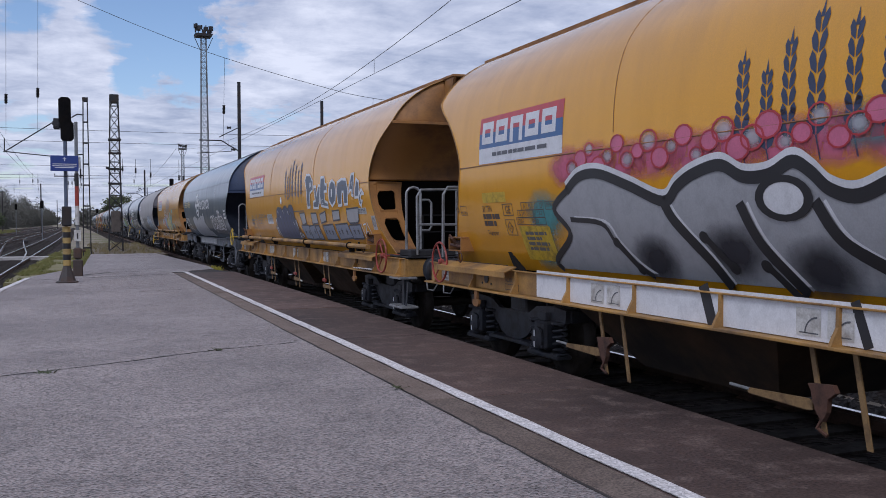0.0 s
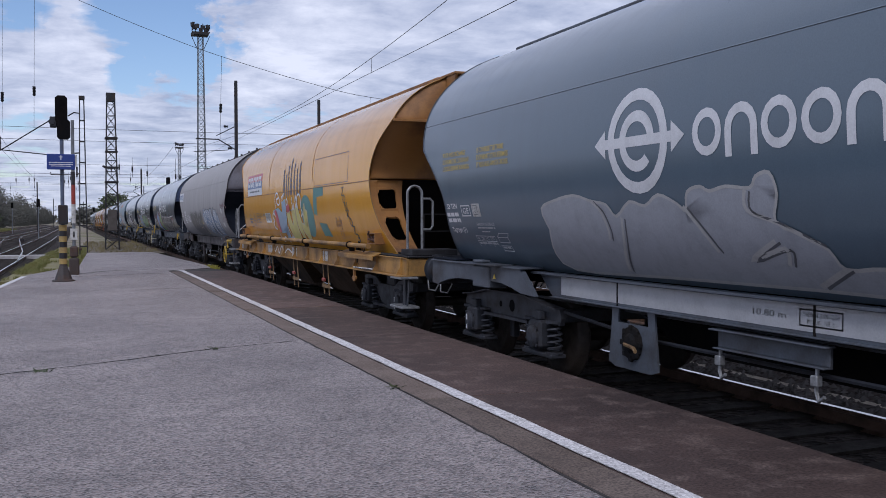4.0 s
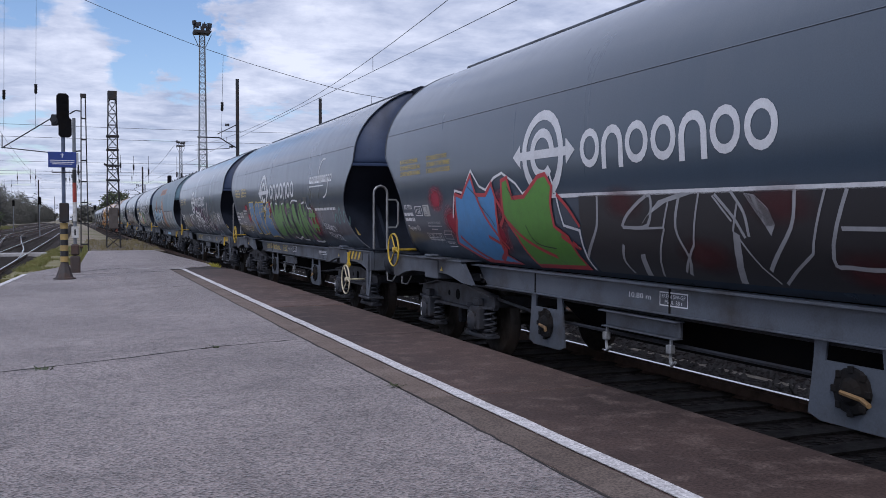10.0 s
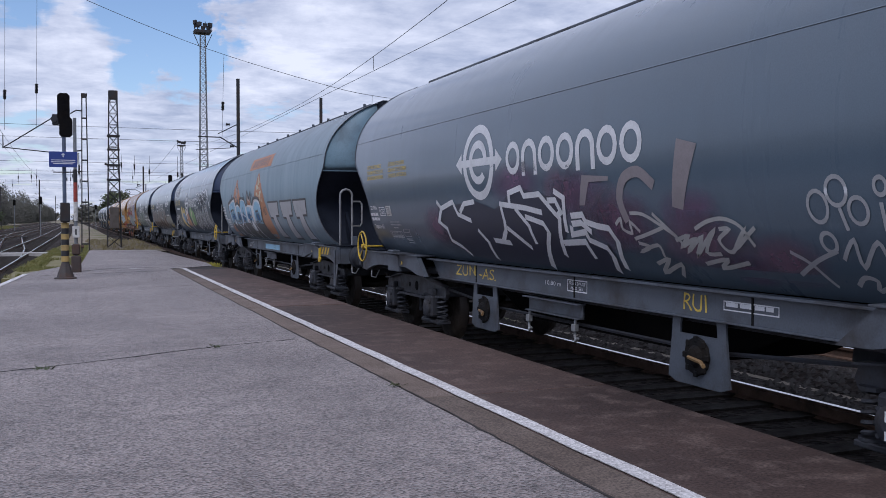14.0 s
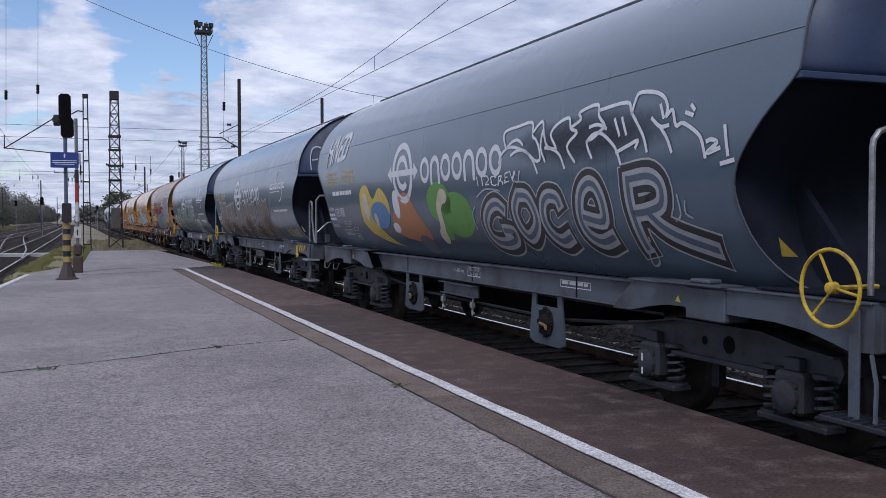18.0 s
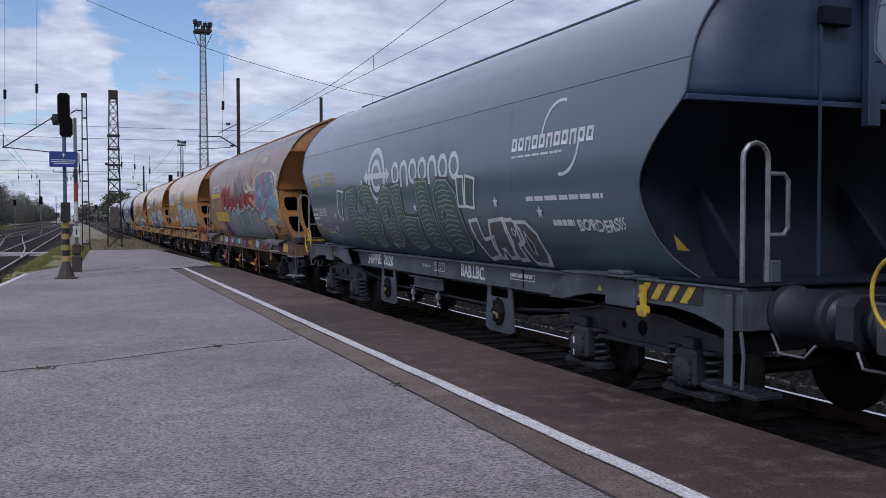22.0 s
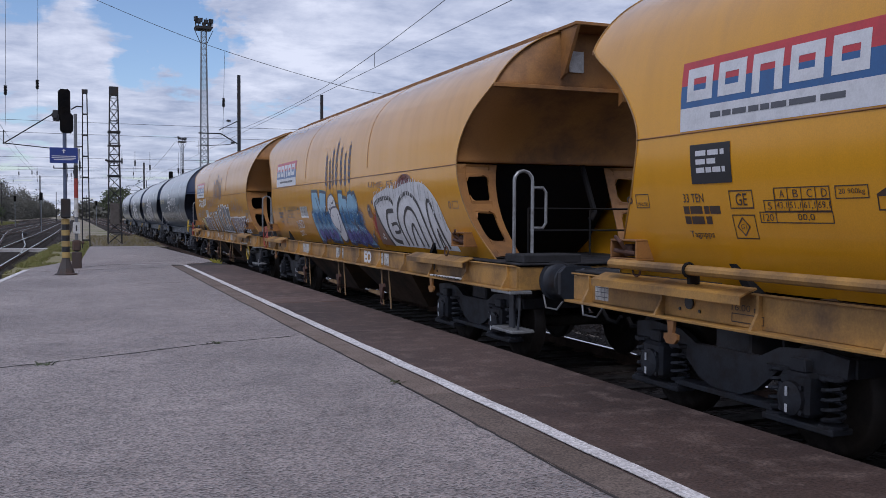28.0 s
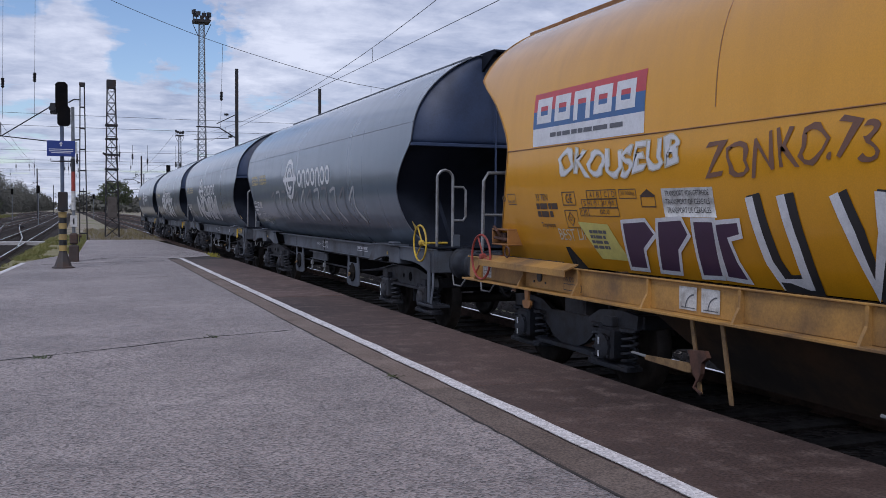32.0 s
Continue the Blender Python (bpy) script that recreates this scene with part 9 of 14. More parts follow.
    scrawl(b, sh, [(8.74, 2.35), (8.67, 2.24), (8.73, 2.11), (8.82, 2.22), (8.75, 2.33)], 0.045, PAINT_WHITE, 5)
    scrawl(b, sh, [(7.22, 2.23), (7.28, 2.37), (7.35, 2.32), (7.39, 2.40), (7.47, 2.37), (7.51, 2.44)], 0.045, PAINT_WHITE, 5)
    scrawl(b, sh, [(7.43, 1.65), (7.51, 1.51), (7.65, 1.42), (7.75, 1.34), (8.04, 1.36)], 0.045, PAINT_WHITE, 5)
    paint(b, sh, "graffiti_line", stroke(curve_pts([(6.2, 1.45), (6.4, 1.3), (6.7, 1.42), (7.0, 1.3), (7.5, 1.42), (8.0, 1.3)], 4), 0.035), PAINT_WHITE, 4)
    paint(b, sh, "faded_panel", hollow(10.42, 12.9, 2.50, 3.05, 0.012), PAINT_BROWN, 0)
    for k, t in enumerate("ZONKO73"):
        tag(b, sh, t, (12.45 + 0.07 * k, 12.62 + 0.07 * k, 2.26 - 0.14 * k, 2.42 - 0.14 * k), PAINT_BLACK, 0.2, 0.01, bold=0.01)
    tag(b, sh, "Rally", (11.8, 12.2, 1.62, 1.86), PAINT_BROWN, 0.15, 0.015)
    paint(b, sh, "graffiti_line", annulus(12.0, 1.55, 0.1, 0.09, 14) + annulus(12.0, 1.55, 0.06, 0.05, 12), PAINT_BROWN, 0)
    paint(s, sh, "graffiti_line", stroke(curve_pts([(6.0, 1.2), (6.15, 1.05), (6.4, 1.18), (6.6, 1.02), (6.9, 1.2), (7.2, 1.04), (7.6, 1.15), (8.2, 1.02)], 4), 0.035), PAINT_WHITE, 0, "", -1.39)


def railed_end(w, b, sh, d):
    """Ladder, warning sign, railing and grab rail of a near end with a railed platform, set back by d."""
    h = sh.length / 2
    yl = -(h - 0.66 - d)
    bm = B()
    for x in (0.33, 0.68):
        soft_box(bm, x - 0.02, x + 0.02, yl - 0.012, yl + 0.012, 1.285, 4.02, 0.004)
    ladder = part("ladder", bm, GREY_END, w, "dark steel end ladder")
    for k in range(10):
        bm = B()
        soft_box(bm, 0.34, 0.67, yl - 0.022, yl + 0.022, 1.49 + 0.262 * k, 1.52 + 0.262 * k, 0.004)
        part("rung", bm, GREY_END, ladder)
    for x in (0.27, 0.74):
        bm = B()
        tube(bm, [(x + (0.06 if x < 0.5 else -0.06), yl, 2.66), (x, yl, 2.70), (x, yl - 0.04, 2.78), (x, yl - 0.04, 4.2)], 0.013, 6)
        part("ladder_rail", bm, GREY_STEEL, ladder)
    bm = B()
    ys = -(h - sh.end(3.2)) - 0.012
    soft_box(bm, 0.77, 0.99, ys - 0.012, ys, 2.98, 3.62, 0.003)
    sign = part("warning_sign", bm, WHITE_SHEET, b, "white warning sign with two blue pictogram squares")
    for z0, z1, m in ((3.06, 3.29, LOGO_BLUE), (3.32, 3.56, LOGO_BLUE)):
        bm = B()
        box(bm, 0.79, 0.97, ys - 0.0155, ys - 0.0125, z0, z1)
        part("sign_square", bm, m, sign)
    bm = B()
    prism(bm, [(0.815, 3.36), (0.945, 3.36), (0.88, 3.53)], ys - 0.019, ys - 0.016, "y")
    part("sign_triangle", bm, BRIGHT_YELLOW, sign)
    bm = B()
    rod(bm, (0.88, ys - 0.016, 3.175), (0.88, ys - 0.019, 3.175), 0.075, 16)
    part("sign_disc", bm, WHITE_SHEET, sign)
    bm = B()      # railed end platform
    y0 = -(h - 0.17 - d)
    tube(bm, [(-1.25, y0, 1.28), (-1.25, y0, 2.2), (-1.18, y0, 2.3), (1.1, y0, 2.3), (1.2, y0, 2.2), (1.2, y0, 1.28)], 0.022, 7)
    tube(bm, [(-1.25, y0, 1.5), (-1.0, y0, 1.72), (-0.85, y0, 1.74), (1.2, y0, 1.74)], 0.018, 6)
    tube(bm, [(-0.5, y0, 1.28), (-0.5, y0, 2.3)], 0.018, 6)
    part("platform_railing", bm, GREY_STEEL, w, "grey tube railing across the end platform")
    bm = B()      # a narrow loop standing along the side
    tube(bm, [(-1.2, -(h - a - d), z) for a, z in ((0.98, 1.05), (0.99, 2.08), (0.95, 2.16), (0.86, 2.19), (0.77, 2.16), (0.73, 2.08), (0.73, 1.76), (0.52, 1.27))], 0.021, 7)
    part("grab_rail", bm, GREY_STEEL, w, "grey bent-tube grab rail at the wagon end")


def wagon_e():
    w, b, s, sh = MADE["E"]
    paint(b, sh, "logo_panel", rect(0.98, 2.46, 2.66, 3.02), LOGO_WHITE, 0, "white logo panel")
    paint(b, sh, "logo_block", blocks(1.12, 2.32, 2.74, 2.94, 6, 0.2, 0.3, 0.2), LOGO_BLUE, 1)
    tag(b, sh, "oGaR", (3.5, 4.4, 1.78, 2.08), PAINT_WHITE, 0.1, 0.03)
    letter(b, sh, [(4.78, 2.09), (4.92, 2.15), (5.35, 2.16), (5.42, 2.10), (5.88, 2.14), (5.95, 2.06), (6.35, 2.13), (6.42, 2.07), (6.47, 2.17), (6.84, 2.18), (6.91, 2.08), (7.05, 2.11), (7.13, 2.00), (7.23, 2.01), (7.30, 2.12), (7.48, 2.09), (7.47, 1.99), (7.59, 2.04), (7.85, 2.09), (7.95, 2.18), (8.11, 2.21), (8.26, 2.13), (8.25, 1.84), (8.25, 1.71), (8.26, 1.26), (6.78, 1.26), (5.45, 1.26), (5.05, 1.48), (4.76, 1.76)], PAINT_BLACK, PAINT_BLACK, 0.03, 1, "black angular graffiti letters")
    scrawl(b, sh, [(4.65, 1.78), (4.78, 2.09), (4.94, 2.14), (5.34, 2.16), (5.46, 2.09), (5.67, 1.96), (5.74, 1.80), (5.68, 1.68), (5.28, 1.53)], 0.018, PAINT_BONE, 3, False)
    scrawl(b, sh, [(5.48, 2.09), (5.88, 2.14), (5.97, 2.04), (6.31, 2.09), (6.56, 1.82), (6.54, 1.63), (6.55, 1.52)], 0.018, PAINT_BONE, 3, False)
    scrawl(b, sh, [(6.44, 2.07), (6.49, 2.16), (6.84, 2.17), (6.94, 2.08), (6.90, 1.90), (6.97, 1.74), (7.05, 1.64), (6.96, 1.37)], 0.018, PAINT_BONE, 3, False)
    scrawl(b, sh, [(6.96, 2.08), (7.08, 1.99), (7.22, 2.00), (7.31, 2.12), (7.48, 2.08), (7.44, 1.85), (7.17, 1.75)], 0.018, PAINT_BONE, 3, False)
    scrawl(b, sh, [(7.49, 1.98), (7.85, 2.08), (7.95, 2.17), (8.11, 2.20), (8.26, 2.13)], 0.018, PAINT_BONE, 3, False)
    scrawl(b, sh, [(7.30, 1.74), (7.30, 1.55), (7.62, 1.57), (7.74, 1.63)], 0.018, PAINT_BONE, 3, False)
    scrawl(b, sh, [(7.82, 1.77), (7.93, 1.68), (8.18, 1.70)], 0.018, PAINT_BONE, 3, False)
    scrawl(b, sh, [(7.64, 1.57), (7.71, 1.41), (7.82, 1.26)], 0.018, PAINT_BONE, 3, False)
    scrawl(b, sh, [(5.26, 1.53), (5.33, 1.30), (5.52, 1.27)], 0.018, PAINT_BONE, 3, False)
    letter(b, sh, [(8.22, 2.02), (8.25, 1.93), (8.23, 1.71), (8.14, 1.69)], PAINT_YELLOW, None, 0, 3)
    letter(b, sh, [(8.37, 1.50), (8.37, 1.40), (8.27, 1.26), (8.25, 1.33)], PAINT_YELLOW, None, 0, 3)
    letter(b, sh, [(7.76, 1.77), (7.85, 1.79), (7.84, 1.74), (7.75, 1.73)], PAINT_YELLOW, None, 0, 3)
    letter(b, sh, [(7.14, 1.58), (7.33, 1.58), (7.27, 1.54), (7.12, 1.54)], PAINT_YELLOW, None, 0, 3)
    letter(b, sh, [(8.84, 2.06), (9.44, 2.18), (10.16, 2.12), (10.66, 2.19), (11.08, 2.12), (11.35, 2.01), (11.59, 2.20), (12.19, 2.15), (12.31, 1.98), (12.51, 2.00), (12.57, 1.47), (12.33, 1.33), (11.56, 1.32), (9.96, 1.31), (9.21, 1.41), (8.99, 1.73)], MIST_SLATEBLUE, None, 0, 0, "blue haze round the feathered letters")
    letter(b, sh, [(8.83, 2.05), (8.96, 2.09), (9.27, 1.80), (9.16, 1.47), (9.23, 1.34), (8.99, 1.57), (8.75, 1.83)], PAINT_FEATHER, PAINT_SURF, 0.035, 1, "silver graffiti letter with feathered lines and a blue edge")
    hatched(b, sh, [(8.83, 2.05), (8.96, 2.09), (9.27, 1.80), (9.16, 1.47), (9.23, 1.34), (8.99, 1.57), (8.75, 1.83)], PAINT_WHITE, 4, 0.022)
    letter(b, sh, [(9.01, 2.27), (9.54, 2.17), (9.55, 2.08), (9.61, 1.55), (9.82, 1.33), (9.50, 1.42), (9.27, 1.80)], PAINT_FEATHER, PAINT_SURF, 0.035, 1, "silver graffiti letter with feathered lines and a blue edge")
    hatched(b, sh, [(9.01, 2.27), (9.54, 2.17), (9.55, 2.08), (9.61, 1.55), (9.82, 1.33), (9.50, 1.42), (9.27, 1.80)], PAINT_WHITE, 4, 0.022)
    letter(b, sh, [(9.55, 2.25), (10.08, 2.18), (10.12, 2.06), (10.20, 1.62), (10.03, 1.34), (9.74, 1.49), (9.66, 1.86)], PAINT_FEATHER, PAINT_SURF, 0.035, 1, "silver graffiti letter with feathered lines and a blue edge")
    hatched(b, sh, [(9.55, 2.25), (10.08, 2.18), (10.12, 2.06), (10.20, 1.62), (10.03, 1.34), (9.74, 1.49), (9.66, 1.86)], PAINT_WHITE, 4, 0.022)
    letter(b, sh, [(10.12, 2.22), (10.59, 2.16), (10.67, 2.02), (10.35, 1.33), (10.14, 1.50), (10.06, 1.92)], PAINT_FEATHER, PAINT_SURF, 0.035, 1, "silver graffiti letter with feathered lines and a blue edge")
    hatched(b, sh, [(10.12, 2.22), (10.59, 2.16), (10.67, 2.02), (10.35, 1.33), (10.14, 1.50), (10.06, 1.92)], PAINT_WHITE, 4, 0.022)
    letter(b, sh, [(10.64, 2.25), (11.03, 2.26), (11.12, 2.09), (11.23, 1.74), (11.12, 1.28), (10.72, 1.34), (10.60, 1.80)], PAINT_FEATHER, PAINT_SURF, 0.035, 1, "silver graffiti letter with feathered lines and a blue edge")
    hatched(b, sh, [(10.64, 2.25), (11.03, 2.26), (11.12, 2.09), (11.23, 1.74), (11.12, 1.28), (10.72, 1.34), (10.60, 1.80)], PAINT_WHITE, 4, 0.022)
    letter(b, sh, [(11.36, 2.03), (11.55, 2.26), (11.86, 2.17), (12.20, 2.18), (12.20, 2.01), (12.25, 1.65), (12.27, 1.34), (11.58, 1.33), (11.36, 1.64)], PAINT_FEATHER, PAINT_SURF, 0.035, 1, "silver graffiti letter with feathered lines and a blue edge")
    hatched(b, sh, [(11.36, 2.03), (11.55, 2.26), (11.86, 2.17), (12.20, 2.18), (12.20, 2.01), (12.25, 1.65), (12.27, 1.34), (11.58, 1.33), (11.36, 1.64)], PAINT_WHITE, 4, 0.022)
    letter(b, sh, [(12.26, 2.03), (12.41, 2.05), (12.50, 1.98), (12.61, 1.57), (12.53, 1.43), (12.43, 1.49), (12.28, 1.80)], PAINT_FEATHER, PAINT_SURF, 0.035, 1, "silver graffiti letter with feathered lines and a blue edge")
    hatched(b, sh, [(12.26, 2.03), (12.41, 2.05), (12.50, 1.98), (12.61, 1.57), (12.53, 1.43), (12.43, 1.49), (12.28, 1.80)], PAINT_WHITE, 4, 0.022)
    scrawl(b, sh, [(8.85, 2.10), (9.01, 2.27), (9.53, 2.16), (9.58, 2.25), (10.07, 2.18), (10.14, 2.23), (10.58, 2.17), (10.64, 2.25), (11.02, 2.26), (11.12, 2.09), (11.32, 1.98)], 0.045, PAINT_MIDNIGHT, 3, False)
    scrawl(b, sh, [(11.36, 2.03), (11.55, 2.27), (11.86, 2.17), (12.20, 2.19), (12.24, 2.01)], 0.045, PAINT_MIDNIGHT, 3, False)
    scrawl(b, sh, [(12.24, 2.01), (12.41, 2.07), (12.51, 1.99), (12.61, 1.57)], 0.045, PAINT_MIDNIGHT, 3, False)
    scrawl(b, sh, [(9.69, 1.92), (10.05, 1.86), (10.49, 1.77), (10.76, 1.85)], 0.06, PAINT_SURF, 5)
    scrawl(b, sh, [(11.46, 1.93), (11.64, 1.80), (11.97, 1.75)], 0.06, PAINT_SURF, 5)
    scrawl(b, sh, [(9.22, 1.73), (9.74, 1.77), (10.06, 1.68)], 0.06, PAINT_SURF, 5)
    scrawl(b, sh, [(13.31, 2.37), (13.23, 2.33), (13.33, 2.27), (13.23, 2.21)], 0.035, PAINT_MAROON, 1)
    scrawl(b, sh, [(13.46, 2.34), (13.38, 2.27), (13.48, 2.21), (13.52, 2.31), (13.46, 2.34)], 0.035, PAINT_MAROON, 1)
    scrawl(b, sh, [(13.56, 2.31), (13.67, 2.30), (13.60, 2.36), (13.58, 2.23), (13.69, 2.22)], 0.035, PAINT_MAROON, 1)
    scrawl(b, sh, [(13.73, 2.22), (13.77, 2.32), (13.85, 2.35), (13.85, 2.22)], 0.035, PAINT_MAROON, 1)
    scrawl(b, sh, [(13.92, 2.46), (13.89, 2.25)], 0.035, PAINT_MAROON, 1)
    scrawl(b, sh, [(14.18, 2.45), (13.92, 2.32), (14.02, 2.28), (14.29, 2.31), (14.50, 2.23), (14.51, 2.21)], 0.035, PAINT_MAROON, 1)
    scrawl(b, sh, [(13.53, 2.02), (13.55, 1.88), (13.48, 1.80), (13.62, 1.92)], 0.02, PAINT_MAROON, 1)
    scrawl(b, sh, [(13.72, 1.97), (13.64, 1.84), (13.71, 1.78)], 0.02, PAINT_MAROON, 1)
    scrawl(b, sh, [(13.91, 2.01), (13.83, 1.80), (13.98, 1.87), (13.95, 1.97)], 0.02, PAINT_MAROON, 1)
    scrawl(b, sh, [(14.12, 1.96), (14.04, 1.82), (14.15, 1.78), (14.23, 1.91), (14.14, 1.94)], 0.02, PAINT_MAROON, 1)
    scrawl(b, sh, [(14.30, 1.83), (14.22, 1.72), (14.30, 1.69)], 0.02, PAINT_MAROON, 1)
    scrawl(b, sh, [(13.03, 2.14), (12.96, 1.97), (12.95, 1.75)], 0.02, PAINT_MAROON, 1)
    scrawl(b, sh, [(13.14, 2.18), (13.27, 1.92), (13.33, 1.76)], 0.02, PAINT_MAROON, 1)
    scrawl(b, sh, [(12.70, 2.20), (12.72, 1.98)], 0.02, PAINT_MAROON, 1)
    tag(b, sh, "33 TEN", (1.60, 1.98, 2.165, 2.25), LOGO_WHITE, 0, 0, bold=0.006)
    tag(b, sh, "Tagnpps", (1.61, 1.90, 1.87, 1.93), LOGO_WHITE, 0, 0)
    paint(b, sh, "wagon_data", bars(1.6, 2.1, 1.96, 2.13, 2, 4) + bars(1.62, 2.0, 1.66, 1.84, 3, 6) + bars(2.7, 3.2, 1.7, 2.22, 7, 5), LOGO_WHITE)
    paint(b, sh, "paper_label", rect(13.25, 13.5, 2.05, 2.22) + rect(13.2, 13.55, 1.62, 1.75), WHITE_SHEET)
    for e in (3.0, 4.75, 6.6, 8.7, 10.8, 12.6):
        paint(b, sh, "weld_line", stroke(curve_pts([(e + 0.15, 3.4), (e + 0.03, 2.9), (e, 2.2)], 5), 0.012), PAINT_DARKGREY, 0)
    paint(s, sh, "sill_paint", rect(10.7, 11.75, 0.985, 1.19), PAINT_SKY, 0, "pale blue patch on the sill", -1.10)
    railed_end(w, b, sh, 0.0)
    h = sh.length / 2
    hand_wheel(w, (-1.42, -(h - 1.9), 0.72), 0.26, BRIGHT_YELLOW)
    bm = B()
    rod(bm, (-1.38, -(h - 1.0), 1.17), (-1.38, -(h - 1.9), 1.14), 0.022, 6)
    part("operating_lever", bm, BRIGHT_YELLOW, w, "yellow operating lever")


def wagon_f():
    w, b, s, sh = MADE["F"]
    slate_marks(b, s, sh)
    for k in range(7):
        paint(b, sh, "graffiti_patch", disc(3.5 + 0.42 * k, 1.75 + 0.2 * math.sin(k * 1.9), 0.4, 0.3), MIST_RED, 0)
    paint(b, sh, "graffiti_patch", disc(3.05, 2.08, 0.36, 0.22), MIST_RED, 0)
    letter(b, sh, [(3.78, 2.12), (3.98, 2.08), (4.32, 2.34), (4.43, 2.10), (4.71, 2.09), (4.91, 2.22), (4.98, 2.05), (4.87, 1.73), (4.67, 1.38), (4.88, 1.27), (3.91, 1.27), (3.38, 1.49), (3.67, 1.79)], PAINT_AZURE, PAINT_RED, 0.03, 2, "bright blue graffiti flames")
    letter(b, sh, [(5.19, 2.24), (5.34, 2.27), (5.42, 2.04), (5.71, 2.05), (6.09, 2.25), (6.25, 2.27), (6.37, 2.14), (6.29, 1.97), (6.25, 1.73), (6.46, 1.62), (6.49, 1.30), (5.32, 1.27), (5.28, 1.60), (5.11, 1.86)], PAINT_GREEN, PAINT_RED, 0.03, 2, "bright green graffiti flames")
    scrawl(b, sh, [(3.56, 1.83), (3.78, 2.17), (4.04, 2.13), (4.33, 2.40), (4.55, 2.20), (4.73, 2.15), (4.98, 2.28), (5.21, 2.33), (5.54, 2.20), (5.69, 2.08), (5.93, 2.14), (6.13, 2.31), (6.34, 2.28), (6.43, 2.05), (6.45, 1.74), (6.74, 1.69), (6.61, 1.39), (6.58, 1.29)], 0.03, PAINT_WHITE, 1, False)
    scrawl(b, sh, [(4.43, 2.10), (4.57, 1.86), (4.73, 1.66), (4.88, 1.46)], 0.045, PAINT_RED, 4)
    scrawl(b, sh, [(3.60, 1.57), (3.86, 1.39), (4.11, 1.28)], 0.045, PAINT_RED, 4)
    scrawl(b, sh, [(5.20, 1.76), (5.42, 1.60), (5.69, 1.48), (5.96, 1.40)], 0.045, PAINT_RED, 4)
    scrawl(b, sh, [(6.34, 1.62), (6.58, 1.51), (6.53, 1.56)], 0.045, PAINT_RED, 4)
    scrawl(b, sh, [(4.98, 2.05), (5.11, 1.86), (4.95, 1.73)], 0.045, PAINT_RED, 4)
    scrawl(b, sh, [(4.50, 1.59), (4.80, 1.46), (4.42, 1.30)], 0.045, PAINT_RED, 4)
    scrawl(b, sh, [(6.46, 2.05), (6.64, 1.91), (6.77, 1.74)], 0.045, PAINT_RED, 4)
    scrawl(b, sh, [(4.47, 2.00), (4.71, 1.83), (4.79, 1.72)], 0.012, PAINT_BLACK, 5)
    scrawl(b, sh, [(5.60, 1.73), (5.70, 1.54), (6.09, 1.49)], 0.012, PAINT_BLACK, 5)
    scrawl(b, sh, [(4.21, 2.21), (4.50, 2.06)], 0.012, PAINT_BLACK, 5)
    scrawl(b, sh, [(5.32, 2.17), (5.48, 2.01)], 0.012, PAINT_BLACK, 5)
    letter(b, sh, [(6.88, 2.03), (9.30, 2.01), (10.77, 2.00), (11.87, 2.03), (12.62, 2.05), (11.87, 1.80), (11.50, 1.62), (11.17, 1.33), (9.73, 1.29), (6.65, 1.27)], PAINT_SOOT, None, 0, 0, "dark smoked bar with thin drawn letters")
    scrawl(b, sh, [(6.33, 2.04), (8.01, 2.03), (9.30, 2.02), (10.77, 2.01), (11.87, 2.04), (12.71, 2.06)], 0.04, PAINT_WHITE, 1, False)
    scrawl(b, sh, [(12.70, 2.02), (12.31, 1.88), (11.79, 1.77), (11.48, 1.62), (11.26, 1.43), (11.13, 1.27)], 0.03, PAINT_SILVER, 1)
    letter(b, sh, [(11.80, 2.00), (12.45, 2.02), (12.67, 2.04), (12.32, 1.91), (11.87, 1.81)], MIST_RED, None, 0, 2, "faded red patch")
    scrawl(b, sh, [(7.22, 2.01), (7.08, 1.72), (6.66, 1.43)], 0.03, PAINT_SILVER, 2)
    scrawl(b, sh, [(7.54, 1.74), (7.70, 1.86), (8.07, 2.01), (7.95, 1.75), (7.55, 1.73)], 0.03, PAINT_SILVER, 2)
    scrawl(b, sh, [(8.49, 2.00), (8.34, 1.73), (8.36, 1.48), (8.22, 1.33)], 0.03, PAINT_SILVER, 2)
    scrawl(b, sh, [(8.94, 1.99), (9.10, 1.82), (9.17, 1.67)], 0.03, PAINT_SILVER, 2)
    scrawl(b, sh, [(9.13, 2.01), (9.23, 1.85), (9.22, 1.68)], 0.03, PAINT_SILVER, 2)
    scrawl(b, sh, [(9.79, 2.00), (9.68, 1.74), (9.29, 1.42)], 0.03, PAINT_SILVER, 2)
    scrawl(b, sh, [(10.25, 1.99), (9.98, 1.53), (10.10, 1.48), (10.48, 1.49), (10.75, 1.65), (10.95, 2.00)], 0.03, PAINT_SILVER, 2)
    scrawl(b, sh, [(10.15, 1.74), (10.79, 1.74)], 0.03, PAINT_SILVER, 2)
    scrawl(b, sh, [(7.44, 1.56), (7.31, 1.42), (7.30, 1.30)], 0.03, PAINT_SILVER, 2)
    scrawl(b, sh, [(11.46, 1.62), (11.62, 1.69)], 0.03, PAINT_SILVER, 2)
    scrawl(b, sh, [(11.47, 1.55), (11.62, 1.62)], 0.03, PAINT_SILVER, 2)
    scrawl(b, sh, [(11.14, 1.80), (11.16, 1.76)], 0.10, PAINT_SILVER, 2)
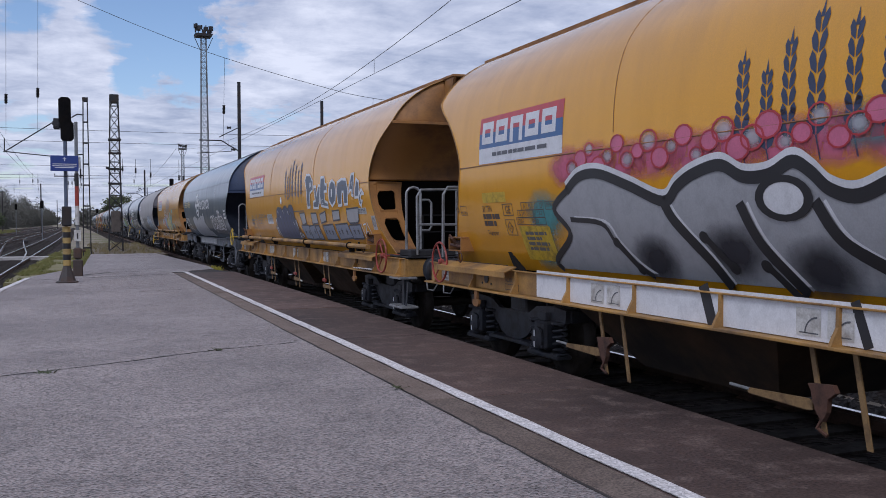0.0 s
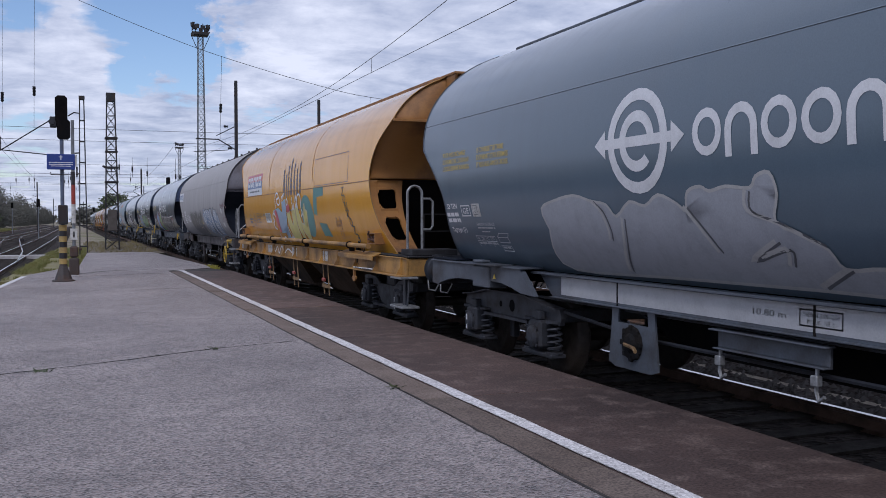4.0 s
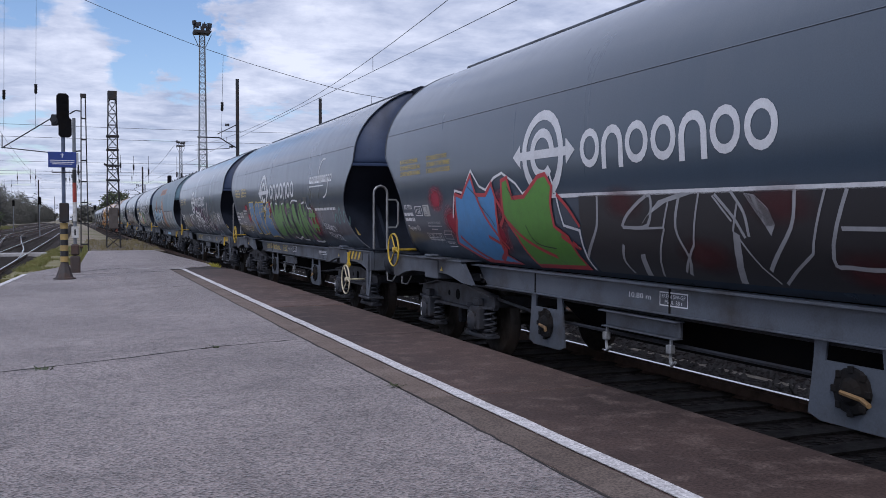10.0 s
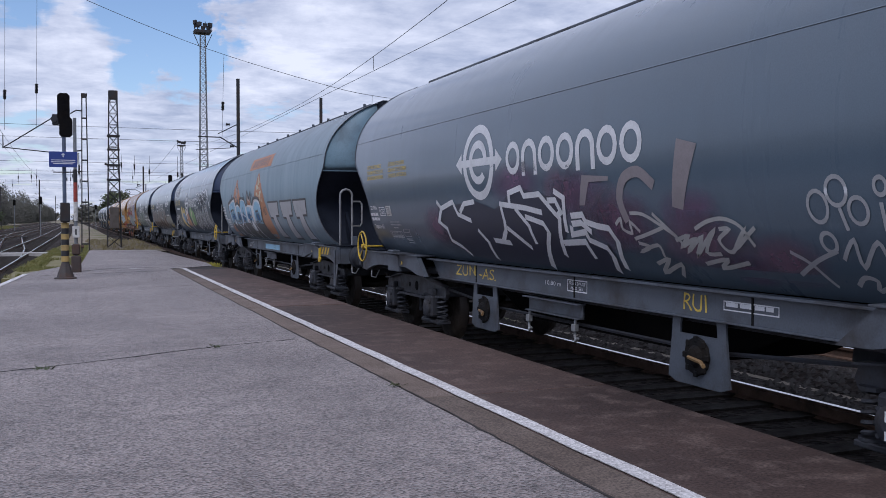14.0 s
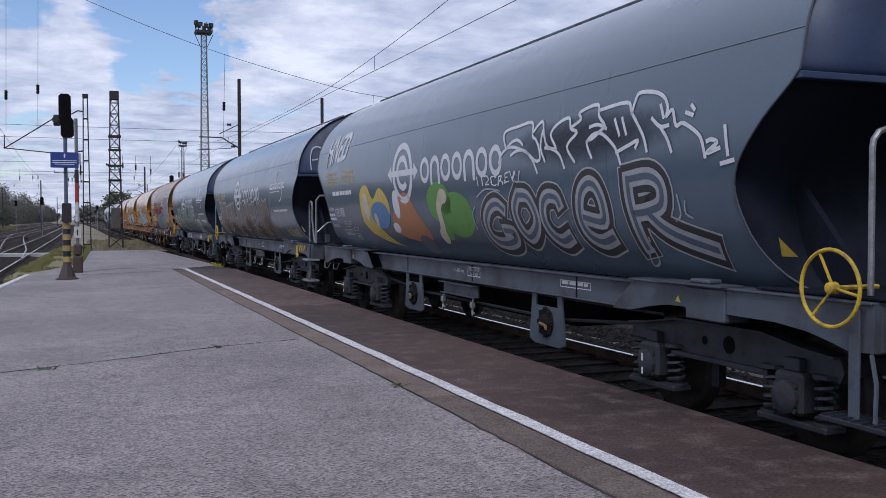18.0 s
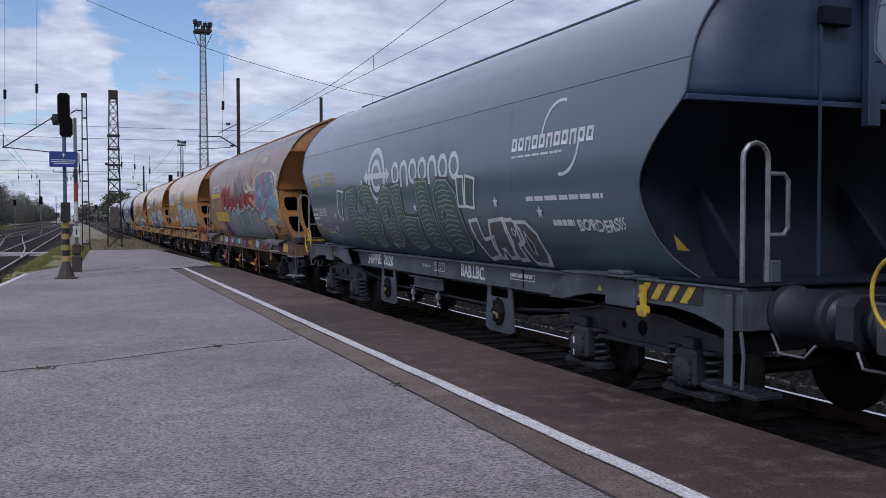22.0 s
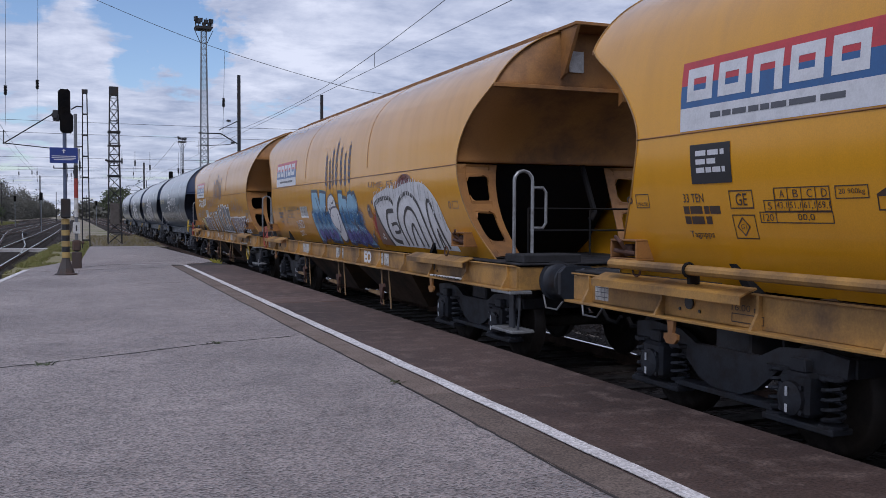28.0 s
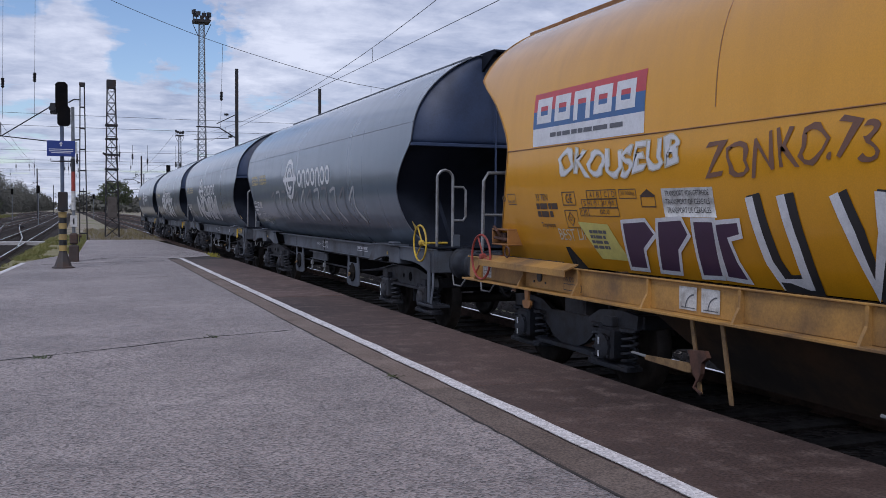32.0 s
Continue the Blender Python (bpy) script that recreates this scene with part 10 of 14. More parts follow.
    for pts in ([(9.26, 2.00), (9.38, 1.98), (9.50, 1.88), (9.53, 1.76), (9.46, 1.68), (9.43, 1.75)], [(7.80, 1.72), (7.95, 1.82), (8.28, 1.94), (8.69, 2.01), (8.52, 2.02), (8.19, 1.96)], [(9.06, 1.71), (9.12, 1.68), (9.05, 1.51), (8.89, 1.29), (8.81, 1.29), (8.95, 1.48)], [(7.64, 1.48), (7.72, 1.49), (7.58, 1.28), (7.49, 1.28)]):
        paint(b, sh, "graffiti", [pts], PAINT_SILVER, 2, "silver sliver of a brushed graffiti letter")
    for pts in ([(8.17, 1.73), (8.32, 1.94)], [(7.81, 1.72), (8.18, 1.73)], [(8.18, 1.72), (7.77, 1.29)], [(8.75, 2.01), (8.51, 1.59), (8.18, 1.35)], [(9.19, 1.94), (9.06, 1.71)], [(8.91, 1.98), (9.07, 1.79)], [(10.07, 2.00), (9.81, 1.56), (9.36, 1.32)], [(9.10, 1.66), (9.21, 1.44), (9.29, 1.32)]):
        paint(b, sh, "graffiti_line", stroke(pts, 0.02), PAINT_SILVER, 3)
    for e, z in ((7.6, 1.95), (8.6, 1.5), (9.6, 1.9), (10.3, 1.45), (11.2, 1.8)):
        paint(b, sh, "graffiti_patch", disc(e, z, 0.45, 0.2), MIST_RUST, 2)


def wagon_g():
    w, b, s, sh = MADE["G"]
    slate_marks(b, s, sh, 6.2, True)
    SHIFT[b.name] = SHIFT[s.name] = -0.1
    paint(b, sh, "graffiti_patch", disc(4.6, 1.8, 0.7, 0.3) + disc(6.9, 2.1, 0.6, 0.25) + disc(11.3, 1.75, 0.5, 0.4), MIST_RED, 0)
    paint(b, sh, "graffiti_patch", disc(3.55, 2.12, 0.35, 0.16) + disc(3.8, 1.85, 0.28, 0.2), MIST_RED, 0)
    paint(b, sh, "small_text", bars(3.03, 3.61, 1.92, 2.06, 2, 12), PAINT_SILVER)
    SHIFT[b.name] = 0.0
    letter(b, sh, [(4.00, 2.27), (4.68, 2.27), (4.62, 1.83), (4.51, 1.42), (4.04, 1.41), (4.16, 1.72), (4.00, 1.79)], PAINT_BLUE, PAINT_YELLOW, 0.022, 1, "blue graffiti letter with a yellow edge and stars")
    letter(b, sh, [(4.86, 2.18), (5.10, 2.27), (5.40, 2.23), (5.41, 1.93), (5.28, 1.51), (5.13, 1.40), (4.72, 1.39), (4.74, 1.65), (4.69, 1.94)], PAINT_BLUE, PAINT_YELLOW, 0.022, 1, "blue graffiti letter with a yellow edge and stars")
    letter(b, sh, [(5.44, 2.25), (6.07, 2.25), (6.02, 1.91), (5.84, 1.87), (5.67, 1.45), (5.27, 1.41), (5.44, 1.86), (5.39, 1.93)], PAINT_BLUE, PAINT_YELLOW, 0.022, 1, "blue graffiti letter with a yellow edge and stars")
    letter(b, sh, [(6.35, 2.11), (6.49, 2.22), (6.76, 2.23), (6.72, 1.91), (6.49, 1.85), (6.80, 1.82), (6.78, 1.55), (6.85, 1.33), (6.41, 1.38), (5.72, 1.35), (5.82, 1.73), (6.15, 1.89)], PAINT_BLUE, PAINT_YELLOW, 0.022, 1, "blue graffiti letter with a yellow edge and stars")
    paint(b, sh, "graffiti_star", star(4.20, 2.13, 0.06), PAINT_YELLOW, 4)
    paint(b, sh, "graffiti_star", star(4.57, 2.12, 0.06), PAINT_YELLOW, 4)
    paint(b, sh, "graffiti_star", star(4.25, 1.90, 0.06), PAINT_YELLOW, 4)
    paint(b, sh, "graffiti_star", star(5.16, 2.17, 0.06), PAINT_YELLOW, 4)
    paint(b, sh, "graffiti_star", star(5.01, 1.95, 0.06), PAINT_YELLOW, 4)
    paint(b, sh, "graffiti_star", star(5.41, 1.96, 0.06), PAINT_YELLOW, 4)
    paint(b, sh, "graffiti_star", star(4.57, 1.83, 0.06), PAINT_YELLOW, 4)
    paint(b, sh, "graffiti_star", star(4.26, 1.64, 0.06), PAINT_YELLOW, 4)
    paint(b, sh, "graffiti_star", star(4.73, 1.63, 0.06), PAINT_YELLOW, 4)
    paint(b, sh, "graffiti_star", star(5.12, 1.64, 0.06), PAINT_YELLOW, 4)
    paint(b, sh, "graffiti_star", star(5.28, 1.58, 0.06), PAINT_YELLOW, 4)
    paint(b, sh, "graffiti_star", star(5.87, 1.79, 0.06), PAINT_YELLOW, 4)
    paint(b, sh, "graffiti_star", star(6.44, 1.89, 0.06), PAINT_YELLOW, 4)
    paint(b, sh, "graffiti_star", star(6.61, 2.13, 0.06), PAINT_YELLOW, 4)
    paint(b, sh, "graffiti_star", star(6.45, 2.01, 0.06), PAINT_YELLOW, 4)
    paint(b, sh, "graffiti_star", star(6.59, 1.70, 0.06), PAINT_YELLOW, 4)
    paint(b, sh, "graffiti_star", star(6.75, 1.58, 0.06), PAINT_YELLOW, 4)
    scrawl(b, sh, [(5.52, 2.15), (6.09, 2.16), (6.06, 2.00), (5.48, 1.99), (5.52, 2.15)], 0.016, PAINT_YELLOW, 4, False)
    letter(b, sh, [(8.50, 2.10), (8.84, 2.12), (8.82, 1.91), (8.63, 1.89)], PAINT_MAGENTA, PAINT_BLACK, 0.03, 0, "dark magenta field with black edges")
    letter(b, sh, [(9.37, 2.06), (9.55, 2.12), (9.56, 1.96), (9.39, 1.96)], PAINT_MAGENTA, PAINT_BLACK, 0.03, 0, "dark magenta field with black edges")
    letter(b, sh, [(9.99, 1.83), (10.37, 1.92), (10.37, 1.71), (9.99, 1.65)], PAINT_MAGENTA, PAINT_BLACK, 0.03, 0, "dark magenta field with black edges")
    letter(b, sh, [(10.76, 1.90), (11.02, 1.70), (10.81, 1.48), (10.54, 1.59)], PAINT_MAGENTA, PAINT_BLACK, 0.03, 0, "dark magenta field with black edges")
    letter(b, sh, [(10.89, 2.05), (11.23, 1.97), (11.15, 1.83), (10.84, 1.94)], PAINT_MAGENTA, PAINT_BLACK, 0.03, 0, "dark magenta field with black edges")
    letter(b, sh, [(10.31, 1.97), (10.41, 1.86), (10.40, 1.71), (10.25, 1.74)], PAINT_MAGENTA, PAINT_BLACK, 0.03, 0, "dark magenta field with black edges")
    letter(b, sh, [(8.30, 1.53), (8.66, 1.64), (8.69, 1.39), (8.18, 1.35)], PAINT_MAGENTA, PAINT_BLACK, 0.03, 0, "dark magenta field with black edges")
    letter(b, sh, [(10.37, 1.47), (10.62, 1.52), (10.63, 1.34), (10.27, 1.34)], PAINT_MAGENTA, PAINT_BLACK, 0.03, 0, "dark magenta field with black edges")
    letter(b, sh, [(7.05, 2.25), (7.27, 2.25), (7.28, 1.91), (7.51, 2.10), (7.65, 2.19), (7.82, 2.27), (7.87, 2.12), (7.94, 2.01), (8.08, 2.17), (8.26, 2.20), (8.27, 1.95), (8.23, 1.74), (8.34, 1.42), (8.22, 1.39), (8.04, 1.47), (8.09, 1.71), (7.97, 1.71), (7.92, 1.52), (7.66, 1.36), (7.14, 1.37), (7.09, 1.50), (7.07, 1.85)], PAINT_GREEN, PAINT_BLACK, 0.05, 2, "bright green spiky graffiti letter")
    letter(b, sh, [(8.31, 2.18), (8.62, 2.23), (8.58, 1.84), (8.62, 1.64), (8.79, 1.73), (8.70, 1.44), (8.28, 1.42), (8.28, 1.74)], PAINT_GREEN, PAINT_BLACK, 0.05, 2, "bright green spiky graffiti letter")
    letter(b, sh, [(8.83, 2.18), (8.96, 2.22), (9.11, 2.21), (9.22, 2.07), (9.12, 1.74), (9.15, 1.60), (9.03, 1.43), (8.82, 1.44), (8.75, 1.64), (8.77, 1.94)], PAINT_GREEN, PAINT_BLACK, 0.05, 2, "bright green spiky graffiti letter")
    letter(b, sh, [(9.29, 2.07), (9.46, 2.18), (9.65, 2.19), (9.71, 1.84), (9.72, 1.66), (9.91, 2.05), (9.97, 2.16), (10.05, 2.16), (9.99, 1.41), (9.83, 1.41), (9.80, 1.57), (9.53, 1.38), (9.30, 1.37), (9.28, 1.65), (9.25, 1.93)], PAINT_GREEN, PAINT_BLACK, 0.05, 2, "bright green spiky graffiti letter")
    letter(b, sh, [(10.04, 2.17), (10.32, 2.20), (10.32, 2.03), (10.42, 1.85), (10.43, 2.15), (10.54, 2.15), (10.58, 1.99), (10.77, 2.05), (10.75, 1.96), (10.61, 1.83), (10.71, 1.68), (10.90, 1.36), (10.67, 1.33), (10.56, 1.60), (10.50, 1.67), (10.29, 1.38), (10.02, 1.41), (10.05, 1.75)], PAINT_GREEN, PAINT_BLACK, 0.05, 2, "bright green spiky graffiti letter")
    letter(b, sh, [(10.58, 2.24), (10.80, 2.24), (10.77, 2.17), (10.56, 2.15)], PAINT_GREEN, PAINT_BLACK, 0.05, 2, "bright green spiky graffiti letter")
    scrawl(b, sh, [(9.33, 2.16), (9.43, 2.21), (9.65, 2.22), (9.98, 2.20)], 0.035, PAINT_WHITE, 4)
    scrawl(b, sh, [(10.34, 2.14), (10.57, 2.16), (10.56, 2.18)], 0.035, PAINT_WHITE, 4)
    scrawl(b, sh, [(10.79, 2.16), (10.82, 2.09), (10.91, 2.03), (11.10, 2.03), (11.18, 2.00)], 0.035, PAINT_WHITE, 4)
    scrawl(b, sh, [(6.85, 2.06), (7.08, 2.19), (7.20, 2.21)], 0.035, PAINT_WHITE, 4)
    scrawl(b, sh, [(7.61, 2.19), (7.82, 2.17)], 0.035, PAINT_WHITE, 4)
    scrawl(b, sh, [(8.33, 2.16), (8.50, 2.18)], 0.035, PAINT_WHITE, 4)
    scrawl(b, sh, [(8.61, 1.40), (8.88, 1.35), (9.27, 1.41), (9.34, 1.35), (9.76, 1.35)], 0.035, PAINT_WHITE, 4)
    scrawl(b, sh, [(10.36, 1.34), (10.57, 1.33), (10.87, 1.33), (11.08, 1.35)], 0.035, PAINT_WHITE, 4)
    letter(b, sh, [(8.90, 2.01), (9.01, 2.05), (9.03, 1.97), (8.93, 1.93)], PAINT_SAGE, PAINT_BLACK, 0.02, 5)
    letter(b, sh, [(9.07, 2.03), (9.16, 2.05), (9.15, 1.97)], PAINT_SAGE, PAINT_BLACK, 0.02, 5)
    scrawl(b, sh, [(8.70, 1.70), (8.73, 1.62), (8.85, 1.68), (8.85, 1.60), (8.97, 1.67), (8.95, 1.57), (9.08, 1.64)], 0.03, PAINT_BLACK, 5, False)
    SHIFT[b.name] = -0.1
    paint(b, sh, "graffiti", rect(11.05, 11.15, 1.55, 2.0) + rect(11.3, 11.4, 1.55, 2.0) + rect(10.95, 11.5, 1.85, 1.93) + rect(10.95, 11.5, 1.62, 1.70), PAINT_GREEN, 4)
    r8 = random.Random(8)
    for k in range(34):      # dark cracks drawn over the green letters
        e, z = r8.uniform(7.2, 11.0), r8.uniform(1.5, 2.2)
        paint(b, sh, "graffiti_line", stroke([(e, z), (e + r8.uniform(-0.06, 0.08), z - 0.06), (e + r8.uniform(-0.05, 0.1), z - 0.14)], 0.016), PAINT_BLACK, 4)
    tag(b, sh, "LAPD.", (5.75, 6.3, 2.0, 2.12), PAINT_YELLOW, 0, 0.01, layer=5)
    tag(b, sh, "SOLIDARITY", (11.96, 12.75, 1.60, 1.72), PAINT_WHITE, 0, 0.012, -0.04)
    tag(b, sh, "WITH MORIA..", (12.05, 12.95, 1.44, 1.55), PAINT_WHITE, 0, 0.012, -0.04)
    paint(b, sh, "graffiti_line", stroke(curve_pts([(12.9, 1.75), (13.1, 1.9), (13.2, 1.72), (13.4, 2.02), (13.5, 1.75), (13.7, 1.95), (13.8, 1.7), (14.0, 1.85)], 4), 0.03), PAINT_TEAL, 0)
    tag(s, sh, "HOT.G1 * NY2NYX..", (4.65, 6.4, 1.02, 1.15), PAINT_YELLOW, 0, 0.008, bold=0.02, flat=-1.10)
    tag(s, sh, "F.E.C", (6.75, 7.2, 1.0, 1.15), PAINT_YELLOW, 0, 0.008, bold=0.02, flat=-1.10)
    tag(b, sh, "L.B.C", (3.34, 3.82, 1.46, 1.60), PAINT_YELLOW, 0.1, 0.015)
    hand_wheel(w, (-1.42, -(sh.length / 2 - 1.75), 0.70), 0.26, PAINT_CREAM)


def wagon_h():
    w, b, s, sh = MADE["H"]
    slate_marks(b, s, sh, 6.25)
    SHIFT[b.name] = SHIFT[s.name] = -0.12
    for e, z, q, u in ((5.2, 1.6, 0.5, 0.3), (7.3, 2.2, 0.8, 0.3), (8.7, 2.0, 0.7, 0.35), (9.4, 1.75, 0.7, 0.35), (10.4, 1.85, 0.5, 0.25), (10.9, 1.4, 0.35, 0.16)):
        paint(b, sh, "graffiti_patch", disc(e, z, q, u), MIST_MAUVE, 0, "purple spray haze")
    SHIFT[b.name] = 0.0
    paint(b, sh, "graffiti", [[(4.79, 2.02), (4.91, 1.94), (6.02, 2.03), (6.58, 1.91), (6.78, 1.97), (7.07, 2.09), (7.35, 2.14), (7.82, 2.05), (8.20, 1.99), (8.18, 1.68), (8.05, 1.58), (8.57, 1.59), (8.88, 1.55), (8.88, 1.32), (8.65, 1.26), (7.31, 1.27), (5.89, 1.27), (5.14, 1.31), (4.87, 1.51), (4.70, 1.76)]], PAINT_INK, 1, "navy graffiti with white jagged outlines")
    scrawl(b, sh, [(4.79, 2.02), (4.91, 1.94), (4.70, 1.76), (4.91, 1.67), (4.87, 1.51), (5.12, 1.42), (5.19, 1.33)], 0.062, PAINT_WHITE, 3, False)
    scrawl(b, sh, [(4.91, 1.94), (5.34, 2.02), (5.44, 1.86), (5.80, 1.78)], 0.062, PAINT_WHITE, 3, False)
    scrawl(b, sh, [(5.54, 1.89), (5.71, 1.99), (6.02, 2.01)], 0.062, PAINT_WHITE, 3, False)
    scrawl(b, sh, [(5.94, 1.65), (6.08, 1.51), (5.96, 1.31)], 0.062, PAINT_WHITE, 3, False)
    scrawl(b, sh, [(6.78, 1.97), (7.38, 1.92), (7.74, 1.87)], 0.062, PAINT_WHITE, 3, False)
    scrawl(b, sh, [(6.78, 1.97), (6.78, 1.77), (6.73, 1.66), (6.54, 1.54)], 0.062, PAINT_WHITE, 3, False)
    scrawl(b, sh, [(6.30, 1.54), (6.70, 1.52)], 0.062, PAINT_WHITE, 3, False)
    scrawl(b, sh, [(6.81, 1.69), (7.02, 1.58), (7.18, 1.48)], 0.062, PAINT_WHITE, 3, False)
    scrawl(b, sh, [(7.15, 1.91), (7.37, 1.72), (7.37, 1.54)], 0.062, PAINT_WHITE, 3, False)
    scrawl(b, sh, [(7.02, 1.96), (7.04, 2.09), (7.35, 2.14), (7.41, 2.05), (7.77, 2.06), (7.93, 1.94), (8.11, 1.80), (7.89, 1.42)], 0.062, PAINT_WHITE, 3, False)
    scrawl(b, sh, [(7.95, 1.99), (8.10, 1.99), (8.17, 1.87), (8.08, 1.83)], 0.062, PAINT_WHITE, 3, False)
    scrawl(b, sh, [(8.11, 2.08), (8.28, 2.01), (8.18, 1.68)], 0.062, PAINT_WHITE, 3, False)
    scrawl(b, sh, [(7.36, 1.82), (7.72, 1.75), (7.78, 1.65), (7.46, 1.36), (7.32, 1.26)], 0.062, PAINT_WHITE, 3, False)
    scrawl(b, sh, [(8.30, 1.71), (8.27, 1.64), (8.55, 1.67), (8.57, 1.59), (8.82, 1.52), (8.84, 1.43), (8.72, 1.29)], 0.062, PAINT_WHITE, 3, False)
    scrawl(b, sh, [(8.37, 1.83), (8.58, 1.84), (8.61, 1.77), (8.81, 1.73), (9.00, 1.71), (9.07, 1.58), (8.92, 1.33)], 0.062, PAINT_WHITE, 3, False)
    scrawl(b, sh, [(8.02, 1.55), (8.47, 1.57), (8.48, 1.42)], 0.062, PAINT_WHITE, 3, False)
    scrawl(b, sh, [(8.35, 1.75), (8.52, 1.76), (8.65, 1.68)], 0.062, PAINT_WHITE, 3, False)
    scrawl(b, sh, [(9.15, 1.75), (9.25, 1.80), (9.24, 1.71), (9.37, 1.67), (9.39, 1.77), (9.50, 1.69)], 0.032, PAINT_BONE, 3)
    scrawl(b, sh, [(9.43, 1.85), (9.61, 1.84), (9.79, 1.77), (10.00, 1.66), (10.06, 1.60)], 0.032, PAINT_BONE, 3)
    scrawl(b, sh, [(9.39, 1.62), (9.59, 1.66), (9.85, 1.72)], 0.032, PAINT_BONE, 3)
    scrawl(b, sh, [(9.77, 1.84), (9.88, 1.76), (10.02, 1.65)], 0.032, PAINT_BONE, 3)
    scrawl(b, sh, [(10.31, 1.72), (10.49, 1.78), (10.69, 1.80), (10.86, 1.74), (10.95, 1.60)], 0.032, PAINT_BONE, 3)
    scrawl(b, sh, [(10.00, 1.62), (10.19, 1.66), (10.03, 1.56), (10.27, 1.64), (10.09, 1.52), (10.37, 1.66), (10.19, 1.49), (10.55, 1.72), (10.34, 1.53), (10.51, 1.52)], 0.032, PAINT_BONE, 3)
    scrawl(b, sh, [(10.61, 1.72), (10.72, 1.72), (10.56, 1.63), (10.67, 1.54), (10.91, 1.73), (10.71, 1.56), (11.01, 1.73)], 0.032, PAINT_BONE, 3)
    scrawl(b, sh, [(10.25, 1.43), (10.56, 1.48), (10.43, 1.40), (10.79, 1.46)], 0.032, PAINT_BONE, 3)
    scrawl(b, sh, [(9.53, 1.40), (9.76, 1.45), (9.51, 1.31), (9.89, 1.41), (9.77, 1.30)], 0.032, PAINT_BONE, 3)
    scrawl(b, sh, [(9.42, 1.58), (9.57, 1.55), (9.38, 1.50), (9.70, 1.57), (9.71, 1.47)], 0.032, PAINT_BONE, 3)
    for e, z, q, u in ((4.6, 1.7, 0.6, 0.35), (8.3, 2.1, 0.6, 0.3), (9.1, 1.8, 0.7, 0.4), (10.3, 1.6, 0.7, 0.3), (11.2, 1.5, 0.5, 0.25)):
        paint(b, sh, "graffiti_patch", disc(e, z, q, u), MIST_ROSE, 0)
    SHIFT[b.name] = -0.12
    for k, pts in enumerate(([(8.81, 2.22), (9.28, 2.19), (9.27, 2.15), (8.93, 2.15), (8.79, 1.93), (8.69, 1.93)], [(9.95, 2.1), (9.76, 2.21), (9.53, 2.16), (9.42, 1.98), (9.46, 1.8)], [(10.34, 2.45), (10.6, 2.39), (10.33, 1.87), (10.19, 1.9)])):
        paint(b, sh, "ghost_letter", stroke(curve_pts(pts, 4), 0.10) if k == 1 else [pts], PAINT_TAUPE, 1, "faint grey-brown letter left of an older painting")
    for e, z, q, u in ((11.8, 1.88, 0.1, 0.12), (11.98, 1.98, 0.1, 0.11), (12.14, 1.85, 0.09, 0.1), (12.34, 2.0, 0.06, 0.07), (11.82, 1.64, 0.08, 0.08)):
        paint(b, sh, "scrawl", annulus(e, z, u, u - 0.03, 18, 0, 360, q / u), PAINT_SILVER, 1, "pale sprayed loop")
    for pts in ([(11.99, 1.86), (12.02, 1.73)], [(12.33, 1.89), (12.33, 1.73)], [(12.6, 2.03), (12.48, 1.98), (12.39, 1.84), (12.42, 1.69)], [(11.42, 1.56), (11.57, 1.48), (11.68, 1.33)], [(11.41, 1.4), (11.65, 1.51), (11.86, 1.58)], [(11.9, 1.53), (12.04, 1.66), (12.04, 1.48), (12.23, 1.65), (12.27, 1.49)], [(11.89, 1.35), (11.99, 1.41), (12.08, 1.39), (12.04, 1.32), (12.27, 1.4)]):
        paint(b, sh, "scrawl", stroke(curve_pts(pts, 4) if len(pts) > 2 else pts, 0.03), PAINT_SILVER, 1, "pale sprayed scrawl")
    tag(b, sh, ".COOLIO.", (12.7, 13.3, 1.88, 2.02), PAINT_WHITE, 0.05, 0.015, bold=0.02)
    tag(b, sh, "20", (12.85, 13.05, 1.76, 1.86), PAINT_WHITE, 0.05, 0.01, bold=0.02)
    tag(s, sh, "RUI", (9.88, 10.2, 1.0, 1.15), PAINT_YELLOW, 0.05, 0.01, flat=-1.10)
    tag(s, sh, "ZUN -AS.", (4.68, 6.00, 1.02, 1.16), PAINT_YELLOW, 0.1, 0.015, flat=-1.10)


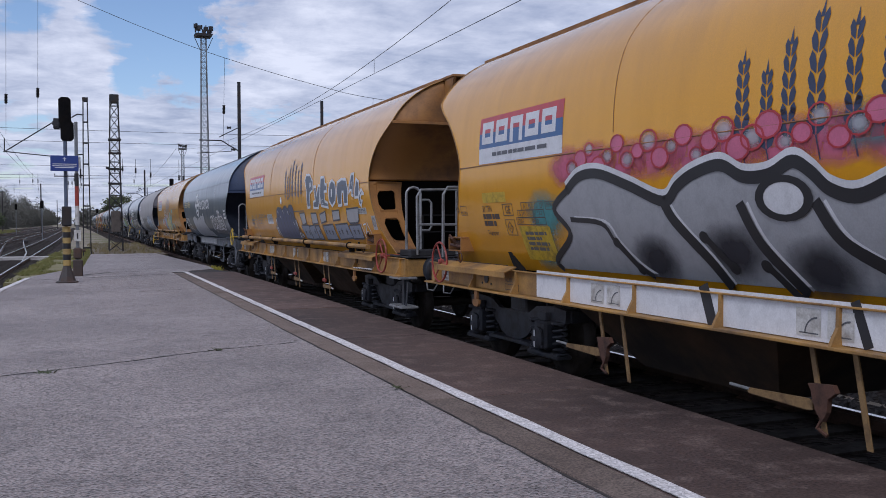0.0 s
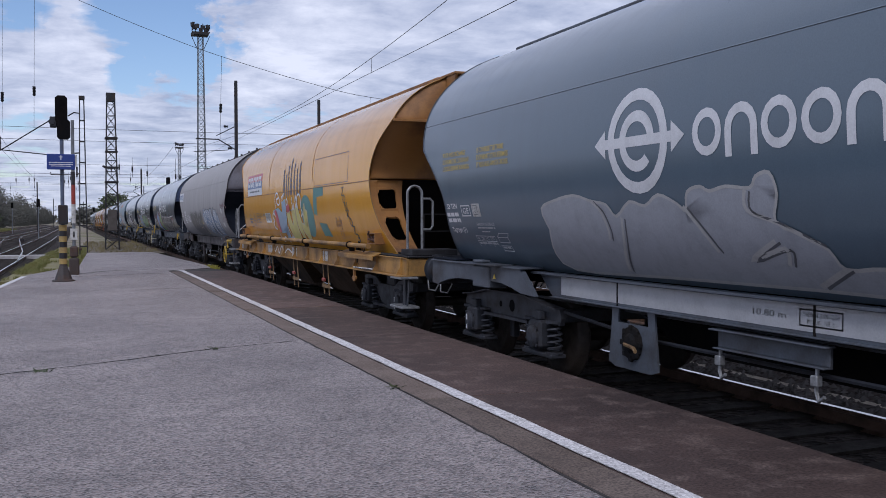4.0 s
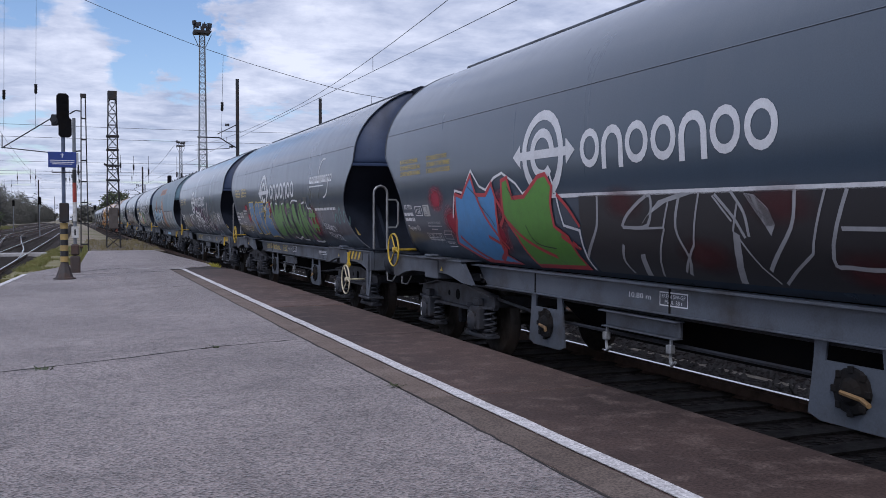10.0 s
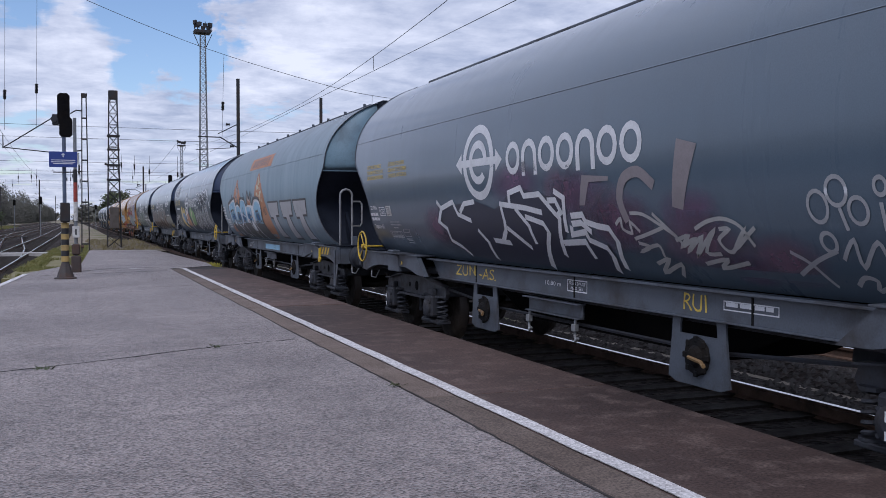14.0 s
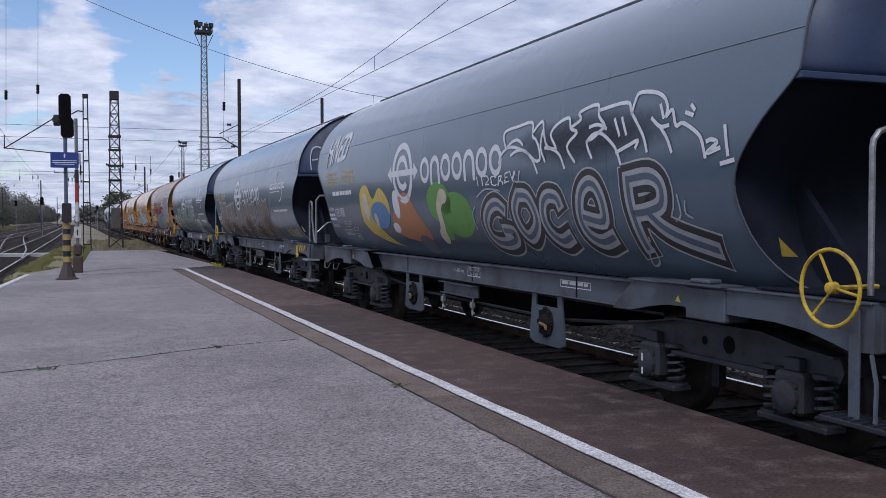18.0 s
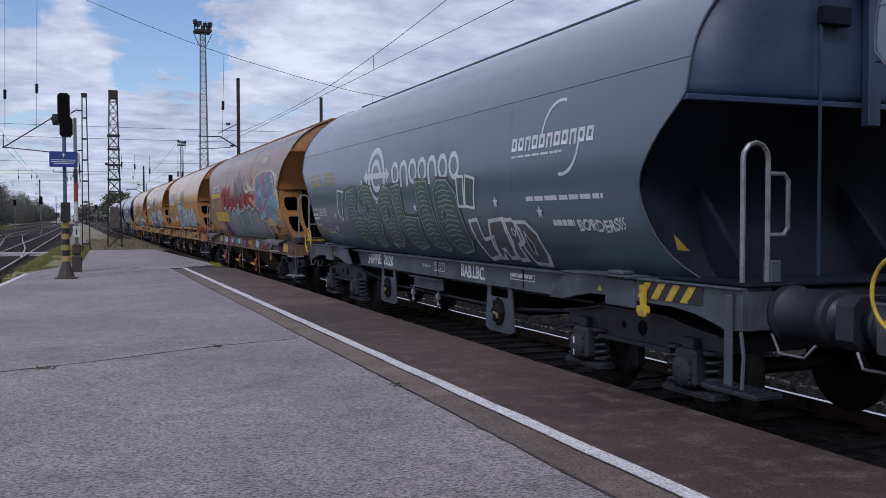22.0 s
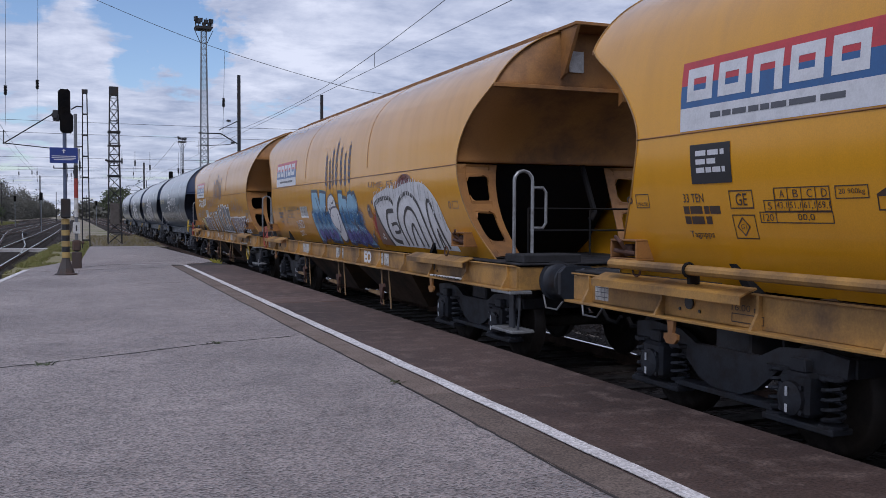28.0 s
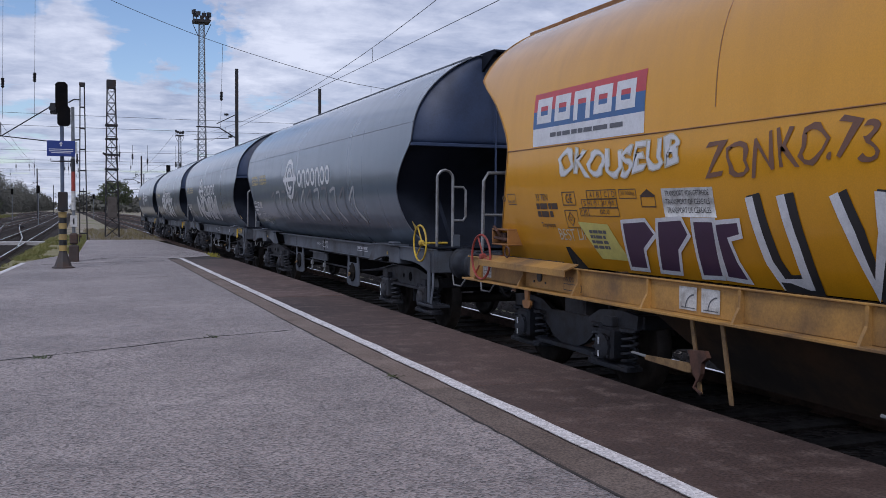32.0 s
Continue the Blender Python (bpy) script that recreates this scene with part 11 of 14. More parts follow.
def wagon_i():
    w, b, s, sh = MADE["I"]
    paint(b, sh, "logo_panel", [[(6.3, 3.14), (9.35, 3.14), (9.2, 3.46), (6.2, 3.46)]], PAINT_ORANGE, 0, "faded orange logo panel")
    paint(b, sh, "logo_block", blocks(6.6, 8.9, 3.2, 3.4, 6, 0.2, 0.3, 0.2), PAINT_BROWN, 1)
    r7 = random.Random(7)
    for cone in ([(3.75, 2.3), (3.82, 2.5), (3.95, 2.66), (4.2, 2.84), (4.40, 2.99), (4.56, 2.82), (4.76, 2.64), (5.0, 2.42), (4.95, 2.2), (4.1, 2.2)],
                 [(7.15, 2.2), (7.3, 2.5), (7.5, 2.72), (7.85, 3.02), (8.2, 2.76), (8.5, 2.5), (8.75, 2.2)]):
        ragged = [(e + r7.uniform(-0.025, 0.025), z + r7.uniform(-0.02, 0.02)) for e, z in curve_pts(cone, 4)]
        paint(b, sh, "graffiti_cone", [ragged], PAINT_ORANGE, 0, "orange sprayed cone")
        ce, hi = max(cone, key=lambda q: q[1])
        paint(b, sh, "graffiti_fleck", [q for k in range(34) for q in disc(ce + 0.62 * r7.uniform(-1, 1) * (1 - k / 34), 2.26 + (hi - 2.36) * k / 34, 0.07, 0.05, 7)], MIST_WHITE if ce < 5 else PAINT_CREAM, 0)
    paint(b, sh, "graffiti_patch", [curve_pts([(7.9, 2.4), (8.6, 2.3), (9.0, 1.9), (9.1, 1.5), (8.6, 1.3), (7.9, 1.3)], 4)], PAINT_ORANGE, 0)
    paint(b, sh, "graffiti_patch", [[(2.82, 1.68), (2.95, 1.24), (2.25, 1.24), (2.5, 1.5)]], PAINT_ORANGE, 0)
    # the long word: white letters with blue fields above a black lower half, one black contour round it
    top = curve_pts([(2.77, 1.9), (2.77, 2.26), (3.22, 2.37), (3.72, 2.43), (3.94, 2.42), (4.04, 2.31)], 5) + curve_pts([(4.09, 2.22), (4.31, 2.27), (4.61, 2.24), (4.80, 2.17)], 4)
    top += curve_pts([(4.83, 2.2), (4.90, 2.35), (5.03, 2.41), (5.41, 2.40), (5.69, 2.34), (5.85, 2.19)], 5) + curve_pts([(5.95, 2.20), (6.06, 2.22)], 2) + [(6.11, 2.39), (6.16, 2.58), (6.28, 2.51), (6.37, 2.37), (6.45, 2.41), (6.53, 2.36), (6.70, 2.55), (6.76, 2.22)]
    top += curve_pts([(6.9, 2.2), (7.2, 2.36), (7.7, 2.36), (8.0, 2.28), (8.1, 2.05), (8.0, 1.75), (8.35, 1.26)], 5)
    foot = [(2.98, 1.26), (2.94, 1.55)]
    paint(b, sh, "graffiti_halo", [top + foot], PAINT_WHITE, 1, "white letter shapes")
    paint(b, sh, "graffiti_outline", stroke(top, 0.075), PAINT_BLACK, 5, "one black contour round all the letters")
    fields = ([(2.84, 2.20), (3.29, 2.29), (3.80, 2.31), (3.86, 2.07), (3.93, 1.82), (3.89, 1.6), (2.97, 1.6), (2.88, 1.83)], [(4.13, 2.16), (4.38, 2.18), (4.70, 2.13), (4.81, 1.99), (4.87, 1.84), (4.99, 1.6), (4.02, 1.6), (3.99, 1.82)],
              [(4.95, 2.28), (5.12, 2.33), (5.64, 2.28), (5.66, 2.01), (5.58, 1.6), (5.10, 1.6), (5.00, 1.80), (4.90, 2.02)], [(5.91, 2.12), (6.11, 2.14), (6.60, 2.10), (6.62, 1.9), (6.50, 1.6), (6.1, 1.6), (6.03, 1.79), (5.83, 1.81)],
              [(7.0, 2.1), (7.3, 2.26), (7.7, 2.25), (7.95, 2.12), (7.95, 1.85), (7.85, 1.6), (7.0, 1.6), (6.92, 1.85)])
    for f in fields:
        paint(b, sh, "graffiti", [curve_pts(f + f[:1], 3)], PAINT_SKY, 2, "sky-blue field of a graffiti letter")
        paint(b, sh, "graffiti_patch", disc(sum(q[0] for q in f) / len(f), 1.86, 0.46, 0.2), MIST_BLUE, 3)
    paint(b, sh, "graffiti_shade", [curve_pts([(2.96, 1.68), (4.0, 1.66), (5.0, 1.68), (6.0, 1.69), (7.0, 1.68), (8.03, 1.68)], 5) + [(8.32, 1.26), (2.99, 1.26)]], PAINT_BLACK, 4, "black lower half of the graffiti letters")
    for f in fields:
        for q in range(5):
            e = f[-2][0] + 0.10 + q * 0.21 + r7.uniform(-0.05, 0.05)
            paint(b, sh, "graffiti_spot", disc(e, 1.69 + r7.uniform(0, 0.05), r7.uniform(0.03, 0.07), r7.uniform(0.03, 0.055), 9), PAINT_BLACK, 4)
    for pts in ([(3.12, 1.66), (3.04, 2.04), (3.58, 2.09), (3.69, 1.67)], [(4.22, 1.74), (4.31, 1.99), (4.54, 1.98), (4.66, 1.68)], [(5.31, 2.12), (5.21, 1.69)], [(6.17, 1.67), (6.21, 1.86), (6.6, 1.87)], [(7.2, 1.68), (7.25, 2.0), (7.6, 2.02), (7.7, 1.68)]):
        paint(b, sh, "graffiti_line", stroke(pts, 0.055), PAINT_BLACK, 4)
    for pts, q in (([(3.92, 1.69), (3.97, 1.62), (4.19, 1.58), (4.28, 1.45), (4.30, 1.26)], 0.05), ([(4.84, 1.92), (5.01, 1.64), (5.16, 1.46), (5.30, 1.26)], 0.045), ([(5.65, 1.73), (5.94, 1.79), (6.03, 1.74), (6.12, 1.58), (6.32, 1.28)], 0.06), ([(6.62, 1.9), (6.8, 1.62), (7.1, 1.27)], 0.06), ([(2.95, 1.62), (2.99, 1.45), (3.04, 1.26)], 0.03)):
        paint(b, sh, "graffiti_line", stroke(curve_pts(pts, 4) if len(pts) > 2 else pts, q), PAINT_WHITE, 5)
    for pts, q in (([(3.29, 2.25), (3.37, 2.12), (3.38, 1.84)], 0.03), ([(3.45, 2.2), (3.37, 2.12)], 0.025), ([(4.91, 2.00), (5.06, 1.95), (5.60, 1.85)], 0.03), ([(5.06, 1.95), (4.98, 1.8)], 0.025), ([(4.54, 1.62), (4.75, 1.66), (4.93, 1.71)], 0.03), ([(4.45, 1.74), (4.5, 1.6), (4.55, 1.52)], 0.04), ([(6.42, 2.1), (6.45, 1.9), (6.43, 1.75)], 0.03), ([(6.62, 2.02), (6.45, 1.9)], 0.03), ([(3.45, 1.40), (3.62, 1.30)], 0.05), ([(4.62, 1.36), (4.8, 1.30)], 0.05)):
        paint(b, sh, "graffiti_line", stroke(curve_pts(pts, 4) if len(pts) > 2 else pts, q), PAINT_WHITE, 5)
    paint(b, sh, "graffiti_blob", disc(3.46, 1.71, 0.06, 0.12, 12), PAINT_WHITE, 5)
    paint(b, sh, "graffiti_blob", disc(6.43, 1.60, 0.20, 0.15, 18), PAINT_WHITE, 5)
    paint(b, sh, "graffiti_crown", [[(6.15, 2.20), (6.20, 2.44), (6.31, 2.24), (6.41, 2.33), (6.48, 2.23), (6.64, 2.38), (6.66, 2.18)]], PAINT_ORANGE, 3, "orange points of a painted crown")
    for e0 in (9.1, 10.6, 12.0, 13.2):
        shp = [(e0, 2.2), (e0 + 1.2, 2.2), (e0 + 1.1, 1.9), (e0 + 0.75, 1.9), (e0 + 0.95, 1.36), (e0 + 0.35, 1.36), (e0 + 0.4, 1.85), (e0 + 0.1, 1.85)]
        if e0 < 13:
            paint(b, sh, "graffiti_outline", stroke(shp + shp[:1], 0.09), PAINT_BLACK, 2)
            paint(b, sh, "graffiti", [shp], PAINT_SILVER, 3, "dull silver graffiti letter")
    tag(b, sh, "MSC", (8.35, 8.75, 1.88, 2.1), PAINT_BLACK, 0.1, 0.02, layer=1)
    paint(b, sh, "wagon_data", bars(1.5, 2.0, 1.75, 2.2, 5, 4) + bars(1.9, 2.5, 1.5, 1.8, 4, 5), LOGO_WHITE)
    tag(s, sh, "JOVC", (4.27, 4.92, 1.0, 1.13), PAINT_WHITE, 0.1, 0.02, flat=-1.10)
    paint(s, sh, "sill_paint", rect(6.7, 8.6, 0.985, 1.12), PAINT_SKY, 0, "pale blue patch on the sill", -1.10)
    for e, z in ((3.35, 2.47), (3.5, 2.43), (3.42, 2.51), (4.42, 2.42), (4.52, 2.33), (5.50, 2.52), (5.56, 2.44), (2.66, 2.05), (2.74, 1.98), (6.95, 2.45), (7.02, 2.38)):
        paint(b, sh, "graffiti_spot", disc(e, z, 0.05, 0.055, 9), PAINT_NAVY, 1)


def wagon_j():
    w, b, s, sh = MADE["J"]
    slate_marks(b, s, sh)
    letter(b, sh, [(9.76, 2.74), (10.43, 2.79), (11.22, 2.78), (11.45, 2.80), (12.26, 2.81), (12.44, 2.86), (12.81, 2.79), (13.31, 2.41), (13.35, 2.27), (12.84, 2.33), (12.16, 2.30), (11.13, 2.30), (10.52, 2.32), (9.70, 2.42)], MIST_SHADE, None, 0, 0, "dark sprayed ground of the upper letters")
    scrawl(b, sh, [(9.61, 2.43), (9.67, 2.52), (9.85, 2.59), (10.06, 2.58), (10.34, 2.50), (10.51, 2.41), (10.62, 2.42), (10.60, 2.54), (10.53, 2.63), (10.45, 2.68), (10.43, 2.82), (10.11, 2.81), (9.75, 2.77), (9.79, 2.60)], 0.034, PAINT_WHITE, 2)
    scrawl(b, sh, [(9.82, 2.59), (9.96, 2.65), (10.10, 2.66), (10.22, 2.60)], 0.034, PAINT_WHITE, 2)
    scrawl(b, sh, [(9.92, 2.50), (10.07, 2.54), (10.27, 2.53), (10.45, 2.42), (10.54, 2.28)], 0.034, PAINT_WHITE, 2)
    scrawl(b, sh, [(10.45, 2.71), (10.66, 2.81), (10.71, 2.67), (10.79, 2.54), (10.97, 2.51), (10.86, 2.65), (10.97, 2.74), (11.22, 2.79), (11.27, 2.68), (11.39, 2.63), (11.20, 2.51), (11.34, 2.35)], 0.034, PAINT_WHITE, 2)
    scrawl(b, sh, [(10.74, 2.53), (10.91, 2.50), (11.05, 2.43), (11.13, 2.30)], 0.034, PAINT_WHITE, 2)
    scrawl(b, sh, [(10.68, 2.71), (10.64, 2.54), (10.73, 2.39)], 0.034, PAINT_WHITE, 2)
    scrawl(b, sh, [(11.27, 2.69), (11.46, 2.75), (11.43, 2.82), (11.75, 2.86), (11.79, 2.75), (11.90, 2.65), (11.83, 2.61), (11.69, 2.55), (11.58, 2.52), (11.66, 2.37)], 0.034, PAINT_WHITE, 2)
    scrawl(b, sh, [(11.58, 2.52), (11.68, 2.58), (11.81, 2.59), (11.93, 2.54), (12.08, 2.43), (12.15, 2.29)], 0.034, PAINT_WHITE, 2)
    scrawl(b, sh, [(11.63, 2.66), (11.78, 2.67), (11.93, 2.62)], 0.034, PAINT_WHITE, 2)
    scrawl(b, sh, [(11.78, 2.80), (12.25, 2.82), (12.34, 2.72), (12.52, 2.51), (12.57, 2.37)], 0.034, PAINT_WHITE, 2)
    scrawl(b, sh, [(12.07, 2.69), (12.15, 2.54)], 0.034, PAINT_WHITE, 2)
    scrawl(b, sh, [(12.19, 2.69), (12.26, 2.54)], 0.034, PAINT_WHITE, 2)
    scrawl(b, sh, [(12.09, 2.39), (12.30, 2.44), (12.44, 2.47), (12.40, 2.41)], 0.034, PAINT_WHITE, 2)
    scrawl(b, sh, [(12.34, 2.71), (12.38, 2.81), (12.44, 2.88), (12.66, 2.86), (12.81, 2.80), (12.87, 2.71), (12.86, 2.64), (12.94, 2.68), (12.99, 2.55), (13.08, 2.56), (13.21, 2.50), (13.31, 2.42), (13.35, 2.27)], 0.034, PAINT_WHITE, 2)
    scrawl(b, sh, [(12.65, 2.64), (12.77, 2.56), (12.89, 2.56)], 0.034, PAINT_WHITE, 2)
    scrawl(b, sh, [(12.77, 2.74), (12.82, 2.63)], 0.034, PAINT_WHITE, 2)
    scrawl(b, sh, [(12.77, 2.56), (12.87, 2.45), (12.92, 2.34)], 0.034, PAINT_WHITE, 2)
    scrawl(b, sh, [(13.38, 2.39), (13.44, 2.40), (13.50, 2.37), (13.37, 2.30), (13.53, 2.33)], 0.034, PAINT_WHITE, 2)
    scrawl(b, sh, [(13.60, 2.49), (13.61, 2.37), (13.62, 2.27)], 0.034, PAINT_WHITE, 2)
    scrawl(b, sh, [(13.53, 2.21), (13.68, 2.23)], 0.034, PAINT_WHITE, 2)
    scrawl(b, sh, [(13.12, 2.64), (13.21, 2.61)], 0.034, PAINT_WHITE, 2)
    scrawl(b, sh, [(13.19, 2.69), (13.23, 2.65)], 0.034, PAINT_WHITE, 2)
    brushed(b, sh, [(9.58, 1.90), (9.42, 1.97), (9.21, 1.93), (9.04, 1.81), (8.99, 1.68), (9.07, 1.54), (9.33, 1.50), (9.63, 1.55), (9.68, 1.64), (9.44, 1.66)], 0.15)
    brushed(b, sh, [(10.03, 2.06), (10.25, 2.03), (10.36, 1.84), (10.28, 1.69), (10.03, 1.59), (9.89, 1.72), (9.87, 1.91), (10.01, 2.06)], 0.15)
    brushed(b, sh, [(10.93, 1.93), (10.88, 2.01), (10.70, 2.03), (10.57, 1.95), (10.52, 1.78), (10.60, 1.63), (10.77, 1.56), (10.98, 1.61)], 0.15)
    brushed(b, sh, [(11.36, 1.81), (11.70, 1.77), (11.76, 1.94), (11.68, 2.10), (11.53, 2.13), (11.38, 2.03), (11.30, 1.81), (11.36, 1.64), (11.56, 1.57), (11.80, 1.62)], 0.15)
    brushed(b, sh, [(12.24, 2.16), (12.23, 1.93), (12.25, 1.73), (12.28, 1.53)], 0.15)
    brushed(b, sh, [(12.24, 2.14), (12.57, 2.16), (12.72, 2.07), (12.69, 1.92), (12.48, 1.86), (12.26, 1.84)], 0.15)
    brushed(b, sh, [(12.48, 1.84), (12.66, 1.71), (12.92, 1.62), (13.26, 1.54)], 0.15)
    scrawl(b, sh, [(12.93, 1.99), (12.93, 1.83), (12.84, 1.77)], 0.02, PAINT_SILVER, 2)
    scrawl(b, sh, [(13.02, 1.94), (13.00, 1.84), (13.08, 1.80)], 0.02, PAINT_SILVER, 2)
    scrawl(b, sh, [(8.89, 2.06), (9.17, 2.15), (9.56, 2.12)], 0.02, PAINT_SILVER, 2)
    scrawl(b, sh, [(8.78, 1.95), (8.65, 1.85), (8.65, 1.67)], 0.02, PAINT_SILVER, 2)
    scrawl(b, sh, [(12.26, 1.50), (12.19, 1.37), (12.34, 1.42), (12.36, 1.63)], 0.02, PAINT_SILVER, 2)
    tag(b, sh, "112CREW", (8.95, 10.15, 2.20, 2.32), PAINT_WHITE, 0.1, 0.02, layer=2)
    SHIFT[b.name] = 0.42
    paint(b, sh, "graffiti_blob", [curve_pts([(3.4, 1.75), (3.5, 2.25), (3.9, 2.36), (4.2, 2.12), (4.6, 2.3), (5.0, 2.05), (4.8, 1.75), (4.2, 1.7), (4.7, 1.42), (5.0, 1.36), (4.3, 1.42), (3.7, 1.55)], 4)], PAINT_YELLOW, 0, "yellow heart-shaped graffiti blob")
    paint(b, sh, "graffiti_blob", disc(4.45, 1.86, 0.48, 0.22), PAINT_BLUE, 1)
    paint(b, sh, "graffiti_blob", disc(3.75, 2.0, 0.18, 0.24) + disc(4.2, 1.78, 0.09, 0.12), PAINT_CREAM, 2)
    paint(b, sh, "graffiti_blob", [curve_pts([(4.9, 1.6), (5.2, 1.95), (5.8, 2.2), (6.2, 1.9), (6.5, 1.55), (6.1, 1.45), (5.4, 1.5)], 4)], PAINT_ORANGE, 0, "brown-orange graffiti blob")
    paint(b, sh, "graffiti_blob", disc(5.35, 2.02, 0.15, 0.22) + disc(5.1, 1.66, 0.16, 0.08), PAINT_WHITE, 1)
    paint(b, sh, "graffiti_blob", disc(6.15, 1.42, 0.28, 0.14), PAINT_DARKGREY, 1)
    paint(b, sh, "graffiti_blob", disc(7.15, 2.02, 0.45, 0.28) + disc(7.7, 1.85, 0.55, 0.3) + disc(7.2, 1.7, 0.2, 0.2), PAINT_GREEN, 0, "bright green graffiti cloud")
    paint(b, sh, "graffiti_bone", stroke(curve_pts([(7.3, 2.12), (7.12, 1.95), (7.1, 1.75), (7.0, 1.55)], 4), 0.16) + disc(7.32, 2.1, 0.16, 0.1) + disc(7.0, 1.56, 0.13, 0.11), PAINT_CREAM, 2, "cream bone-shaped graffiti")
    piece(b, sh, "HNED", (1.35, 2.7, 2.8, 3.3), PAINT_WHITE, PAINT_SILVER, None, 0.35, 0.03, 0.1, 0.02, 0, "white sprayed capital letters")
    paint(b, sh, "small_text", bars(1.7, 3.0, 2.19, 2.31, 1, 6), PAINT_WHITE, 0, "one line of white handwriting")


def rim_letter(b, sh, pts):
    """A rusty spiky letter with a dark shadow and a white contour."""
    letter(b, sh, pts, PAINT_RUST, None, 0, 0, "rusty brown spiky graffiti letter edged in white", PAINT_MIDNIGHT, 0.075)
    scrawl(b, sh, pts + [pts[0]], 0.03, PAINT_BONE, 4, False)


def wagon_k():
    w, b, s, sh = MADE["K"]
    railed_end(w, b, sh, 0.21)
    yh = -(sh.length / 2 - sh.end(3.2)) - 0.02
    for pts in ([(-1.22, 2.88), (-1.24, 3.15), (-1.18, 3.36), (-1.02, 3.38), (-0.96, 3.24), (-1.08, 3.12), (-1.2, 3.10)], [(-0.78, 3.36), (-0.92, 3.2), (-0.88, 2.95), (-0.72, 2.88), (-0.62, 3.05), (-0.66, 3.28), (-0.78, 3.36)],
                [(-0.52, 2.9), (-0.46, 3.36), (-0.36, 3.1), (-0.24, 3.38), (-0.18, 2.92)]):
        q = stroke(curve_pts(pts, 4), 0.022)[0]
        bm = B()
        vs = [bm.verts.new((x, yh, z)) for x, z in q[1]]
        for f in q[2]:
            bm.faces.new([vs[k] for k in f])
        part("hood_scrawl", bm, PAINT_WHITE, b, "white hand-sprayed line on the end hood")
    slate_marks(b, s, sh, 6.2, True)
    rim_letter(b, sh, [(2.41, 2.38), (2.95, 2.35), (3.05, 2.02), (3.24, 2.32), (3.80, 2.35), (3.77, 2.06), (3.36, 1.42), (3.05, 1.51), (3.04, 1.72), (2.70, 1.35), (1.67, 1.32), (2.04, 1.66), (2.63, 2.08)])
    rim_letter(b, sh, [(3.86, 2.20), (4.82, 2.27), (4.73, 1.95), (4.71, 1.73), (4.87, 1.28), (4.23, 1.27), (4.33, 1.54), (4.00, 1.48), (3.31, 1.37), (3.82, 1.82)])
    rim_letter(b, sh, [(4.88, 2.28), (5.37, 2.31), (5.28, 1.88), (5.53, 1.79), (5.74, 1.89), (5.74, 2.29), (6.13, 2.07), (6.44, 2.08), (6.32, 1.91), (6.34, 1.73), (5.71, 1.58), (5.80, 1.34), (5.19, 1.28), (5.10, 1.38), (4.73, 1.91)])
    rim_letter(b, sh, [(6.53, 2.27), (6.90, 2.29), (6.95, 1.99), (6.95, 1.74), (7.10, 1.76), (7.23, 2.22), (7.59, 2.27), (7.55, 1.98), (7.61, 1.70), (7.81, 1.36), (7.69, 1.29), (7.23, 1.26), (7.17, 1.48), (6.96, 1.49), (6.83, 1.51), (6.67, 1.27), (6.07, 1.26), (5.99, 1.36), (6.37, 1.77), (6.35, 1.93)])
    rim_letter(b, sh, [(7.67, 2.35), (8.13, 2.19), (8.84, 2.29), (8.88, 2.13), (8.76, 1.82), (8.07, 1.91), (8.08, 1.81), (8.36, 1.81), (8.34, 1.63), (8.09, 1.63), (8.09, 1.48), (8.40, 1.60), (8.80, 1.50), (8.83, 1.61), (9.29, 1.64), (9.36, 1.28), (7.77, 1.27), (7.61, 1.70), (7.63, 2.02)])
    rim_letter(b, sh, [(9.32, 2.27), (9.52, 2.19), (9.84, 2.30), (9.87, 2.07), (9.90, 1.80), (10.00, 1.96), (10.03, 2.32), (10.28, 2.25), (10.67, 2.33), (10.66, 2.11), (10.76, 1.91), (10.62, 1.90), (10.69, 1.75), (11.10, 1.62), (11.30, 1.27), (10.60, 1.27), (10.46, 1.46), (10.14, 1.70), (10.03, 1.39), (9.84, 1.43), (9.80, 1.67), (9.59, 1.26), (9.39, 1.27), (9.30, 1.63), (9.20, 1.65), (9.31, 1.95)])
    paint(b, sh, "graffiti_tail", [[(9.09, 2.17), (9.19, 2.15), (9.08, 1.72), (8.93, 1.72), (9.00, 1.95)]], PAINT_SAGE, 3, "pale teal drip between the letters")
    scrawl(b, sh, [(2.42, 2.47), (3.25, 2.38), (3.91, 2.28), (4.78, 2.36), (4.88, 2.46), (5.63, 2.38)], 0.06, PAINT_MIDNIGHT, 0)
    scrawl(b, sh, [(6.88, 2.43), (7.25, 2.38), (7.61, 2.43), (7.99, 2.34), (8.47, 2.34), (8.88, 2.37)], 0.06, PAINT_MIDNIGHT, 0)
    scrawl(b, sh, [(9.29, 2.34), (9.55, 2.27), (9.83, 2.37)], 0.06, PAINT_MIDNIGHT, 0)
    scrawl(b, sh, [(9.99, 2.40), (10.30, 2.31), (10.64, 2.39)], 0.06, PAINT_MIDNIGHT, 0)
    scrawl(b, sh, [(4.22, 1.85), (4.40, 1.87), (4.35, 1.64), (4.18, 1.64), (4.22, 1.85)], 0.02, PAINT_BONE, 3, False)
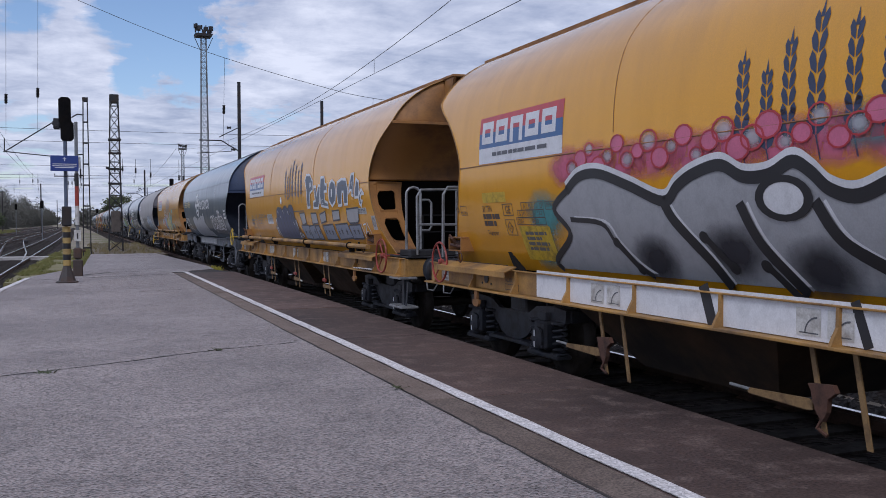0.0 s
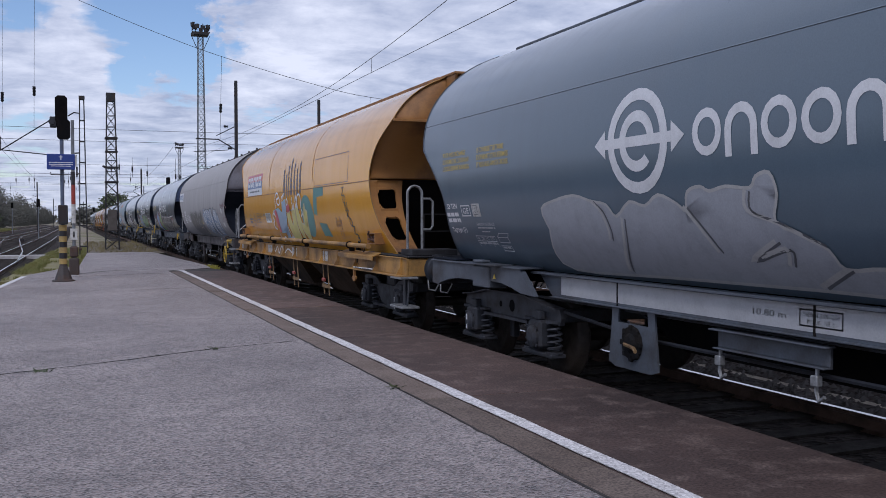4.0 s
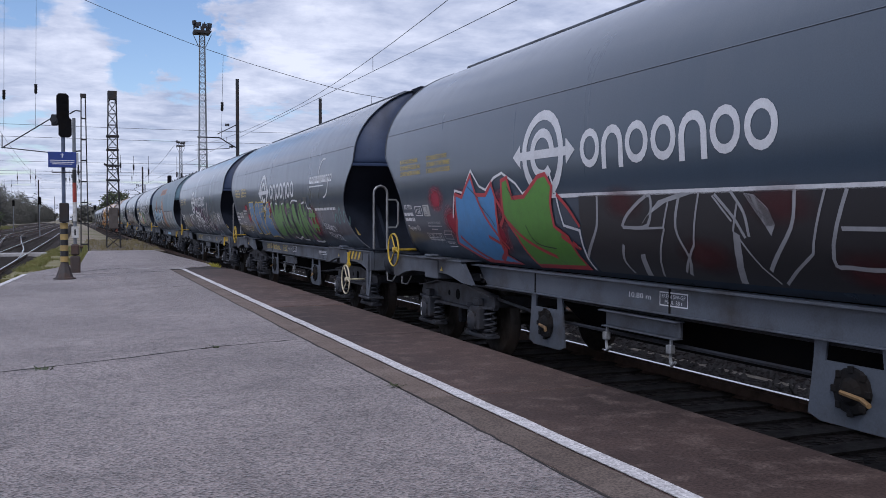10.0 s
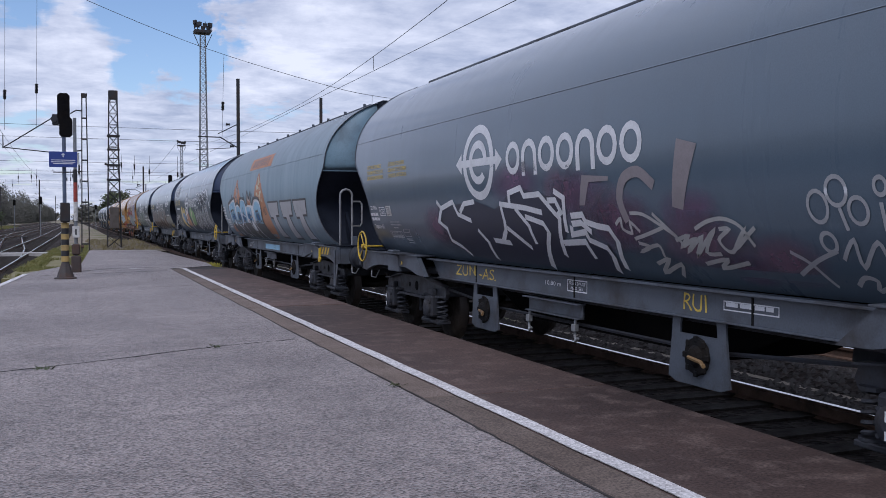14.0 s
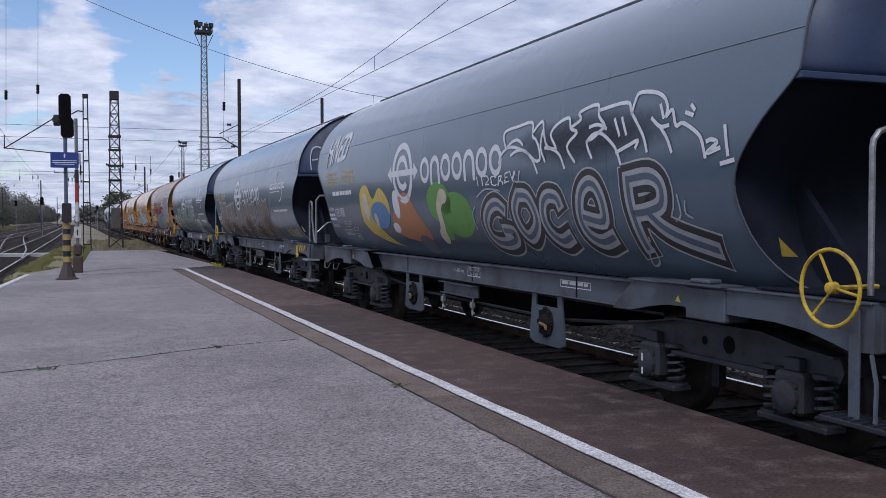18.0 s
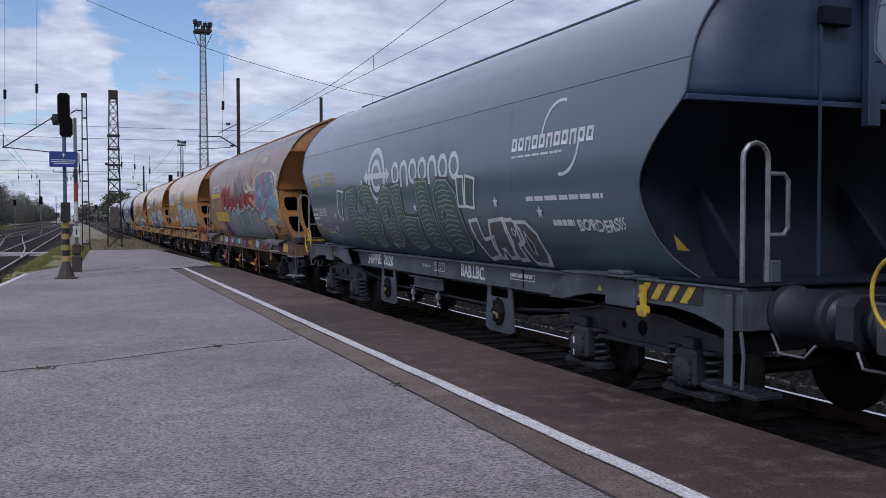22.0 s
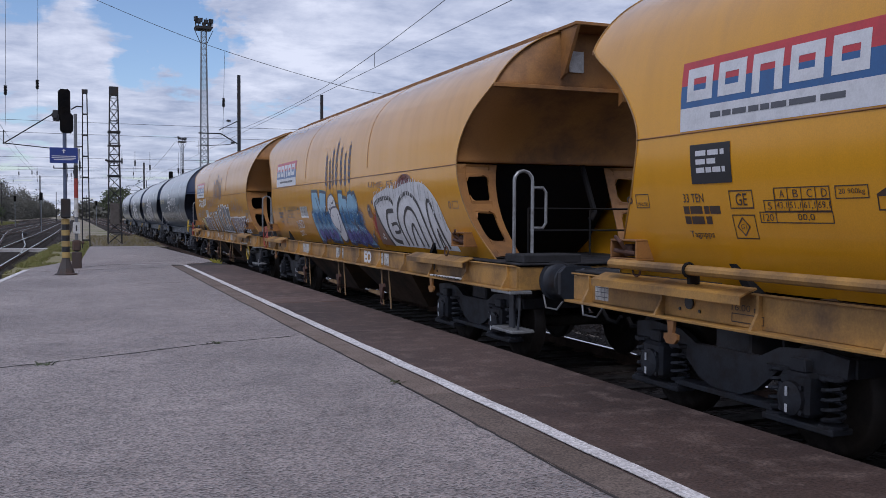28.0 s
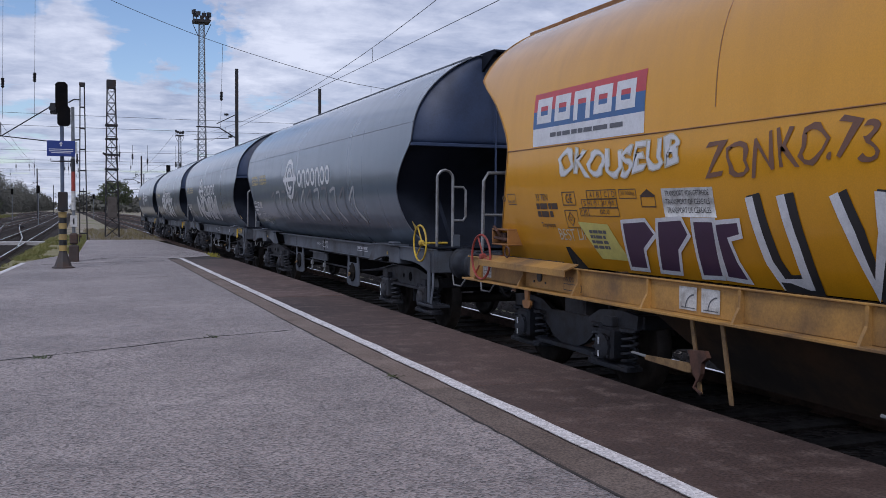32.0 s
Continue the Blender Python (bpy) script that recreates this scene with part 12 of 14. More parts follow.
    for e, z, q, u in ((3.2, 1.55, 0.7, 0.35), (4.6, 1.5, 0.9, 0.3), (6.1, 1.45, 0.8, 0.3), (7.5, 1.6, 0.9, 0.35), (9.0, 1.5, 0.8, 0.35), (10.3, 1.7, 0.7, 0.4)):
        paint(b, sh, "graffiti_patch", disc(e, z, q, u), MIST_EMBER, 5)
    tag(b, sh, ".RUNNER", (12.25, 13.5, 1.42, 1.6), PAINT_YELLOW, 0.05, 0.015, -0.05)
    tag(b, sh, "*PO", (14.0, 14.28, 2.86, 3.1), PAINT_SILVER, 0, 0.02)


def wagon_l():
    w, b, s, sh = MADE["L"]
    slate_marks(b, s, sh, 6.2, True)
    letter(b, sh, [(4.36, 2.27), (4.88, 2.32), (4.94, 2.13), (4.77, 1.95), (4.95, 1.81), (5.44, 1.77), (5.02, 1.36), (4.84, 1.35), (4.48, 1.43), (4.27, 1.68), (4.26, 2.02)], PAINT_BOTTLE, PAINT_FERN, 0.016, 1, "dark green patterned graffiti letter with a pale edge", PAINT_BLACK, 0.05)
    hatched(b, sh, [(4.36, 2.27), (4.88, 2.32), (4.94, 2.13), (4.77, 1.95), (4.95, 1.81), (5.44, 1.77), (5.02, 1.36), (4.84, 1.35), (4.48, 1.43), (4.27, 1.68), (4.26, 2.02)], PAINT_FERN, 4, 0.017)
    letter(b, sh, [(5.19, 2.25), (5.51, 2.35), (5.82, 2.30), (6.06, 2.07), (6.10, 1.69), (5.68, 1.34), (5.30, 1.30), (5.29, 1.49), (5.25, 1.81), (5.13, 2.09)], PAINT_BOTTLE, PAINT_FERN, 0.016, 1, "dark green patterned graffiti letter with a pale edge", PAINT_BLACK, 0.05)
    hatched(b, sh, [(5.19, 2.25), (5.51, 2.35), (5.82, 2.30), (6.06, 2.07), (6.10, 1.69), (5.68, 1.34), (5.30, 1.30), (5.29, 1.49), (5.25, 1.81), (5.13, 2.09)], PAINT_FERN, 4, 0.017)
    letter(b, sh, [(6.16, 2.07), (6.52, 2.29), (6.80, 2.27), (7.01, 1.91), (6.86, 1.48), (6.50, 1.34), (6.25, 1.36), (6.30, 1.69)], PAINT_BOTTLE, PAINT_FERN, 0.016, 1, "dark green patterned graffiti letter with a pale edge", PAINT_BLACK, 0.05)
    hatched(b, sh, [(6.16, 2.07), (6.52, 2.29), (6.80, 2.27), (7.01, 1.91), (6.86, 1.48), (6.50, 1.34), (6.25, 1.36), (6.30, 1.69)], PAINT_FERN, 4, 0.017)
    letter(b, sh, [(6.91, 2.28), (7.33, 2.30), (7.33, 1.82), (7.91, 1.80), (7.74, 1.38), (7.29, 1.32), (7.09, 1.42), (7.03, 1.70)], PAINT_BOTTLE, PAINT_FERN, 0.016, 1, "dark green patterned graffiti letter with a pale edge", PAINT_BLACK, 0.05)
    hatched(b, sh, [(6.91, 2.28), (7.33, 2.30), (7.33, 1.82), (7.91, 1.80), (7.74, 1.38), (7.29, 1.32), (7.09, 1.42), (7.03, 1.70)], PAINT_FERN, 4, 0.017)
    letter(b, sh, [(8.01, 2.32), (8.47, 2.31), (8.57, 1.83), (8.61, 1.37), (8.41, 1.33), (8.01, 1.41), (8.01, 1.84)], PAINT_BOTTLE, PAINT_FERN, 0.016, 1, "dark green patterned graffiti letter with a pale edge", PAINT_BLACK, 0.05)
    hatched(b, sh, [(8.01, 2.32), (8.47, 2.31), (8.57, 1.83), (8.61, 1.37), (8.41, 1.33), (8.01, 1.41), (8.01, 1.84)], PAINT_FERN, 4, 0.017)
    letter(b, sh, [(8.71, 2.19), (8.86, 2.31), (9.23, 2.29), (9.48, 2.11), (9.53, 1.83), (9.54, 1.49), (9.38, 1.37), (8.95, 1.32), (8.76, 1.47), (8.66, 1.77)], PAINT_BOTTLE, PAINT_FERN, 0.016, 1, "dark green patterned graffiti letter with a pale edge", PAINT_BLACK, 0.05)
    hatched(b, sh, [(8.71, 2.19), (8.86, 2.31), (9.23, 2.29), (9.48, 2.11), (9.53, 1.83), (9.54, 1.49), (9.38, 1.37), (8.95, 1.32), (8.76, 1.47), (8.66, 1.77)], PAINT_FERN, 4, 0.017)
    letter(b, sh, [(3.78, 2.31), (4.15, 2.28), (3.84, 1.76), (3.64, 1.85)], PAINT_BOTTLE, PAINT_WHITE, 0.024, 1)
    letter(b, sh, [(9.57, 2.33), (9.79, 2.32), (9.72, 1.94), (9.53, 1.95)], PAINT_BOTTLE, PAINT_WHITE, 0.024, 1)
    letter(b, sh, [(9.86, 2.33), (10.14, 2.28), (10.01, 1.92), (9.75, 1.95)], PAINT_BOTTLE, PAINT_WHITE, 0.024, 1)
    letter(b, sh, [(5.55, 2.12), (5.73, 1.96), (5.58, 1.81), (5.43, 1.96)], PAINT_BLACK, PAINT_SAGE, 0.02, 5)
    letter(b, sh, [(6.64, 2.06), (6.78, 1.88), (6.63, 1.73), (6.52, 1.88)], PAINT_BLACK, PAINT_SAGE, 0.02, 5)
    letter(b, sh, [(9.01, 1.95), (9.09, 1.86), (8.96, 1.74), (8.91, 1.83)], PAINT_BLACK, PAINT_SAGE, 0.02, 5)
    letter(b, sh, [(9.74, 1.76), (10.00, 1.78), (10.00, 1.53), (10.30, 1.57), (10.11, 1.32), (9.72, 1.27), (9.75, 1.44)], PAINT_DARKGREY, PAINT_WHITE, 0.03, 1, "dark grey graffiti letter edged in white")
    letter(b, sh, [(10.34, 1.76), (10.76, 1.79), (10.77, 1.53), (10.56, 1.32), (10.37, 1.31), (10.43, 1.42), (10.34, 1.41), (10.22, 1.30), (10.06, 1.30)], PAINT_DARKGREY, PAINT_WHITE, 0.03, 1, "dark grey graffiti letter edged in white")
    letter(b, sh, [(10.71, 1.77), (10.97, 1.78), (11.10, 1.66), (11.09, 1.54), (10.89, 1.48), (10.83, 1.31), (10.61, 1.29), (10.72, 1.58)], PAINT_DARKGREY, PAINT_WHITE, 0.03, 1, "dark grey graffiti letter edged in white")
    letter(b, sh, [(11.02, 1.75), (11.30, 1.75), (11.48, 1.62), (11.47, 1.39), (11.29, 1.26), (10.96, 1.27), (11.01, 1.54)], PAINT_DARKGREY, PAINT_WHITE, 0.03, 1, "dark grey graffiti letter edged in white")
    letter(b, sh, [(11.20, 1.64), (11.29, 1.50), (11.20, 1.38), (11.14, 1.42)], PAINT_BLACK, PAINT_WHITE, 0.015, 4)
    letter(b, sh, [(10.91, 1.68), (10.99, 1.64), (10.94, 1.59), (10.89, 1.62)], PAINT_BLACK, PAINT_WHITE, 0.015, 4)
    for e, z in ((10.67, 1.98), (11.73, 1.86), (3.4, 1.85), (3.2, 1.6), (5.4, 2.4), (7.9, 1.95), (6.2, 1.36)):
        paint(b, sh, "graffiti_star", star(e, z, 0.075), PAINT_WHITE, 5)
    paint(b, sh, "tag", bars(11.95, 12.4, 1.68, 1.78, 1, 3), PAINT_WHITE, 0)
    tag(b, sh, "BORDERS!!", (12.46, 13.3, 1.68, 1.79), PAINT_WHITE, 0, 0.015, bold=0.03)
    tag(s, sh, ":HIPPIE  2020", (4.4, 5.8, 1.0, 1.16), PAINT_WHITE, 0.05, 0.008, bold=0.03, flat=-1.10)
    tag(s, sh, "BAB.LBC.", (8.75, 9.55, 1.0, 1.16), PAINT_WHITE, 0.05, 0.008, bold=0.03, flat=-1.10)


def wagon_m():
    w, b, s, sh = MADE["M"]
    yellow_marks(b, s, sh, True, False)
    paint(b, sh, "logo_block", blocks(2.75, 4.6, 2.70, 2.93, 5, 0.18, 0.26), PAINT_SILVER, 1)
    paint(b, sh, "yellow_panel", rect(2.6, 4.65, 2.50, 2.66) + rect(3.35, 6.2, 1.70, 2.02), BRIGHT_YELLOW, 2, "bright yellow repainted panel")
    paint(b, sh, "black_panel", rect(2.75, 3.25, 2.10, 2.38), PAINT_BLACK, 1)
    paint(b, sh, "panel_text", bars(2.82, 3.18, 2.15, 2.33, 3, 2), PAINT_YELLOW, 2)
    for e, z, q, u in ((5.3, 2.35, 0.7, 0.4), (6.0, 2.3, 0.9, 0.4), (7.0, 2.25, 1.0, 0.35), (8.0, 2.3, 1.0, 0.3), (9.0, 2.35, 1.0, 0.3), (9.9, 2.3, 0.8, 0.3), (10.5, 2.3, 0.6, 0.3)):
        paint(b, sh, "graffiti_patch", disc(e, z, q, u), MIST_RED, 0, "dull red sprayed cloud")
    for e in (5.1, 5.7, 6.4):
        paint(b, sh, "graffiti_patch", disc(e, 2.62, 0.4, 0.34), MIST_RED, 0)
    for e in (5.0, 5.5, 6.1):
        paint(b, sh, "graffiti_patch", disc(e, 1.5, 0.6, 0.35), MIST_PURPLE, 0)
    SHIFT[b.name] = -0.19
    for e, z, q, u, m in ((10.2, 2.78, 0.5, 0.12, MIST_CREAM), (12.2, 3.35, 0.8, 0.2, MIST_CREAM), (12.4, 1.45, 0.8, 0.2, MIST_ORANGE)):
        paint(b, sh, "graffiti_patch", disc(e, z, q, u), m, 1)
    paint(b, sh, "graffiti", [[(5.59, 2.07), (5.93, 2.12), (6.26, 1.98), (6.91, 2.13), (6.99, 1.93), (7.63, 2.09), (7.98, 1.97), (8.24, 2.13), (8.54, 2.18), (8.68, 1.97), (9.31, 2.02), (9.63, 2.12), (9.87, 2.04), (10.15, 2.10), (10.47, 2.10), (10.71, 1.99), (11.06, 2.05), (11.24, 2.11), (11.46, 2.04), (11.82, 1.98), (11.82, 1.72), (12.55, 1.70), (12.76, 1.53), (12.81, 1.30), (12.13, 1.27), (9.25, 1.26), (6.04, 1.28), (5.87, 1.62)]], PAINT_LAGOON, 1, "dark teal graffiti letters under a white crest")
    crest = curve_pts([(5.59, 2.07), (5.93, 2.12), (6.26, 1.98), (6.91, 2.13), (6.99, 1.93), (7.63, 2.09), (7.98, 1.97), (8.24, 2.13), (8.54, 2.18), (8.68, 1.97), (9.31, 2.02), (9.63, 2.12), (9.87, 2.04), (10.15, 2.10), (10.47, 2.10), (10.71, 1.99), (11.06, 2.05), (11.24, 2.11), (11.46, 2.04), (11.82, 1.98)], 4)
    paint(b, sh, "graffiti_halo", stroke([(e, z + 0.03) for e, z in crest], 0.075), PAINT_BONE, 2)
    paint(b, sh, "graffiti_outline", stroke([(e, z - 0.03) for e, z in crest], 0.10), PAINT_SOOT, 3)
    paint(b, sh, "graffiti", [[(6.23, 1.93), (6.77, 1.98), (6.87, 1.78), (6.81, 1.26), (6.11, 1.27), (6.18, 1.57)]], PAINT_PLUM, 3, "smoky grey graffiti letter")
    paint(b, sh, "graffiti", [[(7.01, 1.90), (7.60, 2.02), (7.94, 1.95), (8.01, 1.86), (7.99, 1.74), (7.95, 1.37), (7.89, 1.27), (6.84, 1.29), (6.96, 1.68)]], PAINT_SMOKE, 3, "smoky grey graffiti letter")
    paint(b, sh, "graffiti", [[(9.97, 1.94), (10.16, 2.00), (10.47, 1.98), (10.45, 1.82), (10.45, 1.45), (10.44, 1.26), (10.05, 1.27), (9.84, 1.36), (9.90, 1.71)]], PAINT_SMOKE, 3, "smoky grey graffiti letter")
    paint(b, sh, "graffiti", [[(10.67, 1.87), (10.85, 1.97), (11.31, 1.99), (11.29, 1.82), (11.21, 1.41), (11.23, 1.27), (10.75, 1.27), (10.61, 1.46)]], PAINT_SMOKE, 3, "smoky grey graffiti letter")
    paint(b, sh, "graffiti", [[(11.53, 1.89), (11.80, 1.91), (11.79, 1.72), (11.74, 1.53), (11.79, 1.27), (11.43, 1.27), (11.40, 1.48)]], PAINT_SMOKE, 3, "smoky grey graffiti letter")
    paint(b, sh, "graffiti", [[(11.83, 1.63), (12.06, 1.69), (12.46, 1.62), (12.68, 1.47), (12.65, 1.27), (11.90, 1.26), (11.73, 1.43)]], PAINT_SMOKE, 3, "smoky grey graffiti letter")
    paint(b, sh, "graffiti", [curve_pts([(8.24, 2.11), (8.47, 2.14), (8.58, 2.04), (8.44, 1.91), (8.21, 1.87), (8.08, 1.94)], 3)], PAINT_FEATHER, 4)
    paint(b, sh, "graffiti_shine", [[(10.11, 1.97), (10.28, 1.98), (10.39, 1.96), (10.24, 1.90), (10.13, 1.86)]], PAINT_FEATHER, 4)
    paint(b, sh, "graffiti_shine", [[(10.92, 1.95), (11.18, 1.98), (11.26, 1.94), (11.08, 1.91)]], PAINT_FEATHER, 4)
    paint(b, sh, "graffiti_shine", [[(11.57, 1.88), (11.76, 1.89), (11.75, 1.82)]], PAINT_FEATHER, 4)
    paint(b, sh, "graffiti_shine", [[(7.17, 1.95), (7.53, 2.00), (7.61, 1.92)]], PAINT_FEATHER, 4)
    scrawl(b, sh, [(6.26, 1.98), (6.55, 1.73), (6.75, 1.43), (6.81, 1.26)], 0.11, PAINT_SOOT, 4)
    scrawl(b, sh, [(6.38, 1.98), (6.66, 1.73), (6.86, 1.44), (6.92, 1.27)], 0.034, PAINT_BONE, 5)
    scrawl(b, sh, [(6.97, 1.95), (6.96, 1.68), (6.95, 1.27)], 0.11, PAINT_SOOT, 4)
    scrawl(b, sh, [(7.08, 1.95), (7.07, 1.68), (7.06, 1.27)], 0.034, PAINT_BONE, 5)
    scrawl(b, sh, [(8.02, 1.96), (8.02, 1.78), (8.02, 1.47), (7.89, 1.27)], 0.11, PAINT_SOOT, 4)
    scrawl(b, sh, [(8.12, 1.96), (8.12, 1.78), (8.11, 1.47), (7.99, 1.28)], 0.034, PAINT_BONE, 5)
    scrawl(b, sh, [(8.41, 1.85), (8.59, 1.78), (8.68, 1.48), (8.71, 1.27)], 0.11, PAINT_SOOT, 4)
    scrawl(b, sh, [(8.49, 1.85), (8.67, 1.78), (8.76, 1.48), (8.80, 1.27)], 0.034, PAINT_BONE, 5)
    scrawl(b, sh, [(9.87, 2.03), (9.92, 1.82), (9.87, 1.43), (10.04, 1.26)], 0.11, PAINT_SOOT, 4)
    scrawl(b, sh, [(9.94, 2.03), (9.99, 1.82), (9.94, 1.44), (10.11, 1.26)], 0.034, PAINT_BONE, 5)
    scrawl(b, sh, [(10.60, 2.00), (10.55, 1.82), (10.57, 1.46), (10.59, 1.26)], 0.11, PAINT_SOOT, 4)
    scrawl(b, sh, [(10.66, 2.00), (10.61, 1.82), (10.63, 1.46), (10.65, 1.27)], 0.034, PAINT_BONE, 5)
    scrawl(b, sh, [(11.38, 2.00), (11.37, 1.75), (11.31, 1.41), (11.32, 1.26)], 0.11, PAINT_SOOT, 4)
    scrawl(b, sh, [(11.44, 2.00), (11.42, 1.75), (11.37, 1.41), (11.38, 1.27)], 0.034, PAINT_BONE, 5)
    scrawl(b, sh, [(11.84, 1.95), (11.81, 1.75), (11.77, 1.53), (11.82, 1.27)], 0.11, PAINT_SOOT, 4)
    scrawl(b, sh, [(11.89, 1.94), (11.86, 1.75), (11.82, 1.53), (11.86, 1.26)], 0.034, PAINT_BONE, 5)
    scrawl(b, sh, [(11.81, 1.66), (12.19, 1.72), (12.53, 1.65), (12.72, 1.50), (12.76, 1.29)], 0.11, PAINT_SOOT, 4)
    scrawl(b, sh, [(11.86, 1.66), (12.23, 1.72), (12.57, 1.65), (12.76, 1.50), (12.80, 1.30)], 0.034, PAINT_BONE, 5)
    scrawl(b, sh, [(6.44, 1.78), (6.59, 1.48), (6.60, 1.26)], 0.03, PAINT_BONE, 5)
    scrawl(b, sh, [(8.76, 1.91), (8.74, 1.61), (8.76, 1.31)], 0.03, PAINT_BONE, 5)
    scrawl(b, sh, [(9.50, 1.90), (9.48, 1.62), (9.44, 1.27)], 0.03, PAINT_BONE, 5)
    scrawl(b, sh, [(10.26, 1.93), (10.26, 1.78), (10.27, 1.52)], 0.03, PAINT_BONE, 5)
    scrawl(b, sh, [(11.17, 1.96), (11.19, 1.82), (11.20, 1.70)], 0.03, PAINT_BONE, 5)
    scrawl(b, sh, [(11.34, 1.97), (11.34, 1.79), (11.35, 1.62)], 0.03, PAINT_BONE, 5)
    scrawl(b, sh, [(11.67, 1.88), (11.66, 1.72), (11.70, 1.56)], 0.03, PAINT_BONE, 5)
    scrawl(b, sh, [(8.88, 1.74), (8.78, 1.49), (8.86, 1.26)], 0.03, PAINT_BONE, 5)
    scrawl(b, sh, [(12.43, 1.67), (12.61, 1.52), (12.66, 1.29)], 0.03, PAINT_BONE, 5)
    scrawl(b, sh, [(12.53, 1.65), (12.72, 1.50), (12.79, 1.29)], 0.03, PAINT_BONE, 5)
    scrawl(b, sh, [(8.82, 1.93), (9.08, 1.94), (9.32, 1.92)], 0.016, PAINT_SOOT, 5)
    scrawl(b, sh, [(8.78, 1.85), (9.05, 1.86), (9.29, 1.84)], 0.016, PAINT_SOOT, 5)
    scrawl(b, sh, [(8.79, 1.76), (9.05, 1.77), (9.29, 1.76)], 0.016, PAINT_SOOT, 5)
    scrawl(b, sh, [(8.82, 1.66), (9.09, 1.67), (9.32, 1.66)], 0.016, PAINT_SOOT, 5)
    scrawl(b, sh, [(8.81, 1.57), (9.07, 1.59), (9.31, 1.58)], 0.016, PAINT_SOOT, 5)
    scrawl(b, sh, [(7.59, 1.87), (7.79, 1.89), (7.80, 1.80), (7.55, 1.80)], 0.030, PAINT_SOOT, 5)
    scrawl(b, sh, [(7.35, 1.50), (7.57, 1.52), (7.35, 1.38)], 0.030, PAINT_SOOT, 5)
    scrawl(b, sh, [(8.28, 1.83), (8.46, 1.85), (8.51, 1.74), (8.30, 1.76)], 0.030, PAINT_SOOT, 5)
    scrawl(b, sh, [(10.07, 1.29), (10.21, 1.31), (10.13, 1.26), (10.36, 1.30), (10.37, 1.27)], 0.030, PAINT_SOOT, 5)
    scrawl(b, sh, [(12.11, 1.57), (12.29, 1.59), (12.12, 1.44), (12.41, 1.52), (12.11, 1.35), (12.45, 1.43), (12.13, 1.27)], 0.030, PAINT_SOOT, 5)
    scrawl(b, sh, [(12.12, 1.54), (12.33, 1.48), (12.01, 1.41), (12.31, 1.30)], 0.030, PAINT_SOOT, 5)
    scrawl(b, sh, [(10.04, 1.73), (10.11, 1.63), (10.04, 1.59), (10.19, 1.52), (10.18, 1.46)], 0.022, PAINT_GREEN, 6)
    scrawl(b, sh, [(10.71, 1.78), (10.73, 1.70), (10.82, 1.71), (10.80, 1.57), (10.91, 1.57), (10.93, 1.40), (10.98, 1.38), (11.06, 1.26)], 0.022, PAINT_GREEN, 6)
    scrawl(b, sh, [(11.59, 1.44), (11.65, 1.36), (11.59, 1.32), (11.74, 1.28), (11.79, 1.26)], 0.022, PAINT_GREEN, 6)
    for e, z, q in ((9.43, 2.30, 0.030), (9.37, 2.20, 0.040), (10.17, 2.20, 0.035), (10.29, 2.18, 0.030), (10.43, 2.19, 0.035), (10.81, 2.07, 0.030), (8.49, 2.19, 0.040), (6.92, 2.16, 0.030), (11.06, 2.08, 0.025), (11.95, 1.63, 0.040), (9.44, 2.12, 0.030)):
        paint(b, sh, "graffiti_bubble_line", annulus(e, z, q, q * 0.6, 10), PAINT_BONE, 4)
    scrawl(b, sh, [(9.54, 2.77), (9.66, 2.63), (9.95, 2.56), (10.27, 2.60), (10.55, 2.61), (10.96, 2.59), (11.25, 2.66), (11.29, 2.86), (11.24, 2.92)], 0.075, PAINT_CREAM, 1)
    paint(b, sh, "graffiti", [[(10.30, 2.88), (10.55, 2.87), (10.66, 2.75), (10.83, 2.67), (11.13, 2.70), (11.27, 2.65), (10.96, 2.58), (10.59, 2.60), (10.19, 2.62), (10.12, 2.68), (10.18, 2.73), (10.51, 2.72), (10.58, 2.79), (10.35, 2.81)]], PAINT_CREAM, 2, "cream curled flourish")
    scrawl(b, sh, [(10.31, 2.85), (10.57, 2.82), (10.70, 2.69), (10.93, 2.63), (11.27, 2.70)], 0.030, PAINT_SOOT, 3)
    paint(b, sh, "graffiti_fleck", [[(10.75, 2.92), (10.93, 2.91), (10.91, 2.78), (10.79, 2.77)]], PAINT_SOOT, 2)
    paint(b, sh, "graffiti_fleck", [[(10.41, 2.92), (10.64, 2.89), (10.57, 2.83)]], PAINT_SOOT, 2)
    paint(b, sh, "graffiti_splash", [[(10.75, 3.09), (10.91, 3.11), (11.17, 2.93), (11.11, 2.74), (10.95, 2.66), (10.86, 2.90)]], PAINT_OCHRE, 1)
    paint(b, sh, "graffiti_splash", [[(10.31, 2.38), (10.67, 2.40), (10.90, 2.29), (11.12, 2.32), (11.15, 2.08), (10.98, 2.17), (10.81, 2.17), (10.66, 2.25), (10.39, 2.30)]], PAINT_OCHRE, 2, "ochre splash of paint")
    scrawl(b, sh, [(4.61, 3.48), (5.95, 3.43), (6.65, 3.41)], 0.012, PAINT_BONE, 1)
    scrawl(b, sh, [(4.74, 3.40), (6.04, 3.36), (6.73, 3.34)], 0.012, PAINT_BONE, 1)
    scrawl(b, sh, [(4.84, 3.32), (6.12, 3.29), (6.79, 3.27)], 0.012, PAINT_BONE, 1)
    scrawl(b, sh, [(4.91, 3.24), (6.18, 3.22), (6.85, 3.21)], 0.012, PAINT_BONE, 1)
    scrawl(b, sh, [(4.97, 3.17), (6.22, 3.16), (6.89, 3.15)], 0.012, PAINT_BONE, 1)
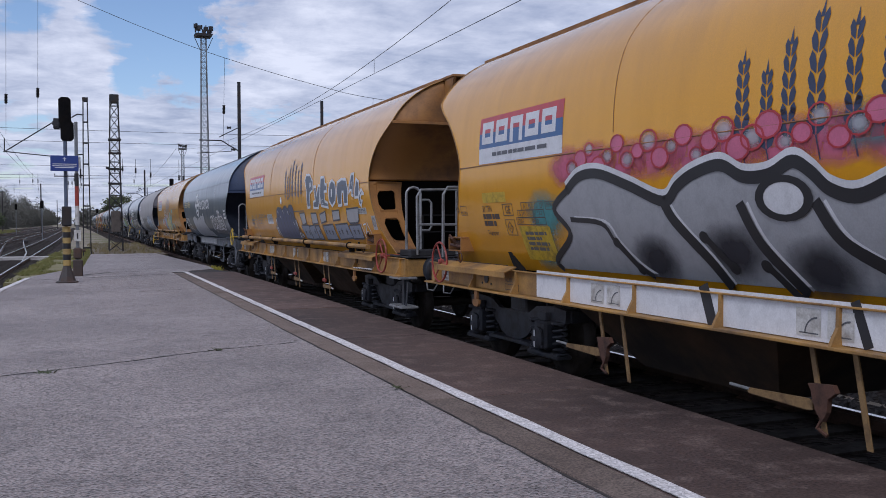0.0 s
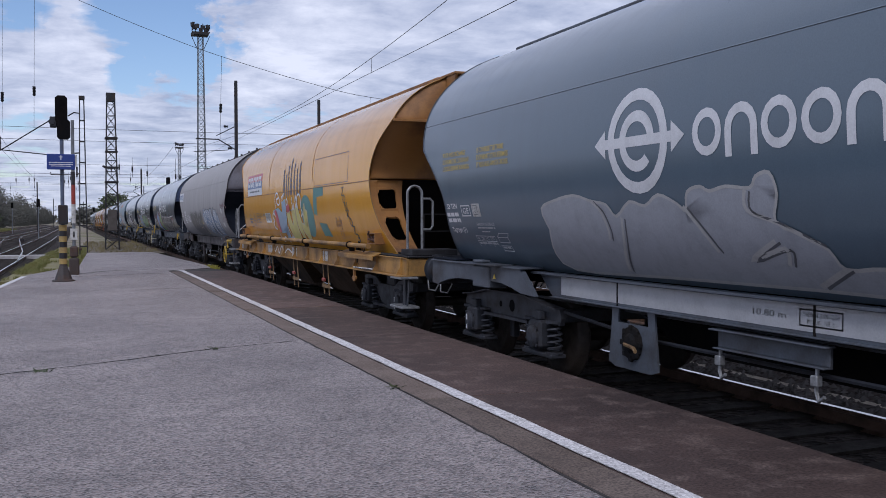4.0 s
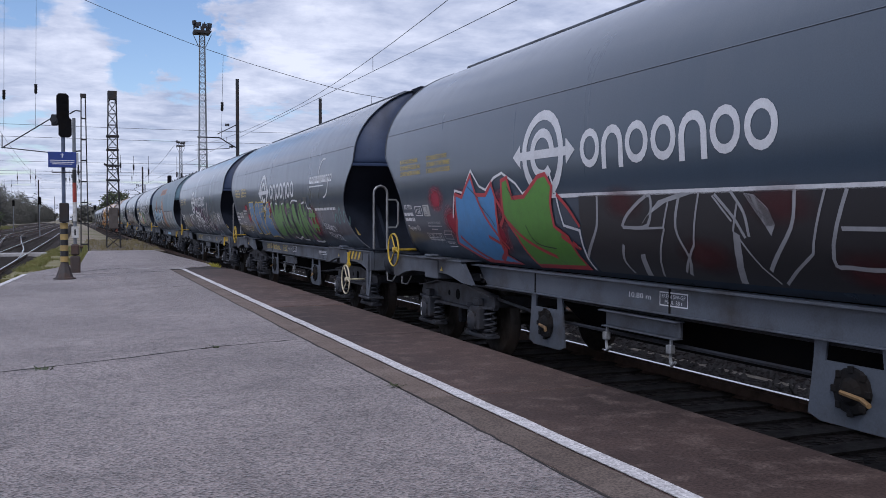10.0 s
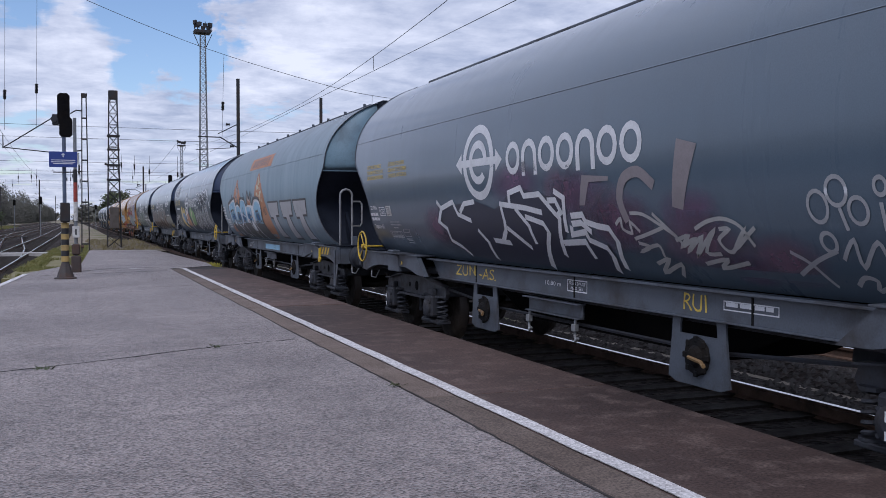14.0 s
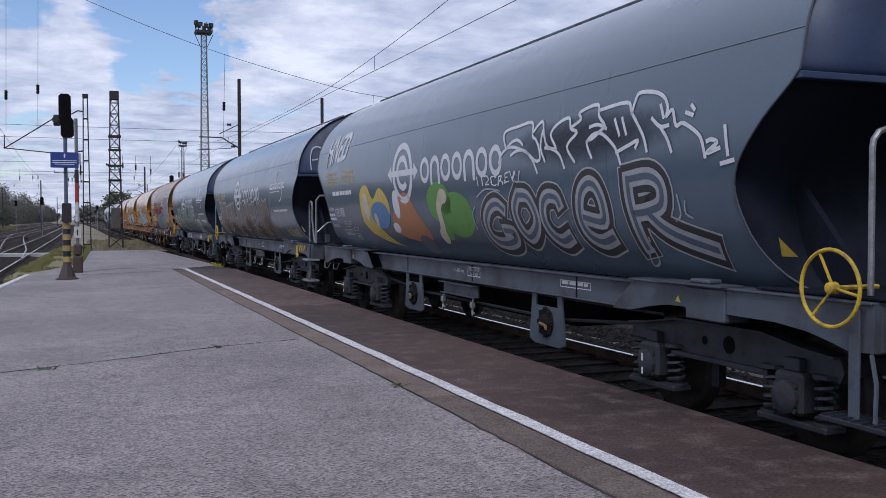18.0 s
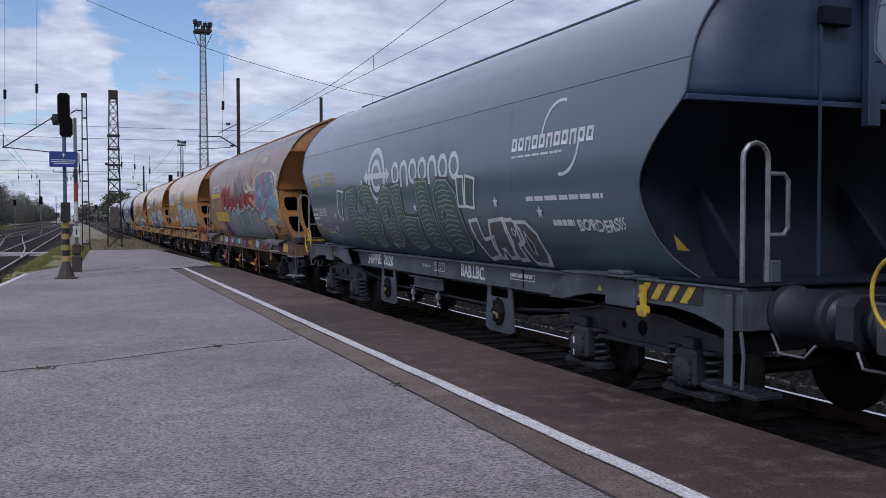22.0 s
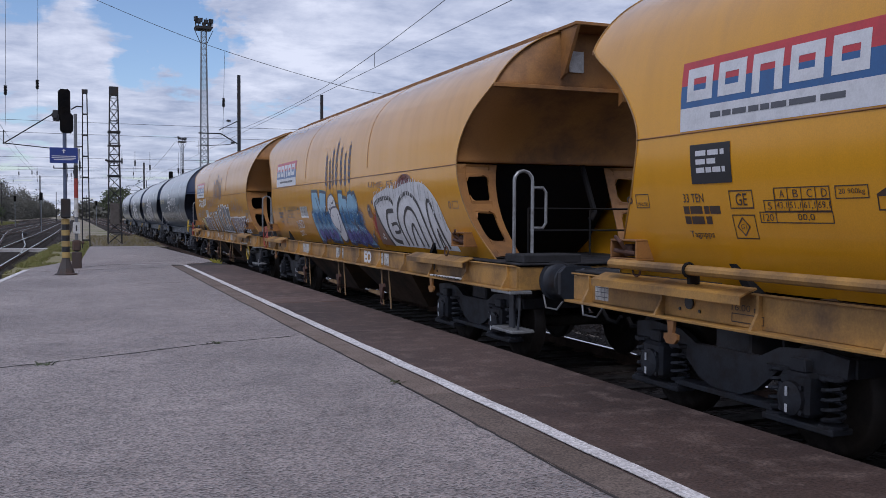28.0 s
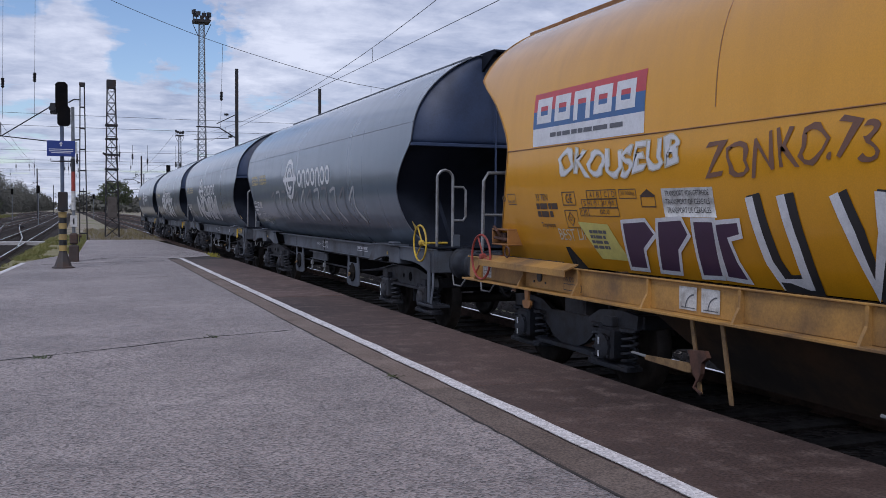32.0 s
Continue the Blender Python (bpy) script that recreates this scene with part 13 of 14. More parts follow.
    scrawl(b, sh, [(5.02, 3.10), (6.26, 3.09), (6.92, 3.09)], 0.012, PAINT_BONE, 1)
    scrawl(b, sh, [(9.57, 2.96), (9.76, 3.08), (9.88, 2.97), (9.96, 3.11), (10.14, 2.98), (10.26, 3.12), (10.21, 3.01), (10.53, 3.03)], 0.022, PAINT_BONE, 2)
    scrawl(b, sh, [(9.67, 2.95), (9.98, 2.93), (10.16, 2.87)], 0.022, PAINT_BONE, 2)
    scrawl(b, sh, [(10.59, 2.56), (10.67, 2.48), (10.78, 2.55), (10.82, 2.47), (10.96, 2.53), (11.00, 2.47)], 0.022, PAINT_BONE, 2)
    paint(b, sh, "graffiti_halo", [[(11.14, 2.92), (12.13, 3.06), (13.15, 3.03), (13.58, 3.01), (13.96, 2.92), (14.11, 2.91), (14.30, 2.86), (14.31, 2.76), (14.19, 2.70), (14.13, 2.61), (14.31, 2.47), (14.46, 2.25), (14.41, 2.05), (14.11, 2.05), (14.05, 1.74), (12.83, 1.73), (11.86, 1.70), (11.77, 1.94), (11.86, 2.09), (11.45, 2.07), (11.12, 2.18), (11.17, 2.50)]], PAINT_CREAM, 2, "cream halo round a turquoise piece")
    paint(b, sh, "graffiti_outline", [[(11.26, 2.90), (12.14, 3.02), (13.15, 3.00), (13.58, 2.95), (13.88, 2.81), (14.00, 2.58), (14.00, 2.38), (14.15, 2.34), (14.24, 2.19), (14.23, 2.07), (14.06, 1.76), (13.39, 1.78), (13.03, 1.82), (12.81, 1.76), (12.07, 1.78), (11.87, 2.02), (11.46, 2.10), (11.22, 2.21), (11.23, 2.47), (11.37, 2.69)]], PAINT_MAGENTA, 3, "magenta edge of the turquoise piece")
    paint(b, sh, "graffiti", [[(11.56, 2.94), (12.14, 2.99), (12.00, 2.86), (11.80, 2.82), (11.91, 2.67), (11.66, 2.53), (11.49, 2.68)]], PAINT_DEEPSEA, 4, "deep blue angular graffiti letter")
    paint(b, sh, "graffiti", [[(11.49, 2.54), (11.71, 2.36), (11.97, 2.31), (12.09, 2.07), (11.88, 2.07), (11.49, 2.14), (11.52, 2.42)]], PAINT_DEEPSEA, 4, "deep blue angular graffiti letter")
    paint(b, sh, "graffiti", [[(12.38, 2.88), (12.57, 2.81), (12.78, 2.39), (12.52, 2.33), (12.45, 2.47), (12.31, 2.50), (12.39, 2.75)]], PAINT_DEEPSEA, 4, "deep blue angular graffiti letter")
    paint(b, sh, "graffiti", [[(12.84, 2.97), (13.16, 2.97), (13.11, 2.79), (12.96, 2.59), (12.84, 2.39), (12.76, 2.39), (12.83, 2.66), (12.69, 2.89)]], PAINT_DEEPSEA, 4, "deep blue angular graffiti letter")
    paint(b, sh, "graffiti", [[(13.18, 2.83), (13.24, 2.90), (13.53, 2.92), (13.81, 2.79), (13.97, 2.58), (13.98, 2.34), (13.49, 2.38), (13.27, 2.36), (13.12, 2.41), (13.29, 2.52), (13.27, 2.59), (13.12, 2.64), (13.07, 2.80)]], PAINT_DEEPSEA, 4, "deep blue angular graffiti letter")
    paint(b, sh, "graffiti", [[(12.73, 2.25), (12.96, 2.26), (12.96, 1.92), (12.73, 1.92), (12.74, 2.15)]], PAINT_DEEPSEA, 4, "deep blue angular graffiti letter")
    paint(b, sh, "graffiti", [[(11.66, 2.50), (11.91, 2.64), (12.22, 2.54), (12.17, 2.33), (12.02, 2.31), (11.87, 2.37)]], PAINT_AQUA, 4, "turquoise graffiti letter")
    paint(b, sh, "graffiti", [[(12.36, 2.45), (12.62, 2.25), (12.46, 2.08), (12.25, 2.19)]], PAINT_AQUA, 4, "turquoise graffiti letter")
    paint(b, sh, "graffiti", [[(12.12, 1.93), (12.32, 2.09), (12.35, 1.98), (12.53, 2.00), (12.72, 2.07), (12.64, 1.93), (12.70, 1.82), (12.05, 1.80)]], PAINT_AQUA, 4, "turquoise graffiti letter")
    paint(b, sh, "graffiti", [[(13.01, 2.21), (13.12, 2.30), (13.49, 2.39), (13.98, 2.36), (14.16, 2.29), (14.24, 2.17), (14.13, 2.07), (14.08, 1.88), (14.08, 1.76), (13.88, 1.73), (13.39, 1.78), (13.12, 1.87), (13.01, 1.99)]], PAINT_AQUA, 4, "turquoise graffiti letter")
    paint(b, sh, "graffiti", [[(13.38, 1.76), (13.88, 1.74), (13.85, 1.65), (13.62, 1.64)]], PAINT_AQUA, 4, "turquoise graffiti letter")
    paint(b, sh, "graffiti_splash", [[(12.86, 1.85), (13.01, 1.78), (13.34, 1.75), (13.68, 1.62), (12.78, 1.60), (12.63, 1.69)]], PAINT_OCHRE, 5, "ochre splash of paint")
    scrawl(b, sh, [(12.88, 1.87), (13.06, 1.79), (13.36, 1.75), (13.67, 1.61)], 0.030, PAINT_CREAM, 6)
    scrawl(b, sh, [(12.14, 3.02), (11.99, 2.90), (11.79, 2.84), (11.86, 2.76)], 0.040, PAINT_BONE, 6)
    scrawl(b, sh, [(12.27, 2.84), (12.28, 2.69), (12.32, 2.50), (12.23, 2.25), (12.10, 2.04)], 0.050, PAINT_BONE, 6)
    scrawl(b, sh, [(12.36, 2.86), (12.35, 2.68), (12.31, 2.50)], 0.030, PAINT_BONE, 6)
    scrawl(b, sh, [(12.99, 3.02), (12.69, 2.89), (12.77, 2.76)], 0.035, PAINT_BONE, 6)
    scrawl(b, sh, [(13.12, 3.02), (13.03, 2.80), (12.94, 2.51)], 0.050, PAINT_BONE, 6)
    scrawl(b, sh, [(13.19, 2.67), (13.04, 2.60), (12.96, 2.39)], 0.050, PAINT_BONE, 6)
    scrawl(b, sh, [(13.43, 2.84), (13.61, 2.85), (13.78, 2.75), (13.90, 2.57), (13.91, 2.35)], 0.075, PAINT_BONE, 6)
    scrawl(b, sh, [(13.50, 2.72), (13.65, 2.74), (13.82, 2.62), (13.87, 2.51), (13.88, 2.36)], 0.070, PAINT_BONE, 6)
    scrawl(b, sh, [(13.94, 2.24), (14.04, 2.27), (14.14, 2.17), (14.12, 2.03)], 0.060, PAINT_BONE, 6)
    scrawl(b, sh, [(12.92, 2.22), (12.92, 2.09), (12.93, 1.97)], 0.050, PAINT_BONE, 6)
    scrawl(b, sh, [(12.62, 2.25), (12.80, 2.29), (12.96, 2.30)], 0.040, PAINT_BONE, 6)
    scrawl(b, sh, [(11.91, 2.64), (11.99, 2.59), (12.19, 2.54)], 0.030, PAINT_BONE, 6)
    scrawl(b, sh, [(11.92, 2.34), (11.91, 2.24)], 0.030, PAINT_BONE, 6)
    scrawl(b, sh, [(12.53, 1.98), (12.61, 2.05), (12.73, 2.09)], 0.030, PAINT_BONE, 6)
    scrawl(b, sh, [(12.30, 2.07), (12.29, 1.98)], 0.030, PAINT_BONE, 6)
    scrawl(b, sh, [(13.22, 1.99), (13.34, 2.10), (13.37, 1.96), (13.44, 2.14), (13.40, 1.82)], 0.024, PAINT_MAGENTA, 6)
    scrawl(b, sh, [(13.47, 2.12), (13.59, 2.02), (13.45, 2.00), (13.49, 1.87), (13.37, 1.82)], 0.024, PAINT_MAGENTA, 6)
    scrawl(b, sh, [(13.68, 2.17), (13.62, 1.91), (13.73, 2.02), (13.77, 1.91)], 0.024, PAINT_MAGENTA, 6)
    scrawl(b, sh, [(13.86, 2.04), (13.91, 1.95), (13.82, 1.92), (14.01, 2.03), (13.95, 1.86), (14.08, 1.85)], 0.024, PAINT_MAGENTA, 6)
    scrawl(b, sh, [(13.24, 1.96), (13.24, 1.89)], 0.024, PAINT_MAGENTA, 6)
    scrawl(b, sh, [(13.06, 2.11), (13.25, 2.13), (13.07, 1.97), (13.26, 1.85)], 0.024, PAINT_MAGENTA, 6)
    paint(b, sh, "graffiti_splash", [[(14.07, 2.65), (14.29, 2.69), (14.32, 2.61), (14.26, 2.57), (14.31, 2.51), (14.14, 2.51), (14.10, 2.56)]], PAINT_OCHRE, 4)
    paint(b, sh, "graffiti_spot", disc(13.31, 2.32, 0.03, 0.025, 8), PAINT_DEEPSEA, 6)
    paint(b, sh, "graffiti_spot", disc(13.45, 2.31, 0.03, 0.025, 8), PAINT_DEEPSEA, 6)
    paint(b, sh, "graffiti_spot", disc(13.48, 2.24, 0.03, 0.025, 8), PAINT_DEEPSEA, 6)
    paint(b, sh, "graffiti_spot", disc(13.55, 2.23, 0.03, 0.025, 8), PAINT_DEEPSEA, 6)
    paint(b, sh, "graffiti_spot", disc(13.82, 2.29, 0.03, 0.025, 8), PAINT_DEEPSEA, 6)
    paint(b, sh, "graffiti_spot", disc(13.93, 2.20, 0.03, 0.025, 8), PAINT_DEEPSEA, 6)
    paint(b, sh, "graffiti_spot", disc(14.02, 2.22, 0.03, 0.025, 8), PAINT_DEEPSEA, 6)
    paint(b, sh, "yellow_panel", [[(14.13, 2.04), (14.58, 2.04), (14.67, 1.75), (14.10, 1.74)]], BRIGHT_YELLOW, 6, "bright yellow brake panel")
    paint(b, sh, "panel_frame", hollow(14.16, 14.34, 1.84, 1.98, 0.012), PAINT_STENCIL, 7)
    tag(b, sh, "MH-GP-A", (14.19, 14.31, 1.92, 1.95), PAINT_STENCIL, 0, 0, layer=7)
    tag(b, sh, "MAX.58t", (14.19, 14.31, 1.87, 1.90), PAINT_STENCIL, 0, 0, layer=7)
    paint(b, sh, "round_mark", disc(14.48, 1.94, 0.035, 0.05, 16), PAINT_BLACK, 7)
    tag(b, sh, "C 810", (14.43, 14.54, 1.80, 1.85), PAINT_STENCIL, 0, 0, layer=7)
    for k, m in enumerate((MIST_TEAL, MIST_PURPLE, MIST_WHITE, MIST_TEAL, MIST_PURPLE, MIST_ORANGE, MIST_TEAL, MIST_RED, MIST_WHITE, MIST_PURPLE)):
        paint(s, sh, "sill_paint", rect(4.0 + 1.05 * k, 5.5 + 1.05 * k, 0.975, 1.262), m, k % 2, "faded spray on the side sill", -1.39)
    paint(s, sh, "yellow_label", rect(14.3, 15.0, 1.0, 1.2) + rect(4.2, 4.5, 1.05, 1.22), BRIGHT_YELLOW, 2, "", -1.39)


def wagon_n():
    w, b, s, sh = MADE["N"]
    yellow_marks(b, s, sh)
    paint(b, sh, "black_panel", rect(2.85, 3.34, 2.06, 2.37), PAINT_BLACK, 1, "small black address panel")
    paint(b, sh, "panel_text", bars(2.92, 3.28, 2.12, 2.32, 3, 2), LOGO_WHITE, 2)
    piece(b, sh, "Z", (6.5, 7.55, 1.42, 2.40), PAINT_SKY, PAINT_NAVY, PAINT_SILVER, 0.05, 0.02, 0.0, 0.06, 0, "large blue-grey graffiti letter")
    piece(b, sh, "O", (7.62, 8.4, 1.45, 2.40), PAINT_SILVER, PAINT_NAVY, None, 0.0, 0.02, 0.0, 0.07, 0, "round grey-blue graffiti letter")
    paint(b, sh, "graffiti_spot", annulus(6.35, 1.78, 0.15, 0.12, 16), PAINT_NAVY, 0)
    tag(b, sh, "EN RG", (8.7, 12.5, 1.5, 2.2), PAINT_SKY, 0.1, 0.03, bold=0.05)
    tag(b, sh, "-21-", (5.3, 5.82, 2.14, 2.28), PAINT_BROWN, 0, 0.01)
    tag(b, sh, "FOUNTER", (8.6, 13.2, 1.5, 2.0), PAINT_SILVER, 0.1, 0.04, bold=0.02, layer=2)
    tag(s, sh, "MR.DIE", (6.25, 6.78, 1.0, 1.16), PAINT_WHITE, 0.05, 0.01, bold=0.01, flat=-1.39)
    tag(s, sh, "Rally", (7.38, 7.85, 1.0, 1.16), PAINT_WHITE, 0.05, 0.01, flat=-1.39)


def wagon_o():
    w, b, s, sh = MADE["O"]
    yellow_marks(b, s, sh)
    tag(b, sh, "NSD", (4.4, 5.05, 1.52, 1.70), PAINT_WHITE, 0.1, 0.015)
    tag(b, sh, "2001.", (4.35, 4.85, 1.36, 1.48), PAINT_WHITE, 0.1, 0.015)
    al = [(6.07, 1.84), (6.22, 1.86), (6.29, 2.28), (6.74, 2.27), (6.88, 1.99), (6.96, 2.26), (7.41, 2.23), (7.31, 2.02), (7.14, 1.80), (7.51, 1.83), (7.56, 1.71), (7.83, 1.47), (7.75, 1.30), (7.12, 1.31), (6.76, 1.45), (6.33, 1.26), (6.15, 1.28), (6.11, 1.63)]
    ne = [(8.36, 2.22), (8.61, 2.21), (8.62, 2.12), (8.85, 2.10), (8.85, 1.99), (9.00, 2.17), (9.18, 2.20), (9.27, 2.16), (9.39, 2.19), (9.51, 2.09), (9.53, 1.97), (9.42, 1.86), (9.53, 1.77), (9.31, 1.67), (9.39, 1.66), (9.64, 1.60), (9.80, 1.47), (10.0, 1.29),
          (9.66, 1.29), (9.47, 1.36), (9.30, 1.29), (9.05, 1.34), (8.72, 1.34), (8.69, 1.29), (8.40, 1.31), (8.37, 1.67), (8.31, 1.90)]
    for pts in (al, ne):
        paint(b, sh, "graffiti_outline", stroke(pts + pts[:1], 0.10), PAINT_NAVY, 1)
        paint(b, sh, "graffiti_halo", stroke([(e, z + 0.05) for e, z in pts], 0.03), PAINT_TEAL, 0)
        paint(b, sh, "graffiti", [pts], PAINT_SKY, 2, "blue graffiti letters shaded towards violet")
    for e in (6.45, 6.8, 7.15, 7.5, 8.55, 8.85, 9.15, 9.45, 9.7):
        paint(b, sh, "graffiti_patch", disc(e, 1.42, 0.34, 0.2), MIST_VIOLET, 3)
        paint(b, sh, "graffiti_patch", disc(e - 0.1, 1.75, 0.3, 0.26), MIST_BLUE, 3)
    for pts in ([(6.50, 1.84), (6.52, 1.72), (6.64, 1.70)], [(8.54, 1.98), (8.58, 1.67), (8.66, 1.50)], [(8.97, 1.69), (9.10, 1.65), (9.23, 1.73)], [(9.17, 1.68), (9.24, 1.56), (9.35, 1.67)], [(6.62, 2.16), (6.78, 1.92)], [(8.86, 1.98), (8.9, 1.85)], [(9.30, 1.62), (9.45, 1.38)]):
        paint(b, sh, "graffiti_line", stroke(pts, 0.04), PAINT_NAVY, 4)
    r6 = random.Random(6)
    for e, z in al[3:12:2] + ne[1:18:2]:
        paint(b, sh, "graffiti_spot", disc(e + 0.03, z - 0.04, 0.018, 0.018, 7), PAINT_WHITE, 4)
    fig = [(7.48, 2.01), (7.60, 2.16), (7.86, 2.23), (8.07, 2.15), (8.14, 2.00), (8.27, 1.88), (8.38, 1.60), (8.36, 1.40), (8.20, 1.30), (7.97, 1.30), (7.86, 1.44), (7.75, 1.55), (7.60, 1.68), (7.56, 1.80), (7.47, 1.92)]
    mid = (7.92, 1.78)
    paint(b, sh, "graffiti_figure", [curve_pts(fig + fig[:1], 4)], PAINT_NAVY, 5)
    paint(b, sh, "graffiti_figure", [curve_pts([(mid[0] + (e - mid[0]) * 0.91, mid[1] + (z - mid[1]) * 0.93) for e, z in fig + fig[:1]], 4)], PAINT_WHITE, 6, "white rounded graffiti face")
    for pts in ([(8.15, 1.83), (8.13, 1.62), (7.97, 1.49), (7.82, 1.56)], [(7.60, 1.80), (7.68, 1.90), (7.85, 1.96), (8.12, 1.97)], [(7.58, 1.94), (7.66, 1.93), (7.74, 2.02)], [(7.82, 2.05), (7.92, 2.04), (8.02, 2.10)]):
        paint(b, sh, "graffiti_line", stroke(curve_pts(pts, 4), 0.032), PAINT_NAVY, 7)
    paint(b, sh, "graffiti_spot", disc(7.78, 1.80, 0.025, 0.022, 8), PAINT_NAVY, 7)
    # the white piece: brushed white with dripping upper edge, black lines, dark red at its foot
    paint(b, sh, "graffiti_patch", disc(10.5, 1.6, 0.35, 0.4) + disc(12.1, 2.3, 0.5, 0.16), MIST_RED, 0)
    paint(b, sh, "graffiti_blob", [curve_pts([(11.75, 2.2), (11.85, 2.36), (12.1, 2.43), (12.4, 2.38), (12.5, 2.2)], 4)], PAINT_BROWN, 0, "dark red-brown blob over the white piece")
    wsh = curve_pts([(10.47, 1.98), (10.54, 2.11), (10.88, 2.18), (11.29, 2.24), (11.7, 2.22), (12.1, 2.28), (12.6, 2.30), (13.0, 2.24), (13.35, 2.05), (13.55, 1.8), (13.75, 1.32)], 4) + [(10.95, 1.32), (10.75, 1.55), (10.60, 1.84)]
    paint(b, sh, "graffiti", [wsh], PAINT_WHITE, 1, "white brushed graffiti piece with black lines")
    for k in range(64):      # brush marks and drips
        e = 10.6 + 3.0 * k / 64 + r6.uniform(-0.03, 0.03)
        zt = float(np.interp(e, [10.5, 11.3, 12.4, 13.0, 13.6], [2.12, 2.24, 2.30, 2.22, 1.75]))
        paint(b, sh, "graffiti_drip", stroke([(e, zt + r6.uniform(0.0, 0.07)), (e + 0.02, zt - r6.uniform(0.1, 0.25))], r6.uniform(0.012, 0.03)), PAINT_WHITE if k % 3 else PAINT_SILVER, 4)
    paint(b, sh, "graffiti_shade", [[(10.53, 1.86), (10.42, 1.6), (10.36, 1.33), (11.05, 1.31), (10.80, 1.51), (10.62, 1.83)]], PAINT_BROWN, 2, "dark red foot of the white piece")
    for e, z in ((10.58, 1.44), (10.64, 1.49), (10.66, 1.43)):
        paint(b, sh, "graffiti_spot", disc(e, z, 0.028, 0.025, 8), PAINT_WHITE, 3)
    for pts, q in (([(10.60, 1.80), (10.59, 1.98), (10.70, 2.03), (10.99, 2.08), (11.35, 2.08), (11.5, 2.0)], 0.07), ([(10.62, 1.84), (10.82, 1.52), (11.0, 1.33)], 0.06), ([(11.45, 1.88), (11.25, 1.88), (11.13, 1.85), (11.06, 1.71), (11.05, 1.55), (11.15, 1.42), (11.45, 1.38)], 0.07), ([(11.25, 1.66), (11.5, 1.68), (11.55, 1.56), (11.3, 1.54)], 0.05),
                   ([(11.72, 1.36), (11.62, 1.75), (11.85, 2.05), (12.25, 2.14), (12.6, 2.0), (12.78, 1.7), (12.85, 1.36)], 0.06), ([(11.92, 1.36), (11.88, 1.7), (12.15, 1.92), (12.45, 1.8), (12.58, 1.36)], 0.055), ([(12.10, 1.36), (12.15, 1.6), (12.28, 1.66), (12.38, 1.36)], 0.05), ([(13.02, 1.36), (12.98, 1.9), (13.1, 2.02), (13.25, 1.8), (13.42, 1.36)], 0.06), ([(13.18, 1.36), (13.2, 1.6), (13.28, 1.36)], 0.045)):
        paint(b, sh, "graffiti_line", stroke(curve_pts(pts, 5), q), PAINT_BLACK, 3)
    for e, z, q, u in ((10.20, 1.88, 0.11, 0.12), (10.06, 1.42, 0.085, 0.09), (10.41, 2.03, 0.04, 0.035), (10.32, 1.80, 0.03, 0.03), (10.13, 1.53, 0.03, 0.025)):
        paint(b, sh, "graffiti_spot", disc(e, z, q, u), PAINT_BROWN, 1)
        if q > 0.05:
            paint(b, sh, "graffiti_spot", disc(e - 0.01, z + 0.02, q * 0.45, u * 0.6), PAINT_BLACK, 2)
            paint(b, sh, "graffiti_spot", disc(e - 0.01, z + 0.03, q * 0.2, u * 0.2), PAINT_WHITE, 3)
    tag(b, sh, "UME: ES", (10.3, 11.6, 2.26, 2.36), PAINT_BROWN, 0.05, 0.01)
    tag(s, sh, "EO", (9.88, 10.25, 1.01, 1.19), PAINT_WHITE, 0, 0.0, bold=0.05, flat=-1.39)
    paint(b, sh, "round_mark", annulus(13.85, 1.95, 0.05, 0.035, 12) + hollow(13.95, 14.15, 1.9, 2.0, 0.01), PAINT_BROWN, 0)


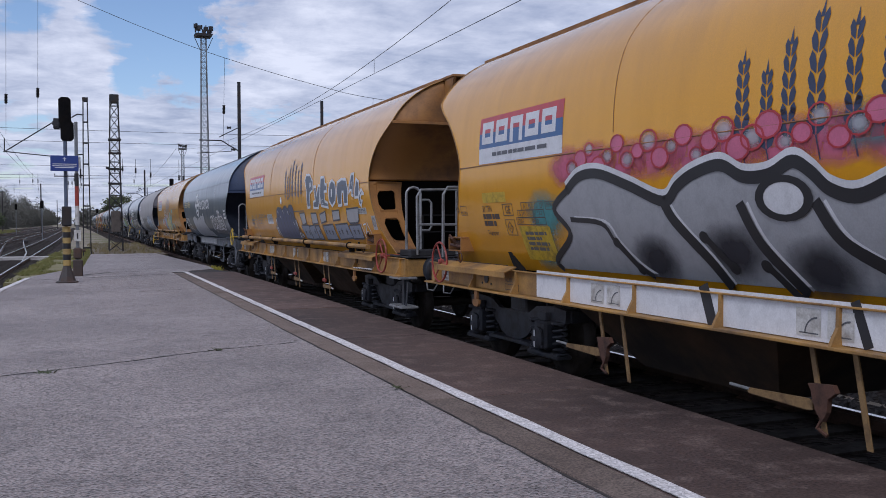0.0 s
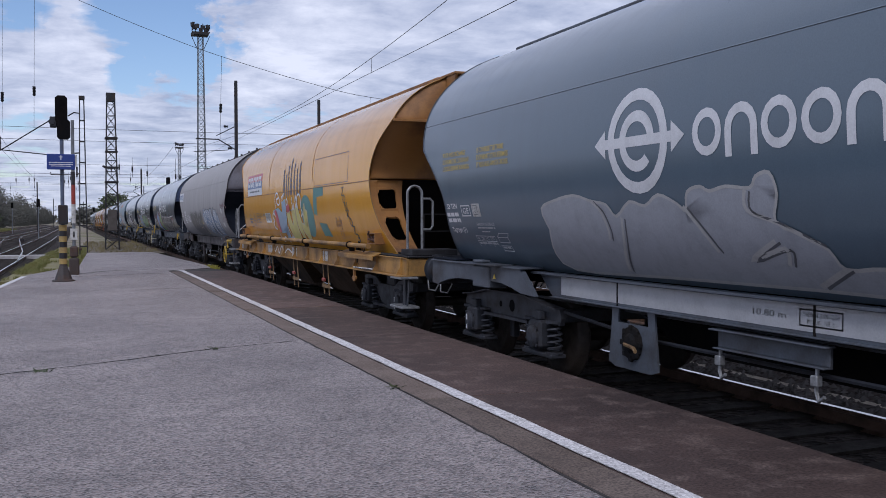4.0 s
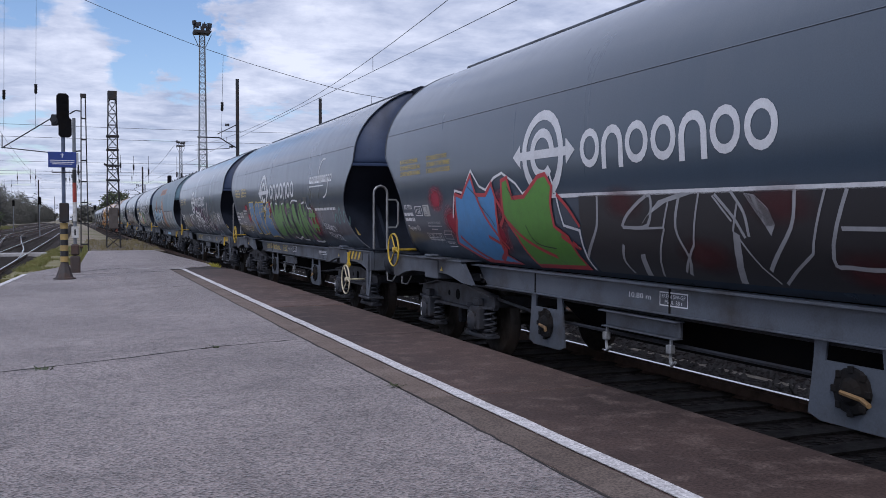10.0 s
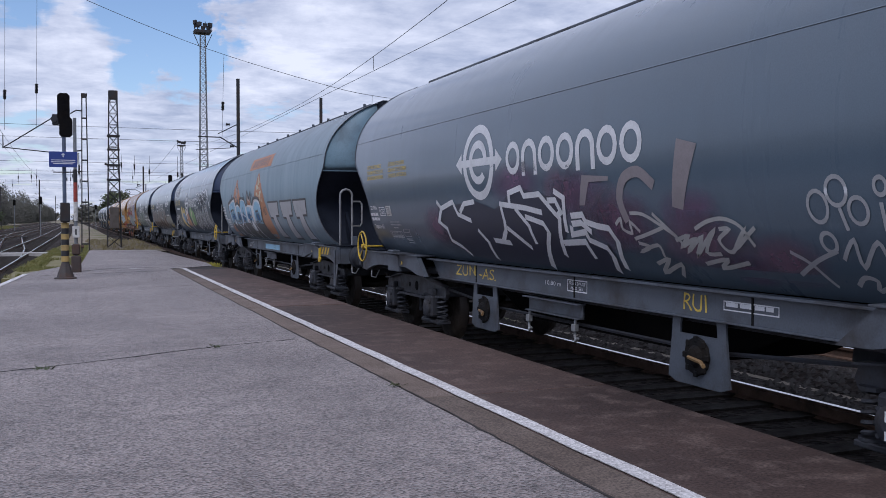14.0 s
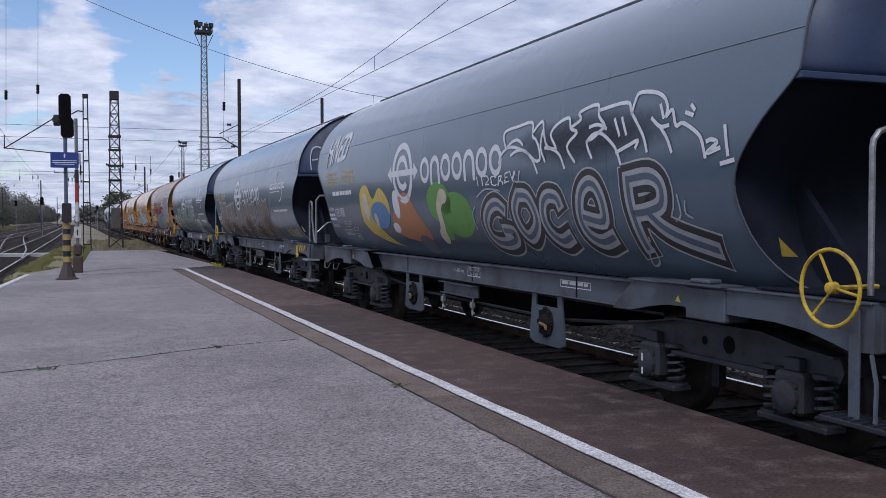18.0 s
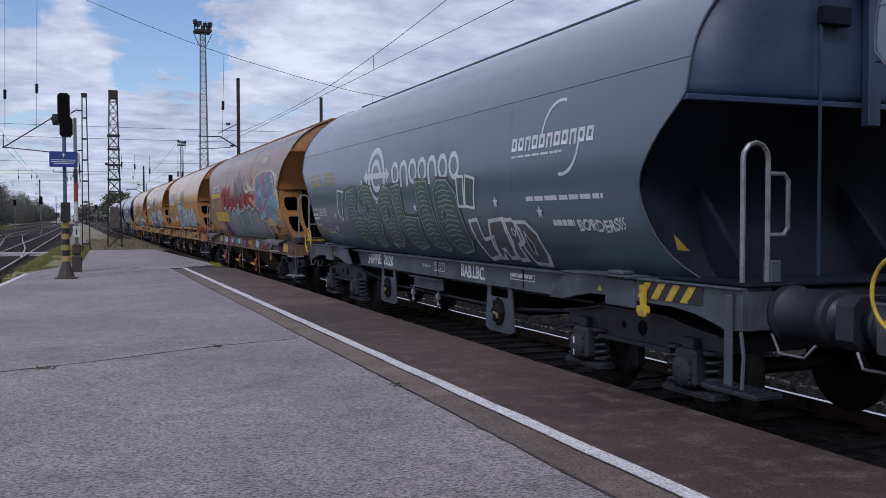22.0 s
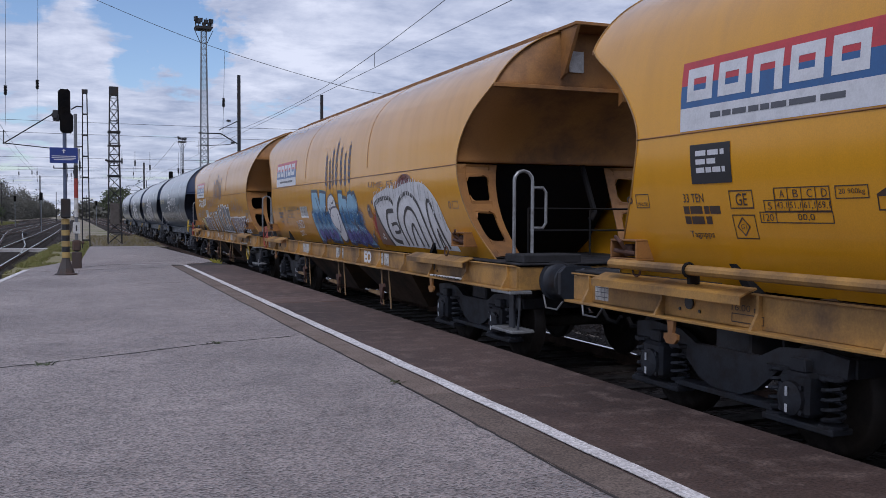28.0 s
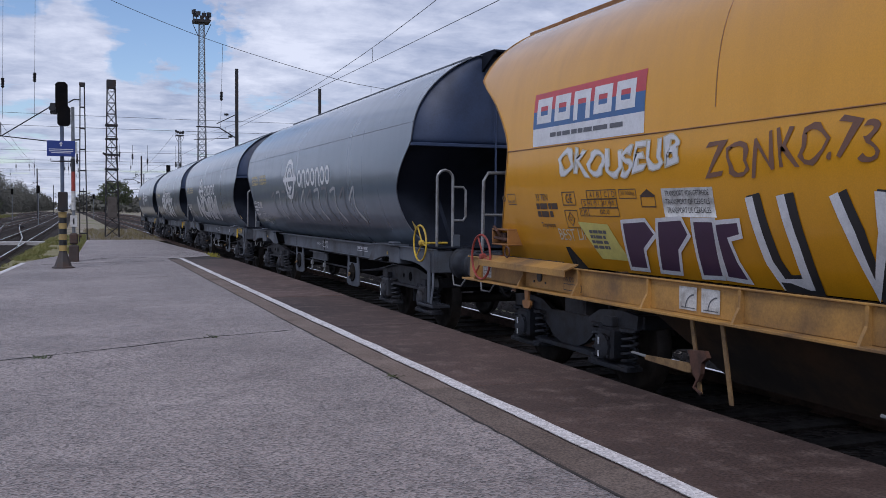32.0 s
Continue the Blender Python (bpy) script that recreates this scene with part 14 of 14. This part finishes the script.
def wagon_p():
    w, b, s, sh = MADE["P"]
    yellow_marks(b, s, sh)
    piece(b, sh, "OKOUSEUB", (3.3, 5.3, 2.14, 2.38), PAINT_WHITE, PAINT_CREAM, None, 0.1, 0.03, 0.02, 0.03, 1, "white sprayed capital letters")
    tag(b, sh, "ZONKO.73", (5.65, 7.3, 2.08, 2.36), PAINT_BROWN, 0.15, 0.03, 0.04, 0.005, 1)
    tag(b, sh, "BEST LIFE", (3.05, 3.7, 1.5, 1.62), PAINT_CREAM, 0.05, 0.01)
    paint(b, sh, "yellow_panel", [[(3.5, 1.7), (4.05, 1.68), (4.25, 1.34), (3.75, 1.34)]], PAINT_LEMON, 1, "greenish yellow panel with small text")
    paint(b, sh, "panel_text", bars(3.68, 4.0, 1.42, 1.62, 4, 3), PAINT_DARKGREY, 2)
    letter(b, sh, [(10.87, 1.73), (11.10, 1.74), (11.11, 1.52), (11.28, 1.54), (11.31, 1.74), (11.51, 1.74), (11.50, 1.28), (11.29, 1.26), (11.26, 1.43), (11.09, 1.41), (11.09, 1.27), (10.90, 1.27)], PAINT_PURPLE, PAINT_WHITE, 0.032, 1, "dark purple block letter with a white edge")
    letter(b, sh, [(11.54, 1.74), (11.91, 1.75), (11.92, 1.66), (11.80, 1.63), (11.83, 1.38), (11.99, 1.33), (11.97, 1.27), (11.48, 1.26), (11.49, 1.33), (11.66, 1.37), (11.68, 1.63), (11.56, 1.65)], PAINT_PURPLE, PAINT_WHITE, 0.032, 1, "dark purple block letter with a white edge")
    letter(b, sh, [(11.96, 1.75), (12.26, 1.74), (12.38, 1.65), (12.39, 1.55), (12.25, 1.50), (12.24, 1.27), (12.05, 1.26)], PAINT_PURPLE, PAINT_WHITE, 0.032, 1, "dark purple block letter with a white edge")
    letter(b, sh, [(12.40, 1.74), (12.73, 1.74), (12.83, 1.63), (12.78, 1.52), (12.60, 1.46), (12.62, 1.30), (12.36, 1.28)], PAINT_PURPLE, PAINT_WHITE, 0.032, 1, "dark purple block letter with a white edge")
    letter(b, sh, [(12.83, 1.75), (13.19, 1.75), (13.22, 1.66), (13.12, 1.65), (13.17, 1.40), (13.28, 1.36), (13.25, 1.31), (12.81, 1.31), (12.83, 1.38), (12.94, 1.41), (12.96, 1.65), (12.84, 1.66)], PAINT_PURPLE, PAINT_WHITE, 0.032, 1, "dark purple block letter with a white edge")
    letter(b, sh, [(13.24, 1.76), (13.58, 1.78), (13.59, 1.65), (13.47, 1.65), (13.47, 1.56), (13.57, 1.57), (13.58, 1.48), (13.48, 1.46), (13.50, 1.37), (13.66, 1.39), (13.66, 1.31), (13.27, 1.29)], PAINT_PURPLE, PAINT_WHITE, 0.032, 1, "dark purple block letter with a white edge")
    letter(b, sh, [(12.13, 1.65), (12.21, 1.63), (12.21, 1.58), (12.15, 1.59)], PAINT_OCHRE, PAINT_WHITE, 0.015, 4)
    letter(b, sh, [(12.58, 1.65), (12.66, 1.63), (12.65, 1.58), (12.58, 1.58)], PAINT_OCHRE, PAINT_WHITE, 0.015, 4)
    letter(b, sh, [(4.31, 1.71), (4.69, 1.73), (4.80, 1.60), (4.56, 1.46), (4.50, 1.27), (4.21, 1.27)], PAINT_PURPLE, PAINT_WHITE, 0.024, 1, "purple graffiti letter with a white edge")
    letter(b, sh, [(4.87, 1.73), (5.22, 1.75), (5.28, 1.61), (5.08, 1.47), (4.99, 1.27), (4.69, 1.27)], PAINT_PURPLE, PAINT_WHITE, 0.024, 1, "purple graffiti letter with a white edge")
    letter(b, sh, [(5.36, 1.74), (5.64, 1.74), (5.55, 1.27), (5.27, 1.26)], PAINT_PURPLE, PAINT_WHITE, 0.024, 1, "purple graffiti letter with a white edge")
    letter(b, sh, [(5.63, 1.72), (5.93, 1.74), (5.92, 1.62), (5.77, 1.59), (5.80, 1.41), (5.86, 1.26), (5.59, 1.27)], PAINT_PURPLE, PAINT_WHITE, 0.024, 1, "purple graffiti letter with a white edge")
    scrawl(b, sh, [(6.14, 1.89), (6.21, 1.43), (6.29, 1.27), (6.53, 1.29), (6.52, 1.54), (6.48, 1.89)], 0.15, PAINT_BLACK, 1, False)
    scrawl(b, sh, [(6.09, 1.89), (6.15, 1.43), (6.23, 1.27), (6.48, 1.29), (6.47, 1.55), (6.42, 1.90)], 0.085, PAINT_WHITE, 2, False)
    scrawl(b, sh, [(6.97, 1.89), (7.05, 1.67), (7.14, 1.29), (7.32, 1.67), (7.34, 1.90)], 0.15, PAINT_BLACK, 1, False)
    scrawl(b, sh, [(6.92, 1.90), (7.00, 1.67), (7.09, 1.29), (7.27, 1.67), (7.29, 1.91)], 0.085, PAINT_WHITE, 2, False)
    scrawl(b, sh, [(7.56, 1.88), (7.83, 1.89), (7.86, 1.68), (7.86, 1.27), (7.67, 1.27), (7.64, 1.57), (7.56, 1.88)], 0.15, PAINT_BLACK, 1, False)
    scrawl(b, sh, [(7.52, 1.88), (7.79, 1.90), (7.82, 1.68), (7.82, 1.27), (7.62, 1.26), (7.60, 1.58), (7.52, 1.88)], 0.085, PAINT_WHITE, 2, False)
    letter(b, sh, [(8.14, 1.97), (8.39, 2.02), (8.39, 2.13), (8.62, 2.12), (8.60, 1.94), (8.44, 1.79), (8.56, 1.76), (8.71, 1.65), (8.62, 1.58), (8.64, 1.34), (8.72, 1.27), (8.18, 1.27), (8.19, 1.55)], PAINT_MIDNIGHT, PAINT_WHITE, 0.032, 1, "heavy dark navy graffiti letter with a white edge")
    letter(b, sh, [(8.66, 1.94), (8.82, 1.98), (9.01, 2.00), (9.03, 2.15), (9.25, 2.16), (9.20, 1.83), (9.03, 1.80), (9.12, 1.71), (9.09, 1.54), (9.12, 1.41), (9.34, 1.48), (9.32, 1.27), (8.79, 1.27), (8.73, 1.61)], PAINT_MIDNIGHT, PAINT_WHITE, 0.032, 1, "heavy dark navy graffiti letter with a white edge")
    letter(b, sh, [(9.38, 2.15), (9.62, 2.16), (9.61, 2.09), (9.75, 2.10), (9.86, 2.00), (10.03, 1.92), (9.95, 1.79), (10.06, 1.78), (10.03, 1.27), (9.77, 1.26), (9.73, 1.64), (9.69, 1.72), (9.65, 1.27), (9.34, 1.26), (9.42, 1.63)], PAINT_MIDNIGHT, PAINT_WHITE, 0.032, 1, "heavy dark navy graffiti letter with a white edge")
    letter(b, sh, [(9.94, 2.12), (10.20, 2.13), (10.18, 2.05), (10.56, 2.06), (10.61, 2.14), (10.73, 2.14), (10.67, 1.78), (10.72, 1.70), (10.53, 1.66), (10.53, 1.26), (9.64, 1.27), (9.73, 1.53), (9.71, 1.71), (9.86, 2.00)], PAINT_MIDNIGHT, PAINT_WHITE, 0.032, 1, "heavy dark navy graffiti letter with a white edge")
    letter(b, sh, [(10.06, 1.73), (10.21, 1.77), (10.28, 1.48), (9.98, 1.47)], PAINT_OCHRE, PAINT_WHITE, 0.02, 4)
    letter(b, sh, [(8.67, 1.68), (8.77, 1.66), (8.86, 1.53), (8.79, 1.46)], PAINT_OCHRE, None, 0, 3)
    letter(b, sh, [(9.17, 1.74), (9.25, 1.69), (9.26, 1.54), (9.16, 1.49), (9.16, 1.62)], PAINT_OCHRE, None, 0, 3)
    letter(b, sh, [(9.71, 1.87), (9.81, 1.86), (9.83, 1.82), (9.72, 1.77)], PAINT_OCHRE, None, 0, 3)
    scrawl(b, sh, [(8.43, 2.07), (8.44, 2.05)], 0.022, PAINT_WHITE, 4)
    scrawl(b, sh, [(8.51, 2.07), (8.51, 2.05)], 0.022, PAINT_WHITE, 4)
    scrawl(b, sh, [(8.57, 2.07), (8.58, 2.06)], 0.022, PAINT_WHITE, 4)
    scrawl(b, sh, [(9.08, 2.10), (9.08, 2.09)], 0.022, PAINT_WHITE, 4)
    scrawl(b, sh, [(9.15, 2.10), (9.15, 2.09)], 0.022, PAINT_WHITE, 4)
    scrawl(b, sh, [(9.41, 2.10), (9.42, 2.09)], 0.022, PAINT_WHITE, 4)
    scrawl(b, sh, [(9.49, 2.11), (9.50, 2.09)], 0.022, PAINT_WHITE, 4)
    scrawl(b, sh, [(9.57, 2.11), (9.57, 2.09)], 0.022, PAINT_WHITE, 4)
    scrawl(b, sh, [(8.42, 1.91), (8.50, 1.91)], 0.022, PAINT_WHITE, 4)
    scrawl(b, sh, [(9.12, 1.92), (9.19, 1.91)], 0.022, PAINT_WHITE, 4)
    scrawl(b, sh, [(8.43, 1.58), (8.41, 1.46)], 0.022, PAINT_WHITE, 4)
    scrawl(b, sh, [(9.03, 1.58), (9.09, 1.57)], 0.022, PAINT_WHITE, 4)
    scrawl(b, sh, [(9.51, 1.49), (9.63, 1.49)], 0.022, PAINT_WHITE, 4)
    scrawl(b, sh, [(9.16, 1.37), (9.23, 1.36)], 0.022, PAINT_WHITE, 4)
    scrawl(b, sh, [(11.24, 2.27), (11.18, 2.17), (11.22, 2.00), (11.27, 1.92)], 0.03, PAINT_BROWN, 1)
    scrawl(b, sh, [(11.28, 1.95), (11.39, 2.21), (11.52, 2.23), (11.53, 2.16), (11.40, 2.10), (11.56, 1.97), (11.64, 2.07), (11.71, 1.97), (11.78, 2.20), (11.77, 1.97), (11.91, 2.19), (11.86, 1.96), (11.97, 2.09), (11.99, 2.01), (11.92, 1.91)], 0.03, PAINT_BROWN, 1)
    scrawl(b, sh, [(12.04, 2.36), (12.14, 2.18), (12.04, 2.01), (11.90, 1.89)], 0.03, PAINT_BROWN, 1)
    scrawl(b, sh, [(12.34, 2.34), (12.25, 2.22), (12.26, 2.03), (12.30, 1.89)], 0.03, PAINT_BROWN, 1)
    scrawl(b, sh, [(12.44, 2.03), (12.49, 2.24), (12.61, 2.28), (12.68, 2.20), (12.52, 2.14)], 0.03, PAINT_BROWN, 1)
    scrawl(b, sh, [(12.67, 2.11), (12.71, 2.04), (12.82, 2.11), (12.77, 1.95), (12.62, 1.88), (12.56, 1.93), (12.72, 2.00)], 0.03, PAINT_BROWN, 1)
    scrawl(b, sh, [(12.90, 2.19), (12.89, 1.99), (13.01, 1.97), (12.99, 2.07), (13.06, 2.01), (13.18, 2.09), (13.19, 1.99), (13.10, 1.95)], 0.03, PAINT_BROWN, 1)
    scrawl(b, sh, [(13.33, 2.13), (13.35, 2.01), (13.22, 1.88)], 0.03, PAINT_BROWN, 1)
    paint(b, sh, "graffiti_line", annulus(11.35, 1.9, 0.06, 0.05, 14, squash=2.2) + annulus(12.5, 1.9, 0.07, 0.055, 14, squash=1.6), PAINT_BROWN, 0)
    yw = -(sh.length / 2 - 1.55)
    bm = B()
    tube(bm, circle((-1.46, yw, 0.74), 0.19, 28), 0.013, 6, closed=True)
    wheel = part("hand_wheel", bm, BRIGHT_YELLOW, w, "thin yellow rim of a low hand wheel")
    bm = B()
    prism(bm, [(yw + 0.16, 0.78), (yw + 0.16, 0.86), (yw - 0.17, 0.74), (yw - 0.17, 0.66)], -1.455, -1.445)
    rod(bm, (-1.47, yw, 0.76), (-1.1, yw, 0.76), 0.03, 8)
    part("wheel_spoke", bm, GREY_STEEL, wheel, "flat grey spoke bar")
    tag(s, sh, "10.96 m", (13.55, 13.80, 1.085, 1.13), PAINT_DARKGREY, 0, 0, flat=-1.39)
    paint(s, sh, "paper_label", rect(14.37, 14.50, 1.11, 1.17), WHITE_SHEET, 0, "small white label", -1.39)
    paint(s, sh, "paper_label", rect(14.45, 14.51, 1.01, 1.085), WHITE_SHEET, 0, "small white label", -1.39)
    tag(b, sh, "#", (13.70, 13.95, 1.55, 1.73), PAINT_WHITE, 0.1, 0.01)
    tag(s, sh, "POZ..", (8.78, 9.15, 1.02, 1.14), PAINT_WHITE, 0.05, 0.01, flat=-1.39)
    tag(s, sh, "OLE..", (9.48, 10.0, 1.0, 1.15), PAINT_WHITE, 0.05, 0.01, flat=-1.39)
    end_marks(b, sh)
    tag(s, sh, "10,96 m", (13.55, 13.74, 1.061, 1.137), PAINT_STENCIL, 0, 0, flat=-1.39)
    paint(s, sh, "round_mark", disc(13.29, 1.094, 0.045, 0.05, 16), PAINT_DARKGREY, 1, "", -1.39)
    paint(s, sh, "diagram_label", rect(14.27, 14.40, 1.102, 1.170), WHITE_SHEET, 2, "white load diagram sticker", -1.39)
    paint(s, sh, "diagram_label", rect(14.35, 14.41, 0.997, 1.082), WHITE_SHEET, 2, "white load diagram sticker", -1.39)


def wagon_rest():
    for key, e in (("Q", 6.35), ("R", 6.25), ("S", 6.25), ("T", 6.25)):
        w, b, s, sh = MADE[key]
        slate_marks(b, s, sh, e)
    w, b, s, sh = MADE["Q"]
    for k in range(12):
        e = 4.2 + 0.62 * k
        paint(b, sh, "graffiti_line", stroke(curve_pts([(e, 2.1 + 0.12 * math.sin(k)), (e + 0.35, 2.2), (e + 0.3, 1.85), (e + 0.7, 1.6)], 4), 0.06), PAINT_SILVER if k % 2 else PAINT_DARKGREY, 1)
    w, b, s, sh = MADE["S"]
    piece(b, sh, "FROST", (5.2, 10.5, 1.5, 2.35), PAINT_WHITE, PAINT_SILVER, None, 0.2, 0.06, 0.0, 0.03, 1, "white sprayed scrawl")
    w, b, s, sh = MADE["R"]
    piece(b, sh, "NORM", (5.0, 10.0, 1.5, 2.2), PAINT_SILVER, PAINT_WHITE, None, 0.2, 0.06, 0.0, 0.03, 1, "faint silver graffiti letters")


for make in (wagon_a, wagon_b, wagon_c, wagon_d, wagon_e, wagon_f, wagon_g, wagon_h, wagon_i, wagon_j, wagon_k, wagon_l, wagon_m, wagon_n, wagon_o, wagon_p, wagon_rest):
    make()


def motions():
    """The train rolls towards and past the camera."""
    for w, y in TRAIN:
        walk(w, [(t, pose(TRACK_X, y - travelled(t), RAIL_Z)) for t in range(0, 33)])


motions()
